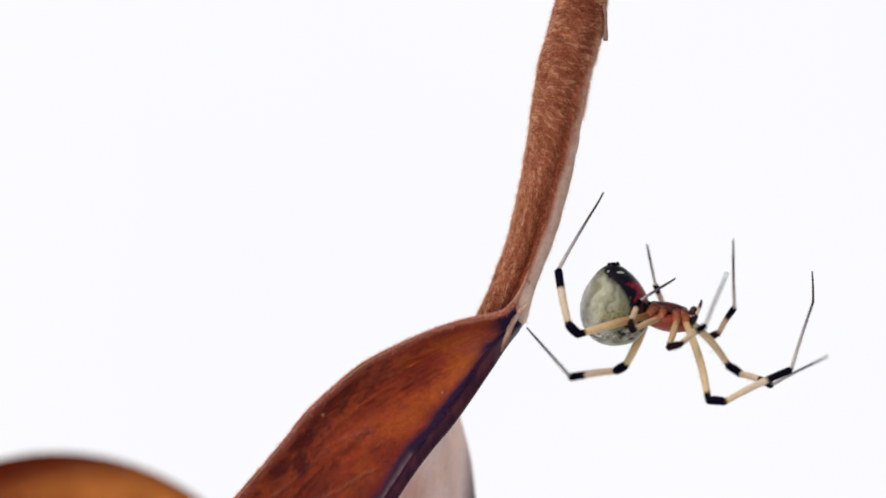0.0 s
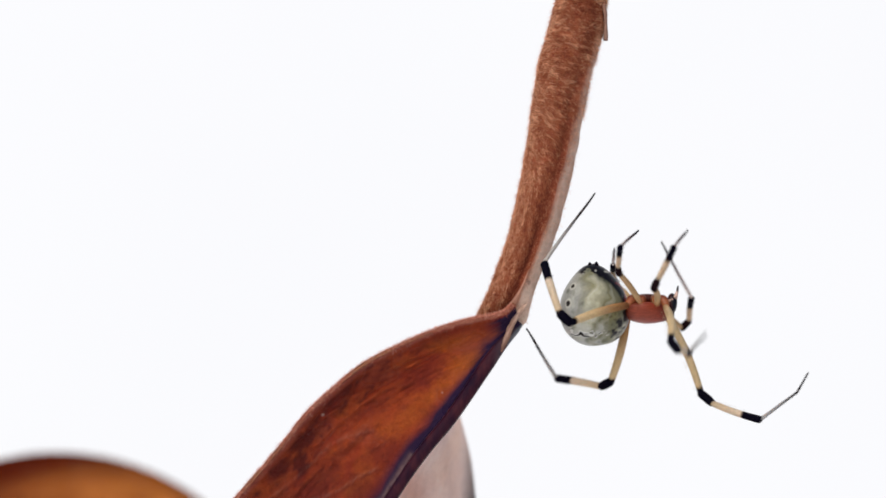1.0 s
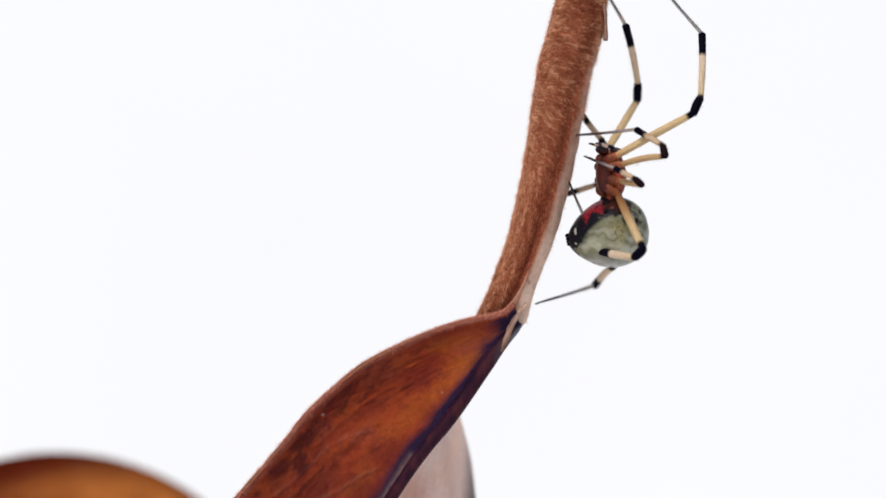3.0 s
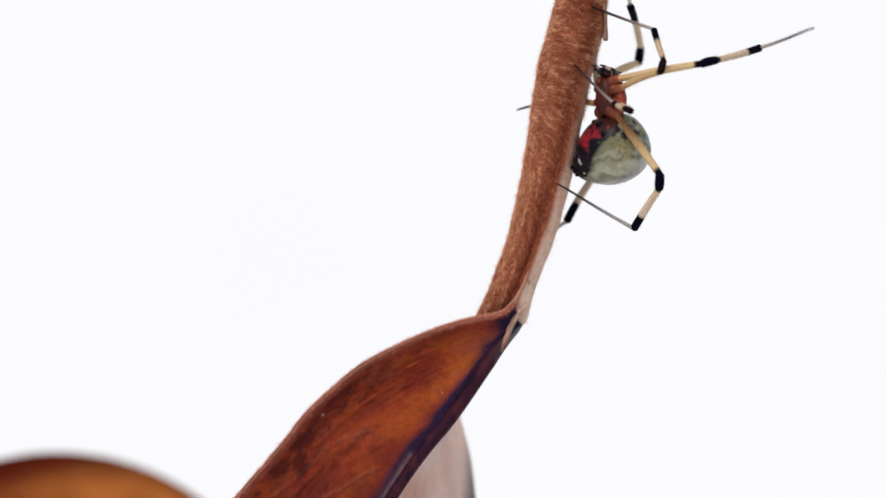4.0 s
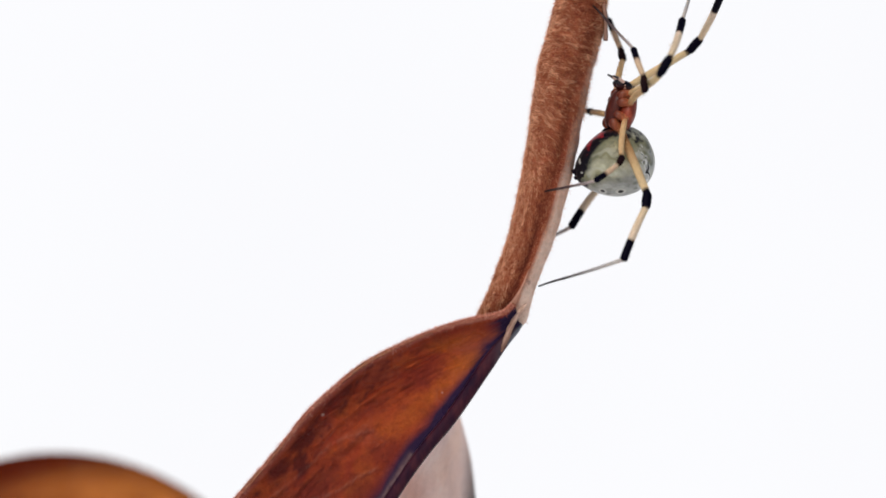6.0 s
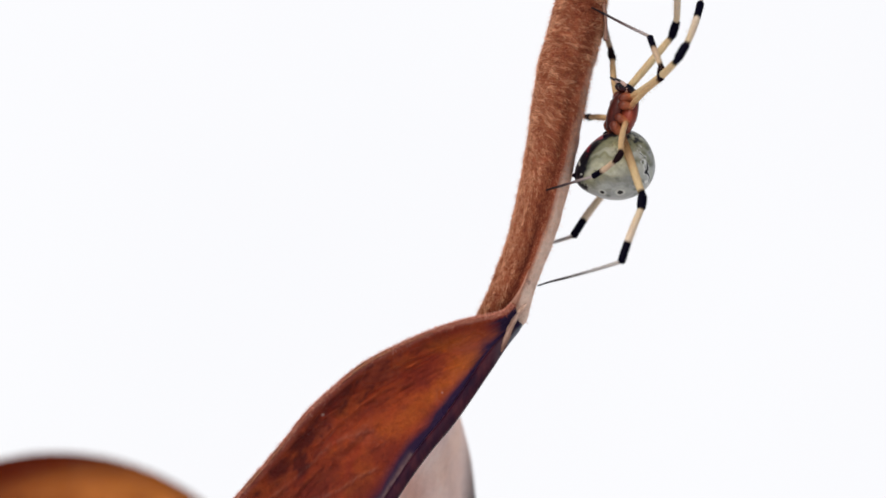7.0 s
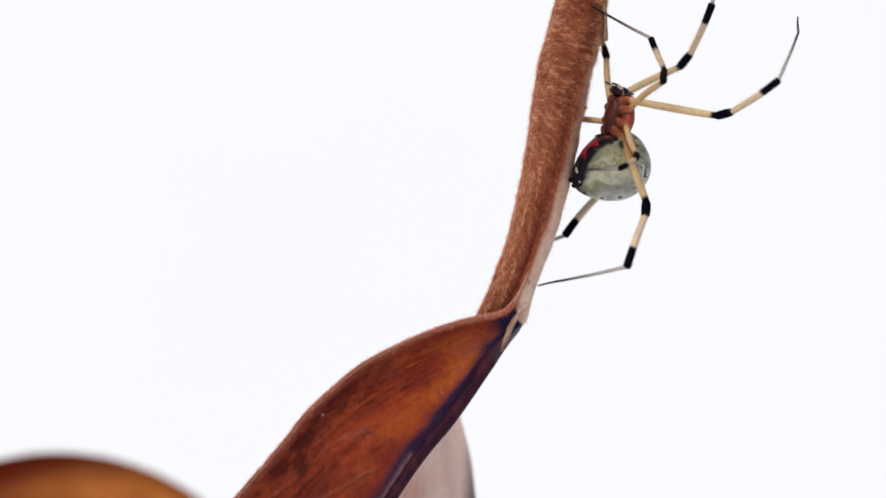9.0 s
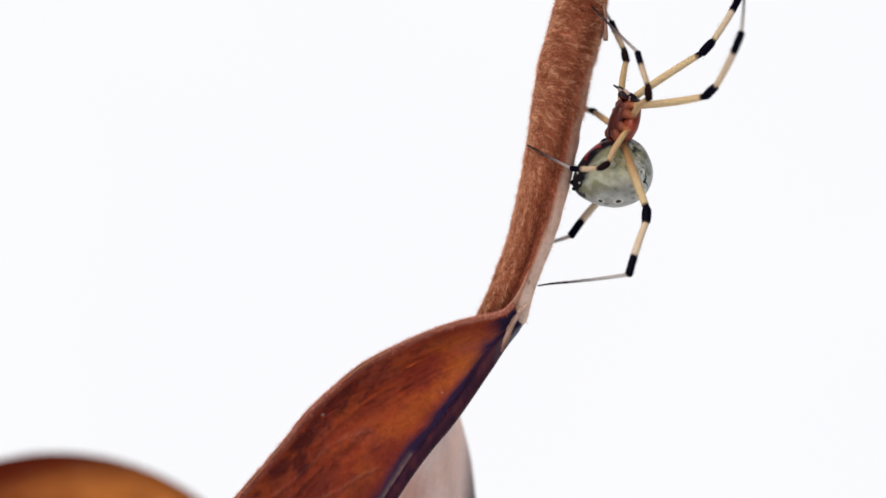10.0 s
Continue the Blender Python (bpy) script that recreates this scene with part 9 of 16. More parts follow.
        (7.4,q(4.811,1.764,0.663,-83,28.6,-69.2)), (7.5,q(4.804,1.804,0.856,-82.7,27.1,-68.5)), (7.6,q(4.78,1.812,0.846,-82.6,28.1,-68.3)), (7.8,q(4.697,1.836,0.812,-82.3,31.3,-67.6)),
        (8,q(4.63,1.853,0.785,-82,33.8,-67)), (8.2,q(4.702,1.781,0.544,-82.3,33.4,-67.7)), (8.4,q(4.785,1.655,0.184,-83.2,33.2,-69.3)), (8.5,q(4.805,1.613,0.071,-83.5,33.1,-69.8)),
        (8.6,q(4.803,1.614,-0.006,-83.7,33.3,-70.1)), (8.8,q(4.776,1.665,-0.204,-83.5,33.8,-69.9)), (9,q(4.752,1.695,-0.369,-83.6,34.1,-69.9)), (9.2,q(4.701,1.642,-0.516,-83.4,33.8,-69.7)),
        (9.4,q(4.624,1.574,-0.697,-83.2,33.4,-69.3)), (9.5,q(4.598,1.538,-0.77,-83.4,33.3,-69.6)), (9.6,q(4.528,1.596,-0.993,-82.9,33.4,-68.7)), (9.8,q(4.214,1.926,-1.609,-80.1,35.7,-63.8)),
        (10,q(3.913,2.224,-1.98,-77.7,36.2,-59.6)),
    ])
    walk(joints['left2']['tarsus'], [
        (0,q(2.681,0.342,-2.493,-33.8,45.1,-72.4)), (0.1,q(0.6,1,-3.962,-42.9,58.9,-83.9)), (0.2,q(0.437,2.104,-5.257,-56,32.9,-101.6)), (0.25,q(1.543,2.879,-5.259,-60.1,29.5,-109.6)),
        (0.3,q(2.19,2.621,-4.361,-63.6,25.7,-117)), (0.4,q(3.751,2.816,-2.636,-53.4,37.8,-97.8)), (0.5,q(3.22,2.786,-4.28,-26.4,80.6,-68.6)), (0.6,q(-0.678,2.406,-6.291,64.6,132.2,18.7)),
        (0.6333,q(-0.929,2.762,-6.845,67,139.9,22.2)), (0.6667,q(-1.28,3.023,-6.786,69.2,151.4,26)), (0.7,q(-1.481,2.913,-6.17,70,159.3,28.1)), (0.8,q(2.359,2.649,-3.214,-95.4,16.4,-108.1)),
        (0.9,q(2.675,3.753,-2.759,-90.5,25.4,-94.4)), (1,q(1.931,3.965,-3.303,-79.9,32.9,-73)), (1.1,q(-0.363,3.313,-5.198,-87.6,33.2,-86.9)), (1.2,q(-2.185,1.318,-6.402,-94.5,30.2,-100.1)),
        (1.2333,q(-2.175,0.958,-6.829,-94.9,30.8,-100.9)), (1.2667,q(-1.927,0.144,-6.496,-95.6,32.1,-102.2)), (1.3,q(-1.584,-0.486,-5.614,-95.9,32.3,-102.8)), (1.4,q(-1.656,-0.709,-5.607,-91.5,25.9,-93.8)),
        (1.5,q(-1.616,-0.599,-5.497,-88.2,21.8,-85.6)), (1.6,q(-1.532,-0.912,-5.353,-87.8,26.3,-84.7)), (1.7,q(-1.425,-0.943,-5.208,-87,33.2,-83.1)), (1.8,q(-0.986,0.174,-5.285,-90.9,38,-89.8)),
        (1.9,q(-0.359,1.311,-4.888,-99,42.7,-102.2)), (2,q(0.174,1.759,-4.443,-104.9,44.9,-110.8)), (2.1,q(0.519,1.798,-4.335,71.1,134.2,63.6)), (2.2,q(0.879,1.761,-4.2,67.7,133.6,58.9)),
        (2.3,q(1.164,1.802,-3.808,58,131.6,45.8)), (2.4,q(1.335,1.387,-3.368,60,131.4,48.5)), (2.5,q(1.454,0.915,-2.898,63.4,131.1,52.9)), (2.6,q(1.473,-0.159,-2.26,-108.1,40.7,-115)),
        (2.7,q(1.198,-0.847,-1.399,-103.8,28.8,-107.6)), (2.8,q(1.493,-0.9,-1.238,-101.9,27.2,-103.4)), (3,q(2.305,-0.803,-1.013,-97.8,29.5,-94.8)), (3.2,q(3.242,-0.484,-0.878,-92.8,36.4,-85.6)),
        (3.4,q(4.113,-0.074,-0.815,-87.1,44.2,-76.9)), (3.6,q(4.792,0.299,-0.807,-81.3,51,-69)), (3.8,q(5.192,0.563,-0.791,-76,55.2,-62.4)), (3.9,q(5.076,0.287,-0.741,-79.7,39.3,-67.5)),
        (4,q(4.84,0.088,-0.556,-81.4,23.2,-70.7)), (4.1,q(4.842,0.032,-0.775,-81.5,23.7,-71)), (4.2,q(4.803,-0.087,-1.2,-82.1,25.6,-72.3)), (4.3,q(4.706,-0.203,-1.709,-82.9,28,-74.2)),
        (4.4,q(4.572,-0.28,-2.169,-83.8,30,-76)), (4.5,q(4.472,-0.329,-2.439,-84.3,30.7,-77.1)), (4.6,q(4.472,-0.402,-2.484,-84.2,29.8,-76.7)), (4.8,q(4.538,-0.576,-2.531,-82.8,26.4,-73.8)),
        (5,q(4.601,-0.681,-2.527,-81.7,23.7,-71.1)), (5.1,q(4.616,-0.664,-2.542,-80.7,22.2,-68.6)), (5.2,q(4.644,-0.611,-2.551,-79.2,19.9,-64.5)), (5.3,q(4.664,-0.542,-2.546,-77.8,17.1,-60)),
        (5.4,q(4.666,-0.478,-2.533,-76.8,14.6,-56.3)), (5.5,q(4.654,-0.441,-2.529,-76.3,13.1,-54.2)), (5.6,q(4.687,-0.419,-2.55,-76.4,14.4,-54.8)), (5.7,q(4.73,-0.401,-2.574,-76.6,16,-55.6)),
        (5.8,q(4.78,-0.386,-2.6,-76.9,18,-56.6)), (6,q(4.889,-0.37,-2.648,-77.9,22.6,-59.4)), (6.2,q(4.99,-0.377,-2.683,-79.3,27.6,-62.7)), (6.4,q(5.069,-0.406,-2.697,-81.2,32.5,-66.6)),
        (6.6,q(5.118,-0.45,-2.69,-83.5,36.9,-70.5)), (6.8,q(5.143,-0.498,-2.67,-85.6,40.2,-74)), (7,q(5.153,-0.535,-2.645,-87.2,42.1,-76.3)), (7.2,q(5.451,-0.675,-1.88,-85.3,36.9,-73.4)),
        (7.4,q(5.73,-0.653,-0.746,-83,28.6,-69.2)), (7.5,q(5.764,-0.634,-0.486,-82.7,27.1,-68.5)), (7.6,q(5.741,-0.602,-0.539,-82.6,28.1,-68.3)), (7.8,q(5.656,-0.49,-0.718,-82.3,31.3,-67.6)),
        (8,q(5.585,-0.4,-0.851,-82,33.8,-67)), (8.2,q(5.635,-0.492,-1.078,-82.3,33.4,-67.7)), (8.4,q(5.658,-0.649,-1.427,-83.2,33.2,-69.3)), (8.5,q(5.655,-0.702,-1.538,-83.5,33.1,-69.8)),
        (8.6,q(5.64,-0.701,-1.62,-83.7,33.3,-70.1)), (8.8,q(5.619,-0.632,-1.842,-83.5,33.8,-69.9)), (9,q(5.588,-0.593,-2.022,-83.6,34.1,-69.9)), (9.2,q(5.549,-0.653,-2.154,-83.4,33.8,-69.7)),
        (9.4,q(5.492,-0.726,-2.317,-83.2,33.4,-69.3)), (9.5,q(5.456,-0.767,-2.388,-83.4,33.3,-69.6)), (9.6,q(5.422,-0.692,-2.615,-82.9,33.4,-68.7)), (9.8,q(5.269,-0.22,-3.327,-80.1,35.7,-63.8)),
        (10,q(5.114,0.174,-3.717,-77.7,36.2,-59.6)),
    ])
    walk(joints['right2']['femur'], [
        (0,q(0.571,-0.965,-0.073,10.1,-24.9,-43.5)), (0.1,q(0.576,-0.99,-0.033,12.2,-31.9,-48)), (0.2,q(0.511,-1.155,0.121,30.8,-41.1,-78.7)), (0.3,q(0.425,-1.021,-0.04,42.7,-32.5,-98.3)),
        (0.3333,q(0.438,-0.925,-0.085,43,-40.6,-98.9)), (0.3667,q(0.446,-0.868,-0.124,46.6,-53.9,-103.8)), (0.4,q(0.443,-0.869,-0.112,52.5,-62,-110.7)), (0.4333,q(0.445,-0.877,-0.123,45,-44.3,-101.5)),
        (0.4667,q(0.434,-0.993,-0.102,42.4,-18.6,-96.4)), (0.5,q(0.418,-1.175,-0.131,42.2,-3.4,-95.6)), (0.6,q(0.421,-1.224,-0.128,42.1,-3.4,-94.5)), (0.7,q(0.423,-1.225,-0.126,42.1,-3.7,-94.1)),
        (0.8,q(0.377,-1.159,0.113,45.7,-39.6,-103.3)), (0.9,q(0.44,-1.251,0.037,39.3,-25,-91.4)), (1,q(0.583,-1.092,-0.157,32.8,1.4,-61.2)), (1.1,q(0.572,-0.945,-0.14,32.3,-3.7,-38)),
        (1.1333,q(0.542,-0.91,-0.108,31.3,-21.2,-33.1)), (1.1667,q(0.513,-0.874,-0.082,24.6,-45.3,-21.2)), (1.2,q(0.498,-0.853,-0.067,10.7,-59.8,-4)), (1.3,q(0.5,-0.844,-0.076,1.9,-55.7,6.5)),
        (1.4,q(0.51,-0.835,-0.076,-4.3,-49.9,14.2)), (1.5,q(0.522,-0.829,-0.075,-5.7,-44.9,16.2)), (1.6,q(0.511,-0.856,-0.092,9.7,-43.3,-5.8)), (1.7,q(0.483,-0.873,-0.128,27.2,-29,-34.9)),
        (1.8,q(0.461,-0.864,-0.144,33.3,-18.9,-49.9)), (1.8333,q(0.466,-0.872,-0.143,34.2,-13.8,-52.8)), (1.8667,q(0.477,-0.89,-0.145,34.7,-5.7,-56.2)), (1.9,q(0.491,-0.919,-0.156,34.8,3.9,-59.3)),
        (1.9333,q(0.507,-0.955,-0.179,34.4,13.5,-61.7)), (1.9667,q(0.519,-0.989,-0.212,33.9,21.7,-63.4)), (2,q(0.527,-1.009,-0.238,33.6,26.5,-64.1)), (2.1,q(0.516,-1.038,-0.237,30.9,23.5,-70.5)),
        (2.2,q(0.49,-1.079,-0.234,27.3,19.9,-80.1)), (2.3,q(0.45,-1.113,-0.239,24.1,18.6,-89.9)), (2.4,q(0.412,-1.124,-0.246,21.5,19.1,-97.8)), (2.5,q(0.394,-1.121,-0.248,20.2,19.6,-101.7)),
        (2.6,q(0.481,-1.119,-0.141,23.1,-1.9,-83.4)), (2.7,q(0.527,-1.016,-0.042,17.8,-30.5,-65)), (2.8,q(0.518,-0.993,-0.035,17.6,-35.9,-64.7)), (3,q(0.494,-0.948,-0.052,18.3,-42.4,-65.7)),
        (3.2,q(0.474,-0.911,-0.085,20.3,-44.7,-68.7)), (3.4,q(0.461,-0.883,-0.115,22.7,-45.1,-72.1)), (3.6,q(0.454,-0.866,-0.133,24.8,-44.8,-75)), (3.8,q(0.452,-0.859,-0.141,26.2,-44.3,-77)),
        (3.9,q(0.452,-0.856,-0.144,21.9,-42.7,-70.8)), (4,q(0.452,-0.853,-0.147,18,-40.8,-64.9)), (4.1,q(0.451,-0.852,-0.148,16.1,-37.5,-61.9)), (4.2,q(0.451,-0.852,-0.149,14,-30.8,-58.3)),
        (4.3,q(0.451,-0.851,-0.15,12.6,-22.7,-55.1)), (4.4,q(0.45,-0.85,-0.15,11.8,-15.2,-52.7)), (4.5,q(0.45,-0.85,-0.15,11.5,-11,-51.3)), (4.6,q(0.45,-0.85,-0.15,11.1,-11,-49.3)),
        (4.8,q(0.452,-0.852,-0.149,9.7,-11.8,-41.8)), (5,q(0.456,-0.855,-0.148,8.4,-12.5,-35.8)), (5.1,q(0.456,-0.854,-0.148,8.3,-13.8,-35.3)), (5.2,q(0.456,-0.854,-0.148,8.1,-15.8,-34.6)),
        (5.3,q(0.458,-0.855,-0.147,7.9,-18.2,-33.9)), (5.4,q(0.46,-0.857,-0.146,7.7,-20.2,-33.4)), (5.5,q(0.462,-0.858,-0.144,7.7,-21.3,-33.3)), (5.6,q(0.461,-0.857,-0.145,7.8,-20.2,-33.6)),
        (5.7,q(0.46,-0.857,-0.146,7.9,-18.9,-33.9)), (5.8,q(0.459,-0.856,-0.147,8,-17.2,-34.2)), (6,q(0.456,-0.854,-0.148,8.2,-13.3,-34.9)), (6.2,q(0.454,-0.853,-0.149,8.3,-9,-35.6)),
        (6.4,q(0.453,-0.852,-0.15,8.4,-4.6,-36.2)), (6.6,q(0.452,-0.852,-0.15,8.4,-0.7,-36.7)), (6.8,q(0.452,-0.852,-0.15,8.4,2.5,-37)), (7,q(0.453,-0.852,-0.15,8.4,4.4,-37.2)),
        (7.2,q(0.454,-0.853,-0.15,8.4,1.6,-37)), (7.4,q(0.456,-0.854,-0.15,8.4,-3.2,-35.7)), (7.5,q(0.457,-0.855,-0.149,8.4,-3.6,-35.6)), (7.6,q(0.457,-0.855,-0.149,8.4,-3.7,-36.2)),
        (7.8,q(0.456,-0.855,-0.15,8.6,-3.9,-38.5)), (8,q(0.455,-0.854,-0.15,8.7,-4.1,-40.2)), (8.2,q(0.456,-0.854,-0.15,8.5,-3.2,-37.2)), (8.4,q(0.458,-0.855,-0.15,8.4,-1.4,-33.8)),
        (8.5,q(0.458,-0.855,-0.15,8.3,-0.8,-32.8)), (8.6,q(0.458,-0.855,-0.15,8.3,-0.8,-32.1)), (8.8,q(0.458,-0.855,-0.15,8.3,-1.2,-29)), (9,q(0.459,-0.855,-0.15,8.2,-1.5,-26.8)),
        (9.2,q(0.46,-0.855,-0.15,8.2,-0.5,-26.2)), (9.4,q(0.461,-0.855,-0.15,8.2,0.7,-25.5)), (9.5,q(0.461,-0.855,-0.15,8.2,1.3,-25.5)), (9.6,q(0.461,-0.855,-0.15,8.2,1.9,-24.8)),
        (9.8,q(0.461,-0.854,-0.151,8.4,4,-21.7)), (10,q(0.463,-0.854,-0.151,8.6,4.5,-19)),
    ])
    walk(joints['right2']['patella'], [
        (0,q(2.698,-2.983,1.289,4.5,36.6,13.4)), (0.1,q(2.422,-3.043,1.689,14.4,-4.9,46.5)), (0.2,q(1.007,-3.634,2.329,18.3,10.2,119.5)), (0.3,q(0.032,-3.73,1.702,11,-36.4,148.5)),
        (0.3333,q(0.063,-3.317,1.988,-10.7,-36.8,-175.8)), (0.3667,q(0.005,-2.67,2.423,-34.1,-31,-135.1)), (0.4,q(-0.08,-2.256,2.675,-46.1,-24.6,-109.7)), (0.4333,q(-0.004,-3.09,2.079,-35.2,-23.3,-136.1)),
        (0.4667,q(0.092,-4.021,0.924,-19.5,-22.3,-175.3)), (0.5,q(0.095,-4.464,0.064,-5.1,-17.1,143.5)), (0.6,q(0.157,-4.544,0.068,-4.3,9,133.2)), (0.7,q(0.184,-4.546,0.093,-9.3,38.8,121.3)),
        (0.8,q(-0.219,-3.676,2.251,-17.4,14,103.8)), (0.9,q(0.364,-4.307,1.462,-20.9,5.9,83.8)), (1,q(2.164,-3.967,-0.239,-32.4,28,46.4)), (1.1,q(3.101,-2.924,0.066,-43.1,40.3,27.5)),
        (1.1333,q(3.038,-2.539,1.048,-58,32.3,2.7)), (1.1667,q(2.602,-1.685,2.181,-67.5,11.5,-22.1)), (1.2,q(2.099,-0.965,2.685,-67.9,-7.8,-35.1)), (1.3,q(2.281,-0.641,2.552,-68,-11.2,-34.7)),
        (1.4,q(2.499,-0.332,2.361,-67.3,-11.8,-38.2)), (1.5,q(2.694,-0.2,2.177,-66.5,-10.9,-42.5)), (1.6,q(2.812,-1.091,2.09,-64,-11.2,-55.2)), (1.7,q(2.75,-2.452,1.404,-63.6,1.5,-60.2)),
        (1.8,q(2.379,-3.138,0.873,-63.7,2.3,-62.5)), (1.8333,q(2.315,-3.308,0.606,-63.8,14.7,-63.3)), (1.8667,q(2.226,-3.503,0.17,-63.6,33.7,-62.9)), (1.9,q(2.11,-3.645,-0.369,-60.6,56,-58.7)),
        (1.9333,q(1.979,-3.696,-0.929,-38.2,77.3,-34.8)), (1.9667,q(1.862,-3.666,-1.404,65,77.4,69.8)), (2,q(1.793,-3.618,-1.685,82.8,66,88.5)), (2.1,q(1.51,-3.848,-1.533,83.7,65.2,89.5)),
        (2.2,q(1.017,-4.105,-1.349,91.7,62.4,98.4)), (2.3,q(0.458,-4.224,-1.289,100,54.6,108)), (2.4,q(-0.009,-4.206,-1.321,104.6,45.8,114)), (2.5,q(-0.237,-4.157,-1.352,104.8,43,114.4)),
        (2.6,q(0.86,-4.375,-0.03,35.5,63.7,33.8)), (2.7,q(1.71,-3.553,1.605,4.6,38,-4.5)), (2.8,q(1.641,-3.366,1.862,0.8,32.2,-11.1)), (3,q(1.469,-3.112,2.113,-3.9,17,-22.3)),
        (3.2,q(1.296,-3.019,2.154,-5.3,0.4,-31.7)), (3.4,q(1.148,-3.006,2.124,-4.2,-14.7,-40.7)), (3.6,q(1.03,-3.023,2.085,-1.4,-26.8,-48.7)), (3.8,q(0.957,-3.05,2.051,1.4,-34.1,-54.1)),
        (3.9,q(1.211,-3.034,1.984,1.5,-32.7,-54.3)), (4,q(1.459,-3.003,1.903,1.6,-31.4,-54.6)), (4.1,q(1.623,-3.047,1.761,1.2,-29.2,-53.6)), (4.2,q(1.867,-3.141,1.458,0.8,-24.3,-52.9)),
        (4.3,q(2.106,-3.222,1.059,0.6,-18.5,-52.3)), (4.4,q(2.282,-3.256,0.674,0.5,-13.2,-51.8)), (4.5,q(2.374,-3.25,0.446,0.4,-10.3,-51.4)), (4.6,q(2.455,-3.183,0.449,0.5,-10.2,-51.7)),
        (4.8,q(2.739,-2.899,0.493,0.5,-10.5,-52.1)), (5,q(2.94,-2.649,0.529,0.5,-11.1,-52.1)), (5.1,q(2.942,-2.617,0.598,0.2,-9.5,-50.5)), (5.2,q(2.941,-2.568,0.708,-0.2,-6.8,-47.7)),
        (5.3,q(2.934,-2.518,0.831,-0.5,-3.9,-44.4)), (5.4,q(2.921,-2.481,0.936,-0.6,-1.4,-41.4)), (5.5,q(2.91,-2.465,0.995,-0.6,0.2,-39.5)), (5.6,q(2.917,-2.488,0.941,-0.6,0.5,-39.7)),
        (5.7,q(2.927,-2.515,0.869,-0.6,0.7,-40.1)), (5.8,q(2.938,-2.544,0.783,-0.6,0.9,-40.6)), (6,q(2.959,-2.603,0.576,-0.7,1.3,-41.7)), (6.2,q(2.973,-2.657,0.342,-0.7,1.6,-43.1)),
        (6.4,q(2.975,-2.697,0.104,-0.7,1.9,-44.4)), (6.6,q(2.967,-2.724,-0.113,-0.8,2,-45.7)), (6.8,q(2.953,-2.738,-0.286,-0.8,2.1,-46.6)), (7,q(2.942,-2.743,-0.39,-0.8,2,-47.3)),
        (7.2,q(2.957,-2.741,-0.24,-0.8,-4.1,-48)), (7.4,q(3.001,-2.682,0.023,-0.9,-13.4,-47.7)), (7.5,q(3.004,-2.678,0.047,-0.8,-15.1,-47.9)), (7.6,q(2.982,-2.707,0.051,-0.7,-15.1,-48.1)),
        (7.8,q(2.905,-2.804,0.065,-0.5,-14.9,-49.1)), (8,q(2.843,-2.876,0.075,-0.3,-14.8,-49.8)), (8.2,q(2.95,-2.75,0.026,-0.7,-13.9,-48.3)), (8.4,q(3.066,-2.599,-0.071,-1,-12.3,-46.7)),
        (8.5,q(3.095,-2.556,-0.106,-1.1,-11.7,-46.3)), (8.6,q(3.116,-2.523,-0.106,-1.2,-11.2,-46)), (8.8,q(3.203,-2.376,-0.083,-1.5,-9.8,-44.4)), (9,q(3.261,-2.268,-0.069,-1.7,-8.7,-43.3)),
        (9.2,q(3.276,-2.243,-0.122,-1.7,-8.7,-43.1)), (9.4,q(3.296,-2.205,-0.188,-1.7,-8.7,-42.8)), (9.5,q(3.296,-2.205,-0.222,-1.7,-8.5,-42.9)), (9.6,q(3.311,-2.17,-0.254,-1.7,-6,-42.8)),
        (9.8,q(3.372,-2.011,-0.371,-1.8,3.8,-41.5)), (10,q(3.424,-1.874,-0.397,-1.5,10.2,-39.4)),
    ])
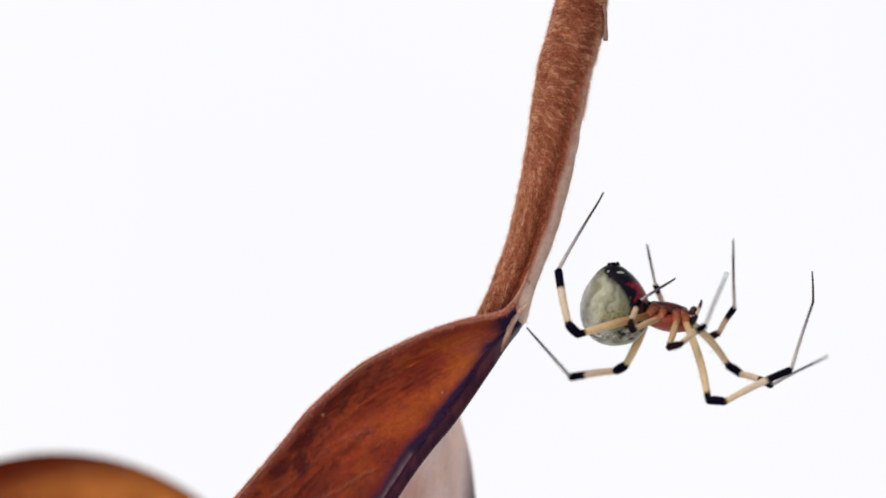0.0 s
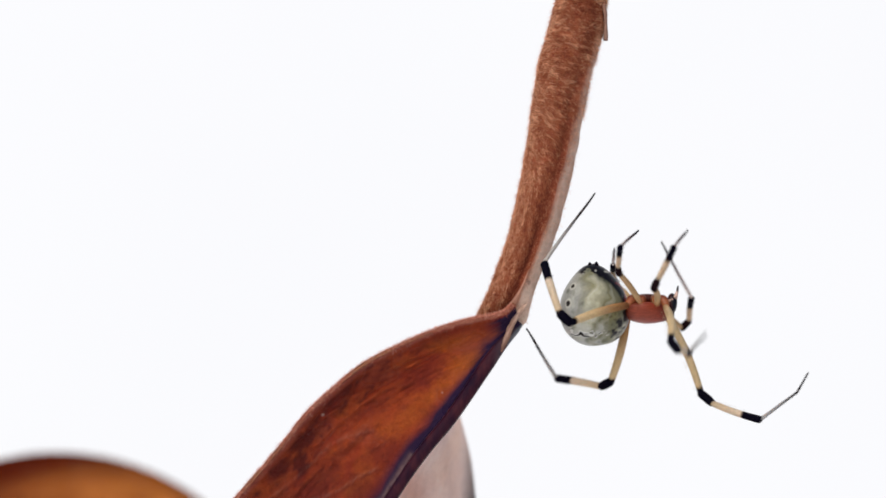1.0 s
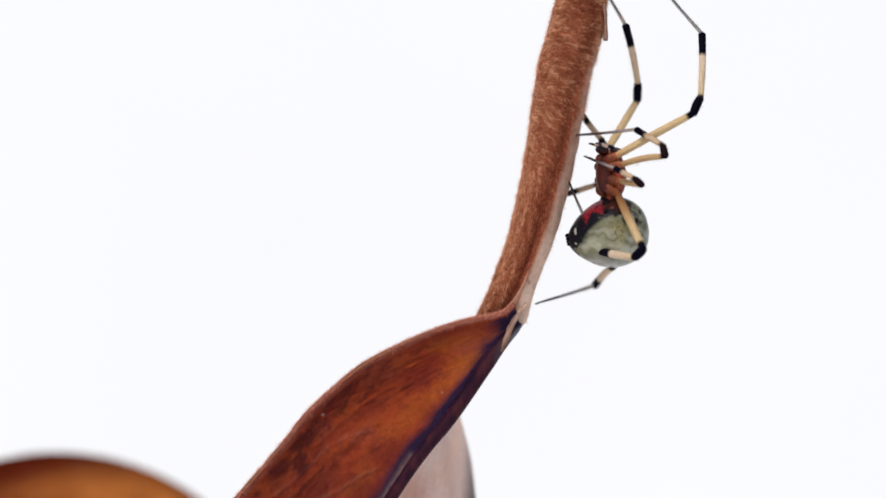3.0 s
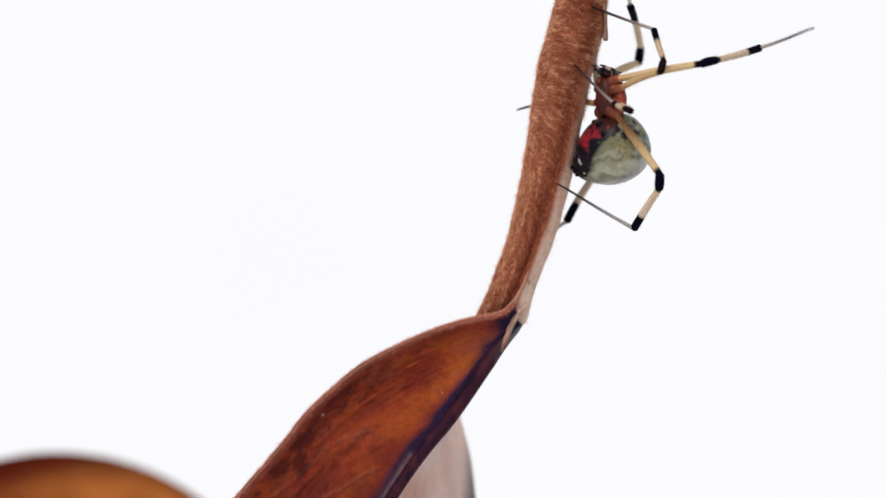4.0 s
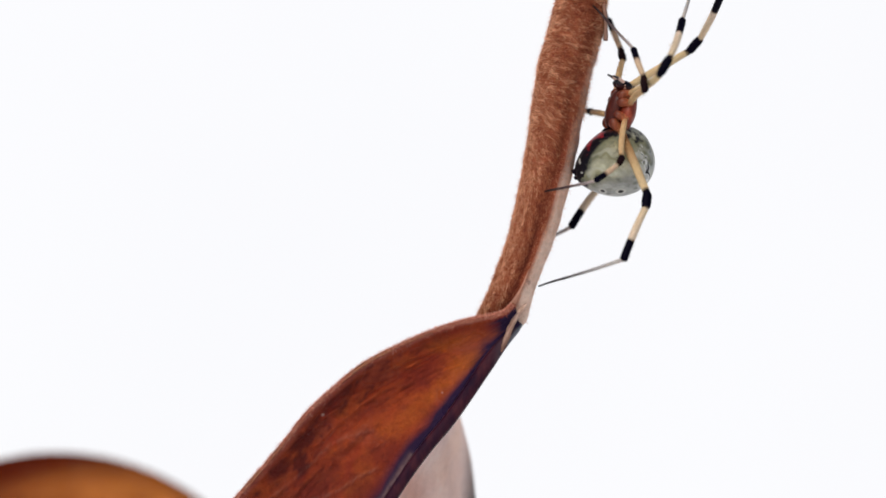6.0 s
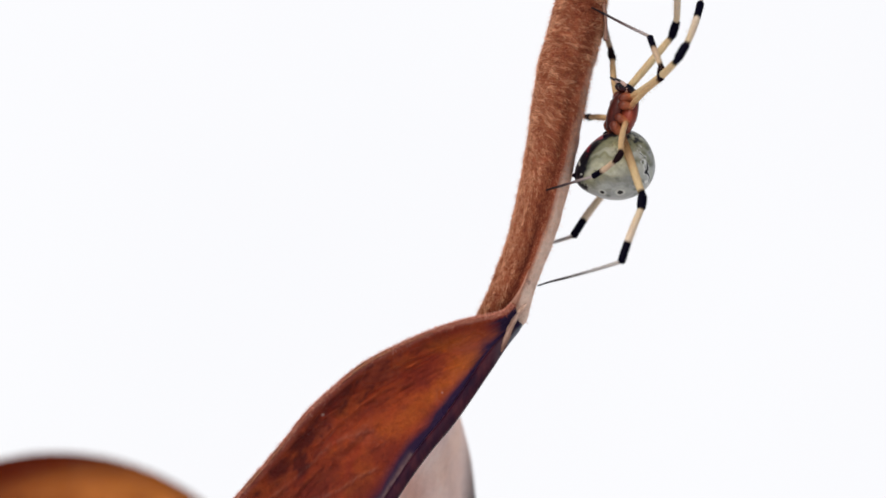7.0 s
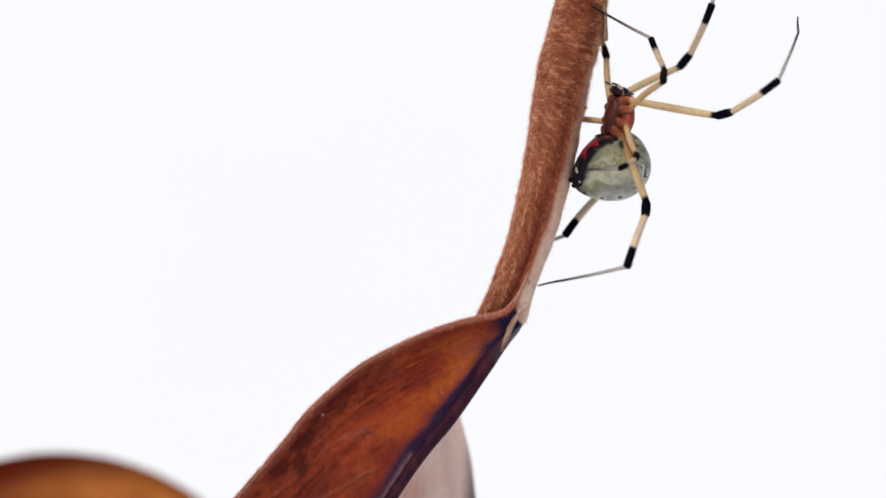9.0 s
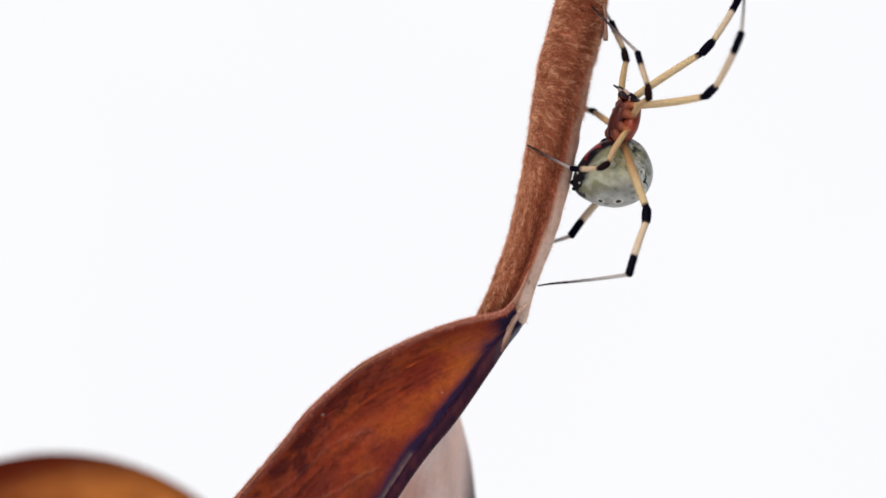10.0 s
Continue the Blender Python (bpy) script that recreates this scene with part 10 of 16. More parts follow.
    walk(joints['right2']['tibia'], [
        (0,q(3.248,-2.852,0.869,36.7,51.9,68.6)), (0.1,q(2.905,-2.534,1.749,45.5,17.2,83.4)), (0.2,q(0.666,-3.031,2.204,56,33,107.4)), (0.3,q(-0.452,-3.435,2.12,58.3,-5.7,116.9)),
        (0.3333,q(-0.5,-3.358,2.409,50.9,-16.4,154.2)), (0.3667,q(-0.423,-3.095,2.785,33.8,-14.4,-146.7)), (0.4,q(-0.296,-2.858,2.968,28.3,-1.9,-109.4)), (0.4333,q(-0.471,-3.538,2.356,31.8,-7.3,-151.3)),
        (0.4667,q(-0.557,-4.074,1.191,41.7,-9,146.3)), (0.5,q(-0.446,-4.064,0.271,46.8,-5,105.7)), (0.6,q(-0.319,-4.038,-0.042,46.8,5.6,100.3)), (0.7,q(-0.101,-4.077,-0.348,45.9,15.4,95.2)),
        (0.8,q(-0.382,-3.013,2.081,41.8,33.2,85.5)), (0.9,q(0.439,-3.611,1.389,42.7,20.4,87.3)), (1,q(2.593,-3.518,-0.57,43.3,14.4,89.4)), (1.1,q(3.577,-2.676,-0.389,38.9,41.2,80.3)),
        (1.1333,q(3.632,-2.511,0.672,9.3,55.6,41.6)), (1.1667,q(3.241,-1.944,2.04,-42.3,44.3,-22.7)), (1.2,q(2.669,-1.366,2.781,-55.5,23.4,-45.7)), (1.3,q(2.849,-1.033,2.689,-56.7,17.3,-49.2)),
        (1.4,q(3.041,-0.758,2.506,-59.1,14.5,-58.2)), (1.5,q(3.204,-0.666,2.31,-61.1,14,-66.4)), (1.6,q(3.205,-1.658,2.227,-63.4,11.6,-76.6)), (1.7,q(3.1,-3.063,1.385,-63,20.3,-75)),
        (1.8,q(2.704,-3.762,0.844,-61.5,15.5,-70.3)), (1.8333,q(2.621,-3.917,0.428,-61.8,32,-71)), (1.8667,q(2.493,-4.024,-0.22,-61.7,57.3,-70.8)), (1.9,q(2.315,-3.981,-0.953,-43,86.6,-51.8)),
        (1.9333,q(2.107,-3.784,-1.615,-67.6,115.9,-76)), (1.9667,q(1.915,-3.522,-2.091,113.8,40.1,105.7)), (2,q(1.8,-3.332,-2.327,114.2,25.6,106.3)), (2.1,q(1.513,-3.553,-2.172,112.7,23.6,102.8)),
        (2.2,q(0.97,-3.783,-1.972,111.5,19.7,99.4)), (2.3,q(0.333,-3.836,-1.862,110.5,13.6,96)), (2.4,q(-0.209,-3.758,-1.826,110,8.4,93.4)), (2.5,q(-0.45,-3.688,-1.832,109.7,7,91.3)),
        (2.6,q(1.119,-4.201,-0.661,106,32.9,80.9)), (2.7,q(2.263,-3.597,1.171,87.2,53.7,54.2)), (2.8,q(2.226,-3.48,1.487,75,55.5,39.2)), (3,q(2.092,-3.368,1.908,49.6,47,7)),
        (3.2,q(1.895,-3.389,2.149,36.9,27.6,-13.5)), (3.4,q(1.664,-3.449,2.302,32.9,5.6,-27)), (3.6,q(1.445,-3.494,2.402,33.6,-13.7,-36.8)), (3.8,q(1.299,-3.523,2.445,35.7,-25.9,-42.8)),
        (3.9,q(1.556,-3.515,2.364,37.1,-25.6,-46)), (4,q(1.807,-3.492,2.27,38.4,-25.2,-49.1)), (4.1,q(1.988,-3.542,2.104,38.4,-23.7,-49.1)), (4.2,q(2.254,-3.652,1.748,38.7,-20.1,-49.8)),
        (4.3,q(2.514,-3.75,1.281,38.9,-15.8,-50.6)), (4.4,q(2.706,-3.794,0.835,39,-11.9,-51.2)), (4.5,q(2.807,-3.791,0.572,39.1,-9.9,-51.4)), (4.6,q(2.884,-3.727,0.573,39.4,-9.6,-53.2)),
        (4.8,q(3.164,-3.445,0.621,40.3,-9.5,-58.5)), (5,q(3.364,-3.194,0.664,40.9,-9.8,-62.2)), (5.1,q(3.384,-3.152,0.714,40.5,-6.4,-59.7)), (5.2,q(3.412,-3.084,0.792,40.3,-1,-55.6)),
        (5.3,q(3.435,-3.009,0.879,40.5,5.1,-50.8)), (5.4,q(3.449,-2.946,0.953,41.1,10.4,-46.2)), (5.5,q(3.453,-2.912,0.992,41.7,13.7,-43.2)), (5.6,q(3.459,-2.938,0.934,41.6,13.4,-43.5)),
        (5.7,q(3.465,-2.968,0.86,41.5,13,-43.9)), (5.8,q(3.473,-3.002,0.771,41.4,12.3,-44.5)), (6,q(3.484,-3.072,0.56,41.1,10.5,-46)), (6.2,q(3.487,-3.137,0.322,40.8,8.3,-47.8)),
        (6.4,q(3.477,-3.19,0.081,40.6,6,-49.6)), (6.6,q(3.458,-3.227,-0.138,40.4,3.7,-51.3)), (6.8,q(3.436,-3.249,-0.311,40.4,1.8,-52.7)), (7,q(3.42,-3.259,-0.415,40.4,0.4,-53.5)),
        (7.2,q(3.427,-3.262,-0.19,40.4,-7.7,-54.9)), (7.4,q(3.462,-3.188,0.186,40.6,-19.6,-55.6)), (7.5,q(3.46,-3.182,0.231,40.8,-22,-56.2)), (7.6,q(3.436,-3.213,0.234,40.8,-21.9,-56.2)),
        (7.8,q(3.35,-3.317,0.246,40.8,-21.6,-56.2)), (8,q(3.283,-3.395,0.254,40.8,-21.3,-56.2)), (8.2,q(3.404,-3.26,0.194,40.6,-20.3,-55.7)), (8.4,q(3.537,-3.099,0.078,40.5,-18.7,-55.3)),
        (8.5,q(3.571,-3.055,0.037,40.5,-18.2,-55.3)), (8.6,q(3.596,-3.019,0.031,40.5,-17.4,-55.2)), (8.8,q(3.698,-2.862,0.037,40.3,-14.9,-54.5)), (9,q(3.766,-2.746,0.038,40.2,-12.9,-54)),
        (9.2,q(3.783,-2.719,-0.016,40.2,-13.5,-54)), (9.4,q(3.806,-2.678,-0.082,40.2,-14.2,-54)), (9.5,q(3.806,-2.679,-0.117,40.2,-14.3,-54.2)), (9.6,q(3.825,-2.645,-0.181,40.2,-10.7,-54.2)),
        (9.8,q(3.899,-2.476,-0.418,40.2,3.4,-53.8)), (10,q(3.959,-2.314,-0.521,40.4,13.1,-52.5)),
    ])
    walk(joints['right2']['metatarsus'], [
        (0,q(3.812,-1.412,-1.104,76.1,110.3,57.2)), (0.1,q(3.182,-0.15,1.005,-75.4,47.2,-90.2)), (0.2,q(0.05,-1.061,0.866,-77.7,22.9,-94.2)), (0.3,q(-1.584,-1.207,2.368,-85.1,50.6,-106.2)),
        (0.3333,q(-2.643,-2.324,3.11,63.6,114.4,37.5)), (0.3667,q(-2.405,-4.397,3.393,-1.6,123.6,-34.6)), (0.4,q(-1.109,-5.172,3.049,-16.6,142.8,-54.8)), (0.4333,q(-2.604,-4.705,2.67,0.2,124.5,-32)),
        (0.4667,q(-2.611,-2.704,1.581,64.7,117.2,40.5)), (0.5,q(-1.121,-1.668,0.491,-86.1,47.4,-104.5)), (0.6,q(-0.759,-1.61,-0.283,-82.3,54.3,-99.6)), (0.7,q(-0.319,-1.697,-1.005,-76.8,60.8,-93.1)),
        (0.8,q(-0.218,-0.961,0.734,-67.4,60.2,-82.4)), (0.9,q(0.546,-1.326,0.538,-81.6,66.9,-98.1)), (1,q(2.619,-1.086,-1.194,34.6,115.7,13.2)), (1.1,q(3.895,-0.821,-2.036,32.7,113.5,11)),
        (1.1333,q(4.684,-1.576,-1.38,45.4,107.9,24.6)), (1.1667,q(4.879,-2.628,0.309,78,102.9,58.3)), (1.2,q(4.258,-2.996,1.797,-71.5,76.3,-90.3)), (1.3,q(4.395,-2.824,1.954,-83.7,65.3,-103.2)),
        (1.4,q(4.306,-2.798,1.883,-90.4,55,-110.9)), (1.5,q(4.171,-2.874,1.708,-95.5,48,-117.4)), (1.6,q(3.768,-4.016,1.73,35.5,107.3,8.3)), (1.7,q(3.696,-5.288,0.533,-22,130.9,-54.9)),
        (1.8,q(3.496,-5.976,0.19,-31.7,137.7,-68.4)), (1.8333,q(3.298,-5.878,-0.868,-28.3,135.7,-63.4)), (1.8667,q(2.929,-5.276,-2.289,-20.8,131.9,-53)), (1.9,q(2.406,-4.097,-3.422,-9.5,128,-38.3)),
        (1.9333,q(1.844,-2.73,-3.856,4.2,125.7,-21.2)), (1.9667,q(1.396,-1.678,-3.704,16.8,125.4,-5.8)), (2,q(1.165,-1.159,-3.412,24.7,125.7,4)), (2.1,q(1.002,-1.308,-3.179,34.8,121.8,16)),
        (2.2,q(0.584,-1.449,-2.82,53.8,121.2,38.2)), (2.3,q(0.076,-1.41,-2.453,71.7,124.2,59.5)), (2.4,q(-0.357,-1.282,-2.194,-95.7,50.4,-104.8)), (2.5,q(-0.508,-1.2,-2.137,-88.1,44.5,-94.5)),
        (2.6,q(1.453,-2.119,-2.024,-81.9,19.3,-83.2)), (2.7,q(3.132,-2.391,-0.854,-81.5,-8.5,-78.9)), (2.8,q(3.328,-2.58,-0.581,-81.8,-14.1,-77.4)), (3,q(3.782,-3.161,0.079,-82.9,-22,-74.1)),
        (3.2,q(4.03,-3.901,1,-84.3,-26.8,-70.7)), (3.4,q(3.843,-4.56,2.062,-85.7,-29.9,-67.6)), (3.6,q(3.345,-4.917,2.983,-87,-31.9,-65.1)), (3.8,q(2.909,-5.013,3.51,-87.9,-32.6,-63.5)),
        (3.9,q(3.083,-5.094,3.415,-89.4,-31.6,-60.5)), (4,q(3.248,-5.157,3.305,-90.9,-30.5,-57.7)), (4.1,q(3.445,-5.226,3.081,-91,-28.9,-57.6)), (4.2,q(3.728,-5.395,2.585,-90.8,-25.1,-58)),
        (4.3,q(4,-5.556,1.943,-90.6,-20.4,-58.6)), (4.4,q(4.196,-5.646,1.337,-90.4,-16.4,-59)), (4.5,q(4.298,-5.663,0.99,-90.4,-14.2,-59.2)), (4.6,q(4.319,-5.646,0.979,-90.3,-13.2,-59.5)),
        (4.8,q(4.419,-5.489,1.024,-90.3,-10.4,-59.7)), (5,q(4.483,-5.316,1.077,-90.3,-8.4,-59.7)), (5.1,q(4.603,-5.242,0.988,-90.1,-8.6,-60.5)), (5.2,q(4.786,-5.093,0.833,-89.9,-8.5,-61.8)),
        (5.3,q(4.97,-4.888,0.662,-89.7,-8.3,-63.3)), (5.4,q(5.109,-4.676,0.514,-89.5,-8,-64.6)), (5.5,q(5.179,-4.536,0.415,-89.4,-7.6,-65.5)), (5.6,q(5.179,-4.57,0.368,-89.4,-7,-65.3)),
        (5.7,q(5.176,-4.616,0.313,-89.5,-6.4,-65.1)), (5.8,q(5.171,-4.67,0.252,-89.5,-5.8,-64.7)), (6,q(5.147,-4.794,0.115,-89.6,-4.4,-63.9)), (6.2,q(5.105,-4.92,-0.031,-89.6,-3.1,-63)),
        (6.4,q(5.044,-5.032,-0.173,-89.7,-1.9,-62)), (6.6,q(4.974,-5.121,-0.296,-89.7,-0.9,-61.1)), (6.8,q(4.909,-5.183,-0.387,-89.7,-0.1,-60.3)), (7,q(4.864,-5.215,-0.433,-89.7,0.2,-59.8)),
        (7.2,q(4.813,-5.235,0.136,-89.9,-9.4,-57.8)), (7.4,q(4.757,-5.081,1.002,-91,-23.2,-53.9)), (7.5,q(4.716,-5.057,1.144,-91.3,-26.2,-53)), (7.6,q(4.693,-5.09,1.143,-91.3,-26.2,-53)),
        (7.8,q(4.61,-5.198,1.141,-91.4,-26.2,-53)), (8,q(4.544,-5.279,1.138,-91.4,-26.2,-53)), (8.2,q(4.692,-5.145,1.041,-91,-24.1,-53.8)), (8.4,q(4.849,-4.995,0.861,-90.5,-21,-55.1)),
        (8.5,q(4.888,-4.956,0.798,-90.4,-20,-55.6)), (8.6,q(4.923,-4.927,0.76,-90.3,-19.5,-55.6)), (8.8,q(5.066,-4.777,0.662,-90.4,-17.9,-55.4)), (9,q(5.162,-4.666,0.583,-90.5,-16.7,-55.2)),
        (9.2,q(5.174,-4.636,0.552,-90,-16,-57)), (9.4,q(5.194,-4.589,0.518,-89.4,-15.2,-59.3)), (9.5,q(5.188,-4.593,0.485,-89.1,-14.8,-60.1)), (9.6,q(5.224,-4.589,0.27,-88.8,-13.5,-61.4)),
        (9.8,q(5.334,-4.441,-0.561,-88.1,-7.3,-65.5)), (10,q(5.404,-4.198,-1.073,-87.8,-3.3,-68.1)),
    ])
    walk(joints['right2']['tarsus'], [
        (0,q(3.258,-2.271,-3.865,76.1,110.3,57.2)), (0.1,q(3.175,-2.15,-1.156,-75.4,47.2,-90.2)), (0.2,q(-0.148,-3.766,-0.279,-77.7,22.9,-94.2)), (0.3,q(-2.105,-3.001,0.093,-85.1,50.6,-106.2)),
        (0.3333,q(-3.609,-3.066,0.43,63.6,114.4,37.5)), (0.3667,q(-3.745,-3.474,0.94,-1.6,123.6,-34.6)), (0.4,q(-2.46,-3.254,1.27,-16.6,142.8,-54.8)), (0.4333,q(-4.018,-3.823,0.244,0.2,124.5,-32)),
        (0.4667,q(-3.635,-3.578,-1.037,64.7,117.2,40.5)), (0.5,q(-1.621,-3.597,-1.676,-86.1,47.4,-104.5)), (0.6,q(-1.046,-3.302,-2.675,-82.3,54.3,-99.6)), (0.7,q(-0.397,-3.132,-3.574,-76.8,60.8,-93.1)),
        (0.8,q(-0.025,-2.409,-1.822,-67.4,60.2,-82.4)), (0.9,q(0.383,-2.47,-2.169,-81.6,66.9,-98.1)), (1,q(1.376,-1.377,-3.847,34.6,115.7,13.2)), (1.1,q(2.745,-1.045,-4.737,32.7,113.5,11)),
        (1.1333,q(3.859,-1.954,-4.181,45.4,107.9,24.6)), (1.1667,q(4.533,-3.187,-2.561,78,102.9,58.3)), (1.2,q(4.254,-3.695,-1.063,-71.5,76.3,-90.3)), (1.3,q(4.113,-4.023,-0.72,-83.7,65.3,-103.2)),
        (1.4,q(3.703,-4.374,-0.529,-90.4,55,-110.9)), (1.5,q(3.263,-4.624,-0.478,-95.5,48,-117.4)), (1.6,q(2.901,-4.143,-1.081,35.5,107.3,8.3)), (1.7,q(2.586,-3.71,-1.691,-22,130.9,-54.9)),
        (1.8,q(2.694,-3.95,-1.79,-31.7,137.7,-68.4)), (1.8333,q(2.353,-3.993,-2.923,-28.3,135.7,-63.4)), (1.8667,q(1.747,-3.706,-4.48,-20.8,131.9,-53)), (1.9,q(0.982,-2.973,-5.74,-9.5,128,-38.3)),
        (1.9333,q(0.241,-2.107,-6.245,4.2,125.7,-21.2)), (1.9667,q(-0.301,-1.507,-6.103,16.8,125.4,-5.8)), (2,q(-0.549,-1.278,-5.802,24.7,125.7,4)), (2.1,q(-0.491,-1.737,-5.68,34.8,121.8,16)),
        (2.2,q(-0.615,-2.394,-5.337,53.8,121.2,38.2)), (2.3,q(-0.762,-2.835,-4.889,71.7,124.2,59.5)), (2.4,q(-0.837,-3.098,-4.461,-95.7,50.4,-104.8)), (2.5,q(-0.672,-3.293,-4.201,-88.1,44.5,-94.5)),
        (2.6,q(1.783,-4.878,-2.997,-81.9,19.3,-83.2)), (2.7,q(3.691,-5.249,-0.42,-81.5,-8.5,-78.9)), (2.8,q(3.949,-5.368,0.136,-81.8,-14.1,-77.4)), (3,q(4.531,-5.786,1.182,-82.9,-22,-74.1)),
        (3.2,q(4.901,-6.381,2.326,-84.3,-26.8,-70.7)), (3.4,q(4.817,-6.918,3.531,-85.7,-29.9,-67.6)), (3.6,q(4.399,-7.184,4.537,-87,-31.9,-65.1)), (3.8,q(4.015,-7.231,5.098,-87.9,-32.6,-63.5)),
        (3.9,q(4.315,-7.277,4.959,-89.4,-31.6,-60.5)), (4,q(4.604,-7.3,4.8,-90.9,-30.5,-57.7)), (4.1,q(4.828,-7.403,4.501,-91,-28.9,-57.6)), (4.2,q(5.142,-7.656,3.832,-90.8,-25.1,-58)),
        (4.3,q(5.438,-7.91,2.971,-90.6,-20.4,-58.6)), (4.4,q(5.649,-8.069,2.166,-90.4,-16.4,-59)), (4.5,q(5.759,-8.115,1.715,-90.4,-14.2,-59.2)), (4.6,q(5.775,-8.115,1.652,-90.3,-13.2,-59.5)),
        (4.8,q(5.88,-7.989,1.554,-90.3,-10.4,-59.7)), (5,q(5.954,-7.83,1.509,-90.3,-8.4,-59.7)), (5.1,q(6.035,-7.776,1.426,-90.1,-8.6,-60.5)), (5.2,q(6.162,-7.659,1.27,-89.9,-8.5,-61.8)),
        (5.3,q(6.28,-7.489,1.088,-89.7,-8.3,-63.3)), (5.4,q(6.358,-7.31,0.923,-89.5,-8,-64.6)), (5.5,q(6.388,-7.192,0.805,-89.4,-7.6,-65.5)), (5.6,q(6.398,-7.226,0.728,-89.4,-7,-65.3)),
        (5.7,q(6.409,-7.269,0.641,-89.5,-6.4,-65.1)), (5.8,q(6.421,-7.319,0.547,-89.5,-5.8,-64.7)), (6,q(6.438,-7.43,0.342,-89.6,-4.4,-63.9)), (6.2,q(6.44,-7.538,0.128,-89.6,-3.1,-63)),
        (6.4,q(6.425,-7.63,-0.075,-89.7,-1.9,-62)), (6.6,q(6.397,-7.698,-0.251,-89.7,-0.9,-61.1)), (6.8,q(6.365,-7.741,-0.38,-89.7,-0.1,-60.3)), (7,q(6.344,-7.761,-0.444,-89.7,0.2,-59.8)),
        (7.2,q(6.36,-7.693,0.614,-89.9,-9.4,-57.8)), (7.4,q(6.349,-7.268,2.163,-91,-23.2,-53.9)), (7.5,q(6.303,-7.167,2.446,-91.3,-26.2,-53)), (7.6,q(6.28,-7.2,2.445,-91.3,-26.2,-53)),
        (7.8,q(6.198,-7.308,2.442,-91.4,-26.2,-53)), (8,q(6.133,-7.389,2.44,-91.4,-26.2,-53)), (8.2,q(6.28,-7.313,2.242,-91,-24.1,-53.8)), (8.4,q(6.421,-7.251,1.914,-90.5,-21,-55.1)),
        (8.5,q(6.451,-7.239,1.806,-90.4,-20,-55.6)), (8.6,q(6.49,-7.217,1.744,-90.3,-19.5,-55.6)), (8.8,q(6.659,-7.082,1.568,-90.4,-17.9,-55.4)), (9,q(6.77,-6.983,1.428,-90.5,-16.7,-55.2)),
        (9.2,q(6.716,-7.01,1.363,-90,-16,-57)), (9.4,q(6.646,-7.032,1.288,-89.4,-15.2,-59.3)), (9.5,q(6.608,-7.06,1.237,-89.1,-14.8,-60.1)), (9.6,q(6.593,-7.102,0.96,-88.8,-13.5,-61.4)),
        (9.8,q(6.543,-7.099,-0.189,-88.1,-7.3,-65.5)), (10,q(6.498,-6.926,-0.904,-87.8,-3.3,-68.1)),
    ])
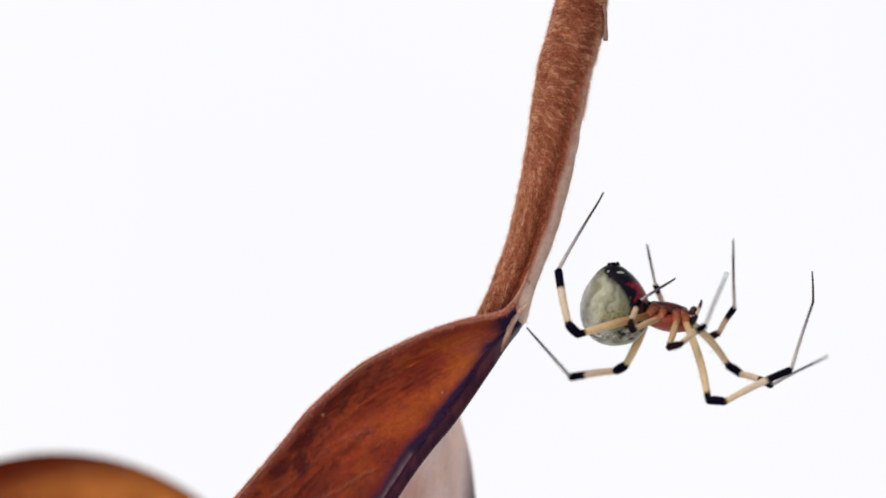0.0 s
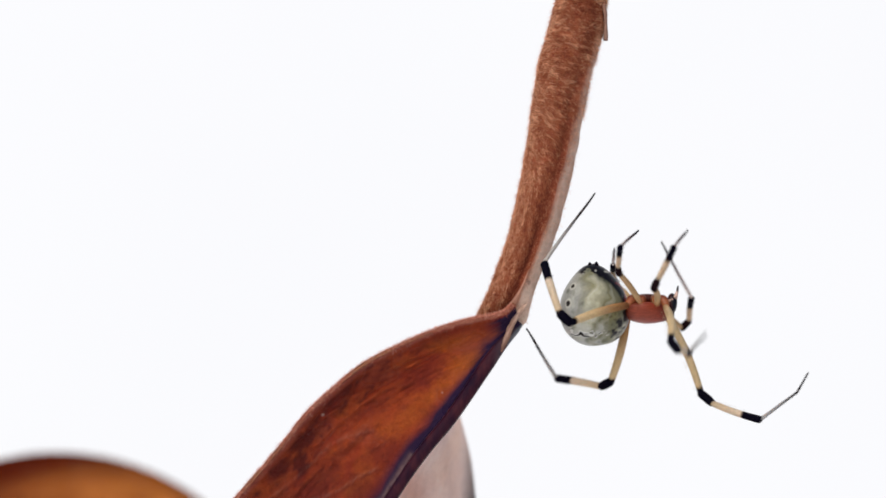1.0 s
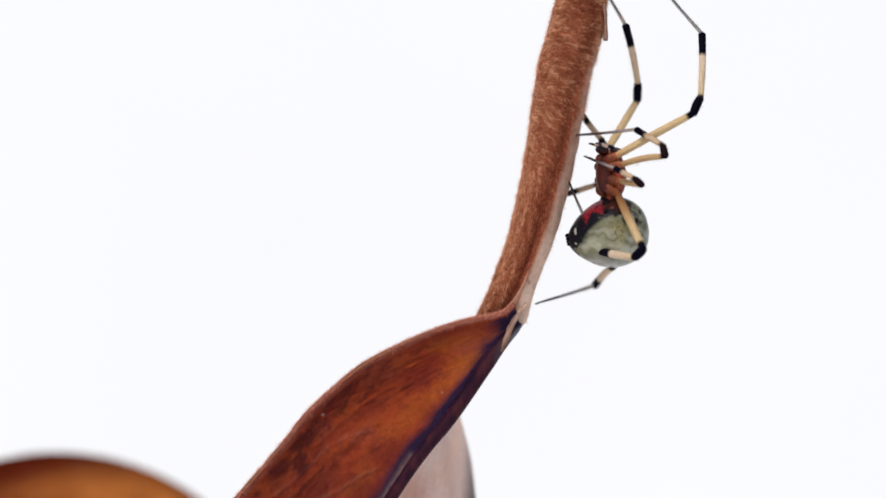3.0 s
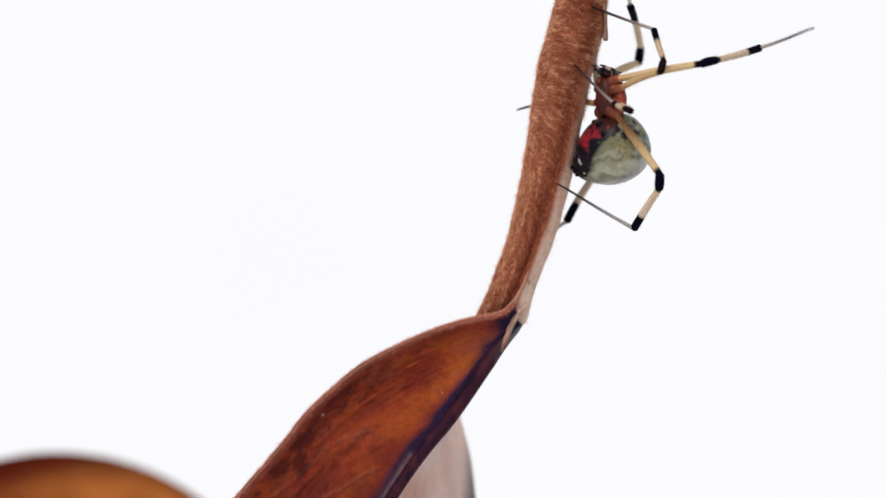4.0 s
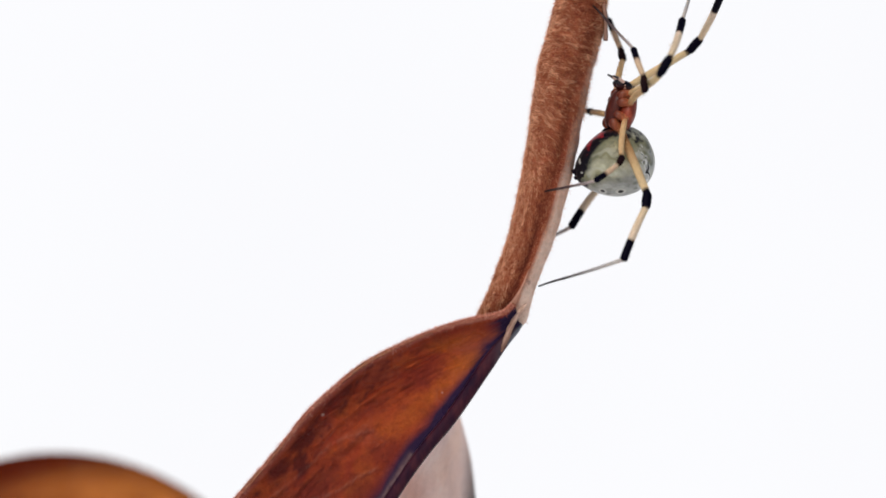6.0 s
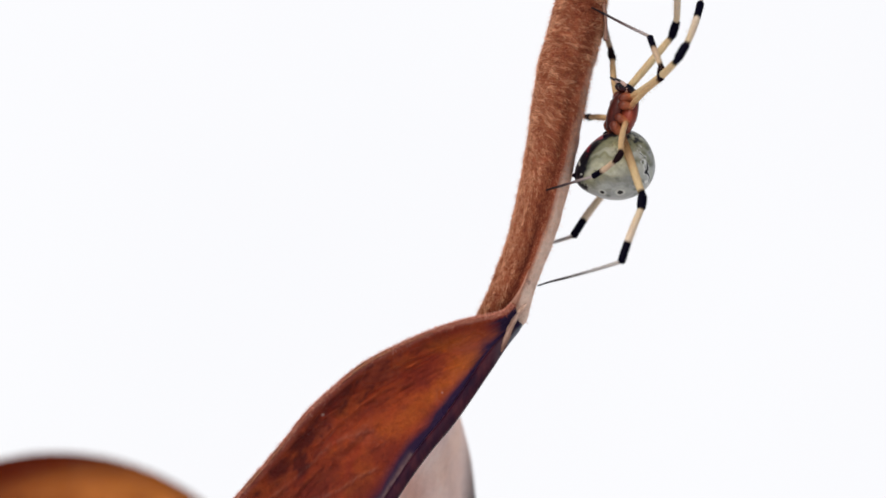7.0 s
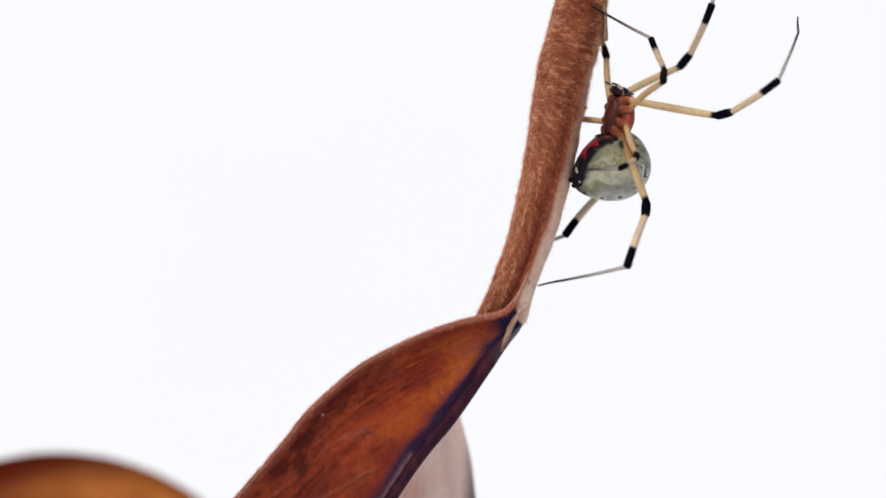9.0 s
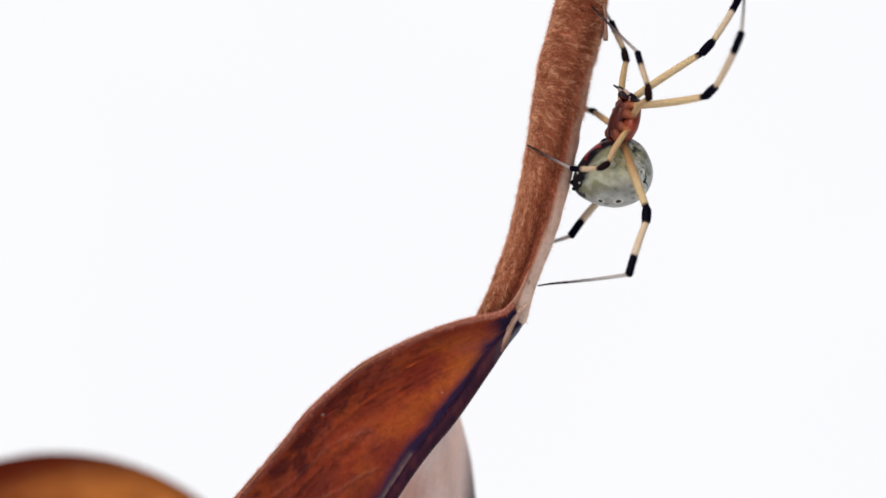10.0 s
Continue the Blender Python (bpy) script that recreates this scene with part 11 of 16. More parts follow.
    walk(joints['left3']['femur'], [
        (0,q(-0.625,1.067,-0.109,-16.1,-9.3,120)), (0.1,q(-0.589,1.074,-0.109,-14.7,-9.6,111.6)), (0.2,q(-0.55,1.086,-0.122,-13.3,-6.6,101.9)), (0.3,q(-0.525,0.995,-0.192,-13.5,15.9,99.9)),
        (0.4,q(-0.518,1.005,-0.167,-14.1,6.3,96.7)), (0.5,q(-0.535,1.017,-0.109,-14.4,-13.4,101.8)), (0.5333,q(-0.517,0.928,-0.151,-14.5,0.9,102.3)), (0.5667,q(-0.501,0.856,-0.153,-14.4,23.6,102.5)),
        (0.6,q(-0.5,0.852,-0.152,-14.6,39.5,102.2)), (0.7,q(-0.508,0.865,-0.202,-1.9,72.3,116.9)), (0.8,q(-0.501,0.856,-0.155,-14.8,35.8,101.8)), (0.9,q(-0.501,0.853,-0.152,-9.8,27.9,111.2)),
        (1,q(-0.504,0.857,-0.153,-6.5,19.7,119.3)), (1.1,q(-0.561,0.856,-0.198,21.9,37.9,174.2)), (1.2,q(-0.521,0.865,-0.163,5.4,27.8,144.3)), (1.3,q(-0.506,0.858,-0.161,-5.2,45.5,126.9)),
        (1.4,q(-0.504,0.855,-0.153,-3.8,23,129.4)), (1.5,q(-0.511,0.864,-0.149,-3.7,-2,129.7)), (1.6,q(-0.511,0.859,-0.157,-1.3,26.5,140.4)), (1.7,q(-0.516,0.862,-0.162,-0.5,30.7,142.2)),
        (1.8,q(-0.514,0.87,-0.16,-8,21.7,125.4)), (1.9,q(-0.52,0.909,-0.155,-11.8,4.3,108.7)), (2,q(-0.518,0.955,-0.136,-11.5,-7.7,99.9)), (2.1,q(-0.53,0.997,-0.145,-11.6,-2,101.4)),
        (2.2,q(-0.54,1.041,-0.168,-11.6,5.2,101.8)), (2.3,q(-0.508,1.046,-0.158,-12.2,2.2,92.2)), (2.4,q(-0.467,1.046,-0.13,-11.9,-5.8,80.3)), (2.5,q(-0.443,1.042,-0.106,-10.8,-12.4,73.5)),
        (2.6,q(-0.465,1.073,-0.126,-12,-6.1,81)), (2.7,q(-0.502,1.092,-0.175,-12,5.9,90.5)), (2.8,q(-0.509,1.099,-0.195,-11.8,10.3,92)), (3,q(-0.527,1.126,-0.224,-11,15,95.6)),
        (3.2,q(-0.549,1.162,-0.244,-10.1,16.6,99)), (3.4,q(-0.565,1.179,-0.255,-9.5,17.4,101.1)), (3.6,q(-0.567,1.165,-0.251,-9.2,17.5,102.1)), (3.8,q(-0.567,1.145,-0.242,-9,16.9,102.7)),
        (3.9,q(-0.566,1.172,-0.313,-9.4,26.4,101.6)), (4,q(-0.55,1.127,-0.35,-10.1,35.4,100.2)), (4.1,q(-0.551,1.108,-0.348,-9.5,36.9,101.2)), (4.2,q(-0.553,1.08,-0.337,-8.4,38.4,103)),
        (4.3,q(-0.556,1.049,-0.323,-6.7,39.9,105.8)), (4.4,q(-0.56,1.022,-0.31,-4.5,41.3,109.1)), (4.5,q(-0.5,0.85,-0.15,0.1,44.9,115.8)), (4.6,q(-0.5,0.85,-0.15,1.4,46.1,117.7)),
        (4.7,q(-0.5,0.85,-0.15,3.2,44.4,120.2)), (4.8,q(-0.5,0.85,-0.15,1.5,44,117.7)), (4.9,q(-0.5,0.85,-0.15,1.2,41.6,117.3)), (4.95,q(-0.465,0.793,-0.112,3.6,29.5,121.4)),
        (5,q(-0.5,0.85,-0.15,4.9,17.3,124.6)), (5.1,q(-0.5,0.85,-0.15,5.3,-5.3,128.7)), (5.2,q(-0.5,0.85,-0.15,4.6,-1.4,140.3)), (5.3,q(-0.5,0.85,-0.15,4.9,6.2,147.4)),
        (5.4,q(-0.5,0.85,-0.15,5.1,6.7,149)), (5.5,q(-0.5,0.85,-0.15,5.1,7.1,148.4)), (5.6,q(-0.5,0.85,-0.15,5,7.3,147.7)), (5.7,q(-0.5,0.85,-0.15,4.9,7.6,146.9)),
        (6.35,q(-0.477,0.831,-0.144,3.7,11.5,139.9)), (7,q(-0.5,0.85,-0.15,2,15.3,132.6)), (7.1,q(-0.5,0.85,-0.15,2,16.7,132.7)), (7.2,q(-0.5,0.85,-0.15,2.2,20,133.3)),
        (7.3,q(-0.5,0.85,-0.15,2.7,23.7,134.5)), (7.4,q(-0.5,0.85,-0.15,3.3,26.6,135.9)), (7.45,q(-0.469,0.811,-0.133,0.4,18.7,128.6)), (7.5,q(-0.5,0.85,-0.15,-1.3,10.5,121.8)),
        (7.6,q(-0.5,0.85,-0.15,-2.6,2,109.7)), (7.7,q(-0.5,0.85,-0.15,-3.3,14.1,104.5)), (7.733,q(-0.488,0.798,-0.129,-3.8,21.6,103)), (7.767,q(-0.49,0.801,-0.122,-4.6,29.2,101.2)),
        (7.8,q(-0.5,0.85,-0.15,-5.7,36.7,99.2)), (7.9,q(-0.5,0.85,-0.15,-4,40.3,101.9)), (8,q(-0.5,0.85,-0.15,-3.6,40.9,102.5)), (8.1,q(-0.5,0.85,-0.15,-2,40.3,104.9)),
        (8.15,q(-0.494,0.831,-0.136,-0,33.8,108.3)), (8.2,q(-0.5,0.85,-0.15,1.4,27.1,111.1)), (8.3,q(-0.5,0.85,-0.15,1.5,23,111.2)), (8.4,q(-0.5,0.85,-0.15,1.9,19.7,112.5)),
        (8.5,q(-0.5,0.85,-0.15,3,9.7,116.6)), (8.7,q(-0.5,0.85,-0.15,3.2,5.3,118.1)), (8.9,q(-0.5,0.85,-0.15,3.8,9.3,123.2)), (9,q(-0.5,0.85,-0.15,4.3,13.6,125.3)),
        (9.1,q(-0.5,0.85,-0.15,4.9,16.1,127.8)), (9.2,q(-0.5,0.85,-0.15,4.5,21.6,126.6)), (9.3,q(-0.5,0.85,-0.15,4.8,23.5,127.3)), (9.4,q(-0.5,0.85,-0.15,6.1,24.9,130.6)),
        (9.5,q(-0.5,0.85,-0.15,5.7,17.6,129.4)), (9.6,q(-0.5,0.85,-0.15,4.9,4.5,125.4)), (9.7,q(-0.5,0.85,-0.15,4.9,-3.7,119.9)), (9.8,q(-0.5,0.85,-0.15,4.6,0.3,130.5)),
        (9.85,q(-0.461,0.813,-0.141,5.1,9.1,136.4)), (9.9,q(-0.5,0.85,-0.15,6.5,17.9,142.6)), (10,q(-0.5,0.85,-0.15,8.6,23,148.7)),
    ])
    walk(joints['left3']['patella'], [
        (0,q(-2.124,3.661,0.382,-82.4,50.9,-122.9)), (0.1,q(-1.688,3.853,0.397,87.1,128.4,43.6)), (0.2,q(-1.169,4.031,0.227,80.7,132.2,35.1)), (0.3,q(-1.019,3.819,-1.011,-59.1,80.8,-102.3)),
        (0.4,q(-0.865,3.95,-0.495,49.5,84.9,6.7)), (0.5,q(-1.133,3.866,0.585,-45.1,104.2,-87.3)), (0.5333,q(-1.144,3.802,-0.197,-41.1,121.7,-83)), (0.5667,q(-1.078,3.454,-1.314,-40.2,139.6,-81.8)),
        (0.6,q(-0.973,3.039,-1.997,140.1,29.4,98.8)), (0.7,q(-0.909,1.658,-2.993,-36.3,154.4,-73.4)), (0.8,q(-0.983,3.161,-1.853,141.5,18.4,100.8)), (0.9,q(-1.427,3.244,-1.511,141.4,18.9,100.4)),
        (1,q(-1.841,3.242,-1.13,141.3,19.4,100)), (1.1,q(-2.87,1.093,-2.004,-36.8,149.4,-75.5)), (1.2,q(-2.615,2.368,-1.523,-36.3,147.2,-74.6)), (1.3,q(-1.732,2.488,-2.233,-40.3,145.5,-81.7)),
        (1.4,q(-2.199,2.92,-1.288,-32.2,148.7,-66.9)), (1.5,q(-2.369,3.1,-0.048,-26.7,155.8,-55.1)), (1.6,q(-2.517,2.517,-1.456,-32.9,143.6,-67.4)), (1.7,q(-2.493,2.398,-1.648,-36.4,138.6,-72.9)),
        (1.8,q(-2.083,3.076,-1.235,-42.6,135.6,-82.1)), (1.9,q(-1.46,3.678,-0.374,126.4,49.6,83)), (2,q(-1.025,3.841,0.262,113.2,53.6,66.1)), (2.1,q(-1.117,3.916,-0.041,92.6,69.9,43.1)),
        (2.2,q(-1.15,3.971,-0.441,11.7,75.9,-40.3)), (2.3,q(-0.623,4.046,-0.273,25.8,72.7,-25.7)), (2.4,q(0.037,3.994,0.175,36.8,67.7,-13.9)), (2.5,q(0.39,3.861,0.539,38.3,60,-12.3)),
        (2.6,q(0.006,4.04,0.197,26.5,52.1,-26.5)), (2.7,q(-0.527,4.106,-0.485,17.7,46.5,-38.1)), (2.8,q(-0.614,4.084,-0.735,15.9,39.2,-40.6)), (3,q(-0.815,4.062,-1.014,14,22.9,-44.4)),
        (3.2,q(-1.008,4.075,-1.123,13.1,2,-48.4)), (3.4,q(-1.131,4.071,-1.178,14,-23.6,-53)), (3.6,q(-1.182,4.038,-1.178,15.9,-45.6,-56.4)), (3.8,q(-1.212,4.011,-1.133,17.3,-57.5,-58.2)),
        (3.9,q(-1.126,3.889,-1.688,25.6,-34,-69.5)), (4,q(-0.995,3.603,-2.135,28.2,-6.3,-76.9)), (4.1,q(-1.031,3.523,-2.193,28.3,0.6,-77.2)), (4.2,q(-1.095,3.417,-2.239,28.1,10.9,-78.9)),
        (4.3,q(-1.193,3.294,-2.277,27.4,20.4,-81.6)), (4.4,q(-1.305,3.175,-2.308,26.2,27,-84.6)), (4.5,q(-1.392,2.698,-2.197,15.2,62.6,-99.4)), (4.6,q(-1.433,2.629,-2.24,15.3,59.4,-99.3)),
        (4.7,q(-1.543,2.641,-2.177,24.2,64,-89.3)), (4.8,q(-1.468,2.695,-2.165,27.7,65.2,-85.3)), (4.9,q(-1.494,2.776,-2.076,27.4,67.2,-85.7)), (4.95,q(-1.781,2.947,-1.54,68.2,99.7,-46.1)),
        (5,q(-2.073,3.127,-1.011,53.3,130.3,-61.9)), (5.1,q(-2.304,3.104,0.118,-116.5,16.4,135.8)), (5.2,q(-2.729,2.702,-0.08,66.1,159.6,-35.9)), (5.3,q(-2.928,2.403,-0.464,67.8,154.5,-31.5)),
        (5.4,q(-2.967,2.334,-0.49,66.8,153.4,-33.8)), (5.5,q(-2.951,2.356,-0.507,66.5,153.4,-34.4)), (5.6,q(-2.93,2.386,-0.521,66.3,153.4,-35)), (5.7,q(-2.908,2.419,-0.535,66,153.5,-35.7)),
        (6.35,q(-2.649,2.662,-0.723,74.8,154,-15.9)), (7,q(-2.394,2.908,-0.913,81.4,161.7,1.3)), (7.1,q(-2.384,2.89,-0.983,81.6,160.9,2)), (7.2,q(-2.368,2.833,-1.141,82.3,159.1,4.1)),
        (7.3,q(-2.361,2.743,-1.314,83.4,157.5,7.1)), (7.4,q(-2.363,2.653,-1.447,84.5,156.5,9.8)), (7.45,q(-2.181,2.959,-1.061,69.9,145.2,-19.6)), (7.5,q(-2.004,3.271,-0.678,50.6,148.6,-54.1)),
        (7.6,q(-1.477,3.577,-0.253,46.6,155,-62.6)), (7.7,q(-1.205,3.572,-0.855,39.7,145.3,-76.3)), (7.733,q(-1.093,3.425,-1.195,44,119.5,-70.6)), (7.767,q(-0.982,3.283,-1.537,94.5,96.3,-18.7)),
        (7.8,q(-0.872,3.145,-1.882,21.8,66.6,-90.3)), (7.9,q(-0.956,3.015,-2.024,17,66.7,-95.4)), (8,q(-0.975,2.989,-2.048,15.9,66.2,-96.7)), (8.1,q(-1.069,2.985,-2.027,16.6,67.2,-95.9)),
        (8.15,q(-1.249,3.12,-1.747,72.9,102.1,-41.6)), (8.2,q(-1.429,3.258,-1.47,47.5,131.7,-69)), (8.3,q(-1.466,3.336,-1.284,46.3,137.2,-70.7)), (8.4,q(-1.543,3.373,-1.126,46.9,141.3,-69.9)),
        (8.5,q(-1.78,3.405,-0.639,49.5,149.9,-65.3)), (8.7,q(-1.858,3.397,-0.415,51.9,154.6,-60)), (8.9,q(-2.067,3.244,-0.619,54.4,149.3,-54.8)), (9,q(-2.13,3.15,-0.829,56.1,145.2,-51.7)),
        (9.1,q(-2.208,3.051,-0.952,56.7,142.6,-50.6)), (9.2,q(-2.109,3.014,-1.216,59.5,138.2,-46.3)), (9.3,q(-2.111,2.964,-1.307,59.4,137,-46.4)), (9.4,q(-2.212,2.845,-1.372,60.7,135.2,-44.5)),
        (9.5,q(-2.254,2.985,-1.028,59.9,140.4,-45.7)), (9.6,q(-2.176,3.205,-0.378,58.8,157.4,-47.9)), (9.7,q(-1.944,3.357,0.035,-122.5,13.8,128.1)), (9.8,q(-2.383,3.055,-0.163,58.7,159.6,-47.9)),
        (9.85,q(-2.534,2.787,-0.601,72.3,149.8,-16.7)), (9.9,q(-2.692,2.525,-1.04,87.9,154.1,15.6)), (10,q(-2.779,2.237,-1.285,88.8,143.2,17.3)),
    ])
    walk(joints['left3']['tibia'], [
        (0,q(-2.32,3.359,-0.06,-23.7,29.1,-78)), (0.1,q(-1.945,3.609,-0.049,-28.9,30.9,-88.3)), (0.2,q(-1.482,3.81,-0.195,-34.1,27.4,-99)), (0.3,q(-1.038,3.73,-1.574,-25.6,39.8,-83.9)),
        (0.4,q(-0.815,3.956,-1.062,-20.9,48,-77.1)), (0.5,q(-1.139,4.006,0.032,-18.9,61.5,-74.7)), (0.5333,q(-1.181,4.1,-0.681,39.6,86.3,-15.3)), (0.5667,q(-1.14,3.884,-1.683,-32.2,129.1,-85.9)),
        (0.6,q(-1.049,3.53,-2.277,149.5,23,96.9)), (0.7,q(-1.055,2.15,-3.238,150.9,-2.7,104.5)), (0.8,q(-1.084,3.692,-2.033,150.7,7.4,100.2)), (0.9,q(-1.524,3.774,-1.696,149.7,12.9,94.2)),
        (1,q(-1.934,3.771,-1.319,148,18.2,87.9)), (1.1,q(-2.992,1.567,-2.294,144.6,12.1,74.9)), (1.2,q(-2.742,2.829,-1.832,146.8,29.7,81.2)), (1.3,q(-1.799,2.953,-2.556,148.4,24.9,84.6)),
        (1.4,q(-2.39,3.368,-1.585,-23.1,144.6,-78.6)), (1.5,q(-2.666,3.526,-0.282,-11,139.5,-59.1)), (1.6,q(-2.694,2.94,-1.794,-29.4,141.2,-87.5)), (1.7,q(-2.618,2.806,-2.025,143.8,41.8,81.9)),
        (1.8,q(-2.139,3.479,-1.633,135.3,53.2,70.5)), (1.9,q(-1.414,4.044,-0.808,103.4,68,34.4)), (2,q(-0.888,4.15,-0.197,60.3,68.2,-11.7)), (2.1,q(-0.974,4.05,-0.576,23.4,55.2,-52.9)),
        (2.2,q(-1.044,3.881,-0.994,10.1,35.6,-71.2)), (2.3,q(-0.47,3.972,-0.817,7.8,37.5,-75)), (2.4,q(0.247,3.942,-0.352,4.5,42.3,-80.2)), (2.5,q(0.668,3.8,0.045,4.4,44.1,-80.4)),
        (2.6,q(0.32,3.884,-0.252,6.8,31,-76.5)), (2.7,q(-0.219,3.864,-0.898,8.3,17.4,-72.8)), (2.8,q(-0.279,3.796,-1.096,8.6,10.4,-71.8)), (3,q(-0.44,3.695,-1.236,8.6,-1.8,-70.9)),
        (3.2,q(-0.63,3.649,-1.143,8.7,-11.6,-71.4)), (3.4,q(-0.817,3.654,-0.95,9,-19.4,-72.4)), (3.6,q(-0.962,3.706,-0.77,9.2,-25.6,-73.2)), (3.8,q(-1.05,3.751,-0.652,9.4,-29.4,-73.5)),
        (3.9,q(-0.961,3.446,-1.37,10.8,-28.3,-76.4)), (4,q(-0.866,3.051,-2.072,12,-27.6,-78.9)), (4.1,q(-0.905,2.967,-2.198,11.7,-26.1,-78.2)), (4.2,q(-0.987,2.868,-2.347,11.4,-22.4,-77.7)),
        (4.3,q(-1.115,2.766,-2.476,11.3,-17.6,-77.4)), (4.4,q(-1.257,2.669,-2.567,11.3,-13.2,-77.3)), (4.5,q(-1.435,2.439,-2.703,10.3,-13.9,-73.1)), (4.6,q(-1.479,2.343,-2.73,10,-18.5,-71.8)),
        (4.7,q(-1.54,2.391,-2.689,8.6,-13.6,-66.9)), (4.8,q(-1.448,2.457,-2.683,8.8,-13.5,-67.6)), (4.9,q(-1.478,2.555,-2.601,8.7,-12.2,-67.4)), (4.95,q(-1.847,3.016,-2.102,10.3,43.2,-62.1)),
        (5,q(-2.247,3.453,-1.445,-37.3,99.3,-106.8)), (5.1,q(-2.695,3.485,-0.043,30.3,141.7,-35)), (5.2,q(-3.161,3.016,-0.279,33.2,137.5,-30.6)), (5.3,q(-3.366,2.672,-0.71,33.6,134.9,-30)),
        (5.4,q(-3.39,2.617,-0.745,27.9,133.2,-37.9)), (5.5,q(-3.371,2.644,-0.763,27.4,133.6,-38.6)), (5.6,q(-3.348,2.679,-0.776,27,133.9,-39)), (5.7,q(-3.322,2.716,-0.79,26.8,134.3,-39.4)),
        (6.35,q(-3.141,2.802,-0.974,63.8,144.2,14.8)), (7,q(-2.935,2.896,-1.092,-101.1,8.6,-127.6)), (7.1,q(-2.922,2.871,-1.17,-101,8,-126.7)), (7.2,q(-2.899,2.795,-1.344,-100.7,6.6,-124.6)),
        (7.3,q(-2.884,2.678,-1.532,-100.5,4.5,-122)), (7.4,q(-2.878,2.564,-1.674,-100.3,2.6,-119.9)), (7.45,q(-2.622,3.115,-1.386,65.1,140.1,23)), (7.5,q(-2.289,3.665,-0.975,10.8,127.5,-47.4)),
        (7.6,q(-1.715,4.036,-0.494,8.2,132.1,-50.7)), (7.7,q(-1.316,4.027,-1.18,-13.1,124.3,-77.7)), (7.733,q(-1.186,3.69,-1.691,-36.1,76.8,-99.1)), (7.767,q(-1.042,3.303,-2.103,-23.8,28,-85)),
        (7.8,q(-0.873,2.918,-2.404,-23.7,-22.4,-81.8)), (7.9,q(-0.977,2.79,-2.547,-23.9,-16.3,-81.1)), (8,q(-1.001,2.761,-2.569,-23.9,-16.2,-81)), (8.1,q(-1.092,2.765,-2.552,-24.5,-14.3,-78.9)),
        (8.15,q(-1.338,3.199,-2.304,-26.6,49.5,-84.7)), (8.2,q(-1.565,3.612,-1.896,-9.2,110.2,-69.4)), (8.3,q(-1.604,3.731,-1.671,-14.1,117.3,-74.8)), (8.4,q(-1.696,3.79,-1.483,-13.5,122,-74.1)),
        (8.5,q(-1.986,3.853,-0.925,-8.9,129.2,-68.4)), (8.7,q(-2.115,3.843,-0.66,-0.5,134.2,-57.2)), (8.9,q(-2.35,3.644,-0.91,3.8,127.4,-51.5)), (9,q(-2.42,3.517,-1.155,8,123.6,-46.3)),
        (9.1,q(-2.496,3.401,-1.298,7.1,121,-47.5)), (9.2,q(-2.402,3.321,-1.596,20.5,118.4,-32)), (9.3,q(-2.399,3.266,-1.696,19,117.9,-33.7)), (9.4,q(-2.501,3.129,-1.773,18.8,115.5,-33.9)),
        (9.5,q(-2.561,3.299,-1.391,17.3,118.4,-35.6)), (9.6,q(-2.529,3.595,-0.596,14.7,139.5,-39)), (9.7,q(-2.285,3.793,-0.101,12.7,148.7,-42.3)), (9.8,q(-2.741,3.451,-0.361,10.7,139.1,-45.8)),
        (9.85,q(-3.005,2.929,-0.887,60.3,136.3,23.2)), (9.9,q(-3.185,2.387,-1.289,-94.4,13.3,-107.9)), (10,q(-3.214,2.101,-1.626,-94.3,26.7,-107.7)),
    ])
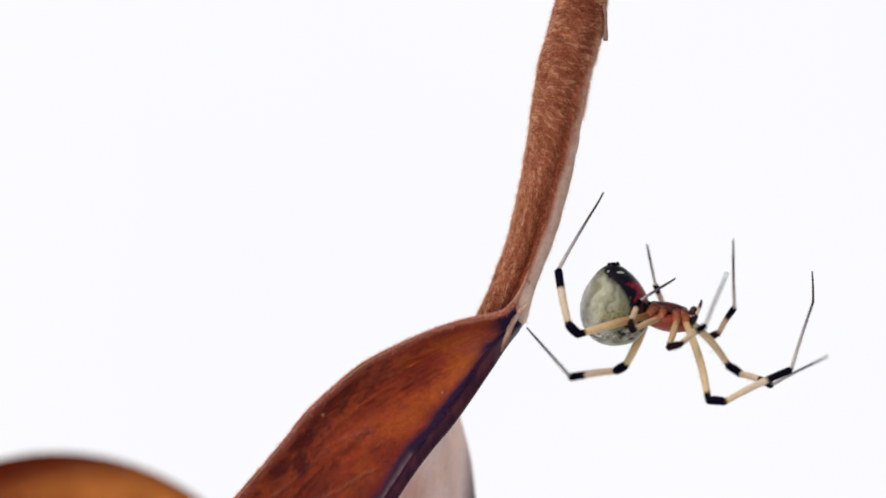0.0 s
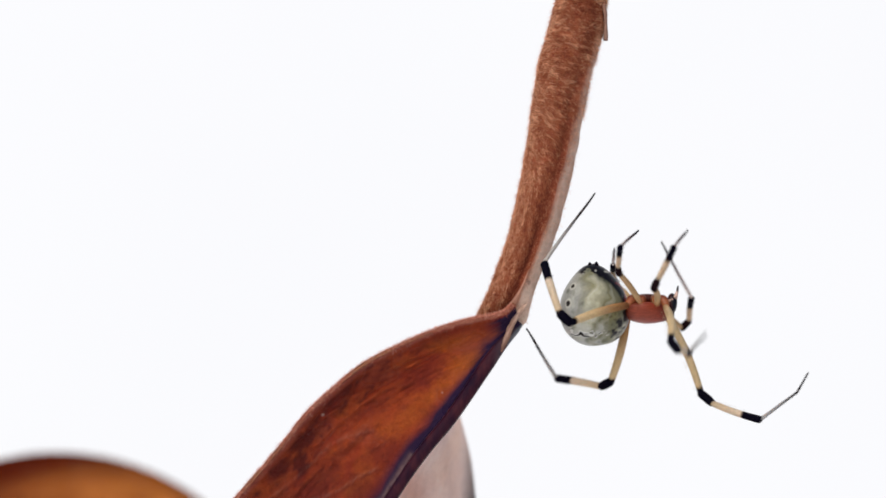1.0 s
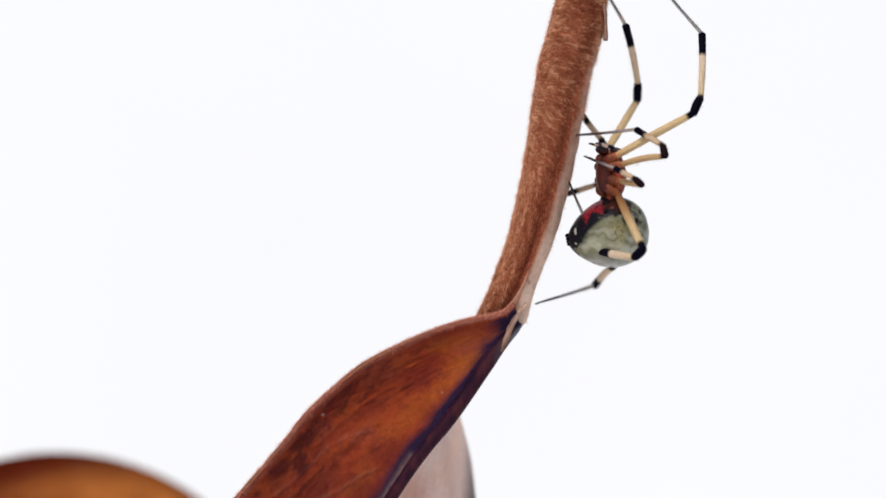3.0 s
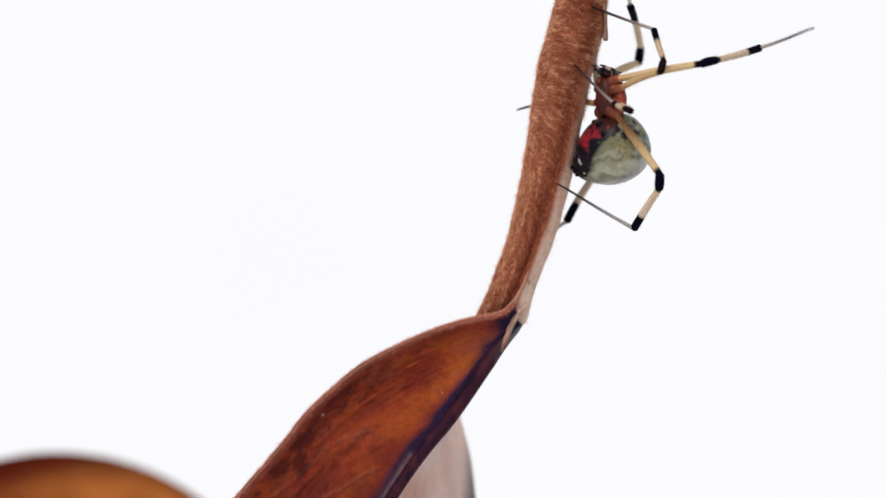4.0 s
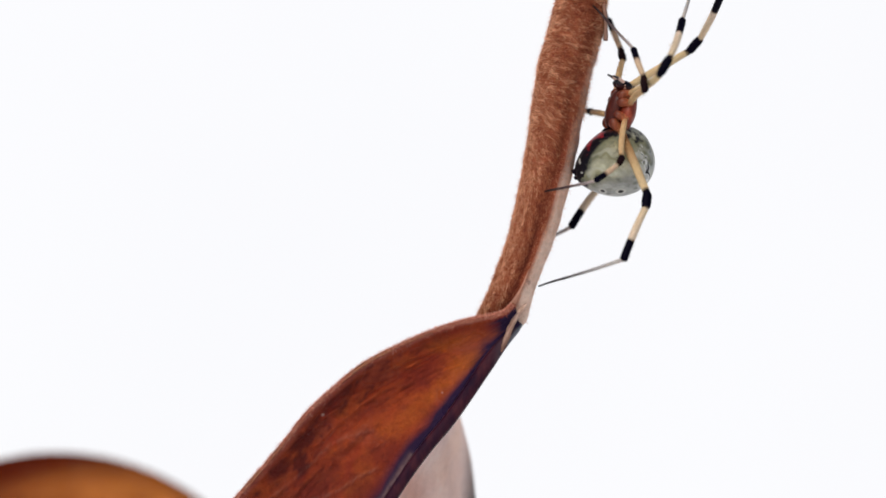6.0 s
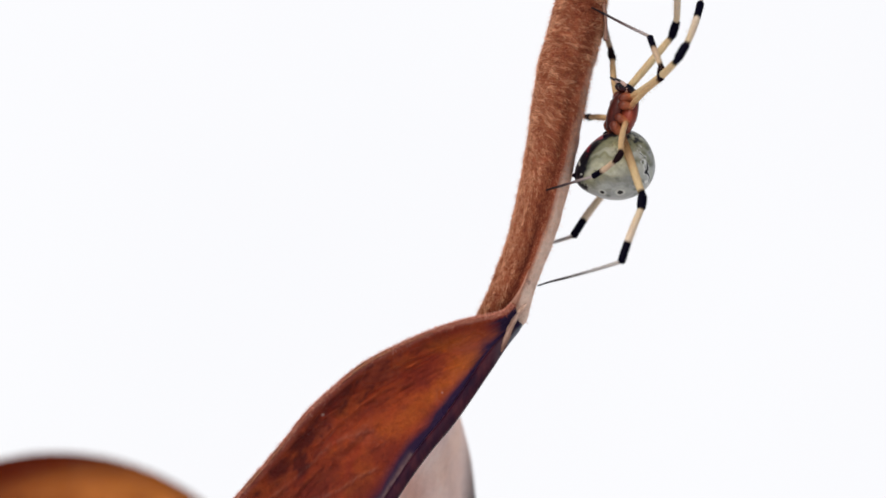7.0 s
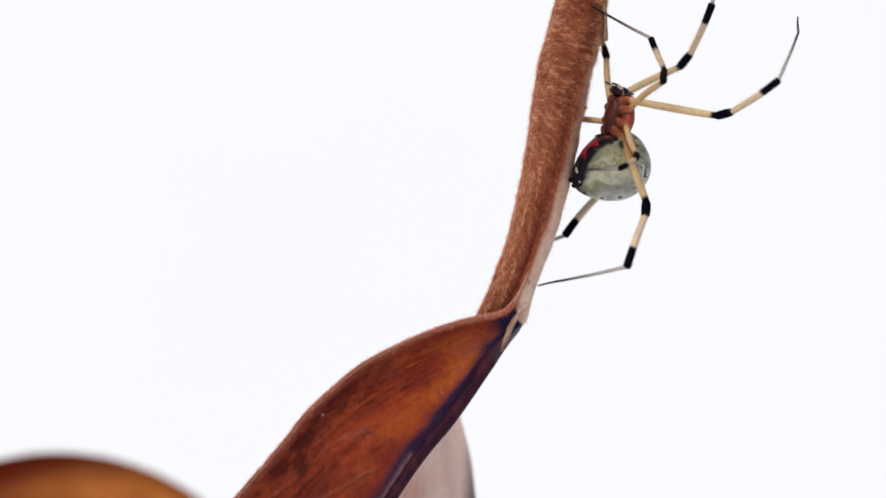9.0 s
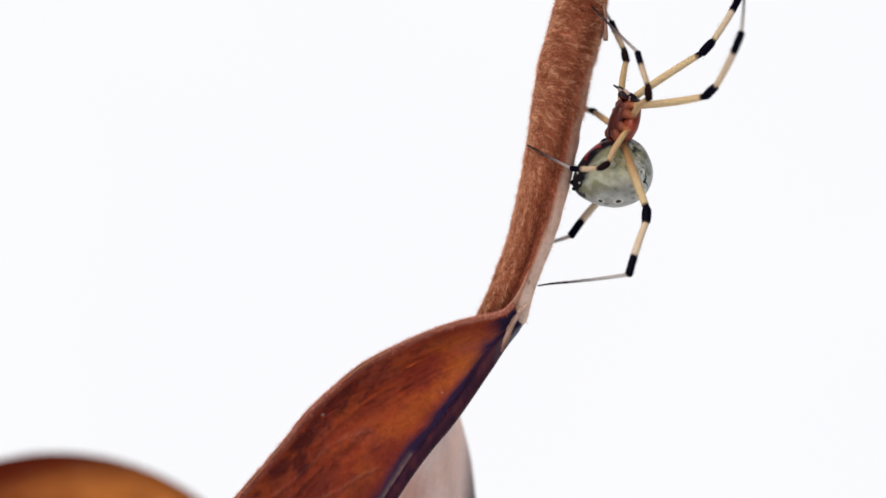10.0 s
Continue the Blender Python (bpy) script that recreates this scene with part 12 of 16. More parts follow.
    walk(joints['left3']['metatarsus'], [
        (0,q(-1.945,1.604,-1.057,-10.9,23.1,-50.1)), (0.1,q(-1.891,1.846,-1.105,-8.9,39.9,-46.3)), (0.2,q(-1.767,2.008,-1.142,-4.8,52.6,-40.6)), (0.3,q(-0.869,2.159,-2.892,-28.5,35.5,-73.8)),
        (0.4,q(-0.506,2.613,-2.592,-25.5,40.5,-69)), (0.5,q(-0.879,3.057,-1.779,-13.4,64.7,-54.1)), (0.5333,q(-1.053,4.065,-2.713,-26.8,59.9,-69.3)), (0.5667,q(-1.231,5.142,-3.233,-39.2,50.8,-84.3)),
        (0.6,q(-1.27,5.354,-3.057,-44.6,43.9,-91.5)), (0.7,q(-1.563,4.108,-3.145,-44.7,21.1,-91.7)), (0.8,q(-1.435,5.643,-2.29,-43.7,26.9,-89.3)), (0.9,q(-1.668,5.715,-2.143,-37.7,31.9,-77.2)),
        (1,q(-1.864,5.669,-1.945,-30.3,35.3,-63.8)), (1.1,q(-2.476,3.489,-2.721,-22.9,38.3,-51.5)), (1.2,q(-2.475,4.555,-2.83,-26.8,30.6,-58.3)), (1.3,q(-1.627,4.761,-3.4,-32.1,16.7,-71.5)),
        (1.4,q(-2.711,4.965,-2.742,-33.6,32.9,-74.9)), (1.5,q(-3.449,4.835,-1.583,-35.9,52.1,-78.3)), (1.6,q(-2.762,4.5,-3.05,-34.7,44.5,-76.6)), (1.7,q(-2.409,4.287,-3.363,-30.9,38.9,-71)),
        (1.8,q(-1.738,4.614,-3.242,-25.3,46.3,-62.8)), (1.9,q(-0.788,4.474,-2.688,-14.5,52.7,-48.6)), (2,q(-0.145,3.997,-2.097,-5.6,53.3,-37.4)), (2.1,q(-0.266,3.114,-2.266,-11.3,57.5,-44.4)),
        (2.2,q(-0.504,2.295,-2.195,-18.6,60.4,-52.9)), (2.3,q(-0.048,2.393,-2.072,-28.3,57.3,-64.2)), (2.4,q(0.507,2.439,-1.739,-40.4,53.8,-78.9)), (2.5,q(0.915,2.34,-1.388,-44.6,49.7,-84.3)),
        (2.6,q(0.732,2.168,-1.313,-42.7,31.6,-81.3)), (2.7,q(0.361,1.99,-1.514,-42.4,13.4,-80.6)), (2.8,q(0.353,1.878,-1.465,-42.1,6.9,-78.9)), (3,q(0.228,1.766,-1.171,-42,-3.9,-76.1)),
        (3.2,q(0.002,1.773,-0.737,-42.3,-12.5,-74.2)), (3.4,q(-0.245,1.849,-0.285,-42.6,-20,-73.1)), (3.6,q(-0.435,1.965,0.1,-42.9,-25.8,-72.3)), (3.8,q(-0.548,2.058,0.345,-43.3,-29,-71.5)),
        (3.9,q(-0.546,1.737,-0.425,-47.3,1.7,-55)), (4,q(-0.523,1.302,-1.14,-42.2,32.2,-38)), (4.1,q(-0.535,1.191,-1.308,-43,29,-39.7)), (4.2,q(-0.586,1.029,-1.569,-44.5,25,-43)),
        (4.3,q(-0.688,0.861,-1.855,-46,20.8,-46.9)), (4.4,q(-0.816,0.717,-2.097,-47.2,17.1,-50.4)), (4.5,q(-0.874,0.587,-2.223,-46,23.7,-47.1)), (4.6,q(-0.89,0.545,-2.099,-40.7,44.2,-37.6)),
        (4.7,q(-0.778,0.609,-2.22,-41.9,45.3,-39.4)), (4.8,q(-0.71,0.664,-2.216,-42.4,45.7,-40.1)), (4.9,q(-0.728,0.756,-2.18,-42.5,45.7,-40.2)), (4.95,q(-1.166,1.731,-3.466,-54.2,18.4,-61.5)),
        (5,q(-2.154,3.76,-3.414,-55.5,-8.7,-76.1)), (5.1,q(-3.978,4.381,-1.279,-53.4,3,-115)), (5.2,q(-4.426,3.763,-1.627,-53.5,18,-115.4)), (5.3,q(-4.585,3.375,-2.122,-54.8,29.6,-118.5)),
        (5.4,q(-4.468,3.455,-2.199,-55.4,32.5,-119.7)), (5.5,q(-4.445,3.501,-2.208,-55.4,33.4,-119.6)), (5.6,q(-4.422,3.55,-2.212,-55.5,33.8,-119.8)), (5.7,q(-4.398,3.601,-2.216,-55.6,34.2,-120.1)),
        (6.35,q(-4.706,2.388,-2.139,-54.7,26.3,-118.4)), (7,q(-4.138,1.334,-1.391,-55.2,22.7,-119.8)), (7.1,q(-4.103,1.288,-1.449,-54.8,21.9,-118.6)), (7.2,q(-4.024,1.164,-1.572,-53.8,19.7,-115.7)),
        (7.3,q(-3.937,0.993,-1.69,-52.9,16.9,-112.2)), (7.4,q(-3.87,0.836,-1.765,-52.3,14.3,-109.5)), (7.45,q(-4.031,2.516,-2.664,-51.5,1.7,-103.5)), (7.5,q(-3.111,4.558,-2.558,-51.6,-5.4,-99.8)),
        (7.6,q(-2.561,5.07,-1.974,-53,-19.3,-93.4)), (7.7,q(-1.556,5.124,-2.828,-56,-21.1,-84.6)), (7.733,q(-1.258,3.239,-3.632,-57.2,-11.3,-80.3)), (7.767,q(-0.888,1.549,-3.039,-57.6,0.6,-76.2)),
        (7.8,q(-0.611,1.093,-1.645,-56.7,17.7,-71)), (7.9,q(-0.682,0.899,-1.988,-56.3,21.6,-69.5)), (8,q(-0.702,0.869,-2.014,-56.3,21.6,-69.5)), (8.1,q(-0.719,0.869,-2.06,-56.7,20.1,-70.8)),
        (8.15,q(-1.217,1.91,-3.821,-57.7,14.1,-74)), (8.2,q(-1.806,4.256,-3.767,-58.4,10.6,-77.4)), (8.3,q(-1.845,4.612,-3.444,-59.1,9.3,-81.3)), (8.4,q(-1.985,4.806,-3.174,-59.5,5.6,-85)),
        (8.5,q(-2.45,5.025,-2.47,-59.3,-13.8,-88.5)), (8.7,q(-2.868,5.012,-2.09,-56.4,-8.2,-103.5)), (8.9,q(-3.104,4.593,-2.494,-56.5,1.8,-101.3)), (9,q(-3.183,4.316,-2.815,-56.4,5.8,-99.3)),
        (9.1,q(-3.189,4.157,-3.008,-56,13.1,-96.8)), (9.2,q(-3.207,3.824,-3.349,-55.6,10.9,-94.7)), (9.3,q(-3.174,3.783,-3.459,-55.3,14.4,-93.6)), (9.4,q(-3.213,3.607,-3.573,-54.7,14.2,-91.2)),
        (9.5,q(-3.333,3.852,-3.145,-55.9,6.8,-97.6)), (9.6,q(-3.707,4.549,-1.892,-55.7,-10.1,-103.3)), (9.7,q(-3.546,4.939,-1.136,-54.6,-14.9,-108.4)), (9.8,q(-3.792,4.531,-1.668,-55,0.4,-106)),
        (9.85,q(-4.332,2.361,-2.264,-54.4,12,-100.4)), (9.9,q(-3.783,0.541,-1.749,-52.9,29.4,-95.6)), (10,q(-3.756,0.404,-2.522,-46.4,32.8,-81.4)),
    ])
    walk(joints['left3']['tarsus'], [
        (0,q(-0.549,-0.064,-1.986,-10.9,23.1,-50.1)), (0.1,q(-0.637,0.535,-2.622,-8.9,39.9,-46.3)), (0.2,q(-0.676,1.073,-3.02,-4.8,52.6,-40.6)), (0.3,q(-0.333,0.311,-4.267,-28.5,35.5,-73.8)),
        (0.4,q(0.138,0.936,-4.129,-25.5,40.5,-69)), (0.5,q(-0.286,2.238,-3.916,-13.4,64.7,-54.1)), (0.5333,q(-0.633,2.955,-4.758,-26.8,59.9,-69.3)), (0.5667,q(-1.082,3.655,-5.066,-39.2,50.8,-84.3)),
        (0.6,q(-1.314,3.651,-4.697,-44.6,43.9,-91.5)), (0.7,q(-1.629,1.902,-3.997,-44.7,21.1,-91.7)), (0.8,q(-1.41,3.535,-3.361,-43.7,26.9,-89.3)), (0.9,q(-1.223,3.757,-3.391,-37.7,31.9,-77.2)),
        (1,q(-1.013,3.937,-3.312,-30.3,35.3,-63.8)), (1.1,q(-1.32,2.036,-4.186,-22.9,38.3,-51.5)), (1.2,q(-1.407,2.822,-4.035,-26.8,30.6,-58.3)), (1.3,q(-0.908,2.613,-4.079,-32.1,16.7,-71.5)),
        (1.4,q(-2.193,3.047,-4.025,-33.6,32.9,-74.9)), (1.5,q(-3.154,3.414,-3.451,-35.9,52.1,-78.3)), (1.6,q(-2.373,2.86,-4.709,-34.7,44.5,-76.6)), (1.7,q(-1.81,2.547,-4.849,-30.9,38.9,-71)),
        (1.8,q(-0.992,3.161,-4.952,-25.3,46.3,-62.8)), (1.9,q(0.158,3.399,-4.571,-14.5,52.7,-48.6)), (2,q(0.978,3.138,-3.993,-5.6,53.3,-37.4)), (2.1,q(0.643,2.224,-4.259,-11.3,57.5,-44.4)),
        (2.2,q(0.201,1.363,-4.251,-18.6,60.4,-52.9)), (2.3,q(0.509,1.242,-4.062,-28.3,57.3,-64.2)), (2.4,q(0.776,1.067,-3.647,-40.4,53.8,-78.9)), (2.5,q(1.068,0.817,-3.191,-44.6,49.7,-84.3)),
        (2.6,q(1.037,0.177,-2.552,-42.7,31.6,-81.3)), (2.7,q(0.737,-0.279,-2.061,-42.4,13.4,-80.6)), (2.8,q(0.806,-0.425,-1.75,-42.1,6.9,-78.9)), (3,q(0.796,-0.524,-1.012,-42,-3.9,-76.1)),
        (3.2,q(0.629,-0.449,-0.224,-42.3,-12.5,-74.2)), (3.4,q(0.4,-0.278,0.523,-42.6,-20,-73.1)), (3.6,q(0.214,-0.062,1.13,-42.9,-25.8,-72.3)), (3.8,q(0.109,0.097,1.492,-43.3,-29,-71.5)),
        (3.9,q(0.809,-0.2,-0.494,-47.3,1.7,-55)), (4,q(1.053,0.069,-2.4,-42.2,32.2,-38)), (4.1,q(1.056,-0.131,-2.455,-43,29,-39.7)), (4.2,q(0.981,-0.434,-2.568,-44.5,25,-43)),
        (4.3,q(0.821,-0.754,-2.696,-46,20.8,-46.9)), (4.4,q(0.625,-1.023,-2.793,-47.2,17.1,-50.4)), (4.5,q(0.601,-0.999,-3.174,-46,23.7,-47.1)), (4.6,q(0.453,-0.488,-3.749,-40.7,44.2,-37.6)),
        (4.7,q(0.508,-0.448,-3.899,-41.9,45.3,-39.4)), (4.8,q(0.553,-0.401,-3.909,-42.4,45.7,-40.1)), (4.9,q(0.534,-0.31,-3.871,-42.5,45.7,-40.2)), (4.95,q(-0.095,-0.241,-4.212,-54.2,18.4,-61.5)),
        (5,q(-1.593,1.491,-3.056,-55.5,-8.7,-76.1)), (5.1,q(-4.974,2.24,-1.401,-53.4,3,-115)), (5.2,q(-5.39,1.731,-2.357,-53.5,18,-115.4)), (5.3,q(-5.567,1.568,-3.29,-54.8,29.6,-118.5)),
        (5.4,q(-5.455,1.722,-3.47,-55.4,32.5,-119.7)), (5.5,q(-5.421,1.784,-3.509,-55.4,33.4,-119.6)), (5.6,q(-5.399,1.846,-3.528,-55.5,33.8,-119.8)), (5.7,q(-5.377,1.908,-3.546,-55.6,34.2,-120.1)),
        (6.35,q(-5.714,0.523,-3.187,-68.5,49.8,-140.2)), (7,q(-5.224,-0.558,-2.304,-70.3,47.5,-145.2)), (7.1,q(-5.153,-0.639,-2.331,-68.9,47.5,-142.5)), (7.2,q(-4.988,-0.842,-2.371,-65.6,47,-136.3)),
        (7.3,q(-4.792,-1.102,-2.377,-61.9,45.8,-128.8)), (7.4,q(-4.636,-1.324,-2.349,-59.1,44.1,-123)), (7.45,q(-4.581,0.217,-2.733,-51.5,1.7,-103.5)), (7.5,q(-3.511,2.238,-2.335,-51.6,-5.4,-99.8)),
        (7.6,q(-2.693,2.842,-1.193,-53,-19.3,-93.4)), (7.7,q(-1.349,2.926,-1.978,-56,-21.1,-84.6)), (7.733,q(-0.869,0.953,-3.17,-57.2,-11.3,-80.3)), (7.767,q(-0.326,-0.748,-3.063,-57.6,0.6,-76.2)),
        (7.8,q(0.121,-1.037,-2.366,-51.2,43.8,-60.5)), (7.9,q(0.088,-1.161,-2.86,-56.3,21.6,-69.5)), (8,q(0.068,-1.19,-2.886,-56.3,21.6,-69.5)), (8.1,q(0.013,-1.228,-2.871,-56.7,20.1,-70.8)),
        (8.15,q(-0.585,-0.296,-4.395,-57.7,14.1,-74)), (8.2,q(-1.298,1.988,-4.204,-58.4,10.6,-77.4)), (8.3,q(-1.491,2.306,-3.826,-59.1,9.3,-81.3)), (8.4,q(-1.781,2.461,-3.407,-59.5,5.6,-85)),
        (8.5,q(-2.389,2.729,-1.906,-59.3,-13.8,-88.5)), (8.7,q(-3.413,2.736,-1.752,-56.4,-8.2,-103.5)), (8.9,q(-3.565,2.275,-2.567,-56.5,1.8,-101.3)), (9,q(-3.561,1.994,-3.053,-56.4,5.8,-99.3)),
        (9.1,q(-3.462,1.87,-3.544,-56,13.1,-96.8)), (9.2,q(-3.398,1.51,-3.797,-55.6,10.9,-94.7)), (9.3,q(-3.317,1.497,-4.048,-55.3,14.4,-93.6)), (9.4,q(-3.262,1.315,-4.152,-54.7,14.2,-91.2)),
        (9.5,q(-3.644,1.524,-3.426,-55.9,6.8,-97.6)), (9.6,q(-4.244,2.283,-1.479,-55.7,-10.1,-103.3)), (9.7,q(-4.268,2.771,-0.529,-54.6,-14.9,-108.4)), (9.8,q(-4.442,2.257,-1.683,-55,0.4,-106)),
        (9.85,q(-4.75,0.086,-2.754,-54.4,12,-100.4)), (9.9,q(-3.984,-1.509,-2.911,-57.5,60.4,-101.9)), (10,q(-3.458,-1.562,-3.803,-39.2,61.6,-71.9)),
    ])
    walk(joints['right3']['femur'], [
        (0,q(-0.468,-1.071,-0.114,7.9,-9.1,-81.8)), (0.1,q(-0.483,-1.073,-0.173,8,6,-85.6)), (0.2,q(-0.496,-1.064,-0.213,7.3,16.4,-89)), (0.3,q(-0.514,-1.069,-0.219,5.9,17.4,-93.7)),
        (0.4,q(-0.543,-1.083,-0.202,4.2,12.4,-100.4)), (0.5,q(-0.564,-1.09,-0.194,3.3,10,-104.8)), (0.6,q(-0.567,-1.065,-0.212,2.8,15.5,-107.3)), (0.7,q(-0.567,-1.025,-0.234,1.5,24.1,-111.1)),
        (0.8,q(-0.564,-0.982,-0.248,-0.8,33.7,-115.8)), (0.9,q(-0.559,-0.948,-0.253,-4,42.1,-121)), (1,q(-0.555,-0.929,-0.254,-6.6,47.4,-124.7)), (1.1,q(-0.512,-1.03,-0.256,13.4,30.4,-93.7)),
        (1.2,q(-0.432,-1.122,-0.177,19,5.5,-76)), (1.3,q(-0.413,-1.173,-0.127,19,-3.9,-75)), (1.4,q(-0.42,-1.087,-0.085,18.4,-14.5,-71.4)), (1.5,q(-0.437,-1.008,-0.078,17.4,-23,-68.3)),
        (1.6,q(-0.458,-1.079,-0.087,21.1,-15.1,-79.5)), (1.7,q(-0.516,-1.173,-0.145,23,-0.8,-92.8)), (1.8,q(-0.576,-1.097,-0.216,21.3,14.4,-107.2)), (1.9,q(-0.583,-0.974,-0.242,14.7,31.6,-123.7)),
        (2,q(-0.569,-0.915,-0.237,6.8,42.3,-136.6)), (2.1,q(-0.553,-0.896,-0.207,5.5,39.3,-138.7)), (2.2,q(-0.532,-0.873,-0.176,2.6,33.7,-143.5)), (2.3,q(-0.518,-0.86,-0.162,-1.1,30,-150.5)),
        (2.4,q(-0.519,-0.858,-0.162,-4.2,29.2,-156.9)), (2.5,q(-0.525,-0.859,-0.167,-5.8,32.4,-159.9)), (2.6,q(-0.502,-0.854,-0.151,14.9,14.7,-111.5)), (2.7,q(-0.496,-0.913,-0.112,11,-31,-86.8)),
        (2.8,q(-0.498,-0.905,-0.11,11.4,-35.7,-87.6)), (3,q(-0.5,-0.887,-0.118,12.9,-41.1,-89.9)), (3.2,q(-0.501,-0.871,-0.131,14.9,-42.7,-93)), (3.4,q(-0.501,-0.86,-0.141,17.1,-43.1,-96.1)),
        (3.6,q(-0.501,-0.854,-0.146,19,-43.2,-98.9)), (3.8,q(-0.5,-0.85,-0.15,19.9,-42.1,-100.2)), (3.9,q(-0.5,-0.849,-0.15,14.6,-31.5,-91.5)), (4,q(-0.5,-0.85,-0.15,11.6,-20.4,-84.6)),
        (4.1,q(-0.5,-0.85,-0.15,12.4,-16.9,-87)), (4.2,q(-0.5,-0.85,-0.15,13.4,-10.5,-91.5)), (4.3,q(-0.5,-0.85,-0.15,14.1,-3.6,-97)), (4.4,q(-0.5,-0.85,-0.15,14.2,2,-102.2)),
        (4.5,q(-0.5,-0.85,-0.15,14,4.8,-105.6)), (4.6,q(-0.5,-0.85,-0.15,14,4.1,-105.3)), (4.8,q(-0.5,-0.85,-0.15,14.1,2.3,-103.1)), (5,q(-0.5,-0.85,-0.15,14.2,1,-101)),
        (5.1,q(-0.5,-0.85,-0.15,14.2,-0.8,-99.2)), (5.2,q(-0.5,-0.85,-0.15,14.1,-3.2,-96.1)), (5.3,q(-0.5,-0.85,-0.15,13.8,-5.9,-92.7)), (5.4,q(-0.5,-0.849,-0.15,13.5,-8.2,-89.7)),
        (5.5,q(-0.5,-0.85,-0.15,13.2,-9.6,-88)), (5.6,q(-0.5,-0.85,-0.15,13.2,-8.9,-88.2)), (5.7,q(-0.5,-0.85,-0.15,13.3,-8.2,-88.4)), (5.8,q(-0.5,-0.85,-0.15,13.3,-7.3,-88.8)),
        (6,q(-0.5,-0.85,-0.15,13.4,-5.7,-89.7)), (6.2,q(-0.5,-0.85,-0.15,13.5,-4,-90.7)), (6.4,q(-0.5,-0.85,-0.15,13.6,-2.5,-91.8)), (6.6,q(-0.5,-0.85,-0.15,13.6,-1.3,-92.8)),
        (6.8,q(-0.5,-0.85,-0.15,13.6,-0.3,-93.6)), (7,q(-0.5,-0.85,-0.15,13.6,0.2,-94.1)), (7.2,q(-0.5,-0.85,-0.15,13.6,-3.1,-93.6)), (7.4,q(-0.5,-0.85,-0.15,13.4,-8.4,-92.1)),
        (7.5,q(-0.5,-0.85,-0.15,13.4,-9.2,-91.9)), (7.6,q(-0.5,-0.85,-0.15,13.5,-8.7,-92.5)), (7.8,q(-0.5,-0.85,-0.15,13.8,-7.1,-94.7)), (8,q(-0.5,-0.85,-0.15,14,-5.8,-96.4)),
        (8.2,q(-0.5,-0.85,-0.15,13.9,-4.6,-95.1)), (8.4,q(-0.5,-0.85,-0.15,13.8,-3.1,-93.9)), (8.5,q(-0.5,-0.85,-0.15,13.8,-2.6,-93.6)), (8.6,q(-0.5,-0.85,-0.15,13.8,-2.2,-93.6)),
        (8.8,q(-0.5,-0.85,-0.15,13.8,-0.5,-93.2)), (9,q(-0.5,-0.85,-0.15,13.8,0.6,-93)), (9.2,q(-0.5,-0.85,-0.15,13.7,-3.2,-90.6)), (9.4,q(-0.5,-0.85,-0.15,13.4,-8.2,-87.1)),
        (9.5,q(-0.5,-0.85,-0.15,13.2,-9.6,-86.2)), (9.6,q(-0.5,-0.85,-0.15,13.1,-8.4,-85.5)), (9.7,q(-0.5,-0.85,-0.15,13,-5.4,-84.1)), (9.8,q(-0.5,-0.85,-0.15,12.9,-1.8,-82.6)),
        (9.9,q(-0.497,-0.868,-0.15,12.8,0.4,-81.4)), (10,q(-0.5,-0.85,-0.15,12.9,2.5,-80)),
    ])
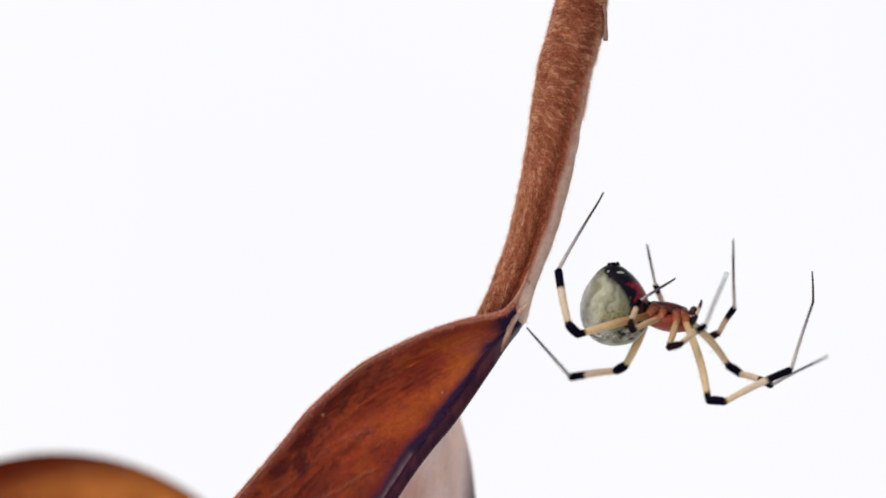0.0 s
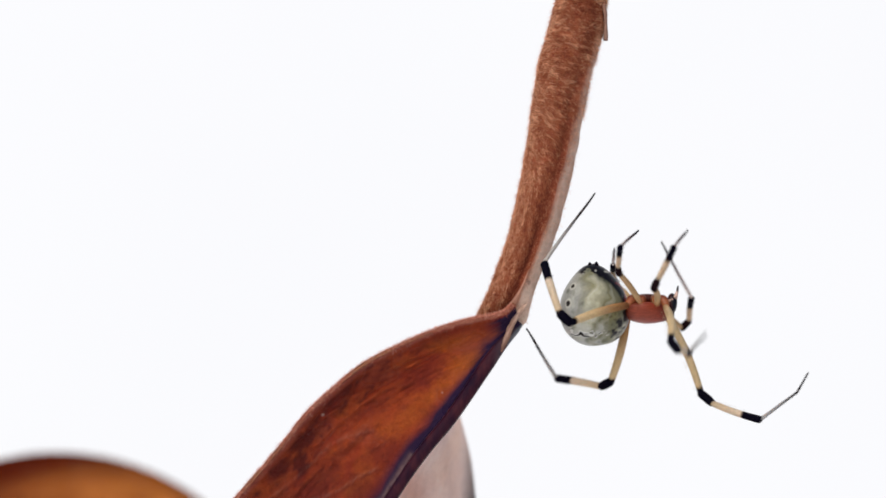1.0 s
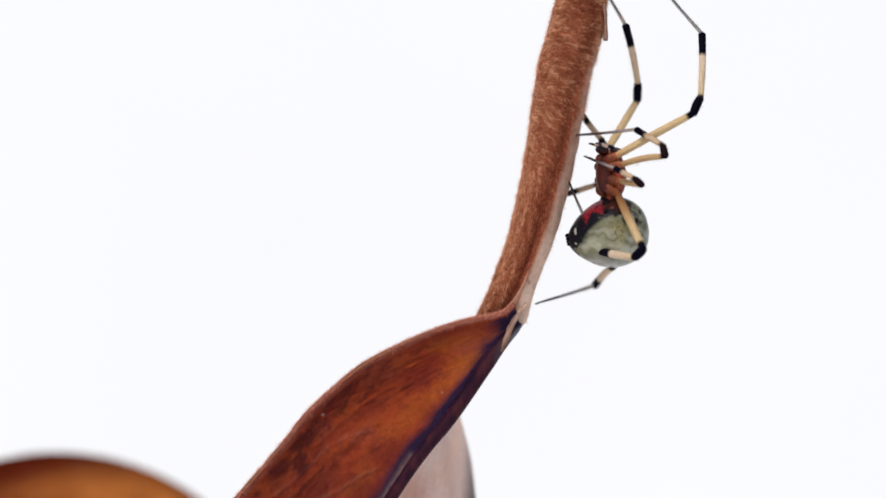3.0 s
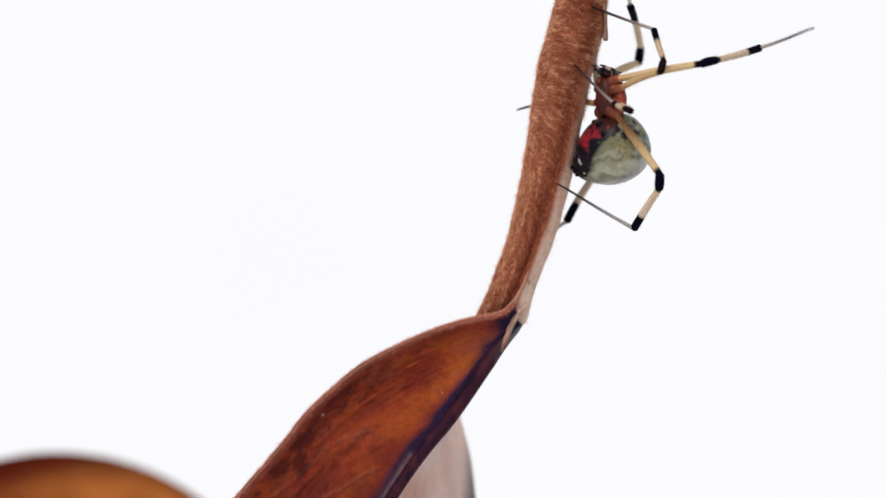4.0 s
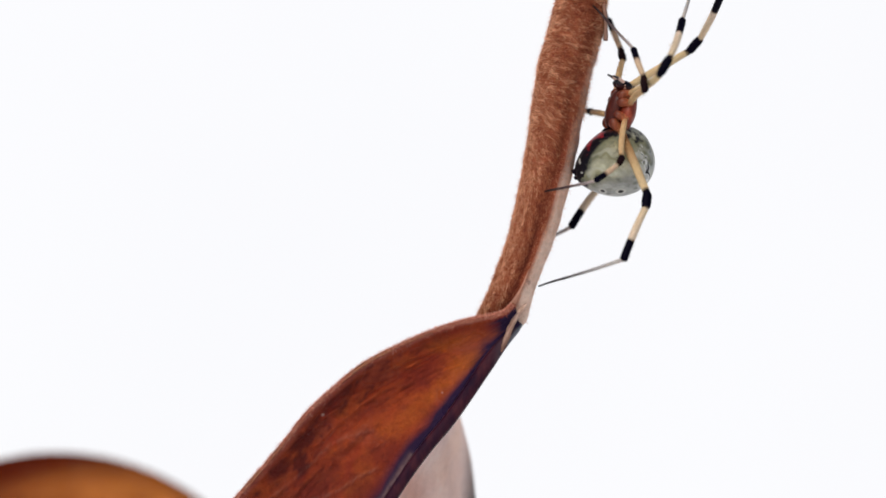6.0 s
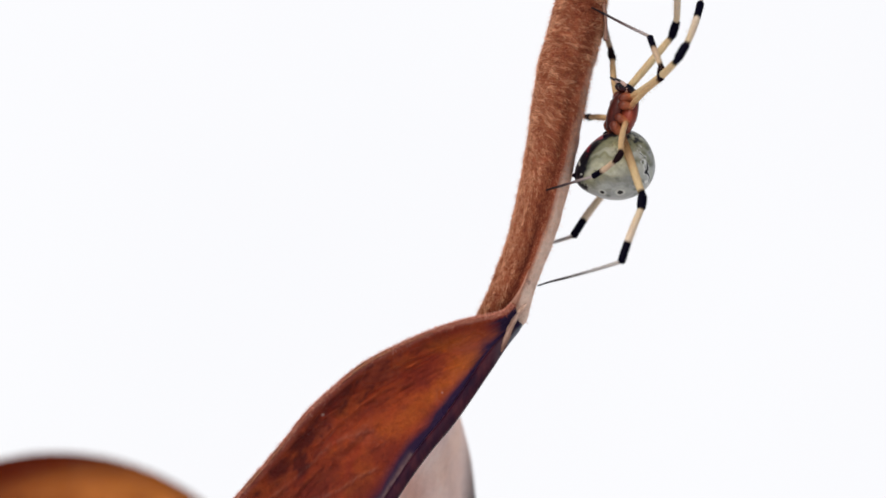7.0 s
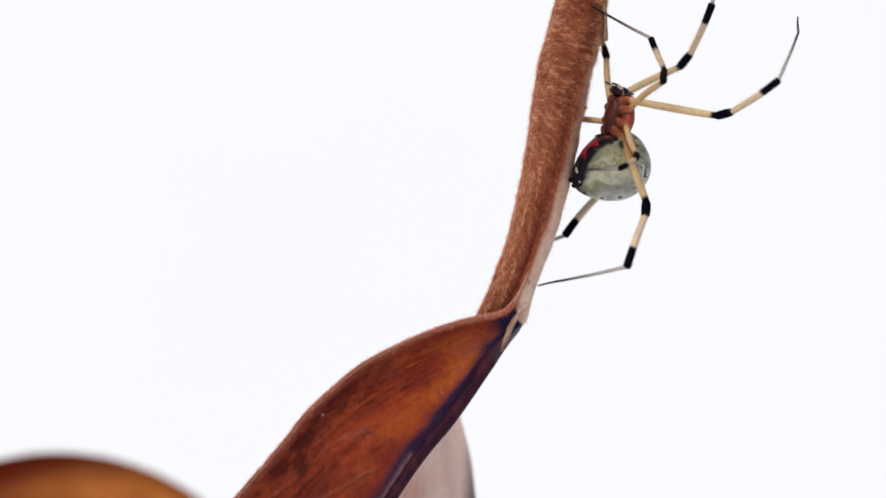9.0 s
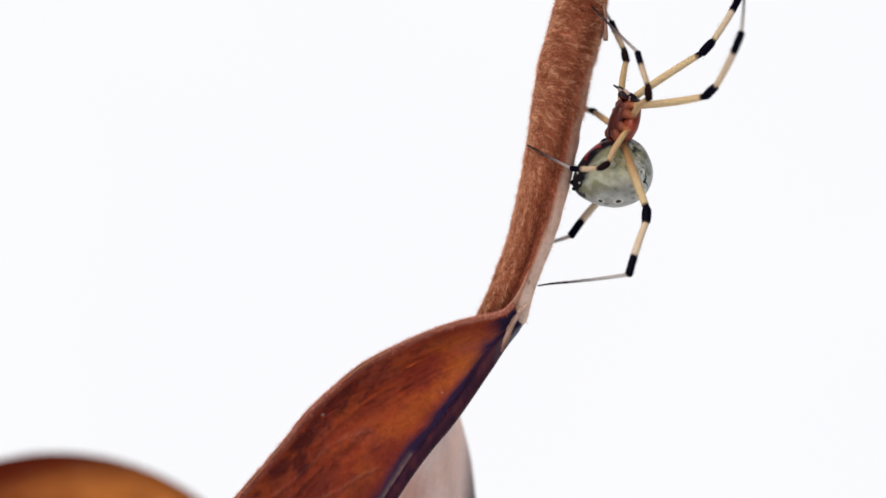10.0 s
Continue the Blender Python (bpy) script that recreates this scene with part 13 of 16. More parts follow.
    walk(joints['right3']['patella'], [
        (0,q(-0.042,-4.023,0.361,-12.6,115.8,-7.9)), (0.1,q(-0.252,-4.067,-0.49,-44.8,117.8,-43.8)), (0.2,q(-0.444,-3.959,-1.067,-62.6,123.4,-64.4)), (0.3,q(-0.699,-3.948,-1.124,-64.7,127.8,-66.9)),
        (0.4,q(-1.078,-3.994,-0.852,-63.7,130,-65.6)), (0.5,q(-1.325,-3.981,-0.719,-63.9,133.3,-66)), (0.6,q(-1.433,-3.848,-1.022,-63.3,133.9,-65.1)), (0.7,q(-1.556,-3.588,-1.463,-61.8,135.9,-63)),
        (0.8,q(-1.65,-3.224,-1.91,-61.1,138.6,-61.9)), (0.9,q(-1.697,-2.845,-2.253,-61.1,141.2,-61.9)), (1,q(-1.701,-2.585,-2.444,-61.4,142.8,-62.4)), (1.1,q(-0.678,-3.622,-1.78,112.5,47.2,108.6)),
        (1.2,q(0.301,-4.069,-0.47,93.5,47.9,83)), (1.3,q(0.383,-4.141,0.082,87.6,15.2,72.2)), (1.4,q(0.518,-3.874,0.677,89.1,-33.7,63.6)), (1.5,q(0.586,-3.573,1.092,91.7,-51.9,59.9)),
        (1.6,q(0.076,-3.954,0.701,77.6,-52.1,77.7)), (1.7,q(-0.667,-4.242,-0.101,53.6,-31.1,112.8)), (1.8,q(-1.445,-3.913,-0.974,50.4,11,129.3)), (1.9,q(-1.998,-3.096,-1.809,49.8,28.7,127.4)),
        (2,q(-2.164,-2.422,-2.236,46.7,35.1,121.5)), (2.1,q(-2.266,-2.401,-2.075,53.5,48.5,131.7)), (2.2,q(-2.486,-2.32,-1.801,-99.8,117.6,-16.4)), (2.3,q(-2.712,-2.103,-1.618,-57.1,119.3,31.6)),
        (2.4,q(-2.858,-1.858,-1.58,-37.5,132.9,55.5)), (2.5,q(-2.837,-1.706,-1.731,-32.2,144,63.4)), (2.6,q(-1.531,-3.465,-0.89,-29.6,151.2,68.2)), (2.7,q(-0.356,-3.43,1.4,-28,159.4,72.1)),
        (2.8,q(-0.396,-3.286,1.605,-27.1,165.5,75.1)), (3,q(-0.498,-3.092,1.805,153.5,2.4,-100.8)), (3.2,q(-0.612,-3.01,1.846,153.3,-9.2,-98.6)), (3.4,q(-0.726,-2.969,1.846,-26.9,-159.8,82.5)),
        (3.6,q(-0.828,-2.943,1.841,-27.3,-150.8,83.3)), (3.8,q(-0.88,-2.967,1.794,-30,-145.7,88.4)), (3.9,q(-0.563,-3.321,1.364,148.3,-26.3,-88.2)), (4,q(-0.243,-3.555,0.861,147.3,-17.9,-85.4)),
        (4.1,q(-0.357,-3.621,0.693,144.9,-30.1,-79.6)), (4.2,q(-0.576,-3.699,0.38,145.1,-27.5,-80)), (4.3,q(-0.851,-3.722,0.031,146,-24.1,-82.2)), (4.4,q(-1.112,-3.682,-0.252,146.8,-21.6,-84.2)),
        (4.5,q(-1.275,-3.633,-0.393,147.2,-21.1,-85.2)), (4.6,q(-1.261,-3.639,-0.359,147.1,-21.2,-84.9)), (4.8,q(-1.154,-3.672,-0.265,146.5,-21.7,-83.5)), (5,q(-1.054,-3.695,-0.201,146.1,-22,-82.3)),
        (5.1,q(-0.962,-3.712,-0.112,146.8,-21.9,-84.1)), (5.2,q(-0.807,-3.728,0.013,147.4,-19.5,-86)), (5.3,q(-0.635,-3.731,0.146,147.8,-15.7,-87.2)), (5.4,q(-0.486,-3.719,0.264,147.9,-11.9,-87.7)),
        (5.5,q(-0.398,-3.706,0.334,147.9,-9,-87.8)), (5.6,q(-0.408,-3.713,0.299,148,-8.4,-87.9)), (5.7,q(-0.422,-3.719,0.261,148,-7.8,-88.1)), (5.8,q(-0.44,-3.725,0.221,148,-7.2,-88.3)),
        (6,q(-0.485,-3.735,0.138,148.1,-5.9,-88.8)), (6.2,q(-0.537,-3.742,0.055,148.1,-4.7,-89.4)), (6.4,q(-0.591,-3.744,-0.022,148.2,-3.6,-90)), (6.6,q(-0.641,-3.745,-0.086,148.2,-2.7,-90.6)),
        (6.8,q(-0.682,-3.743,-0.133,148.2,-2.1,-91.1)), (7,q(-0.706,-3.741,-0.158,148.2,-1.8,-91.4)), (7.2,q(-0.682,-3.739,0.005,147.7,-13.5,-87.4)), (7.4,q(-0.604,-3.716,0.275,144.8,-29.6,-79.7)),
        (7.5,q(-0.594,-3.71,0.314,143.3,-32,-76.7)), (7.6,q(-0.626,-3.712,0.289,143.6,-31.9,-77.2)), (7.8,q(-0.737,-3.717,0.206,144.4,-31.5,-78.7)), (8,q(-0.823,-3.716,0.142,145,-31.3,-79.9)),
        (8.2,q(-0.757,-3.728,0.085,144.4,-29.7,-78.7)), (8.4,q(-0.696,-3.738,0.005,143.8,-27.5,-77.4)), (8.5,q(-0.682,-3.74,-0.019,143.6,-26.9,-77.1)), (8.6,q(-0.684,-3.741,-0.038,143.7,-26.5,-77.2)),
        (8.8,q(-0.661,-3.744,-0.123,143.7,-25.3,-77.4)), (9,q(-0.652,-3.745,-0.181,143.8,-24.4,-77.6)), (9.2,q(-0.528,-3.744,0.014,144.7,-24.2,-79.6)), (9.4,q(-0.355,-3.716,0.262,145.4,-23.1,-81.4)),
        (9.5,q(-0.311,-3.702,0.332,145.6,-22.6,-81.9)), (9.6,q(-0.274,-3.709,0.272,145.9,-19.8,-82.8)), (9.7,q(-0.206,-3.721,0.122,146.2,-14.1,-83.8)), (9.8,q(-0.125,-3.723,-0.06,146.4,-7.7,-84.6)),
        (9.9,q(-0.064,-3.734,-0.172,146.4,-2.9,-85.2)), (10,q(0.003,-3.702,-0.277,146.4,0.8,-85.3)),
    ])
    walk(joints['right3']['tibia'], [
        (0,q(-0.287,-3.989,-0.152,57.5,38.1,115.6)), (0.1,q(-0.444,-3.883,-0.994,52.2,25.5,105.7)), (0.2,q(-0.58,-3.676,-1.543,49.7,16.5,98.9)), (0.3,q(-0.836,-3.627,-1.574,48.8,13.1,95.3)),
        (0.4,q(-1.229,-3.66,-1.288,47.7,14,90.7)), (0.5,q(-1.484,-3.624,-1.134,47,13.4,87.6)), (0.6,q(-1.599,-3.49,-1.432,47,11.7,87.6)), (0.7,q(-1.742,-3.224,-1.859,47.2,9.2,88.9)),
        (0.8,q(-1.851,-2.847,-2.287,47.5,6.5,90.9)), (0.9,q(-1.906,-2.454,-2.61,47.7,4.1,92.9)), (1,q(-1.911,-2.182,-2.788,47.8,2.7,94.1)), (1.1,q(-0.801,-3.255,-2.198,47.9,6.2,95.6)),
        (1.2,q(0.348,-3.689,-0.892,48.3,13.5,98.2)), (1.3,q(0.551,-3.618,-0.067,47.9,7.3,96.1)), (1.4,q(0.728,-3.449,0.993,47.9,-4.7,92.6)), (1.5,q(0.762,-3.269,1.54,48.2,-16.9,90.8)),
        (1.6,q(0.151,-3.612,1.151,47.6,-13.1,93.3)), (1.7,q(-0.855,-3.792,0.193,47.4,-8.8,94)), (1.8,q(-1.8,-3.481,-1.083,47.4,-5.3,94.3)), (1.9,q(-2.301,-2.699,-2.082,47.4,0.2,94.4)),
        (2,q(-2.408,-2.024,-2.564,47.3,5.5,92.7)), (2.1,q(-2.517,-2.119,-2.501,48.6,25.6,97.6)), (2.2,q(-2.74,-2.245,-2.305,56.9,58.1,109.4)), (2.3,q(-2.95,-2.249,-2.115,-17.2,100.2,38.1)),
        (2.4,q(-3.077,-2.177,-1.998,26.4,128.5,84.3)), (2.5,q(-3.043,-2.118,-2.067,29.6,149.5,89)), (2.6,q(-1.717,-3.929,-1.165,17.7,142.2,68)), (2.7,q(-0.52,-3.938,1.2,7.9,130.4,54)),
        (2.8,q(-0.538,-3.819,1.462,14.1,136.2,62.5)), (3,q(-0.605,-3.652,1.781,20.5,151.3,73.1)), (3.2,q(-0.696,-3.566,1.937,22.4,168.4,78.7)), (3.4,q(-0.796,-3.499,2.042,-157.4,-5.7,-98.2)),
        (3.6,q(-0.886,-3.436,2.119,22,-159.6,84.4)), (3.8,q(-0.893,-3.437,2.115,17.6,-154,95.6)), (3.9,q(-0.547,-3.831,1.616,-162.1,-20.9,-85.3)), (4,q(-0.2,-4.096,1.036,-161.8,-15.4,-86.3)),
        (4.1,q(-0.268,-4.106,0.979,9.9,-137.1,110.3)), (4.2,q(-0.489,-4.197,0.644,6,-136.5,116)), (4.3,q(-0.78,-4.237,0.264,4.1,-136.8,118.8)), (4.4,q(-1.058,-4.209,-0.042,2,-136.7,121.8)),
        (4.5,q(-1.231,-4.163,-0.188,-0.2,-135.6,125)), (4.6,q(-1.214,-4.169,-0.153,-0.2,-136.1,125)), (4.8,q(-1.094,-4.198,-0.055,-0,-136.9,124.8)), (5,q(-0.983,-4.219,0.013,0.1,-137.2,124.6)),
        (5.1,q(-0.908,-4.237,0.101,5.3,-138.2,116.8)), (5.2,q(-0.77,-4.264,0.203,11.7,-144.7,106.5)), (5.3,q(-0.608,-4.279,0.301,15.6,-154.5,98.9)), (5.4,q(-0.463,-4.276,0.382,-162.8,-15.7,-85.5)),
        (5.5,q(-0.377,-4.268,0.424,-162.4,-8.4,-87.7)), (5.6,q(-0.388,-4.276,0.383,-162.4,-7.9,-87.7)), (5.7,q(-0.403,-4.283,0.338,-162.4,-7.4,-87.7)), (5.8,q(-0.423,-4.29,0.292,-162.4,-7,-87.8)),
        (6,q(-0.473,-4.302,0.196,-162.3,-6.1,-87.9)), (6.2,q(-0.531,-4.31,0.101,-162.3,-5.3,-88.1)), (6.4,q(-0.592,-4.313,0.014,-162.3,-4.7,-88.3)), (6.6,q(-0.647,-4.314,-0.059,-162.3,-4.2,-88.4)),
        (6.8,q(-0.693,-4.313,-0.112,-162.3,-3.9,-88.6)), (7,q(-0.72,-4.311,-0.14,-162.3,-3.8,-88.6)), (7.2,q(-0.656,-4.293,0.138,-164.3,-23.9,-80.5)), (7.4,q(-0.515,-4.204,0.556,3.2,-130.6,119.8)),
        (7.5,q(-0.483,-4.181,0.616,-3.9,-127.7,129)), (7.6,q(-0.518,-4.184,0.59,-4,-127.5,129.1)), (7.8,q(-0.642,-4.193,0.504,-4.2,-126.8,129.4)), (8,q(-0.738,-4.196,0.437,-4.5,-126.2,129.7)),
        (8.2,q(-0.66,-4.214,0.367,-4.4,-127.9,129.6)), (8.4,q(-0.586,-4.231,0.268,-4.2,-130.4,129.4)), (8.5,q(-0.569,-4.236,0.238,-4.1,-131.1,129.3)), (8.6,q(-0.571,-4.238,0.216,-3.9,-131.3,129)),
        (8.8,q(-0.549,-4.247,0.12,-2.9,-131.8,127.6)), (9,q(-0.54,-4.252,0.054,-2.1,-132.3,126.5)), (9.2,q(-0.435,-4.255,0.247,5.5,-135.5,116.1)), (9.4,q(-0.277,-4.234,0.485,12.3,-142.1,105.7)),
        (9.5,q(-0.237,-4.223,0.551,13.7,-144.4,103.3)), (9.6,q(-0.206,-4.241,0.465,15.4,-148.8,100.3)), (9.7,q(-0.146,-4.27,0.261,-162.9,-22.8,-83.5)), (9.8,q(-0.072,-4.285,0.017,-161.9,-13.7,-86.7)),
        (9.9,q(-0.016,-4.301,-0.143,-161.4,-6.2,-89.1)), (10,q(0.049,-4.27,-0.284,-161.4,-1,-90.6)),
    ])
    walk(joints['right3']['metatarsus'], [
        (0,q(-0.988,-2.527,-1.421,-47.3,35.5,-107.7)), (0.1,q(-0.946,-2.094,-1.881,-43.4,42.5,-101.6)), (0.2,q(-0.886,-1.725,-2.127,-38.2,44.2,-94)), (0.3,q(-1.021,-1.63,-2.04,-35.5,55.5,-90.5)),
        (0.4,q(-1.254,-1.666,-1.785,-29.6,65.6,-83.7)), (0.5,q(-1.4,-1.628,-1.609,-20.4,73.4,-73.9)), (0.6,q(-1.514,-1.476,-1.849,-20.9,68.1,-74.5)), (0.7,q(-1.704,-1.19,-2.188,-24.5,60,-78.4)),
        (0.8,q(-1.882,-0.8,-2.519,-27.4,50.9,-82)), (0.9,q(-2.009,-0.403,-2.757,-29.2,42.8,-84.5)), (1,q(-2.056,-0.134,-2.884,-30,37.8,-85.7)), (1.1,q(-1,-1.215,-2.419,-32.4,48.2,-89.2)),
        (1.2,q(0.065,-1.722,-1.37,-34.7,56.1,-92.1)), (1.3,q(0.339,-1.628,-0.324,-34.6,31.3,-91.9)), (1.4,q(0.637,-1.406,1.163,-35.2,-2,-94)), (1.5,q(0.736,-1.297,2.14,-34.5,-23.1,-97)),
        (1.6,q(0.037,-1.612,1.616,-34.2,-14.2,-98)), (1.7,q(-0.995,-1.797,0.504,-34.1,0.2,-98.8)), (1.8,q(-1.952,-1.446,-0.895,-34.1,15.7,-98.9)), (1.9,q(-2.461,-0.644,-2.09,-33.7,30.3,-97.9)),
        (2,q(-2.506,0.017,-2.761,-32.4,38.4,-95.7)), (2.1,q(-2.76,-0.296,-3.384,-41.2,54.3,-107.6)), (2.2,q(-3.095,-1.24,-4.021,88.7,105.6,18.2)), (2.3,q(-3.23,-2.468,-4.091,8.3,122.8,-66.7)),
        (2.4,q(-3.201,-3.42,-3.57,-3,151.5,-82.8)), (2.5,q(-3.073,-3.851,-3.089,-4.6,168.5,-87.4)), (2.6,q(-2.307,-5.393,-2.388,-4.8,150.9,-88)), (2.7,q(-1.295,-5.003,-0.349,-4.4,131.1,-87.4)),
        (2.8,q(-1.216,-5.119,0.057,-4.8,126.5,-88)), (3,q(-1.119,-5.349,0.81,-3.8,121.1,-86.7)), (3.2,q(-1.083,-5.498,1.533,0,119.2,-82.3)), (3.4,q(-1.081,-5.471,2.242,5.5,118.9,-76.1)),
        (3.6,q(-1.069,-5.3,2.814,10.4,119.4,-70.5)), (3.8,q(-0.718,-5.222,2.988,20,124.5,-59.2)), (3.9,q(-0.395,-5.688,2.329,38,111.2,-39)), (4,q(-0.075,-6.015,1.564,84.1,105.1,9.1)),
        (4.1,q(0.239,-5.476,2.335,102.1,126.9,28.8)), (4.2,q(0.146,-5.496,2.017,96.4,129.9,21.5)), (4.3,q(-0.079,-5.512,1.628,95.7,130.6,20.7)), (4.4,q(-0.292,-5.442,1.325,96.1,131.5,21.1)),
        (4.5,q(-0.413,-5.33,1.207,97.4,132.2,22.9)), (4.6,q(-0.39,-5.346,1.229,96.8,132.9,22)), (4.8,q(-0.264,-5.394,1.308,95.9,134.1,20.9)), (5,q(-0.151,-5.424,1.367,95.6,134.5,20.4)),
        (5.1,q(-0.238,-5.566,1.429,93.1,127.3,17.2)), (5.2,q(-0.306,-5.825,1.354,86,120.2,8.6)), (5.3,q(-0.329,-6.058,1.158,75.2,115.3,-3.6)), (5.4,q(-0.314,-6.19,0.92,64.3,112.5,-15.5)),
        (5.5,q(-0.297,-6.239,0.716,55.1,110.9,-25.4)), (5.6,q(-0.308,-6.25,0.658,53.8,111.3,-26.8)), (5.7,q(-0.325,-6.259,0.596,52.6,111.7,-28.1)), (5.8,q(-0.347,-6.268,0.533,51.5,112.2,-29.2)),
        (6,q(-0.401,-6.283,0.407,49.5,113.3,-31.4)), (6.2,q(-0.465,-6.294,0.286,48,114.6,-33.1)), (6.4,q(-0.532,-6.3,0.178,46.8,115.7,-34.4)), (6.6,q(-0.593,-6.303,0.088,45.9,116.8,-35.5)),
        (6.8,q(-0.643,-6.301,0.025,45.3,117.5,-36.1)), (7,q(-0.672,-6.3,-0.006,45.1,117.9,-36.4)), (7.2,q(-0.355,-6.091,0.946,69,115.2,-9.7)), (7.4,q(0.13,-5.331,2.069,104,122.2,29.8)),
        (7.5,q(0.285,-5.128,2.194,-71.8,51,-145.1)), (7.6,q(0.248,-5.126,2.172,-71.6,51.2,-144.8)), (7.8,q(0.116,-5.116,2.101,-70.9,51.8,-143.9)), (8,q(0.015,-5.103,2.046,-70.2,52.3,-143.1)),
        (8.2,q(0.12,-5.157,1.941,-72.8,50.5,-146.4)), (8.4,q(0.234,-5.229,1.788,103.6,132.5,28.9)), (8.5,q(0.261,-5.251,1.741,102.6,133.4,27.5)), (8.6,q(0.257,-5.262,1.713,102.4,133.4,27.2)),
        (8.8,q(0.262,-5.302,1.606,102.5,132.4,27.3)), (9,q(0.258,-5.33,1.529,102.4,131.9,27.3)), (9.2,q(0.191,-5.534,1.644,100.6,126.5,24.9)), (9.4,q(0.15,-5.748,1.711,96.2,120.3,19.6)),
        (9.5,q(0.137,-5.801,1.712,94,119,17.1)), (9.6,q(0.099,-5.919,1.499,88.5,116.8,10.9)), (9.7,q(0.062,-6.097,1.034,77.9,115.3,-0.9)), (9.8,q(0.038,-6.22,0.488,66.7,115.4,-13.3)),
        (9.9,q(0.015,-6.284,0.073,57.8,115.8,-23.1)), (10,q(0.028,-6.264,-0.251,52.7,116.3,-28.8)),
    ])
    walk(joints['right3']['tarsus'], [
        (0,q(-1.575,-4.362,-2.793,-47.3,35.5,-107.7)), (0.1,q(-1.297,-3.802,-3.479,-43.4,42.5,-101.6)), (0.2,q(-1.003,-3.416,-3.775,-38.2,44.2,-94)), (0.3,q(-1.031,-2.968,-3.99,-35.5,55.5,-90.5)),
        (0.4,q(-1.147,-2.635,-3.94,-29.6,65.6,-83.7)), (0.5,q(-1.213,-2.276,-3.875,-20.4,73.4,-73.9)), (0.6,q(-1.278,-2.327,-4.043,-20.9,68.1,-74.5)), (0.7,q(-1.467,-2.349,-4.236,-24.5,60,-78.4)),
        (0.8,q(-1.674,-2.277,-4.354,-27.4,50.9,-82)), (0.9,q(-1.842,-2.13,-4.365,-29.2,42.8,-84.5)), (1,q(-1.917,-1.998,-4.333,-30,37.8,-85.7)), (1.1,q(-0.977,-2.793,-4.181,-32.4,48.2,-89.2)),
        (1.2,q(0.017,-3.041,-3.333,-34.7,56.1,-92.1)), (1.3,q(0.271,-3.647,-1.554,-34.6,31.3,-91.9)), (1.4,q(0.472,-3.764,1.244,-35.2,-2,-94)), (1.5,q(0.472,-3.455,3.069,-34.5,-23.1,-97)),
        (1.6,q(-0.283,-3.882,2.197,-34.2,-14.2,-98)), (1.7,q(-1.357,-4.134,0.494,-34.1,0.2,-98.8)), (1.8,q(-2.305,-3.694,-1.536,-34.1,15.7,-98.9)), (1.9,q(-2.742,-2.667,-3.283,-33.7,30.3,-97.9)),
        (2,q(-2.689,-1.828,-4.23,-32.4,38.4,-95.7)), (2.1,q(-3.178,-1.61,-5.305,-41.2,54.3,-107.6)), (2.2,q(-3.7,-1.439,-6.299,88.7,105.6,18.2)), (2.3,q(-3.736,-1.292,-6.08,8.3,122.8,-66.7)),
        (2.4,q(-3.463,-1.359,-4.698,-3,151.5,-82.8)), (2.5,q(-3.178,-1.536,-3.559,-4.6,168.5,-87.4)), (2.6,q(-2.379,-3.328,-3.539,-4.8,150.9,-88)), (2.7,q(-1.366,-3.449,-2.13,-4.4,131.1,-87.4)),
        (2.8,q(-1.266,-3.715,-1.845,-4.8,126.5,-88)), (3,q(-1.19,-4.13,-1.215,-3.8,121.1,-86.7)), (3.2,q(-1.238,-4.355,-0.531,0,119.2,-82.3)), (3.4,q(-1.356,-4.363,0.171,5.5,118.9,-76.1)),
        (3.6,q(-1.458,-4.205,0.754,10.4,119.4,-70.5)), (3.8,q(-1.404,-4.071,1.039,20,124.5,-59.2)), (3.9,q(-1.061,-5.148,0.125,38,111.2,-39)), (4,q(-0.684,-6.113,-0.719,84.1,105.1,9.1)),
        (4.1,q(-1.006,-6.162,0.445,102.1,126.9,28.8)), (4.2,q(-1.265,-6.052,0.202,96.4,129.9,21.5)), (4.3,q(-1.521,-6.055,-0.166,95.7,130.6,20.7)), (4.4,q(-1.755,-6.007,-0.446,96.1,131.5,21.1)),
        (4.5,q(-1.876,-5.948,-0.545,97.4,132.2,22.9)), (4.6,q(-1.883,-5.951,-0.502,96.8,132.9,22)), (4.8,q(-1.801,-5.979,-0.391,95.9,134.1,20.9)), (5,q(-1.706,-6.001,-0.318,95.6,134.5,20.4)),
        (5.1,q(-1.607,-5.988,-0.452,93.1,127.3,17.2)), (5.2,q(-1.484,-6.002,-0.689,86,120.2,8.6)), (5.3,q(-1.338,-5.994,-0.98,75.2,115.3,-3.6)), (5.4,q(-1.188,-5.948,-1.264,64.3,112.5,-15.5)),
        (5.5,q(-1.061,-5.877,-1.492,55.1,110.9,-25.4)), (5.6,q(-1.075,-5.863,-1.546,53.8,111.3,-26.8)), (5.7,q(-1.097,-5.847,-1.601,52.6,111.7,-28.1)), (5.8,q(-1.127,-5.831,-1.656,51.5,112.2,-29.2)),
        (6,q(-1.201,-5.796,-1.764,49.5,113.3,-31.4)), (6.2,q(-1.288,-5.757,-1.865,48,114.6,-33.1)), (6.4,q(-1.379,-5.719,-1.953,46.8,115.7,-34.4)), (6.6,q(-1.461,-5.685,-2.023,45.9,116.8,-35.5)),
        (6.8,q(-1.526,-5.658,-2.072,45.3,117.5,-36.1)), (7,q(-1.563,-5.644,-2.097,45.1,117.9,-36.4)), (7.2,q(-1.347,-5.921,-1.194,69,115.2,-9.7)), (7.4,q(-0.964,-5.957,0.068,104,122.2,29.8)),
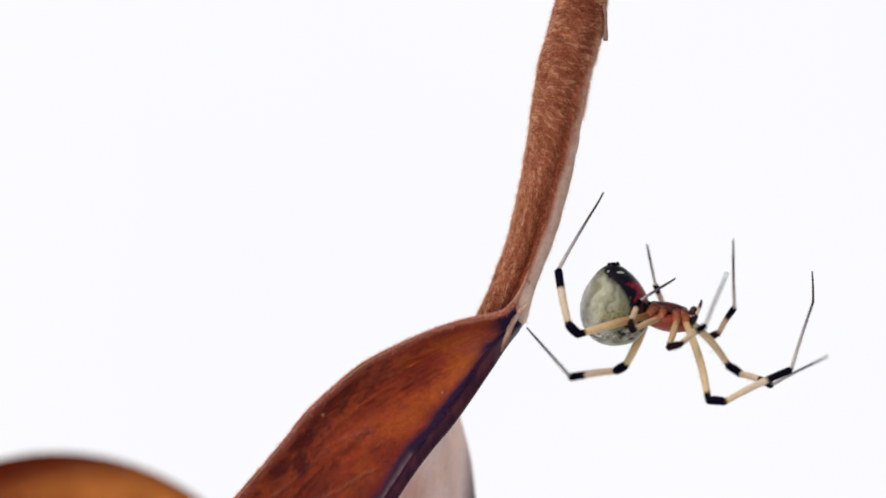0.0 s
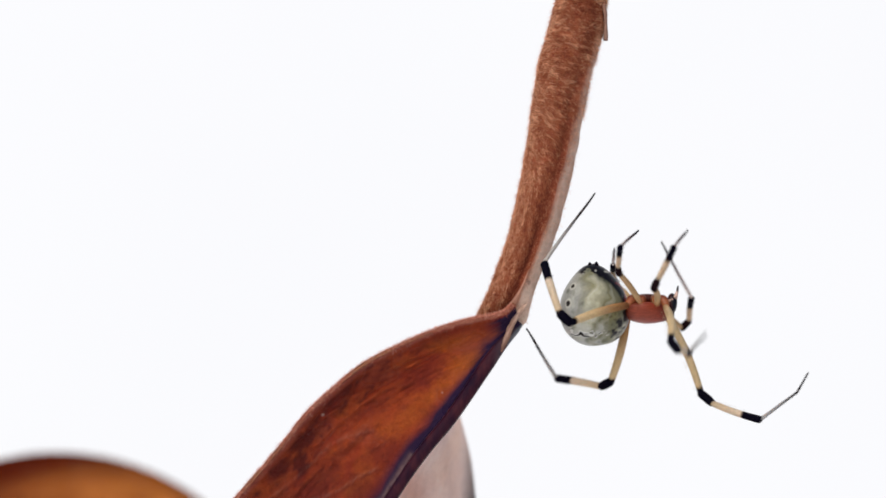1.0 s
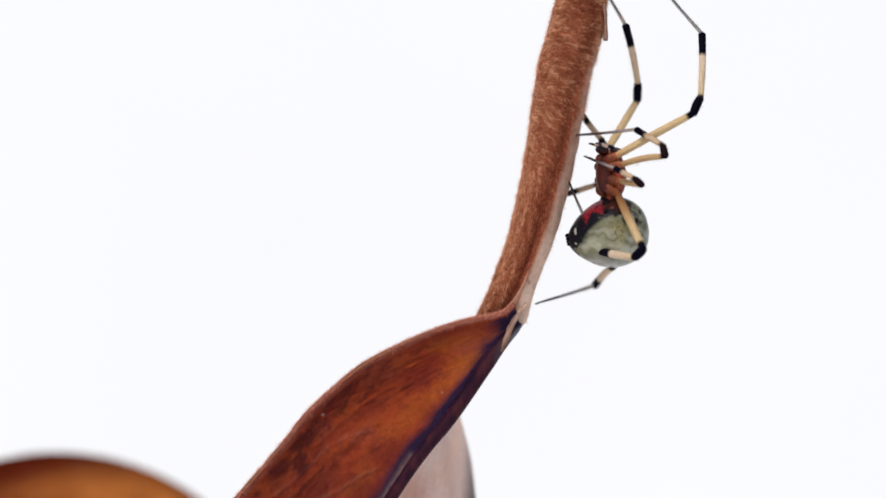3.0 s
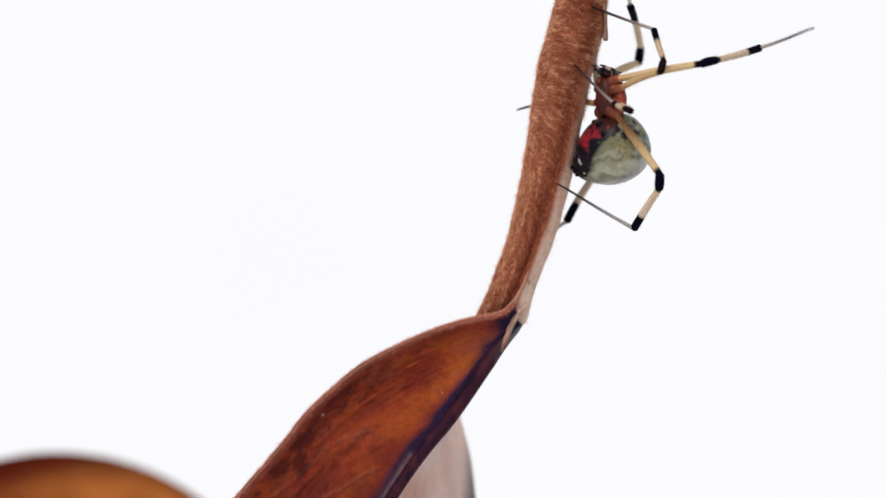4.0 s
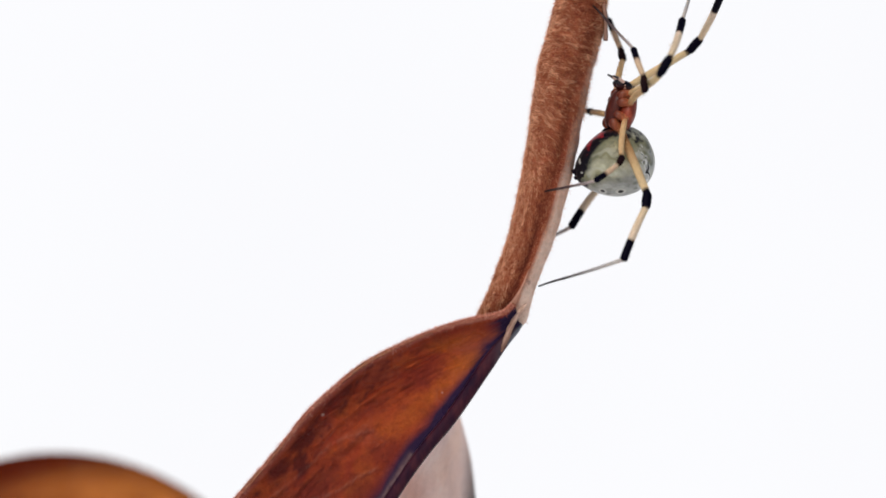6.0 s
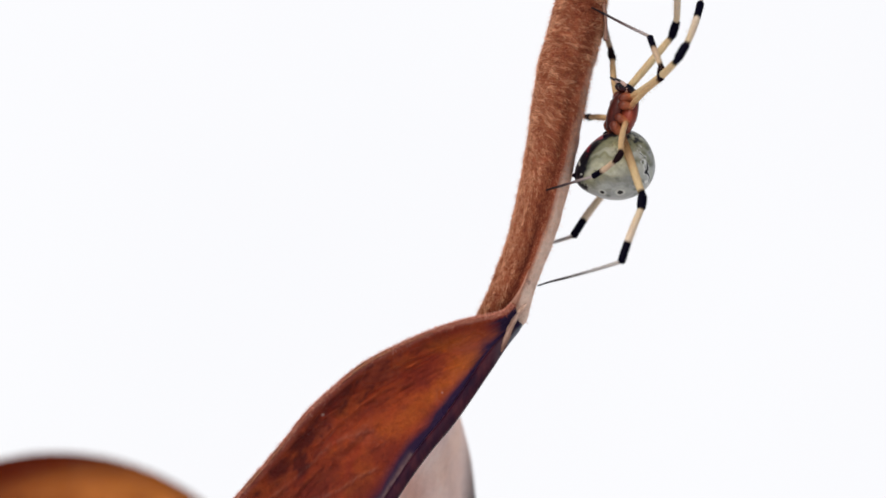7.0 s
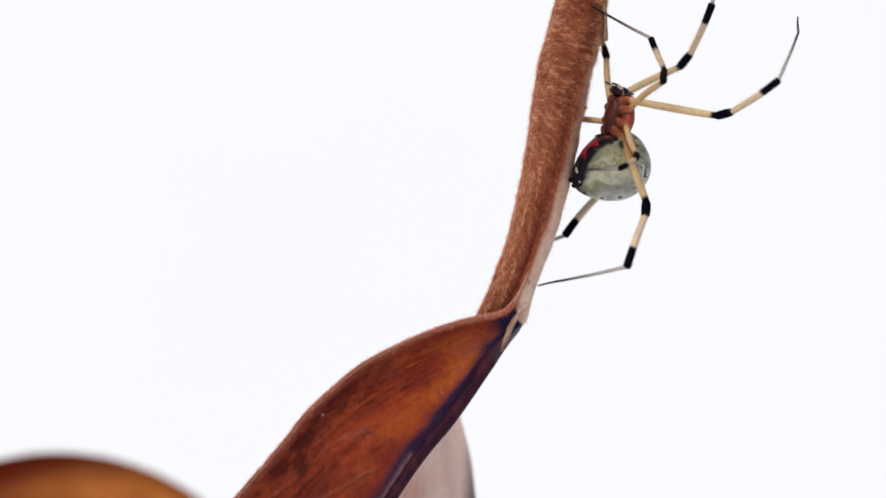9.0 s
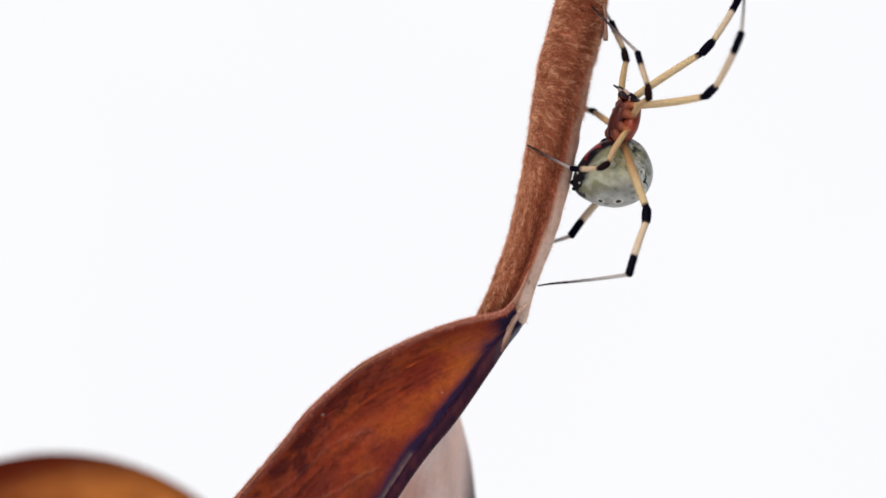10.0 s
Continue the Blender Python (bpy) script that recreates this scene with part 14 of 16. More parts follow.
        (7.5,q(-0.934,-5.979,0.355,-71.8,51,-145.1)), (7.6,q(-0.964,-5.98,0.329,-71.6,51.2,-144.8)), (7.8,q(-1.065,-5.978,0.242,-70.9,51.8,-143.9)), (8,q(-1.141,-5.972,0.175,-70.2,52.3,-143.1)),
        (8.2,q(-1.133,-5.989,0.116,-72.8,50.5,-146.4)), (8.4,q(-1.164,-6,0.043,103.6,132.5,28.9)), (8.5,q(-1.181,-6.001,0.022,102.6,133.4,27.5)), (8.6,q(-1.188,-6.006,-0.004,102.4,133.4,27.2)),
        (8.8,q(-1.155,-6.035,-0.14,102.5,132.4,27.3)), (9,q(-1.145,-6.053,-0.232,102.4,131.9,27.3)), (9.2,q(-1.084,-6.126,-0.258,100.6,126.5,24.9)), (9.4,q(-0.975,-6.149,-0.331,96.2,120.3,19.6)),
        (9.5,q(-0.961,-6.138,-0.356,94,119,17.1)), (9.6,q(-0.947,-6.121,-0.612,88.5,116.8,10.9)), (9.7,q(-0.947,-6.081,-1.105,77.9,115.3,-0.9)), (9.8,q(-0.947,-5.987,-1.649,66.7,115.4,-13.3)),
        (9.9,q(-0.932,-5.88,-2.056,57.8,115.8,-23.1)), (10,q(-0.892,-5.759,-2.37,52.7,116.3,-28.8)),
    ])
    walk(joints['left4']['femur'], [
        (0,q(-1.339,0.71,-0.101,-51.9,-16.4,147)), (0.1,q(-1.338,0.705,-0.099,-52.3,-17.5,148.4)), (0.2,q(-1.336,0.714,-0.097,-51.4,-17.7,145.4)), (0.3,q(-1.32,0.739,-0.073,-47.7,-24.6,135.3)),
        (0.4,q(-1.316,0.725,-0.075,-48.8,-25.7,137.8)), (0.5,q(-1.328,0.715,-0.066,-51.3,-27.7,143.4)), (0.6,q(-1.33,0.718,-0.069,-51.2,-26.4,143.1)), (0.7,q(-1.332,0.72,-0.07,-51,-25.7,142.8)),
        (0.8,q(-1.333,0.722,-0.07,-50.9,-25.4,142.5)), (0.9,q(-1.334,0.724,-0.07,-50.8,-25.3,142.2)), (1,q(-1.335,0.726,-0.07,-50.7,-25,142)), (1.1,q(-1.336,0.71,-0.087,-52.5,-21.1,146.6)),
        (1.2,q(-1.337,0.697,-0.106,-53.8,-15.6,150.7)), (1.3,q(-1.33,0.75,-0.105,-49.8,-13.6,135)), (1.4,q(-1.338,0.736,-0.127,-50.7,-7.4,140)), (1.5,q(-1.343,0.718,-0.14,-51.2,-3.4,145.6)),
        (1.6,q(-1.353,0.714,-0.132,-51.5,-5.6,148.3)), (1.7,q(-1.361,0.708,-0.124,-51.8,-8,151.4)), (1.8,q(-1.365,0.725,-0.117,-51.2,-9.6,147.5)), (1.9,q(-1.367,0.751,-0.1,-50.1,-13.2,141.9)),
        (2,q(-1.366,0.771,-0.091,-49.1,-14.6,137.8)), (2.1,q(-1.368,0.789,-0.085,-48.4,-15.2,134.8)), (2.2,q(-1.37,0.817,-0.067,-47.2,-17.6,130.8)), (2.3,q(-1.371,0.847,-0.039,-46,-21.4,127.1)),
        (2.4,q(-1.375,0.872,-0.013,-45.1,-24,124.8)), (2.5,q(-1.385,0.892,-0.015,-44.9,-22.3,124.2)), (2.6,q(-1.42,0.943,-0.092,-44.9,-8.4,124.2)), (2.7,q(-1.434,0.926,-0.184,-45,5.1,127.5)),
        (2.8,q(-1.433,0.91,-0.212,-44.8,9.5,128.8)), (3,q(-1.415,0.867,-0.226,-44.4,13.1,131)), (3.2,q(-1.384,0.823,-0.207,-44.1,11.7,132.2)), (3.4,q(-1.348,0.783,-0.18,-44.1,7.8,132.2)),
        (3.6,q(-1.317,0.753,-0.161,-44.2,3.5,131.2)), (3.8,q(-1.299,0.736,-0.151,-44.2,0.4,130.5)), (3.9,q(-1.295,0.724,-0.149,-44.3,-0.5,132.5)), (4,q(-1.291,0.713,-0.147,-44.3,-1.5,134.5)),
        (4.1,q(-1.29,0.714,-0.145,-44.3,-2.1,133.9)), (4.2,q(-1.288,0.717,-0.14,-44.2,-4.3,132.4)), (4.3,q(-1.285,0.72,-0.134,-44,-7,130.5)), (4.4,q(-1.282,0.722,-0.128,-43.8,-9.4,128.8)),
        (4.5,q(-1.281,0.724,-0.126,-43.6,-10.5,127.9)), (4.6,q(-1.279,0.729,-0.124,-43.2,-11,125.8)), (4.8,q(-1.273,0.747,-0.12,-42,-11.7,119.8)), (5,q(-1.267,0.761,-0.117,-41.2,-11.8,115.6)),
        (5.1,q(-1.271,0.735,-0.122,-42.5,-11.9,121.9)), (5.2,q(-1.273,0.711,-0.125,-43.9,-12.2,128.7)), (5.3,q(-1.252,0.68,-0.132,-44.4,-13,130.8)), (5.4,q(-1.229,0.65,-0.14,-45.1,-13.5,134)),
        (5.5,q(-1.22,0.639,-0.143,-45.6,-13.8,136.2)), (5.6,q(-1.219,0.639,-0.143,-45.6,-13.9,136.3)), (5.7,q(-1.219,0.638,-0.143,-45.6,-14,136.3)), (5.8,q(-1.219,0.638,-0.144,-45.6,-13.9,136.2)),
        (6,q(-1.218,0.637,-0.144,-45.6,-13.7,136.1)), (6.2,q(-1.216,0.636,-0.145,-45.5,-13.3,135.8)), (6.4,q(-1.215,0.635,-0.145,-45.4,-12.7,135.5)), (6.6,q(-1.214,0.634,-0.146,-45.4,-12.1,135.2)),
        (6.8,q(-1.214,0.634,-0.146,-45.3,-11.6,134.9)), (7,q(-1.213,0.633,-0.146,-45.3,-11.1,134.8)), (7.2,q(-1.215,0.634,-0.147,-45.6,-7.5,136.9)), (7.4,q(-1.217,0.634,-0.149,-45.9,-1.7,140.7)),
        (7.5,q(-1.218,0.634,-0.15,-46,-1,141.5)), (7.6,q(-1.217,0.634,-0.15,-46,-0.4,141.7)), (7.8,q(-1.215,0.632,-0.151,-46,1.8,142.2)), (8,q(-1.214,0.631,-0.151,-45.9,3.5,142.5)),
        (8.2,q(-1.214,0.631,-0.15,-46,1.4,142.1)), (8.4,q(-1.215,0.632,-0.149,-45.9,-1.8,141)), (8.5,q(-1.215,0.632,-0.149,-45.9,-2.7,140.6)), (8.6,q(-1.215,0.632,-0.149,-45.9,-3.1,140.2)),
        (8.8,q(-1.215,0.632,-0.149,-45.9,-4,139.8)), (9,q(-1.215,0.633,-0.148,-45.9,-4.7,139.4)), (9.2,q(-1.214,0.633,-0.148,-45.8,-5.2,138.4)), (9.4,q(-1.214,0.633,-0.148,-45.7,-5.8,137.2)),
        (9.5,q(-1.214,0.633,-0.148,-45.6,-6.2,136.6)), (9.6,q(-1.214,0.633,-0.147,-45.6,-8,136.5)), (9.8,q(-1.213,0.632,-0.145,-45.8,-15.5,137.4)), (10,q(-1.212,0.631,-0.144,-46.2,-20.1,138.9)),
    ])
    walk(joints['left4']['patella'], [
        (0,q(-5.162,3.193,1.241,58.6,147.6,18.5)), (0.1,q(-5.195,3.079,1.333,53.3,140.5,9.4)), (0.2,q(-5.062,3.284,1.35,49.9,138.2,4.3)), (0.3,q(-4.398,3.779,1.911,41.9,140.9,-8.1)),
        (0.4,q(-4.489,3.6,1.987,33.9,139.1,-20.5)), (0.5,q(-4.708,3.225,2.146,33.8,138.3,-20.6)), (0.6,q(-4.739,3.274,2.044,34.3,136.8,-19.9)), (0.7,q(-4.745,3.311,1.996,36,136.3,-17.4)),
        (0.8,q(-4.741,3.342,1.971,38.1,136.4,-14.3)), (0.9,q(-4.733,3.364,1.963,40.1,136.8,-11.4)), (1,q(-4.733,3.383,1.944,41.2,136.9,-9.8)), (1.1,q(-5.041,3.148,1.623,42.7,135.3,-7.6)),
        (1.2,q(-5.323,2.935,1.174,46.4,132.8,-2.5)), (1.3,q(-4.6,4.024,1.016,43.6,128.9,-6.2)), (1.4,q(-4.95,3.77,0.486,54,128.5,7.1)), (1.5,q(-5.258,3.396,0.145,61.2,128.8,16.4)),
        (1.6,q(-5.379,3.203,0.332,62.9,128.9,18.4)), (1.7,q(-5.499,2.963,0.539,62.4,127.6,17.9)), (1.8,q(-5.329,3.247,0.682,53,121.5,6.4)), (1.9,q(-5.024,3.624,0.988,36.3,116.5,-12.6)),
        (2,q(-4.793,3.883,1.116,22,113.3,-28.4)), (2.1,q(-4.628,4.07,1.169,23.4,111.1,-26.8)), (2.2,q(-4.361,4.288,1.384,29.6,109.4,-20.2)), (2.3,q(-4.081,4.428,1.721,33.8,107.8,-15.7)),
        (2.4,q(-3.896,4.503,1.958,39.1,104.9,-10.3)), (2.5,q(-3.905,4.607,1.823,51.8,99.2,2.7)), (2.6,q(-4.132,4.927,0.619,-65.1,56.1,-111.7)), (2.7,q(-4.387,4.77,-0.621,-66.5,23.9,-113.7)),
        (2.8,q(-4.439,4.645,-1.018,-66.9,17.4,-114.9)), (3,q(-4.509,4.424,-1.324,-68.7,5.5,-123.9)), (3.2,q(-4.549,4.31,-1.182,-69,-3.3,-136.6)), (3.4,q(-4.527,4.292,-0.828,-67.5,-9.7,-149.4)),
        (3.6,q(-4.442,4.325,-0.447,-65.4,-13.9,-159.9)), (3.8,q(-4.377,4.341,-0.187,-63.8,-15.7,-166)), (3.9,q(-4.492,4.216,-0.103,-63.7,-13.9,-166.2)), (4,q(-4.603,4.086,-0.02,-63.7,-12.2,-166.5)),
        (4.1,q(-4.567,4.119,0.032,-63.6,-12.6,-166.9)), (4.2,q(-4.466,4.202,0.211,-63.4,-13.8,-167.8)), (4.3,q(-4.333,4.29,0.442,-63.1,-15.4,-168.8)), (4.4,q(-4.209,4.357,0.646,-62.9,-17.1,-169.6)),
        (4.5,q(-4.135,4.396,0.738,-62.7,-18.3,-170.2)), (4.6,q(-3.993,4.499,0.78,-62.4,-18.9,-171.2)), (4.8,q(-3.576,4.776,0.837,-61.5,-19.5,-173.9)), (5,q(-3.272,4.951,0.849,-60.9,-19.5,-175.6)),
        (5.1,q(-3.718,4.666,0.858,-61.3,-20,-174.5)), (5.2,q(-4.156,4.316,0.87,-61.9,-20,-172.8)), (5.3,q(-4.247,4.148,0.923,-59.5,-10.2,178.1)), (5.4,q(-4.389,3.925,0.956,-58.4,0.9,164.1)),
        (5.5,q(-4.497,3.78,0.97,-59,6.6,153.8)), (5.6,q(-4.497,3.775,0.981,-59.1,6.4,153.7)), (5.7,q(-4.496,3.773,0.984,-59.1,6.1,153.6)), (5.8,q(-4.494,3.775,0.982,-59.1,5.9,153.4)),
        (6,q(-4.486,3.787,0.962,-59.1,5.4,152.9)), (6.2,q(-4.475,3.806,0.928,-59.2,4.9,152.4)), (6.4,q(-4.463,3.83,0.884,-59.2,4.4,151.9)), (6.6,q(-4.452,3.853,0.836,-59.3,4.1,151.4)),
        (6.8,q(-4.444,3.872,0.791,-59.3,3.8,151.1)), (7,q(-4.441,3.884,0.753,-59.3,3.8,150.9)), (7.2,q(-4.594,3.798,0.461,-59.1,8.6,152.9)), (7.4,q(-4.829,3.593,-0.014,-58.2,15.7,157.3)),
        (7.5,q(-4.873,3.541,-0.069,-57.9,16.8,158.2)), (7.6,q(-4.88,3.531,-0.121,-57.9,17.1,158.2)), (7.8,q(-4.901,3.495,-0.299,-58,18,157.9)), (8,q(-4.913,3.465,-0.435,-58,18.7,157.7)),
        (8.2,q(-4.896,3.499,-0.264,-58.4,17.7,156.5)), (8.4,q(-4.841,3.57,-0.006,-59,15.9,154.6)), (8.5,q(-4.817,3.595,0.075,-59.1,15.3,154)), (8.6,q(-4.799,3.614,0.103,-59.2,14.8,153.8)),
        (8.8,q(-4.775,3.636,0.173,-59.2,13.5,153.6)), (9,q(-4.748,3.661,0.231,-59.3,12.4,153.4)), (9.2,q(-4.693,3.718,0.276,-59.4,11.3,153)), (9.4,q(-4.623,3.787,0.326,-59.5,10,152.5)),
        (9.5,q(-4.588,3.82,0.357,-59.5,9.4,152.1)), (9.6,q(-4.568,3.814,0.505,-59.6,7.9,151.5)), (9.8,q(-4.526,3.677,1.1,-59.7,2.1,150.1)), (10,q(-4.513,3.514,1.464,-59.7,-1.6,149.8)),
    ])
    walk(joints['left4']['tibia'], [
        (0,q(-5.86,2.959,0.774,-69.5,47,-115.8)), (0.1,q(-5.858,2.968,0.778,-72.4,58.5,-119.4)), (0.2,q(-5.71,3.235,0.77,-74.1,61.4,-121.4)), (0.3,q(-5.067,3.874,1.362,92.1,117,43)),
        (0.4,q(-5.106,3.83,1.417,73.8,108.3,23.2)), (0.5,q(-5.317,3.454,1.566,69.7,104.4,19)), (0.6,q(-5.336,3.491,1.447,76.1,103.8,25.6)), (0.7,q(-5.346,3.5,1.394,83.5,104.9,33.2)),
        (0.8,q(-5.352,3.498,1.37,89.6,106.7,39.6)), (0.9,q(-5.356,3.49,1.367,93.5,108.7,43.7)), (1,q(-5.36,3.49,1.348,95.9,109.8,46.2)), (1.1,q(-5.654,3.23,1.01,98.5,108.4,48.9)),
        (1.2,q(-5.914,2.961,0.534,-72.5,71.2,-121.6)), (1.3,q(-5.144,4.083,0.338,-64,65.5,-112.5)), (1.4,q(-5.488,3.703,-0.196,-56.2,59.6,-103.7)), (1.5,q(-5.782,3.243,-0.534,-51.4,56.5,-98.1)),
        (1.6,q(-5.898,3.03,-0.347,-48.5,57.3,-94.6)), (1.7,q(-6.005,2.8,-0.152,-45,60.5,-90.4)), (1.8,q(-5.782,3.196,-0.061,-37.8,66.1,-82.4)), (1.9,q(-5.404,3.709,0.209,-25.5,70.7,-69.2)),
        (2,q(-5.095,4.046,0.316,-13.6,71.1,-56.7)), (2.1,q(-4.907,4.211,0.356,-16.1,68,-59.3)), (2.2,q(-4.633,4.388,0.562,-21.4,64,-65)), (2.3,q(-4.337,4.5,0.891,-23.6,61.2,-67.5)),
        (2.4,q(-4.116,4.543,1.116,-23.2,58.4,-67.1)), (2.5,q(-4.045,4.601,0.963,-20,53.7,-63.2)), (2.6,q(-4.311,4.475,-0.104,-25,30,-70.6)), (2.7,q(-4.708,4.04,-0.973,-26.8,7.9,-76.1)),
        (2.8,q(-4.789,3.89,-1.278,-26.9,2.3,-77.3)), (3,q(-4.993,3.705,-1.408,-26.7,-5.6,-83.9)), (3.2,q(-5.182,3.713,-1.132,-25.2,-10.2,-95)), (3.4,q(-5.266,3.854,-0.682,-22.5,-13.7,-108.3)),
        (3.6,q(-5.236,4.035,-0.237,-19.2,-16.4,-120.7)), (3.8,q(-5.191,4.138,0.049,-17,-17.4,-128.5)), (3.9,q(-5.314,4.015,0.107,-16.5,-15.3,-130.3)), (4,q(-5.431,3.887,0.164,-16,-13.2,-132)),
        (4.1,q(-5.396,3.926,0.222,-16,-13.2,-132.3)), (4.2,q(-5.293,4.024,0.418,-15.8,-13.1,-133)), (4.3,q(-5.157,4.128,0.674,-15.6,-13.2,-133.9)), (4.4,q(-5.028,4.207,0.903,-15.5,-13.5,-134.5)),
        (4.5,q(-4.95,4.255,1.011,-15.4,-14,-134.9)), (4.6,q(-4.808,4.373,1.062,-15.2,-14.2,-135.6)), (4.8,q(-4.393,4.689,1.128,-14.8,-13.6,-137.2)), (5,q(-4.091,4.888,1.141,-14.6,-12.9,-138.2)),
        (5.1,q(-4.533,4.587,1.156,-14.5,-14.8,-138.7)), (5.2,q(-4.968,4.213,1.168,-14.4,-15.9,-138.9)), (5.3,q(-5.104,4.177,1.077,-11.5,-5.3,-154.7)), (5.4,q(-5.227,4.164,0.942,-12.4,9.9,-177.7)),
        (5.5,q(-5.274,4.161,0.87,-16.7,19,165.2)), (5.6,q(-5.274,4.158,0.884,-16.8,18.7,164.9)), (5.7,q(-5.272,4.159,0.891,-16.9,18.4,164.6)), (5.8,q(-5.269,4.164,0.892,-17,18,164.3)),
        (6,q(-5.258,4.182,0.88,-17.2,17.1,163.6)), (6.2,q(-5.244,4.209,0.853,-17.4,16,162.9)), (6.4,q(-5.229,4.239,0.816,-17.6,15,162.2)), (6.6,q(-5.215,4.268,0.774,-17.7,14.1,161.7)),
        (6.8,q(-5.205,4.292,0.732,-17.8,13.4,161.3)), (7,q(-5.201,4.307,0.695,-17.9,13,161.1)), (7.2,q(-5.361,4.19,0.331,-17.3,18.3,163.4)), (7.4,q(-5.603,3.917,-0.249,-15.2,25.8,168.9)),
        (7.5,q(-5.648,3.85,-0.321,-14.7,27.1,170)), (7.6,q(-5.654,3.841,-0.377,-14.8,27.2,169.8)), (7.8,q(-5.669,3.807,-0.568,-15.1,27.4,169)), (8,q(-5.676,3.778,-0.714,-15.4,27.6,168.4)),
        (8.2,q(-5.658,3.83,-0.529,-16.2,27.3,166.7)), (8.4,q(-5.598,3.93,-0.245,-17.4,26.5,164.2)), (8.5,q(-5.572,3.964,-0.155,-17.7,26.1,163.3)), (8.6,q(-5.555,3.986,-0.119,-17.8,25.5,163.2)),
        (8.8,q(-5.534,4.012,-0.03,-17.8,24,163.1)), (9,q(-5.509,4.041,0.044,-17.9,22.7,162.9)), (9.2,q(-5.454,4.106,0.104,-18,21.3,162.8)), (9.4,q(-5.384,4.183,0.175,-18,19.6,162.6)),
        (9.5,q(-5.348,4.221,0.216,-18.1,18.8,162.3)), (9.6,q(-5.327,4.225,0.385,-18.4,17.6,161.3)), (9.8,q(-5.28,4.111,1.068,-19.3,13,158)), (10,q(-5.266,3.953,1.488,-19.6,10,156.3)),
    ])
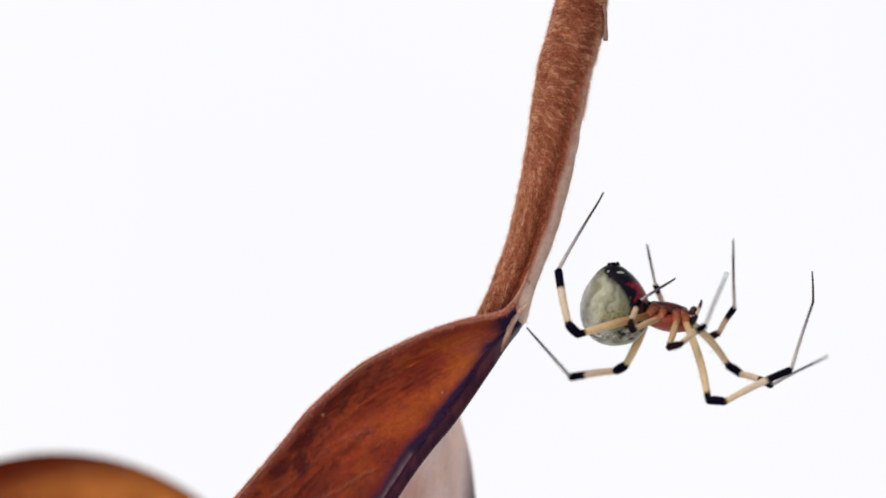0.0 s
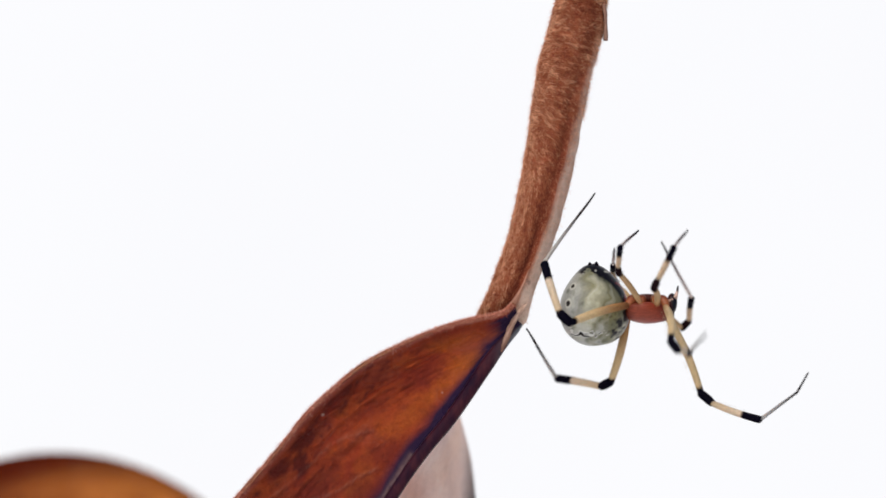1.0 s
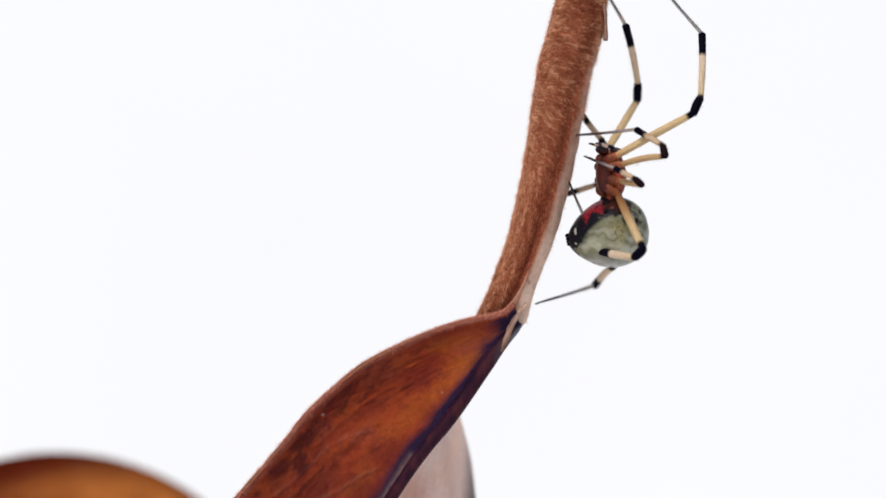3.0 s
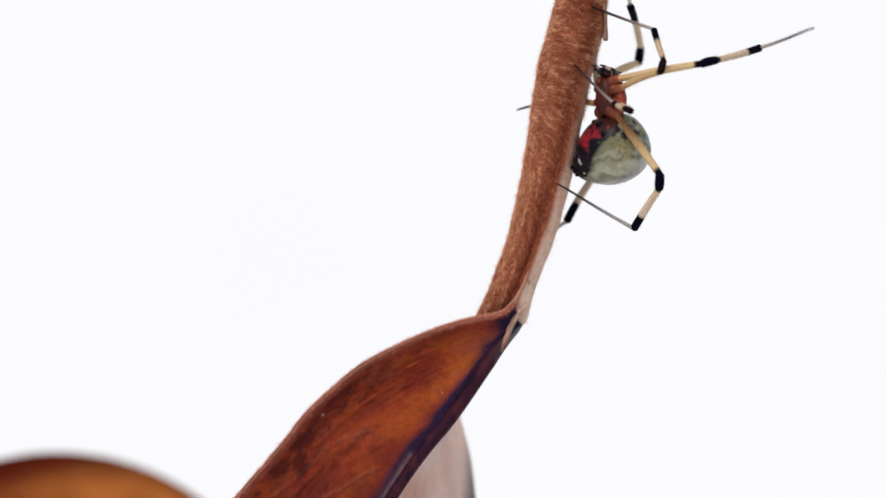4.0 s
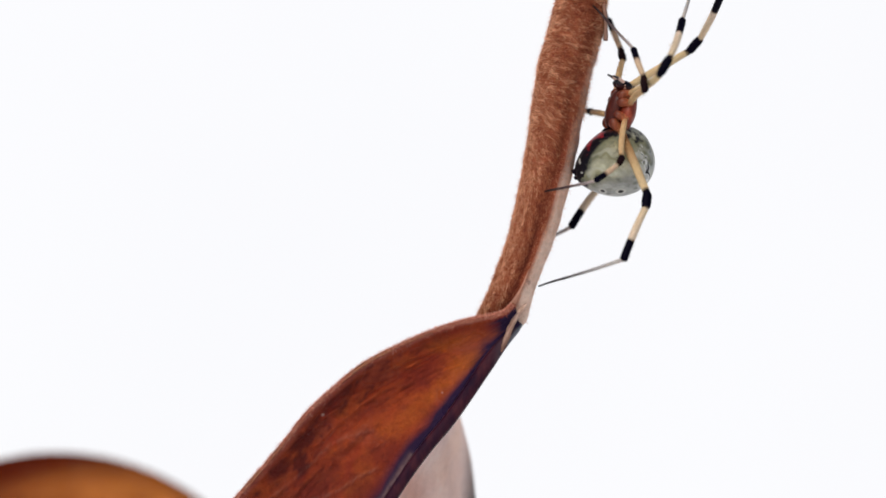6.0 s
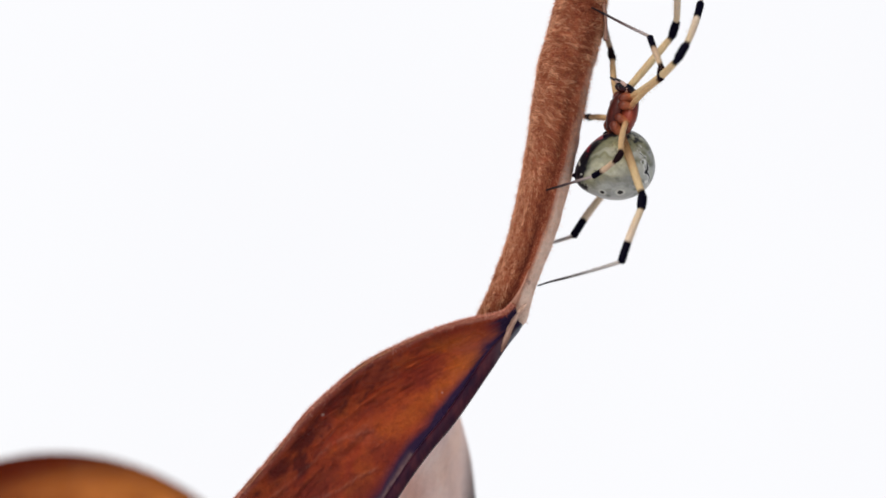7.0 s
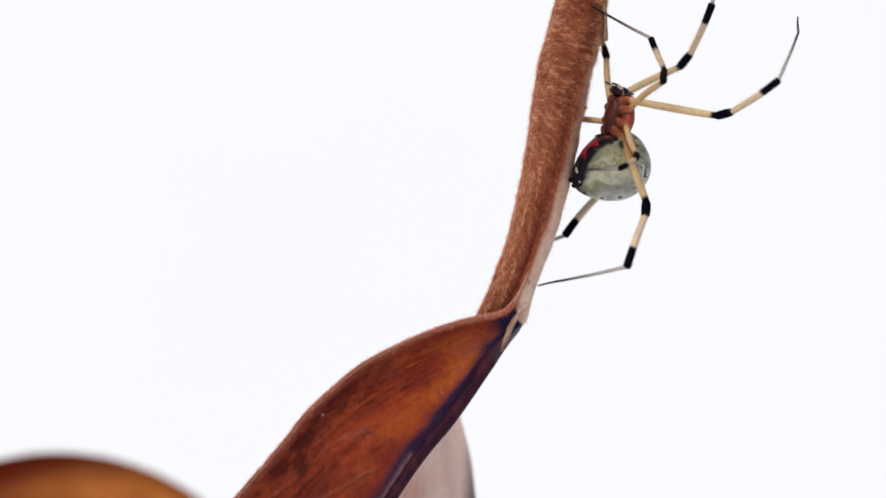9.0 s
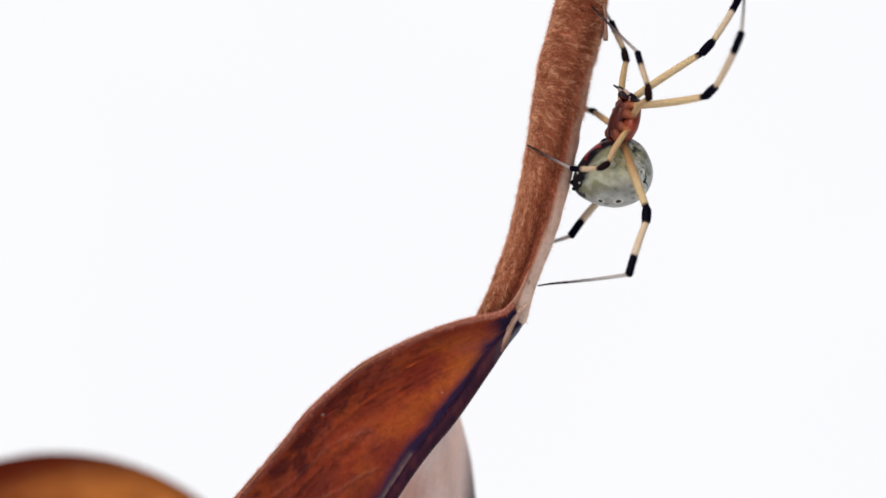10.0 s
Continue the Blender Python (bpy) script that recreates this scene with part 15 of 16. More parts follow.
    walk(joints['left4']['metatarsus'], [
        (0,q(-6.938,0.728,-1.884,-30,51.8,-57.7)), (0.1,q(-6.791,1.315,-2.319,-8.1,58.4,-31.2)), (0.2,q(-6.615,1.751,-2.422,-17.4,59.2,-42.1)), (0.3,q(-6.275,2.748,-1.879,-23.4,66.6,-48.8)),
        (0.4,q(-6.153,3.381,-2.034,-18.2,63.6,-43.1)), (0.5,q(-6.173,3.159,-1.955,-2.7,63.3,-25.8)), (0.6,q(-6.12,3.116,-2.084,-1.2,61.1,-24.1)), (0.7,q(-6.127,2.989,-2.121,0.3,59.4,-22.4)),
        (0.8,q(-6.159,2.831,-2.114,1.5,57.8,-20.9)), (0.9,q(-6.198,2.685,-2.08,2.5,56.6,-19.7)), (1,q(-6.212,2.603,-2.076,3.1,55.6,-19)), (1.1,q(-6.409,2.365,-2.439,1.6,48.3,-20.9)),
        (1.2,q(-6.527,1.965,-2.903,-0.3,39.5,-23.6)), (1.3,q(-5.72,2.688,-2.973,-9.8,36.5,-39)), (1.4,q(-5.924,1.914,-3.332,-7.9,29.5,-35.6)), (1.5,q(-6.064,1.256,-3.564,-5.7,24.3,-30.6)),
        (1.6,q(-6.055,1.07,-3.405,-5.3,24.5,-29.6)), (1.7,q(-6.018,1.006,-3.316,-4.4,25.3,-27.7)), (1.8,q(-5.587,1.735,-3.39,-4.4,25.9,-27.6)), (1.9,q(-4.977,2.583,-3.233,-5,27.2,-28.9)),
        (2,q(-4.447,3.061,-3.137,-5.7,26.7,-30.5)), (2.1,q(-4.207,3.033,-3.028,-6.5,25.6,-32.3)), (2.2,q(-3.957,2.937,-2.722,-7.6,25.6,-34.8)), (2.3,q(-3.664,2.873,-2.31,-8.3,26,-36.5)),
        (2.4,q(-3.37,2.779,-1.993,-8.8,25.2,-37.5)), (2.5,q(-3.071,2.672,-1.977,-9,20.6,-38.2)), (2.6,q(-3.265,1.503,-1.925,-8.8,9.7,-37.2)), (2.7,q(-3.841,0.539,-1.476,-8.4,1.4,-33.4)),
        (2.8,q(-3.986,0.338,-1.421,-8.4,0.3,-31.5)), (3,q(-4.607,0.091,-1.053,-8.2,6.5,-28.3)), (3.2,q(-5.493,0.13,-0.487,-7.9,19.9,-27)), (3.4,q(-6.378,0.49,0.179,-8.5,36,-28.4)),
        (3.6,q(-7.019,1.037,0.787,-11.2,50.6,-32.2)), (3.8,q(-7.347,1.432,1.136,-13.9,59.7,-35.5)), (3.9,q(-7.573,1.35,1.065,-13.9,59,-35.6)), (4,q(-7.788,1.269,0.991,-14,58.2,-35.6)),
        (4.1,q(-7.765,1.318,1.048,-13.9,59.3,-35.6)), (4.2,q(-7.698,1.447,1.24,-14.1,62.1,-35.7)), (4.3,q(-7.6,1.588,1.501,-14.3,65.7,-35.9)), (4.4,q(-7.497,1.698,1.748,-14.6,68.9,-36.3)),
        (4.5,q(-7.43,1.768,1.888,-15.7,70.5,-37.5)), (4.6,q(-7.317,1.917,1.947,-18.3,71.3,-40.2)), (4.8,q(-6.979,2.296,1.983,-24.4,72.7,-46.6)), (5,q(-6.729,2.532,1.953,-28.2,73.3,-50.6)),
        (5.1,q(-7.166,2.278,2.08,73.4,110.1,48.1)), (5.2,q(-7.589,1.931,2.16,50.5,130,22)), (5.3,q(-8.341,2.644,1.409,59.6,135.7,34.4)), (5.4,q(-8.748,4.021,0.329,68.6,146.3,48.7)),
        (5.5,q(-8.537,5.024,-0.291,-107.6,25.6,-123.6)), (5.6,q(-8.537,5.037,-0.262,-107.6,26,-123.6)), (5.7,q(-8.537,5.056,-0.235,-107.6,26.2,-123.6)), (5.8,q(-8.535,5.082,-0.21,-107.6,26.4,-123.6)),
        (6,q(-8.53,5.145,-0.166,-107.5,26.7,-123.5)), (6.2,q(-8.521,5.217,-0.131,-107.4,26.7,-123.3)), (6.4,q(-8.509,5.289,-0.105,-107.3,26.6,-123.1)), (6.6,q(-8.498,5.354,-0.092,-107.2,26.4,-122.8)),
        (6.8,q(-8.489,5.405,-0.091,-107.1,26.2,-122.5)), (7,q(-8.485,5.433,-0.106,-107,26.1,-122.3)), (7.2,q(-8.604,5.156,-0.79,-105.1,25.3,-117.9)), (7.4,q(-8.752,4.537,-1.801,-102.2,22.8,-110.8)),
        (7.5,q(-8.774,4.399,-1.947,-101.6,22.4,-109.4)), (7.6,q(-8.775,4.402,-2.007,-101.7,22.1,-109.6)), (7.8,q(-8.775,4.409,-2.209,-102,20.9,-110.5)), (8,q(-8.77,4.411,-2.363,-102.2,20,-111.1)),
        (8.2,q(-8.739,4.557,-2.163,-102.4,21,-111.6)), (8.4,q(-8.667,4.801,-1.833,-102.9,22,-113)), (8.5,q(-8.637,4.881,-1.725,-103.1,22.3,-113.6)), (8.6,q(-8.634,4.916,-1.654,-103.3,22.3,-113.8)),
        (8.8,q(-8.649,4.962,-1.478,-103.3,22.9,-113.9)), (9,q(-8.652,5.008,-1.33,-103.4,23.3,-114.2)), (9.2,q(-8.625,5.09,-1.189,-103.6,23.4,-114.8)), (9.4,q(-8.588,5.188,-1.018,-103.9,23.7,-115.4)),
        (9.5,q(-8.563,5.245,-0.932,-104.1,23.7,-115.9)), (9.6,q(-8.544,5.314,-0.692,-104.4,24.7,-116.6)), (9.8,q(-8.498,5.414,0.265,-105.5,30.4,-119.1)), (10,q(-8.479,5.362,0.868,-106.3,34.2,-120.5)),
    ])
    walk(joints['left4']['tarsus'], [
        (0,q(-5.568,-1.441,-5.146,-30,51.8,-57.7)), (0.1,q(-4.93,0.185,-5.852,-8.1,58.4,-31.2)), (0.2,q(-5.04,0.328,-5.988,-17.4,59.2,-42.1)), (0.3,q(-5.188,1.505,-5.687,-23.4,66.6,-48.8)),
        (0.4,q(-4.804,2.119,-5.75,-18.2,63.6,-43.1)), (0.5,q(-4.494,2.348,-5.663,-2.7,63.3,-25.8)), (0.6,q(-4.291,2.299,-5.719,-1.2,61.1,-24.1)), (0.7,q(-4.173,2.182,-5.693,0.3,59.4,-22.4)),
        (0.8,q(-4.093,2.042,-5.627,1.5,57.8,-20.9)), (0.9,q(-4.048,1.914,-5.546,2.5,56.6,-19.7)), (1,q(-3.998,1.839,-5.502,3.1,55.6,-19)), (1.1,q(-3.832,1.381,-5.54,1.6,48.3,-20.9)),
        (1.2,q(-3.594,0.682,-5.544,-0.3,39.5,-23.6)), (1.3,q(-3.127,0.586,-5.44,-9.8,36.5,-39)), (1.4,q(-2.987,-0.192,-5.375,-7.9,29.5,-35.6)), (1.5,q(-2.809,-0.669,-5.275,-5.7,24.3,-30.6)),
        (1.6,q(-2.772,-0.798,-5.125,-5.3,24.5,-29.6)), (1.7,q(-2.694,-0.737,-5.089,-4.4,25.3,-27.7)), (1.8,q(-2.278,0.005,-5.203,-4.4,25.9,-27.6)), (1.9,q(-1.745,0.8,-5.13,-5,27.2,-28.9)),
        (2,q(-1.253,1.18,-5.004,-5.7,26.7,-30.5)), (2.1,q(-1.046,1.032,-4.824,-6.5,25.6,-32.3)), (2.2,q(-0.883,0.799,-4.514,-7.6,25.6,-34.8)), (2.3,q(-0.667,0.654,-4.132,-8.3,26,-36.5)),
        (2.4,q(-0.391,0.49,-3.758,-8.8,25.2,-37.5)), (2.5,q(-0.016,0.27,-3.434,-9,20.6,-38.2)), (2.6,q(-0.005,-0.97,-2.623,-8.8,9.7,-37.2)), (2.7,q(-0.377,-1.744,-1.576,-8.4,1.4,-33.4)),
        (2.8,q(-0.449,-1.833,-1.443,-8.4,0.3,-31.5)), (3,q(-0.976,-1.865,-1.522,-8.2,6.5,-28.3)), (3.2,q(-2.016,-1.641,-1.899,-7.9,19.9,-27)), (3.4,q(-3.425,-1.106,-2.262,-8.5,36,-28.4)),
        (3.6,q(-4.791,-0.368,-2.421,-11.2,50.6,-32.2)), (3.8,q(-5.643,0.216,-2.448,-13.9,59.7,-35.5)), (3.9,q(-5.832,0.106,-2.492,-13.9,59,-35.6)), (4,q(-6.011,-0.003,-2.538,-14,58.2,-35.6)),
        (4.1,q(-6.041,0.085,-2.52,-13.9,59.3,-35.6)), (4.2,q(-6.122,0.313,-2.428,-14.1,62.1,-35.7)), (4.3,q(-6.215,0.584,-2.281,-14.3,65.7,-35.9)), (4.4,q(-6.292,0.812,-2.124,-14.6,68.9,-36.3)),
        (4.5,q(-6.333,0.926,-2.025,-15.7,70.5,-37.5)), (4.6,q(-6.301,1.057,-1.984,-18.3,71.3,-40.2)), (4.8,q(-6.129,1.396,-1.979,-24.4,72.7,-46.6)), (5,q(-5.971,1.609,-2.022,-28.2,73.3,-50.6)),
        (5.1,q(-8.118,1.218,-1.819,73.4,110.1,48.1)), (5.2,q(-10.062,0.929,-1.019,50.5,130,22)), (5.3,q(-10.791,0.965,-1.49,59.6,135.7,34.4)), (5.4,q(-11.028,1.427,-1.973,68.6,146.3,48.7)),
        (5.5,q(-10.607,1.907,-2.087,-107.6,25.6,-123.6)), (5.6,q(-10.603,1.93,-2.08,-107.6,26,-123.6)), (5.7,q(-10.598,1.956,-2.07,-107.6,26.2,-123.6)), (5.8,q(-10.592,1.986,-2.058,-107.6,26.4,-123.6)),
        (6,q(-10.576,2.051,-2.028,-107.5,26.7,-123.5)), (6.2,q(-10.556,2.117,-1.995,-107.4,26.7,-123.3)), (6.4,q(-10.534,2.178,-1.963,-107.3,26.6,-123.1)), (6.6,q(-10.511,2.229,-1.939,-107.2,26.4,-122.8)),
        (6.8,q(-10.49,2.265,-1.925,-107.1,26.2,-122.5)), (7,q(-10.475,2.279,-1.929,-107,26.1,-122.3)), (7.2,q(-10.361,1.841,-2.567,-105.1,25.3,-117.9)), (7.4,q(-10.108,0.959,-3.409,-102.2,22.8,-110.8)),
        (7.5,q(-10.045,0.78,-3.531,-101.6,22.4,-109.4)), (7.6,q(-10.065,0.779,-3.567,-101.7,22.1,-109.6)), (7.8,q(-10.129,0.776,-3.691,-102,20.9,-110.5)), (8,q(-10.174,0.773,-3.784,-102.2,20,-111.1)),
        (8.2,q(-10.168,0.954,-3.648,-102.4,21,-111.6)), (8.4,q(-10.172,1.26,-3.389,-102.9,22,-113)), (8.5,q(-10.172,1.361,-3.3,-103.1,22.3,-113.6)), (8.6,q(-10.186,1.403,-3.229,-103.3,22.3,-113.8)),
        (8.8,q(-10.2,1.468,-3.096,-103.3,22.9,-113.9)), (9,q(-10.216,1.53,-2.968,-103.4,23.3,-114.2)), (9.2,q(-10.221,1.633,-2.841,-103.6,23.4,-114.8)), (9.4,q(-10.22,1.757,-2.688,-103.9,23.7,-115.4)),
        (9.5,q(-10.226,1.827,-2.6,-104.1,23.7,-115.9)), (9.6,q(-10.236,1.943,-2.424,-104.4,24.7,-116.6)), (9.8,q(-10.238,2.286,-1.836,-105.5,30.4,-119.1)), (10,q(-10.222,2.406,-1.467,-106.3,34.2,-120.5)),
    ])
    walk(joints['right4']['femur'], [
        (0,q(-1.204,-0.635,-0.126,71.6,-57.5,-105.5)), (0.1,q(-1.203,-0.641,-0.131,66.5,-42.2,-99)), (0.2,q(-1.207,-0.645,-0.129,70.5,-38.6,-105.1)), (0.3,q(-1.214,-0.641,-0.128,81.8,-41.4,-122.6)),
        (0.4,q(-1.217,-0.649,-0.12,80,-41.8,-119.8)), (0.5,q(-1.219,-0.658,-0.111,78,-42,-116.9)), (0.6,q(-1.22,-0.66,-0.11,77.9,-41.6,-116.7)), (0.7,q(-1.219,-0.663,-0.108,76.3,-42,-114.3)),
        (0.8,q(-1.218,-0.666,-0.104,74,-42.5,-110.9)), (0.9,q(-1.216,-0.669,-0.102,71.8,-43,-107.6)), (1,q(-1.215,-0.672,-0.099,70.5,-43.2,-105.8)), (1.1,q(-1.213,-0.669,-0.092,70.1,-48.6,-105.2)),
        (1.2,q(-1.213,-0.663,-0.083,71.1,-56.3,-106.5)), (1.3,q(-1.211,-0.657,-0.076,71.2,-62.2,-106.6)), (1.4,q(-1.207,-0.652,-0.069,67.9,-68.3,-103)), (1.5,q(-1.206,-0.649,-0.064,66.2,-71,-101.1)),
        (1.6,q(-1.21,-0.655,-0.071,70.7,-65.3,-106)), (1.7,q(-1.214,-0.662,-0.084,73.2,-56,-108.9)), (1.8,q(-1.219,-0.666,-0.098,75.6,-46.1,-112)), (1.9,q(-1.222,-0.668,-0.111,77.6,-36.2,-114.9)),
        (2,q(-1.225,-0.668,-0.119,79.4,-30.2,-118.1)), (2.1,q(-1.228,-0.666,-0.116,81,-32.2,-121.3)), (2.2,q(-1.231,-0.664,-0.111,83.2,-35.8,-125.2)), (2.3,q(-1.235,-0.662,-0.107,86.1,-37.7,-130)),
        (2.4,q(-1.241,-0.66,-0.106,89.7,-37.6,-136)), (2.5,q(-1.248,-0.656,-0.107,-86,-144.9,36.8)), (2.6,q(-1.25,-0.643,-0.118,-79.3,-149.7,24.4)), (2.7,q(-1.247,-0.636,-0.125,-76.4,-153.3,18.4)),
        (2.8,q(-1.243,-0.634,-0.127,-76.5,-153.4,18.6)), (3,q(-1.232,-0.633,-0.131,-78.4,-151.6,22.8)), (3.2,q(-1.229,-0.637,-0.129,-81.8,-147.7,29.5)), (3.25,q(-1.228,-0.637,-0.128,-82.8,-146.4,31.2)),
        (3.3,q(-1.228,-0.638,-0.127,-83.8,-145.1,33)), (3.35,q(-1.231,-0.642,-0.123,-84.9,-143.9,34.8)), (3.4,q(-1.236,-0.647,-0.116,-86,-142.7,36.7)), (3.5,q(-1.238,-0.652,-0.109,-88,-140.5,39.9)),
        (3.6,q(-1.246,-0.663,-0.094,89.8,-41.6,-136.6)), (3.8,q(-1.252,-0.679,-0.075,86.5,-43.6,-131.8)), (3.9,q(-1.253,-0.678,-0.08,86.8,-41.8,-132.2)), (4,q(-1.253,-0.677,-0.085,87.1,-40,-132.6)),
        (4.1,q(-1.253,-0.678,-0.086,86.9,-39.2,-132.4)), (4.2,q(-1.252,-0.678,-0.089,86.7,-37.8,-132)), (4.3,q(-1.252,-0.678,-0.093,86.4,-36.3,-131.6)), (4.4,q(-1.251,-0.678,-0.095,86.3,-35.2,-131.3)),
        (4.5,q(-1.251,-0.678,-0.096,86.3,-34.8,-131.4)), (4.6,q(-1.251,-0.679,-0.094,86.2,-35.5,-131.2)), (4.8,q(-1.253,-0.682,-0.089,85.6,-36.9,-130.2)), (5,q(-1.255,-0.689,-0.082,84.7,-37.9,-128.7)),
        (5.1,q(-1.256,-0.693,-0.079,84.1,-37.7,-127.7)), (5.2,q(-1.257,-0.698,-0.078,83.3,-36.8,-126.4)), (5.3,q(-1.258,-0.703,-0.077,82.5,-35.6,-125.1)), (5.4,q(-1.259,-0.708,-0.077,81.9,-34.4,-124.1)),
        (5.5,q(-1.26,-0.711,-0.077,81.5,-33.6,-123.4)), (5.6,q(-1.26,-0.711,-0.079,81.6,-33.2,-123.5)), (5.7,q(-1.26,-0.71,-0.08,81.7,-32.8,-123.7)), (5.8,q(-1.261,-0.71,-0.081,81.9,-32.5,-124.1)),
        (6,q(-1.261,-0.707,-0.084,82.5,-31.9,-125.1)), (6.2,q(-1.262,-0.705,-0.086,83.1,-31.4,-126.3)), (6.4,q(-1.263,-0.702,-0.088,83.8,-31.2,-127.6)), (6.6,q(-1.263,-0.698,-0.09,84.4,-31,-128.8)),
        (6.8,q(-1.263,-0.696,-0.091,84.9,-30.9,-129.8)), (7,q(-1.264,-0.694,-0.091,85.3,-30.9,-130.5)), (7.2,q(-1.261,-0.688,-0.091,86,-32.7,-131.9)), (7.4,q(-1.259,-0.681,-0.09,87.2,-35.5,-134)),
        (7.5,q(-1.257,-0.679,-0.09,87.4,-36.1,-134.4)), (7.6,q(-1.258,-0.678,-0.09,87.8,-36.5,-135)), (7.8,q(-1.258,-0.674,-0.089,89.1,-37.6,-137.3)), (8,q(-1.258,-0.67,-0.089,90.3,-38.5,-139.1)),
        (8.2,q(-1.26,-0.672,-0.086,90.1,-38.8,-138.8)), (8.4,q(-1.262,-0.675,-0.082,89.8,-39.3,-138.3)), (8.5,q(-1.263,-0.677,-0.081,89.5,-39.2,-137.9)), (8.6,q(-1.265,-0.68,-0.079,89.2,-38.8,-137.4)),
        (8.8,q(-1.268,-0.686,-0.078,88.3,-37.4,-136)), (9,q(-1.27,-0.689,-0.077,87.9,-36.7,-135.2)), (9.2,q(-1.269,-0.69,-0.075,87.6,-37.5,-134.8)), (9.4,q(-1.268,-0.69,-0.072,87.1,-38.6,-134)),
        (9.5,q(-1.267,-0.691,-0.07,86.8,-39.2,-133.5)), (9.6,q(-1.267,-0.693,-0.07,86.1,-38.9,-132.4)), (9.8,q(-1.265,-0.703,-0.076,83.5,-35.2,-128)), (10,q(-1.264,-0.709,-0.08,82.1,-32.4,-125.5)),
    ])
    walk(joints['right4']['patella'], [
        (0,q(-1.875,-3.058,3.814,70.7,-36.2,-130.5)), (0.1,q(-1.743,-4.062,3.008,68,-26,-125.4)), (0.2,q(-2.158,-4.172,2.79,71.2,-22,-133.1)), (0.3,q(-3.106,-3.595,2.965,70.9,-13.2,-132.1)),
        (0.4,q(-2.955,-3.679,2.999,70.7,-9.1,-131.1)), (0.5,q(-2.796,-3.768,3.025,70.6,-5,-130.4)), (0.6,q(-2.797,-3.791,3.006,70.6,-4.1,-130.7)), (0.7,q(-2.654,-3.844,3.03,70.6,-3.9,-130.3)),
        (0.8,q(-2.454,-3.9,3.067,70.6,-4,-129.8)), (0.9,q(-2.255,-3.944,3.101,70.5,-4.2,-129.1)), (1,q(-2.148,-3.967,3.117,70.5,-4.2,-128.8)), (1.1,q(-2.026,-3.668,3.435,70.4,-7.7,-127.6)),
        (1.2,q(-1.953,-3.162,3.831,70.3,-13,-127.1)), (1.3,q(-1.837,-2.762,4.083,70.6,-17.8,-128.5)), (1.4,q(-1.597,-2.344,4.305,71.3,-23.1,-130.2)), (1.5,q(-1.5,-2.15,4.389,71.8,-25,-131.6)),
        (1.6,q(-1.753,-2.545,4.203,71.8,-20.5,-131.7)), (1.7,q(-2.065,-3.151,3.813,71.9,-13.8,-131.9)), (1.8,q(-2.436,-3.688,3.286,72.1,-6.5,-133)), (1.9,q(-2.819,-4.105,2.66,72.2,1.1,-134.8)),
        (2,q(-3.139,-4.244,2.241,72.1,6.2,-136.6)), (2.1,q(-3.293,-4.06,2.383,72,6,-136.8)), (2.2,q(-3.426,-3.773,2.638,72,4.5,-136.8)), (2.3,q(-3.626,-3.509,2.762,72,4.6,-137.1)),
        (2.4,q(-3.917,-3.246,2.762,72,6,-137.7)), (2.5,q(-4.327,-2.961,2.592,71.9,8.9,-138.3)), (2.6,q(-4.942,-2.314,2.25,72.6,4.1,-132.2)), (2.7,q(-5.223,-1.955,1.98,72.4,-7.2,-127.4)),
        (2.8,q(-5.213,-1.972,1.971,72.6,-8.4,-128.4)), (3,q(-5.026,-2.227,2.098,73,-7,-131.9)), (3.2,q(-4.672,-2.582,2.375,73.5,-2.9,-137.1)), (3.25,q(-4.561,-2.655,2.463,73.6,-1.9,-138.8)),
        (3.3,q(-4.449,-2.727,2.551,73.6,-1,-140.6)), (3.35,q(-4.337,-2.8,2.64,73.6,0,-142.3)), (3.4,q(-4.226,-2.873,2.728,73.6,1,-144)), (3.5,q(-4.014,-2.975,2.88,73.5,2.4,-147.5)),
        (3.6,q(-3.802,-3.077,3.032,73.3,3.8,-151)), (3.8,q(-3.53,-3.226,3.177,72.9,5.9,-155.6)), (3.9,q(-3.615,-3.281,3.064,72.8,6.3,-156.7)), (4,q(-3.697,-3.333,2.947,72.7,6.7,-157.9)),
        (4.1,q(-3.717,-3.373,2.893,72.6,6.6,-158.7)), (4.2,q(-3.744,-3.446,2.797,72.4,6.1,-160.7)), (4.3,q(-3.771,-3.52,2.695,72.1,5.1,-163.1)), (4.4,q(-3.793,-3.57,2.618,72,3.8,-165.2)),
        (4.5,q(-3.807,-3.577,2.594,71.9,2.9,-166.3)), (4.6,q(-3.776,-3.563,2.643,71.9,2.3,-167)), (4.8,q(-3.687,-3.562,2.74,71.8,1.8,-168.2)), (5,q(-3.584,-3.595,2.816,71.8,2.1,-169.2)),
        (5.1,q(-3.538,-3.648,2.811,71.8,2.9,-169.3)), (5.2,q(-3.5,-3.742,2.754,71.8,4.1,-169.2)), (5.3,q(-3.469,-3.848,2.672,71.8,5.4,-169.1)), (5.4,q(-3.444,-3.941,2.592,71.8,6.6,-169.1)),
        (5.5,q(-3.426,-3.999,2.543,71.8,7.2,-169.2)), (5.6,q(-3.443,-4.01,2.511,71.8,7.3,-169.4)), (5.7,q(-3.467,-4.015,2.483,71.7,7.3,-169.6)), (5.8,q(-3.497,-4.013,2.457,71.7,7.3,-169.9)),
        (6,q(-3.568,-3.992,2.412,71.6,7.1,-170.6)), (6.2,q(-3.648,-3.954,2.379,71.5,6.9,-171.4)), (6.4,q(-3.728,-3.905,2.356,71.4,6.6,-172.2)), (6.6,q(-3.8,-3.853,2.341,71.3,6.3,-172.9)),
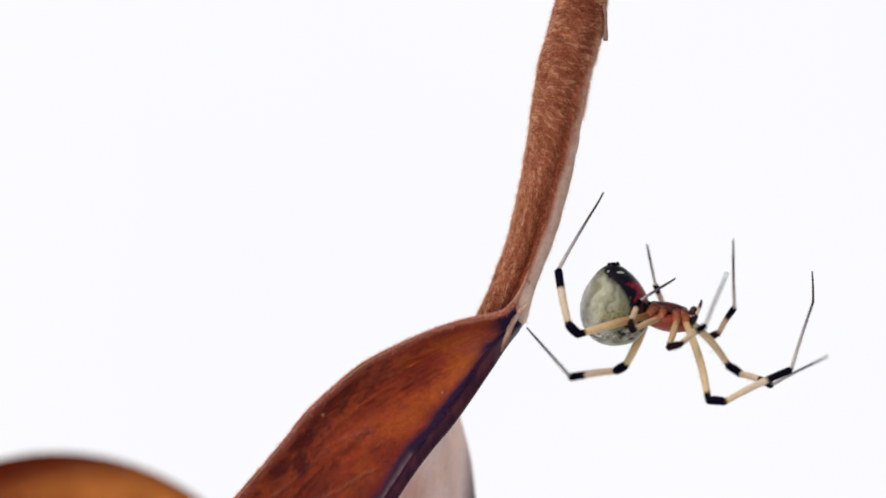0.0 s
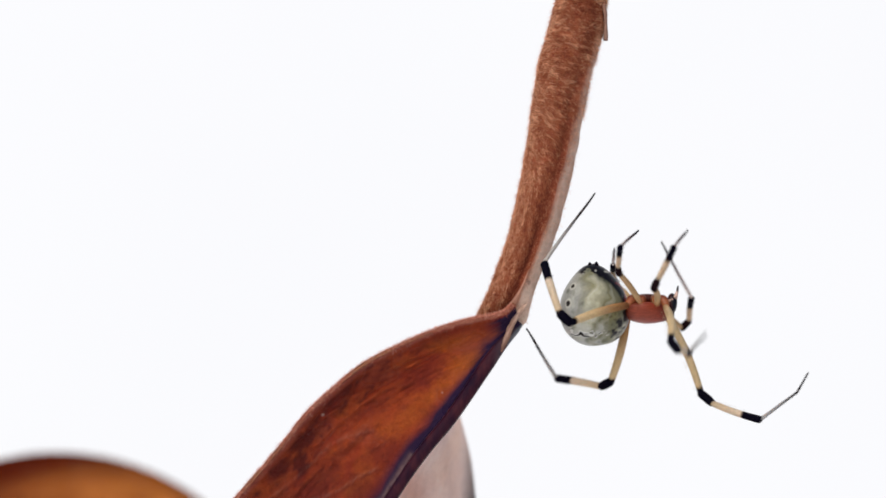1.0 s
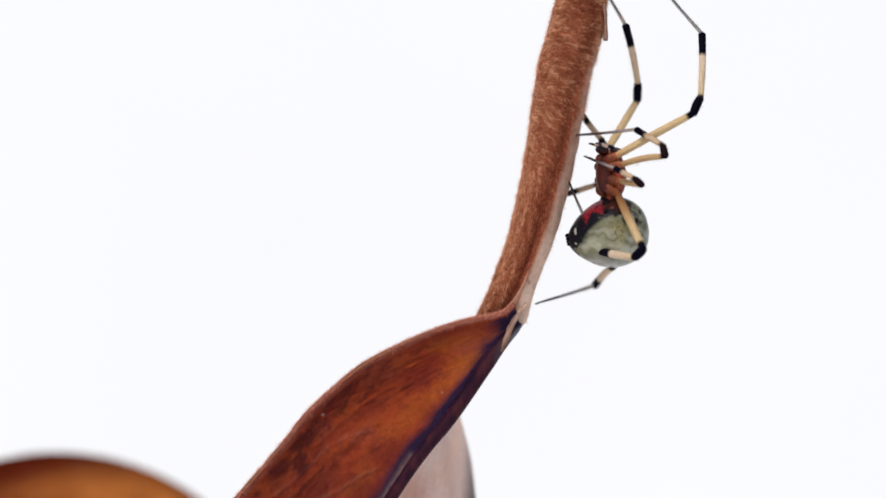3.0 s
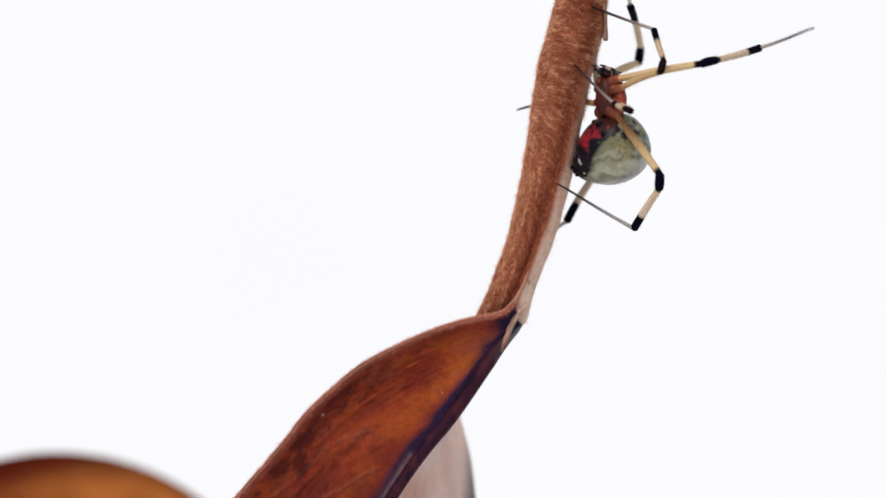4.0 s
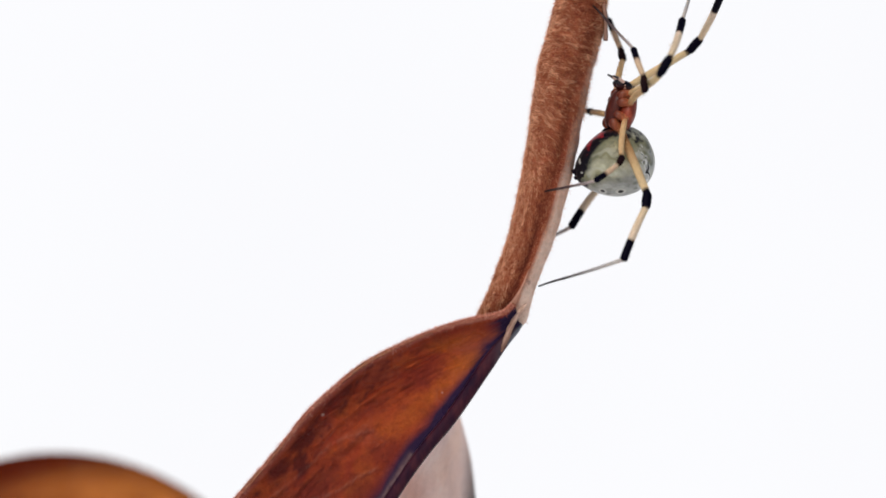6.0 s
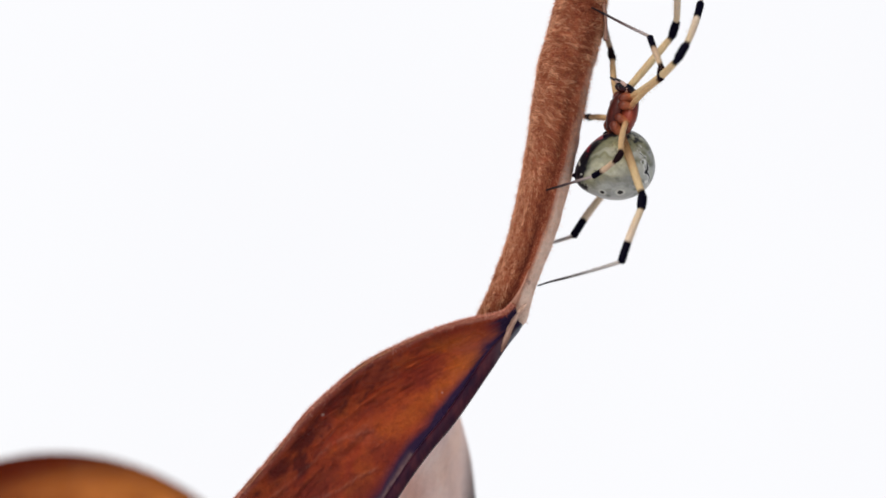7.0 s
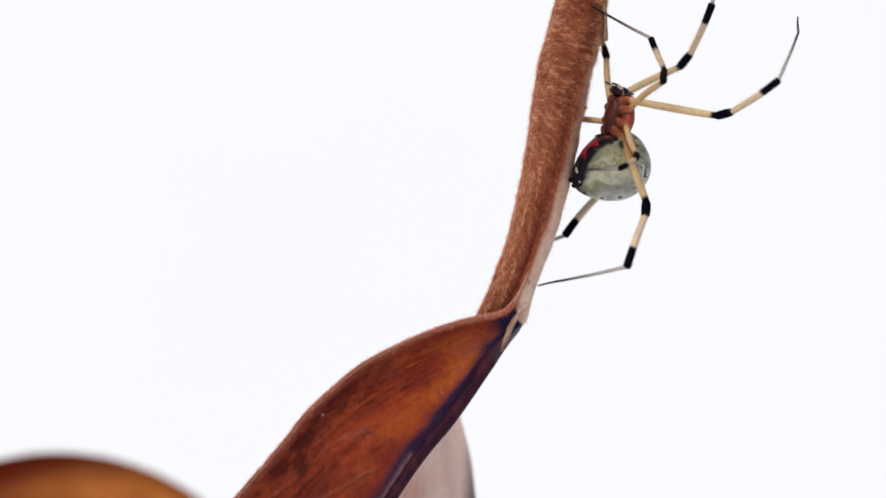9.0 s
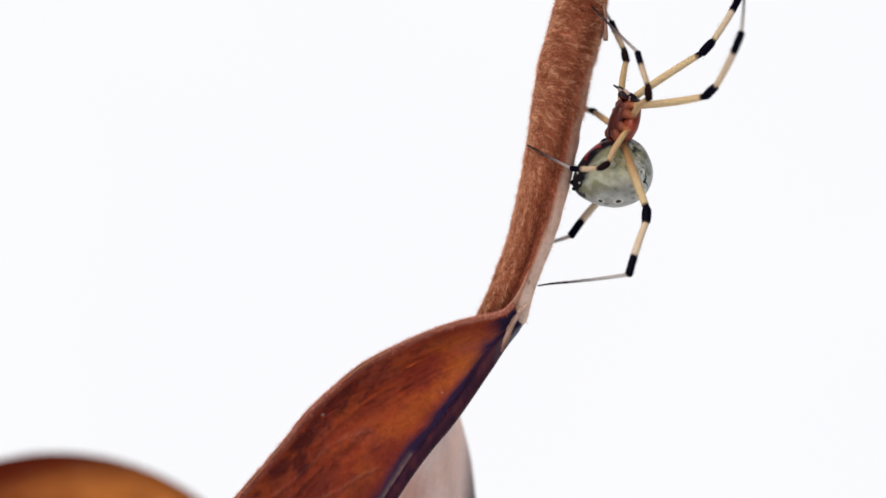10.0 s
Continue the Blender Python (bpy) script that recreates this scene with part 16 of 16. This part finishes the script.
        (6.8,q(-3.858,-3.807,2.334,71.3,6.1,-173.4)), (7,q(-3.895,-3.774,2.332,71.3,6,-173.7)), (7.2,q(-3.912,-3.642,2.46,72,8.9,-168.3)), (7.4,q(-3.925,-3.439,2.65,73.5,11.2,-159.5)),
        (7.5,q(-3.918,-3.4,2.69,73.9,11.3,-157.3)), (7.6,q(-3.938,-3.357,2.713,73.8,10.9,-157.8)), (7.8,q(-4,-3.205,2.789,73.5,9.6,-159.5)), (8,q(-4.045,-3.086,2.844,73.3,8.6,-160.8)),
        (8.2,q(-4.024,-3.096,2.864,73.1,8.6,-162.2)), (8.4,q(-3.988,-3.104,2.904,72.8,8.5,-164.4)), (8.5,q(-3.977,-3.126,2.902,72.6,8.9,-165.3)), (8.6,q(-3.972,-3.172,2.877,72.5,9.6,-166)),
        (8.8,q(-3.965,-3.293,2.791,72.3,11.1,-167.2)), (9,q(-3.958,-3.359,2.747,72.1,11.8,-168.2)), (9.2,q(-3.91,-3.349,2.803,72,10.9,-168.7)), (9.4,q(-3.835,-3.347,2.876,72,9.7,-169.1)),
        (9.5,q(-3.792,-3.346,2.916,71.9,9,-169.3)), (9.6,q(-3.744,-3.411,2.901,71.8,8.3,-169.9)), (9.8,q(-3.645,-3.747,2.649,71.6,7,-172)), (10,q(-3.584,-3.96,2.452,71.4,6.3,-172.9)),
    ])
    walk(joints['right4']['tibia'], [
        (0,q(-2.332,-3.593,4.329,54.2,-21.5,-139.4)), (0.1,q(-2.196,-4.7,3.391,53.8,-14.1,-137.9)), (0.2,q(-2.71,-4.762,3.116,55.6,-9.6,-146.7)), (0.3,q(-3.675,-4.225,3.163,55.1,4.4,-136.6)),
        (0.4,q(-3.521,-4.326,3.138,55.1,11,-136.6)), (0.5,q(-3.359,-4.429,3.101,55,17.6,-137.1)), (0.6,q(-3.364,-4.45,3.069,54.8,18.8,-137.6)), (0.7,q(-3.217,-4.507,3.089,54.6,19.3,-138.3)),
        (0.8,q(-3.01,-4.568,3.127,54.4,19.5,-139)), (0.9,q(-2.803,-4.619,3.165,54.2,19.6,-139.6)), (1,q(-2.693,-4.644,3.18,54,19.8,-140)), (1.1,q(-2.553,-4.352,3.551,54.9,17.4,-137.3)),
        (1.2,q(-2.465,-3.839,4.027,55.7,13.5,-134.5)), (1.3,q(-2.353,-3.412,4.35,55.6,9.2,-135)), (1.4,q(-2.115,-2.956,4.647,55.4,4.7,-136.5)), (1.5,q(-2.025,-2.741,4.757,55.3,3.4,-137.7)),
        (1.6,q(-2.295,-3.154,4.508,55.2,7,-138.4)), (1.7,q(-2.63,-3.781,4.02,54.9,12.2,-140.1)), (1.8,q(-3.027,-4.321,3.386,54.3,17.7,-142.6)), (1.9,q(-3.433,-4.723,2.643,53.2,23.7,-145.7)),
        (2,q(-3.768,-4.839,2.148,52.2,28,-147.9)), (2.1,q(-3.924,-4.654,2.292,53,29,-146.3)), (2.2,q(-4.059,-4.368,2.569,54.3,28.8,-143.5)), (2.3,q(-4.262,-4.101,2.692,55.5,29.9,-141.1)),
        (2.4,q(-4.558,-3.829,2.671,56.8,32,-138.7)), (2.5,q(-4.97,-3.534,2.458,58.7,35.1,-135.2)), (2.6,q(-5.526,-2.958,2.188,67.2,24.8,-118.3)), (2.7,q(-5.748,-2.641,2.089,69.8,6.1,-108.7)),
        (2.8,q(-5.748,-2.648,2.098,69.7,-4.4,-107.6)), (3,q(-5.604,-2.871,2.204,67.4,-19.8,-108.9)), (3.2,q(-5.31,-3.174,2.419,63.5,-32.8,-117.8)), (3.25,q(-5.216,-3.228,2.493,63.3,-37.2,-139.5)),
        (3.3,q(-5.122,-3.281,2.566,64.5,-32.5,-172.5)), (3.35,q(-5.027,-3.333,2.639,56.9,-16.7,162.8)), (3.4,q(-4.931,-3.385,2.713,45.9,-2.6,152)), (3.5,q(-4.748,-3.443,2.843,33.6,19.8,149.3)),
        (3.6,q(-4.562,-3.499,2.974,26.6,45,158.2)), (3.8,q(-4.319,-3.584,3.088,49.6,34.7,-168.8)), (3.9,q(-4.41,-3.623,2.968,48.5,34.3,-170.6)), (4,q(-4.499,-3.659,2.846,47.5,33.9,-172.5)),
        (4.1,q(-4.523,-3.688,2.792,46.7,33.4,-173.9)), (4.2,q(-4.562,-3.733,2.705,44.8,31.8,-177.3)), (4.3,q(-4.602,-3.772,2.618,42.9,29.4,178.8)), (4.4,q(-4.634,-3.793,2.559,41.4,27,175.8)),
        (4.5,q(-4.652,-3.783,2.55,40.8,25.5,174.3)), (4.6,q(-4.624,-3.76,2.607,40.4,25.1,173.4)), (4.8,q(-4.54,-3.74,2.714,39.5,25,171.4)), (5,q(-4.439,-3.758,2.784,38.7,26.1,169.4)),
        (5.1,q(-4.394,-3.81,2.767,38.3,27,168.4)), (5.2,q(-4.354,-3.904,2.692,37.8,28,167.4)), (5.3,q(-4.321,-4.011,2.59,37.2,29,166.3)), (5.4,q(-4.294,-4.105,2.492,36.7,29.8,165.2)),
        (5.5,q(-4.275,-4.161,2.434,36.3,30.1,164.4)), (5.6,q(-4.293,-4.17,2.401,36.2,30,164.1)), (5.7,q(-4.318,-4.171,2.372,36,29.8,163.8)), (5.8,q(-4.348,-4.164,2.347,35.9,29.5,163.5)),
        (6,q(-4.421,-4.133,2.304,35.6,29.1,162.9)), (6.2,q(-4.503,-4.083,2.275,35.3,28.5,162.3)), (6.4,q(-4.585,-4.023,2.255,35.1,28,161.9)), (6.6,q(-4.659,-3.961,2.245,34.9,27.6,161.5)),
        (6.8,q(-4.718,-3.907,2.241,34.8,27.3,161.3)), (7,q(-4.756,-3.869,2.24,34.8,27.2,161.2)), (7.2,q(-4.755,-3.817,2.325,38.9,32.5,169.4)), (7.4,q(-4.725,-3.739,2.48,47.3,38,-176)),
        (7.5,q(-4.707,-3.73,2.52,49.6,38.6,-172.3)), (7.6,q(-4.73,-3.68,2.548,49.5,38.2,-172.6)), (7.8,q(-4.805,-3.505,2.644,48.9,37,-173.5)), (8,q(-4.859,-3.369,2.714,48.5,36,-174.1)),
        (8.2,q(-4.844,-3.36,2.733,47.2,36.1,-176.4)), (8.4,q(-4.819,-3.335,2.775,45,36.1,179.9)), (8.5,q(-4.81,-3.345,2.768,44,36.5,178.2)), (8.6,q(-4.806,-3.38,2.732,43,37.2,176.5)),
        (8.8,q(-4.799,-3.483,2.623,40.8,38.4,173)), (9,q(-4.793,-3.533,2.568,39.3,38.8,170.6)), (9.2,q(-4.749,-3.518,2.639,39.1,37.9,170.2)), (9.4,q(-4.678,-3.51,2.73,38.8,36.8,169.8)),
        (9.5,q(-4.638,-3.506,2.781,38.6,36.1,169.5)), (9.6,q(-4.593,-3.561,2.775,37.9,35,168.2)), (9.8,q(-4.501,-3.868,2.543,35,30.9,162.8)), (10,q(-4.443,-4.067,2.356,33.6,28.2,160.1)),
    ])
    walk(joints['right4']['metatarsus'], [
        (0,q(-4.853,-5.755,5.635,69.9,34,132.8)), (0.1,q(-4.763,-7.023,4.257,63.1,29.6,119.9)), (0.2,q(-5.653,-6.696,3.714,60.5,28.7,114.6)), (0.3,q(-6.263,-6.671,2.89,61.2,21,116.2)),
        (0.4,q(-6.071,-6.742,2.456,58.9,18.3,109.5)), (0.5,q(-5.861,-6.757,2.019,57.1,15.1,103.2)), (0.6,q(-5.873,-6.738,1.915,57.1,15.1,103.3)), (0.7,q(-5.746,-6.759,1.904,57.5,14.8,104.8)),
        (0.8,q(-5.563,-6.788,1.927,58,14.4,106.8)), (0.9,q(-5.38,-6.813,1.962,58.5,13.9,108.7)), (1,q(-5.282,-6.819,1.965,58.8,13.7,109.8)), (1.1,q(-5.075,-6.677,2.473,59.2,17,111.6)),
        (1.2,q(-4.914,-6.336,3.189,59.9,22.7,113.6)), (1.3,q(-4.862,-5.925,3.774,60.5,28.2,114.9)), (1.4,q(-4.717,-5.427,4.354,61.6,33.2,117.1)), (1.5,q(-4.682,-5.162,4.545,62.1,35.8,117.9)),
        (1.6,q(-4.965,-5.528,4.067,60.7,33.2,115.5)), (1.7,q(-5.327,-6.035,3.259,59.2,28.2,112.5)), (1.8,q(-5.745,-6.4,2.293,57.9,23.3,109.5)), (1.9,q(-6.149,-6.573,1.201,56.8,18.4,106.4)),
        (2,q(-6.451,-6.522,0.463,55.9,16.5,103.7)), (2.1,q(-6.535,-6.397,0.553,55.7,19.2,103)), (2.2,q(-6.588,-6.239,0.841,55.8,23,103.2)), (2.3,q(-6.686,-6.053,0.902,55.6,25.8,102.8)),
        (2.4,q(-6.845,-5.839,0.765,54.8,28.6,101)), (2.5,q(-7.054,-5.608,0.392,52.6,32.4,96.7)), (2.6,q(-7.069,-5.826,0.681,51.2,47.6,94.5)), (2.7,q(-6.891,-6.016,1.708,53.6,64.8,97.4)),
        (2.8,q(-6.821,-6.024,2.368,62,69.4,105.5)), (3,q(-6.688,-6.034,3.406,-92,105.9,-49.8)), (3.2,q(-6.704,-5.817,4.341,-49.2,104.1,-8.6)), (3.25,q(-7.369,-5.064,4.642,0.3,101.7,44)),
        (3.3,q(-8.092,-3.674,4.476,35.3,115.3,84.3)), (3.35,q(-8.278,-2.328,3.66,34,134.5,87.2)), (3.4,q(-8.064,-1.717,2.872,29.6,148.3,83.6)), (3.5,q(-7.622,-1.734,1.642,24.8,168.1,77)),
        (3.6,q(-6.896,-2.566,0.463,21.9,-174,67.3)), (3.8,q(-7.23,-4.162,1.034,23.7,-169.4,69.6)), (3.9,q(-7.351,-4.107,0.934,23.7,-170.6,69.1)), (4,q(-7.466,-4.05,0.833,23.8,-171.8,68.6)),
        (4.1,q(-7.517,-4.007,0.807,23.9,-172.5,68.1)), (4.2,q(-7.623,-3.875,0.807,24.1,-174.1,66.7)), (4.3,q(-7.741,-3.707,0.849,24.2,-175.8,65)), (4.4,q(-7.836,-3.555,0.924,24.3,-177.1,63.4)),
        (4.5,q(-7.888,-3.459,0.998,24.3,-177.4,62.5)), (4.6,q(-7.866,-3.385,1.079,24.4,-177.1,61.9)), (4.8,q(-7.77,-3.248,1.187,24.4,-176.8,61)), (5,q(-7.628,-3.16,1.198,24.5,-176.8,60.4)),
        (5.1,q(-7.548,-3.164,1.128,24.5,-177.5,60.4)), (5.2,q(-7.467,-3.207,0.993,24.4,-178.9,60.7)), (5.3,q(-7.392,-3.261,0.834,24.4,179.4,61.1)), (5.4,q(-7.33,-3.304,0.695,24.5,177.9,61.4)),
        (5.5,q(-7.29,-3.32,0.618,24.5,176.9,61.5)), (5.6,q(-7.308,-3.311,0.595,24.5,176.4,61.7)), (5.7,q(-7.334,-3.294,0.576,24.5,175.8,62.1)), (5.8,q(-7.366,-3.269,0.563,24.5,175.2,62.5)),
        (6,q(-7.443,-3.202,0.548,24.6,174,63.5)), (6.2,q(-7.53,-3.119,0.548,24.7,172.8,64.6)), (6.4,q(-7.618,-3.031,0.558,24.9,171.7,65.7)), (6.6,q(-7.696,-2.946,0.571,25.1,170.7,66.8)),
        (6.8,q(-7.759,-2.877,0.584,25.2,170,67.6)), (7,q(-7.797,-2.834,0.589,25.3,169.7,68.2)), (7.2,q(-7.749,-3.256,0.387,-154.3,3,-108.2)), (7.4,q(-7.56,-3.938,0.258,-154.5,-8.3,-104.2)),
        (7.5,q(-7.502,-4.108,0.272,-154.6,-11.1,-103.6)), (7.6,q(-7.54,-4.046,0.318,-154.6,-9.9,-103.4)), (7.8,q(-7.667,-3.833,0.475,-154.7,-6,-102.9)), (8,q(-7.759,-3.667,0.593,-154.7,-3,-102.5)),
        (8.2,q(-7.75,-3.544,0.606,-154.6,-3.9,-103.6)), (8.4,q(-7.734,-3.328,0.648,-154.5,-5.3,-105.5)), (8.5,q(-7.71,-3.251,0.62,-154.4,-6.1,-106.1)), (8.6,q(-7.677,-3.205,0.548,-154.4,-6.5,-106.6)),
        (8.8,q(-7.61,-3.139,0.378,-154.3,-6.6,-107.2)), (9,q(-7.572,-3.074,0.302,-154.2,-6.7,-107.7)), (9.2,q(-7.56,-3.032,0.418,-154.2,-6.4,-108.3)), (9.4,q(-7.529,-2.995,0.565,-154.1,-5.7,-109.1)),
        (9.5,q(-7.51,-2.973,0.649,-154,-5.4,-109.5)), (9.6,q(-7.494,-2.953,0.701,-154,-3.9,-110.1)), (9.8,q(-7.466,-2.952,0.683,-154,2.9,-111.7)), (10,q(-7.441,-2.981,0.646,25.9,172.7,67.3)),
    ])
    walk(joints['right4']['tarsus'], [
        (0,q(-7.189,-3.228,3.315,69.9,34,132.8)), (0.1,q(-6.561,-3.894,2.206,63.1,29.6,119.9)), (0.2,q(-7.168,-3.387,1.718,60.5,28.7,114.6)), (0.3,q(-7.971,-3.194,1.402,61.2,21,116.2)),
        (0.4,q(-7.388,-3.027,1.154,58.9,18.3,109.5)), (0.5,q(-6.773,-2.855,0.939,57.1,15.1,103.2)), (0.6,q(-6.797,-2.839,0.832,57.1,15.1,103.3)), (0.7,q(-6.773,-2.88,0.844,57.5,14.8,104.8)),
        (0.8,q(-6.727,-2.939,0.897,58,14.4,106.8)), (0.9,q(-6.675,-2.998,0.963,58.5,13.9,108.7)), (1,q(-6.648,-3.025,0.98,58.8,13.7,109.8)), (1.1,q(-6.537,-2.986,1.262,59.2,17,111.6)),
        (1.2,q(-6.45,-2.828,1.587,59.9,22.7,113.6)), (1.3,q(-6.402,-2.607,1.814,60.5,28.2,114.9)), (1.4,q(-6.298,-2.336,2.08,61.6,33.2,117.1)), (1.5,q(-6.26,-2.188,2.117,62.1,35.8,117.9)),
        (1.6,q(-6.461,-2.394,1.793,60.7,33.2,115.5)), (1.7,q(-6.73,-2.655,1.3,59.2,28.2,112.5)), (1.8,q(-7.021,-2.807,0.654,57.9,23.3,109.5)), (1.9,q(-7.262,-2.795,-0.107,56.8,18.4,106.4)),
        (2,q(-7.393,-2.656,-0.717,55.9,16.5,103.7)), (2.1,q(-7.419,-2.579,-0.813,55.7,19.2,103)), (2.2,q(-7.463,-2.52,-0.782,55.8,23,103.2)), (2.3,q(-7.515,-2.408,-0.902,55.6,25.8,102.8)),
        (2.4,q(-7.541,-2.262,-1.221,54.8,28.6,101)), (2.5,q(-7.463,-2.129,-1.834,52.6,32.4,96.7)), (2.6,q(-7.291,-3.035,-2.384,51.2,47.6,94.5)), (2.7,q(-7.117,-4.263,-2.047,53.6,64.8,97.4)),
        (2.8,q(-7.211,-4.614,-1.516,62,69.4,105.5)), (3,q(-7.423,-5.163,-0.585,-92,105.9,-49.8)), (3.2,q(-7.703,-5.666,0.315,-49.2,104.1,-8.6)), (3.25,q(-7.974,-5.648,0.577,0.3,101.7,44)),
        (3.3,q(-8.269,-5.441,0.724,35.3,115.3,84.3)), (3.35,q(-8.418,-5.235,0.7,34,134.5,87.2)), (3.4,q(-8.459,-5.226,0.691,29.6,148.3,83.6)), (3.5,q(-8.533,-5.692,0.788,24.8,168.1,77)),
        (3.6,q(-8.491,-6.373,0.894,21.9,-174,67.3)), (3.8,q(-8.651,-7.987,1.796,23.7,-169.4,69.6)), (3.9,q(-8.81,-7.933,1.613,23.7,-170.6,69.1)), (4,q(-8.963,-7.875,1.428,23.8,-171.8,68.6)),
        (4.1,q(-9.051,-7.825,1.349,23.9,-172.5,68.1)), (4.2,q(-9.255,-7.667,1.234,24.1,-174.1,66.7)), (4.3,q(-9.491,-7.459,1.15,24.2,-175.8,65)), (4.4,q(-9.69,-7.262,1.135,24.3,-177.1,63.4)),
        (4.5,q(-9.801,-7.137,1.187,24.3,-177.4,62.5)), (4.6,q(-9.816,-7.043,1.288,24.4,-177.1,61.9)), (4.8,q(-9.782,-6.871,1.421,24.4,-176.8,61)), (5,q(-9.675,-6.763,1.427,24.5,-176.8,60.4)),
        (5.1,q(-9.594,-6.771,1.309,24.5,-177.5,60.4)), (5.2,q(-9.497,-6.827,1.074,24.4,-178.9,60.7)), (5.3,q(-9.398,-6.895,0.794,24.4,179.4,61.1)), (5.4,q(-9.316,-6.946,0.543,24.5,177.9,61.4)),
        (5.5,q(-9.268,-6.962,0.397,24.5,176.9,61.5)), (5.6,q(-9.269,-6.96,0.332,24.5,176.4,61.7)), (5.7,q(-9.272,-6.951,0.271,24.5,175.8,62.1)), (5.8,q(-9.276,-6.937,0.213,24.5,175.2,62.5)),
        (6,q(-9.287,-6.895,0.111,24.6,174,63.5)), (6.2,q(-9.298,-6.838,0.025,24.7,172.8,64.6)), (6.4,q(-9.307,-6.774,-0.044,24.9,171.7,65.7)), (6.6,q(-9.312,-6.71,-0.097,25.1,170.7,66.8)),
        (6.8,q(-9.314,-6.658,-0.134,25.2,170,67.6)), (7,q(-9.311,-6.627,-0.156,25.3,169.7,68.2)), (7.2,q(-9.046,-7.193,0.172,-154.3,3,-108.2)), (7.4,q(-8.568,-7.919,0.859,-154.5,-8.3,-104.2)),
        (7.5,q(-8.457,-8.068,1.068,-154.6,-11.1,-103.6)), (7.6,q(-8.489,-8.023,1.033,-154.6,-9.9,-103.4)), (7.8,q(-8.59,-7.856,0.91,-154.7,-6,-102.9)), (8,q(-8.659,-7.713,0.813,-154.7,-3,-102.5)),
        (8.2,q(-8.727,-7.568,0.887,-154.6,-3.9,-103.6)), (8.4,q(-8.837,-7.311,1.035,-154.5,-5.3,-105.5)), (8.5,q(-8.857,-7.216,1.059,-154.4,-6.1,-106.1)), (8.6,q(-8.852,-7.157,1.02,-154.4,-6.5,-106.6)),
        (8.8,q(-8.828,-7.078,0.856,-154.3,-6.6,-107.2)), (9,q(-8.828,-7,0.788,-154.2,-6.7,-107.7)), (9.2,q(-8.857,-6.948,0.88,-154.2,-6.4,-108.3)), (9.4,q(-8.88,-6.898,0.981,-154.1,-5.7,-109.1)),
        (9.5,q(-8.892,-6.867,1.039,-154,-5.4,-109.5)), (9.6,q(-8.918,-6.841,0.98,-154,-3.9,-110.1)), (9.8,q(-8.996,-6.804,0.471,-154,2.9,-111.7)), (10,q(-9.03,-6.779,0.12,25.9,172.7,67.3)),
    ])


motions()
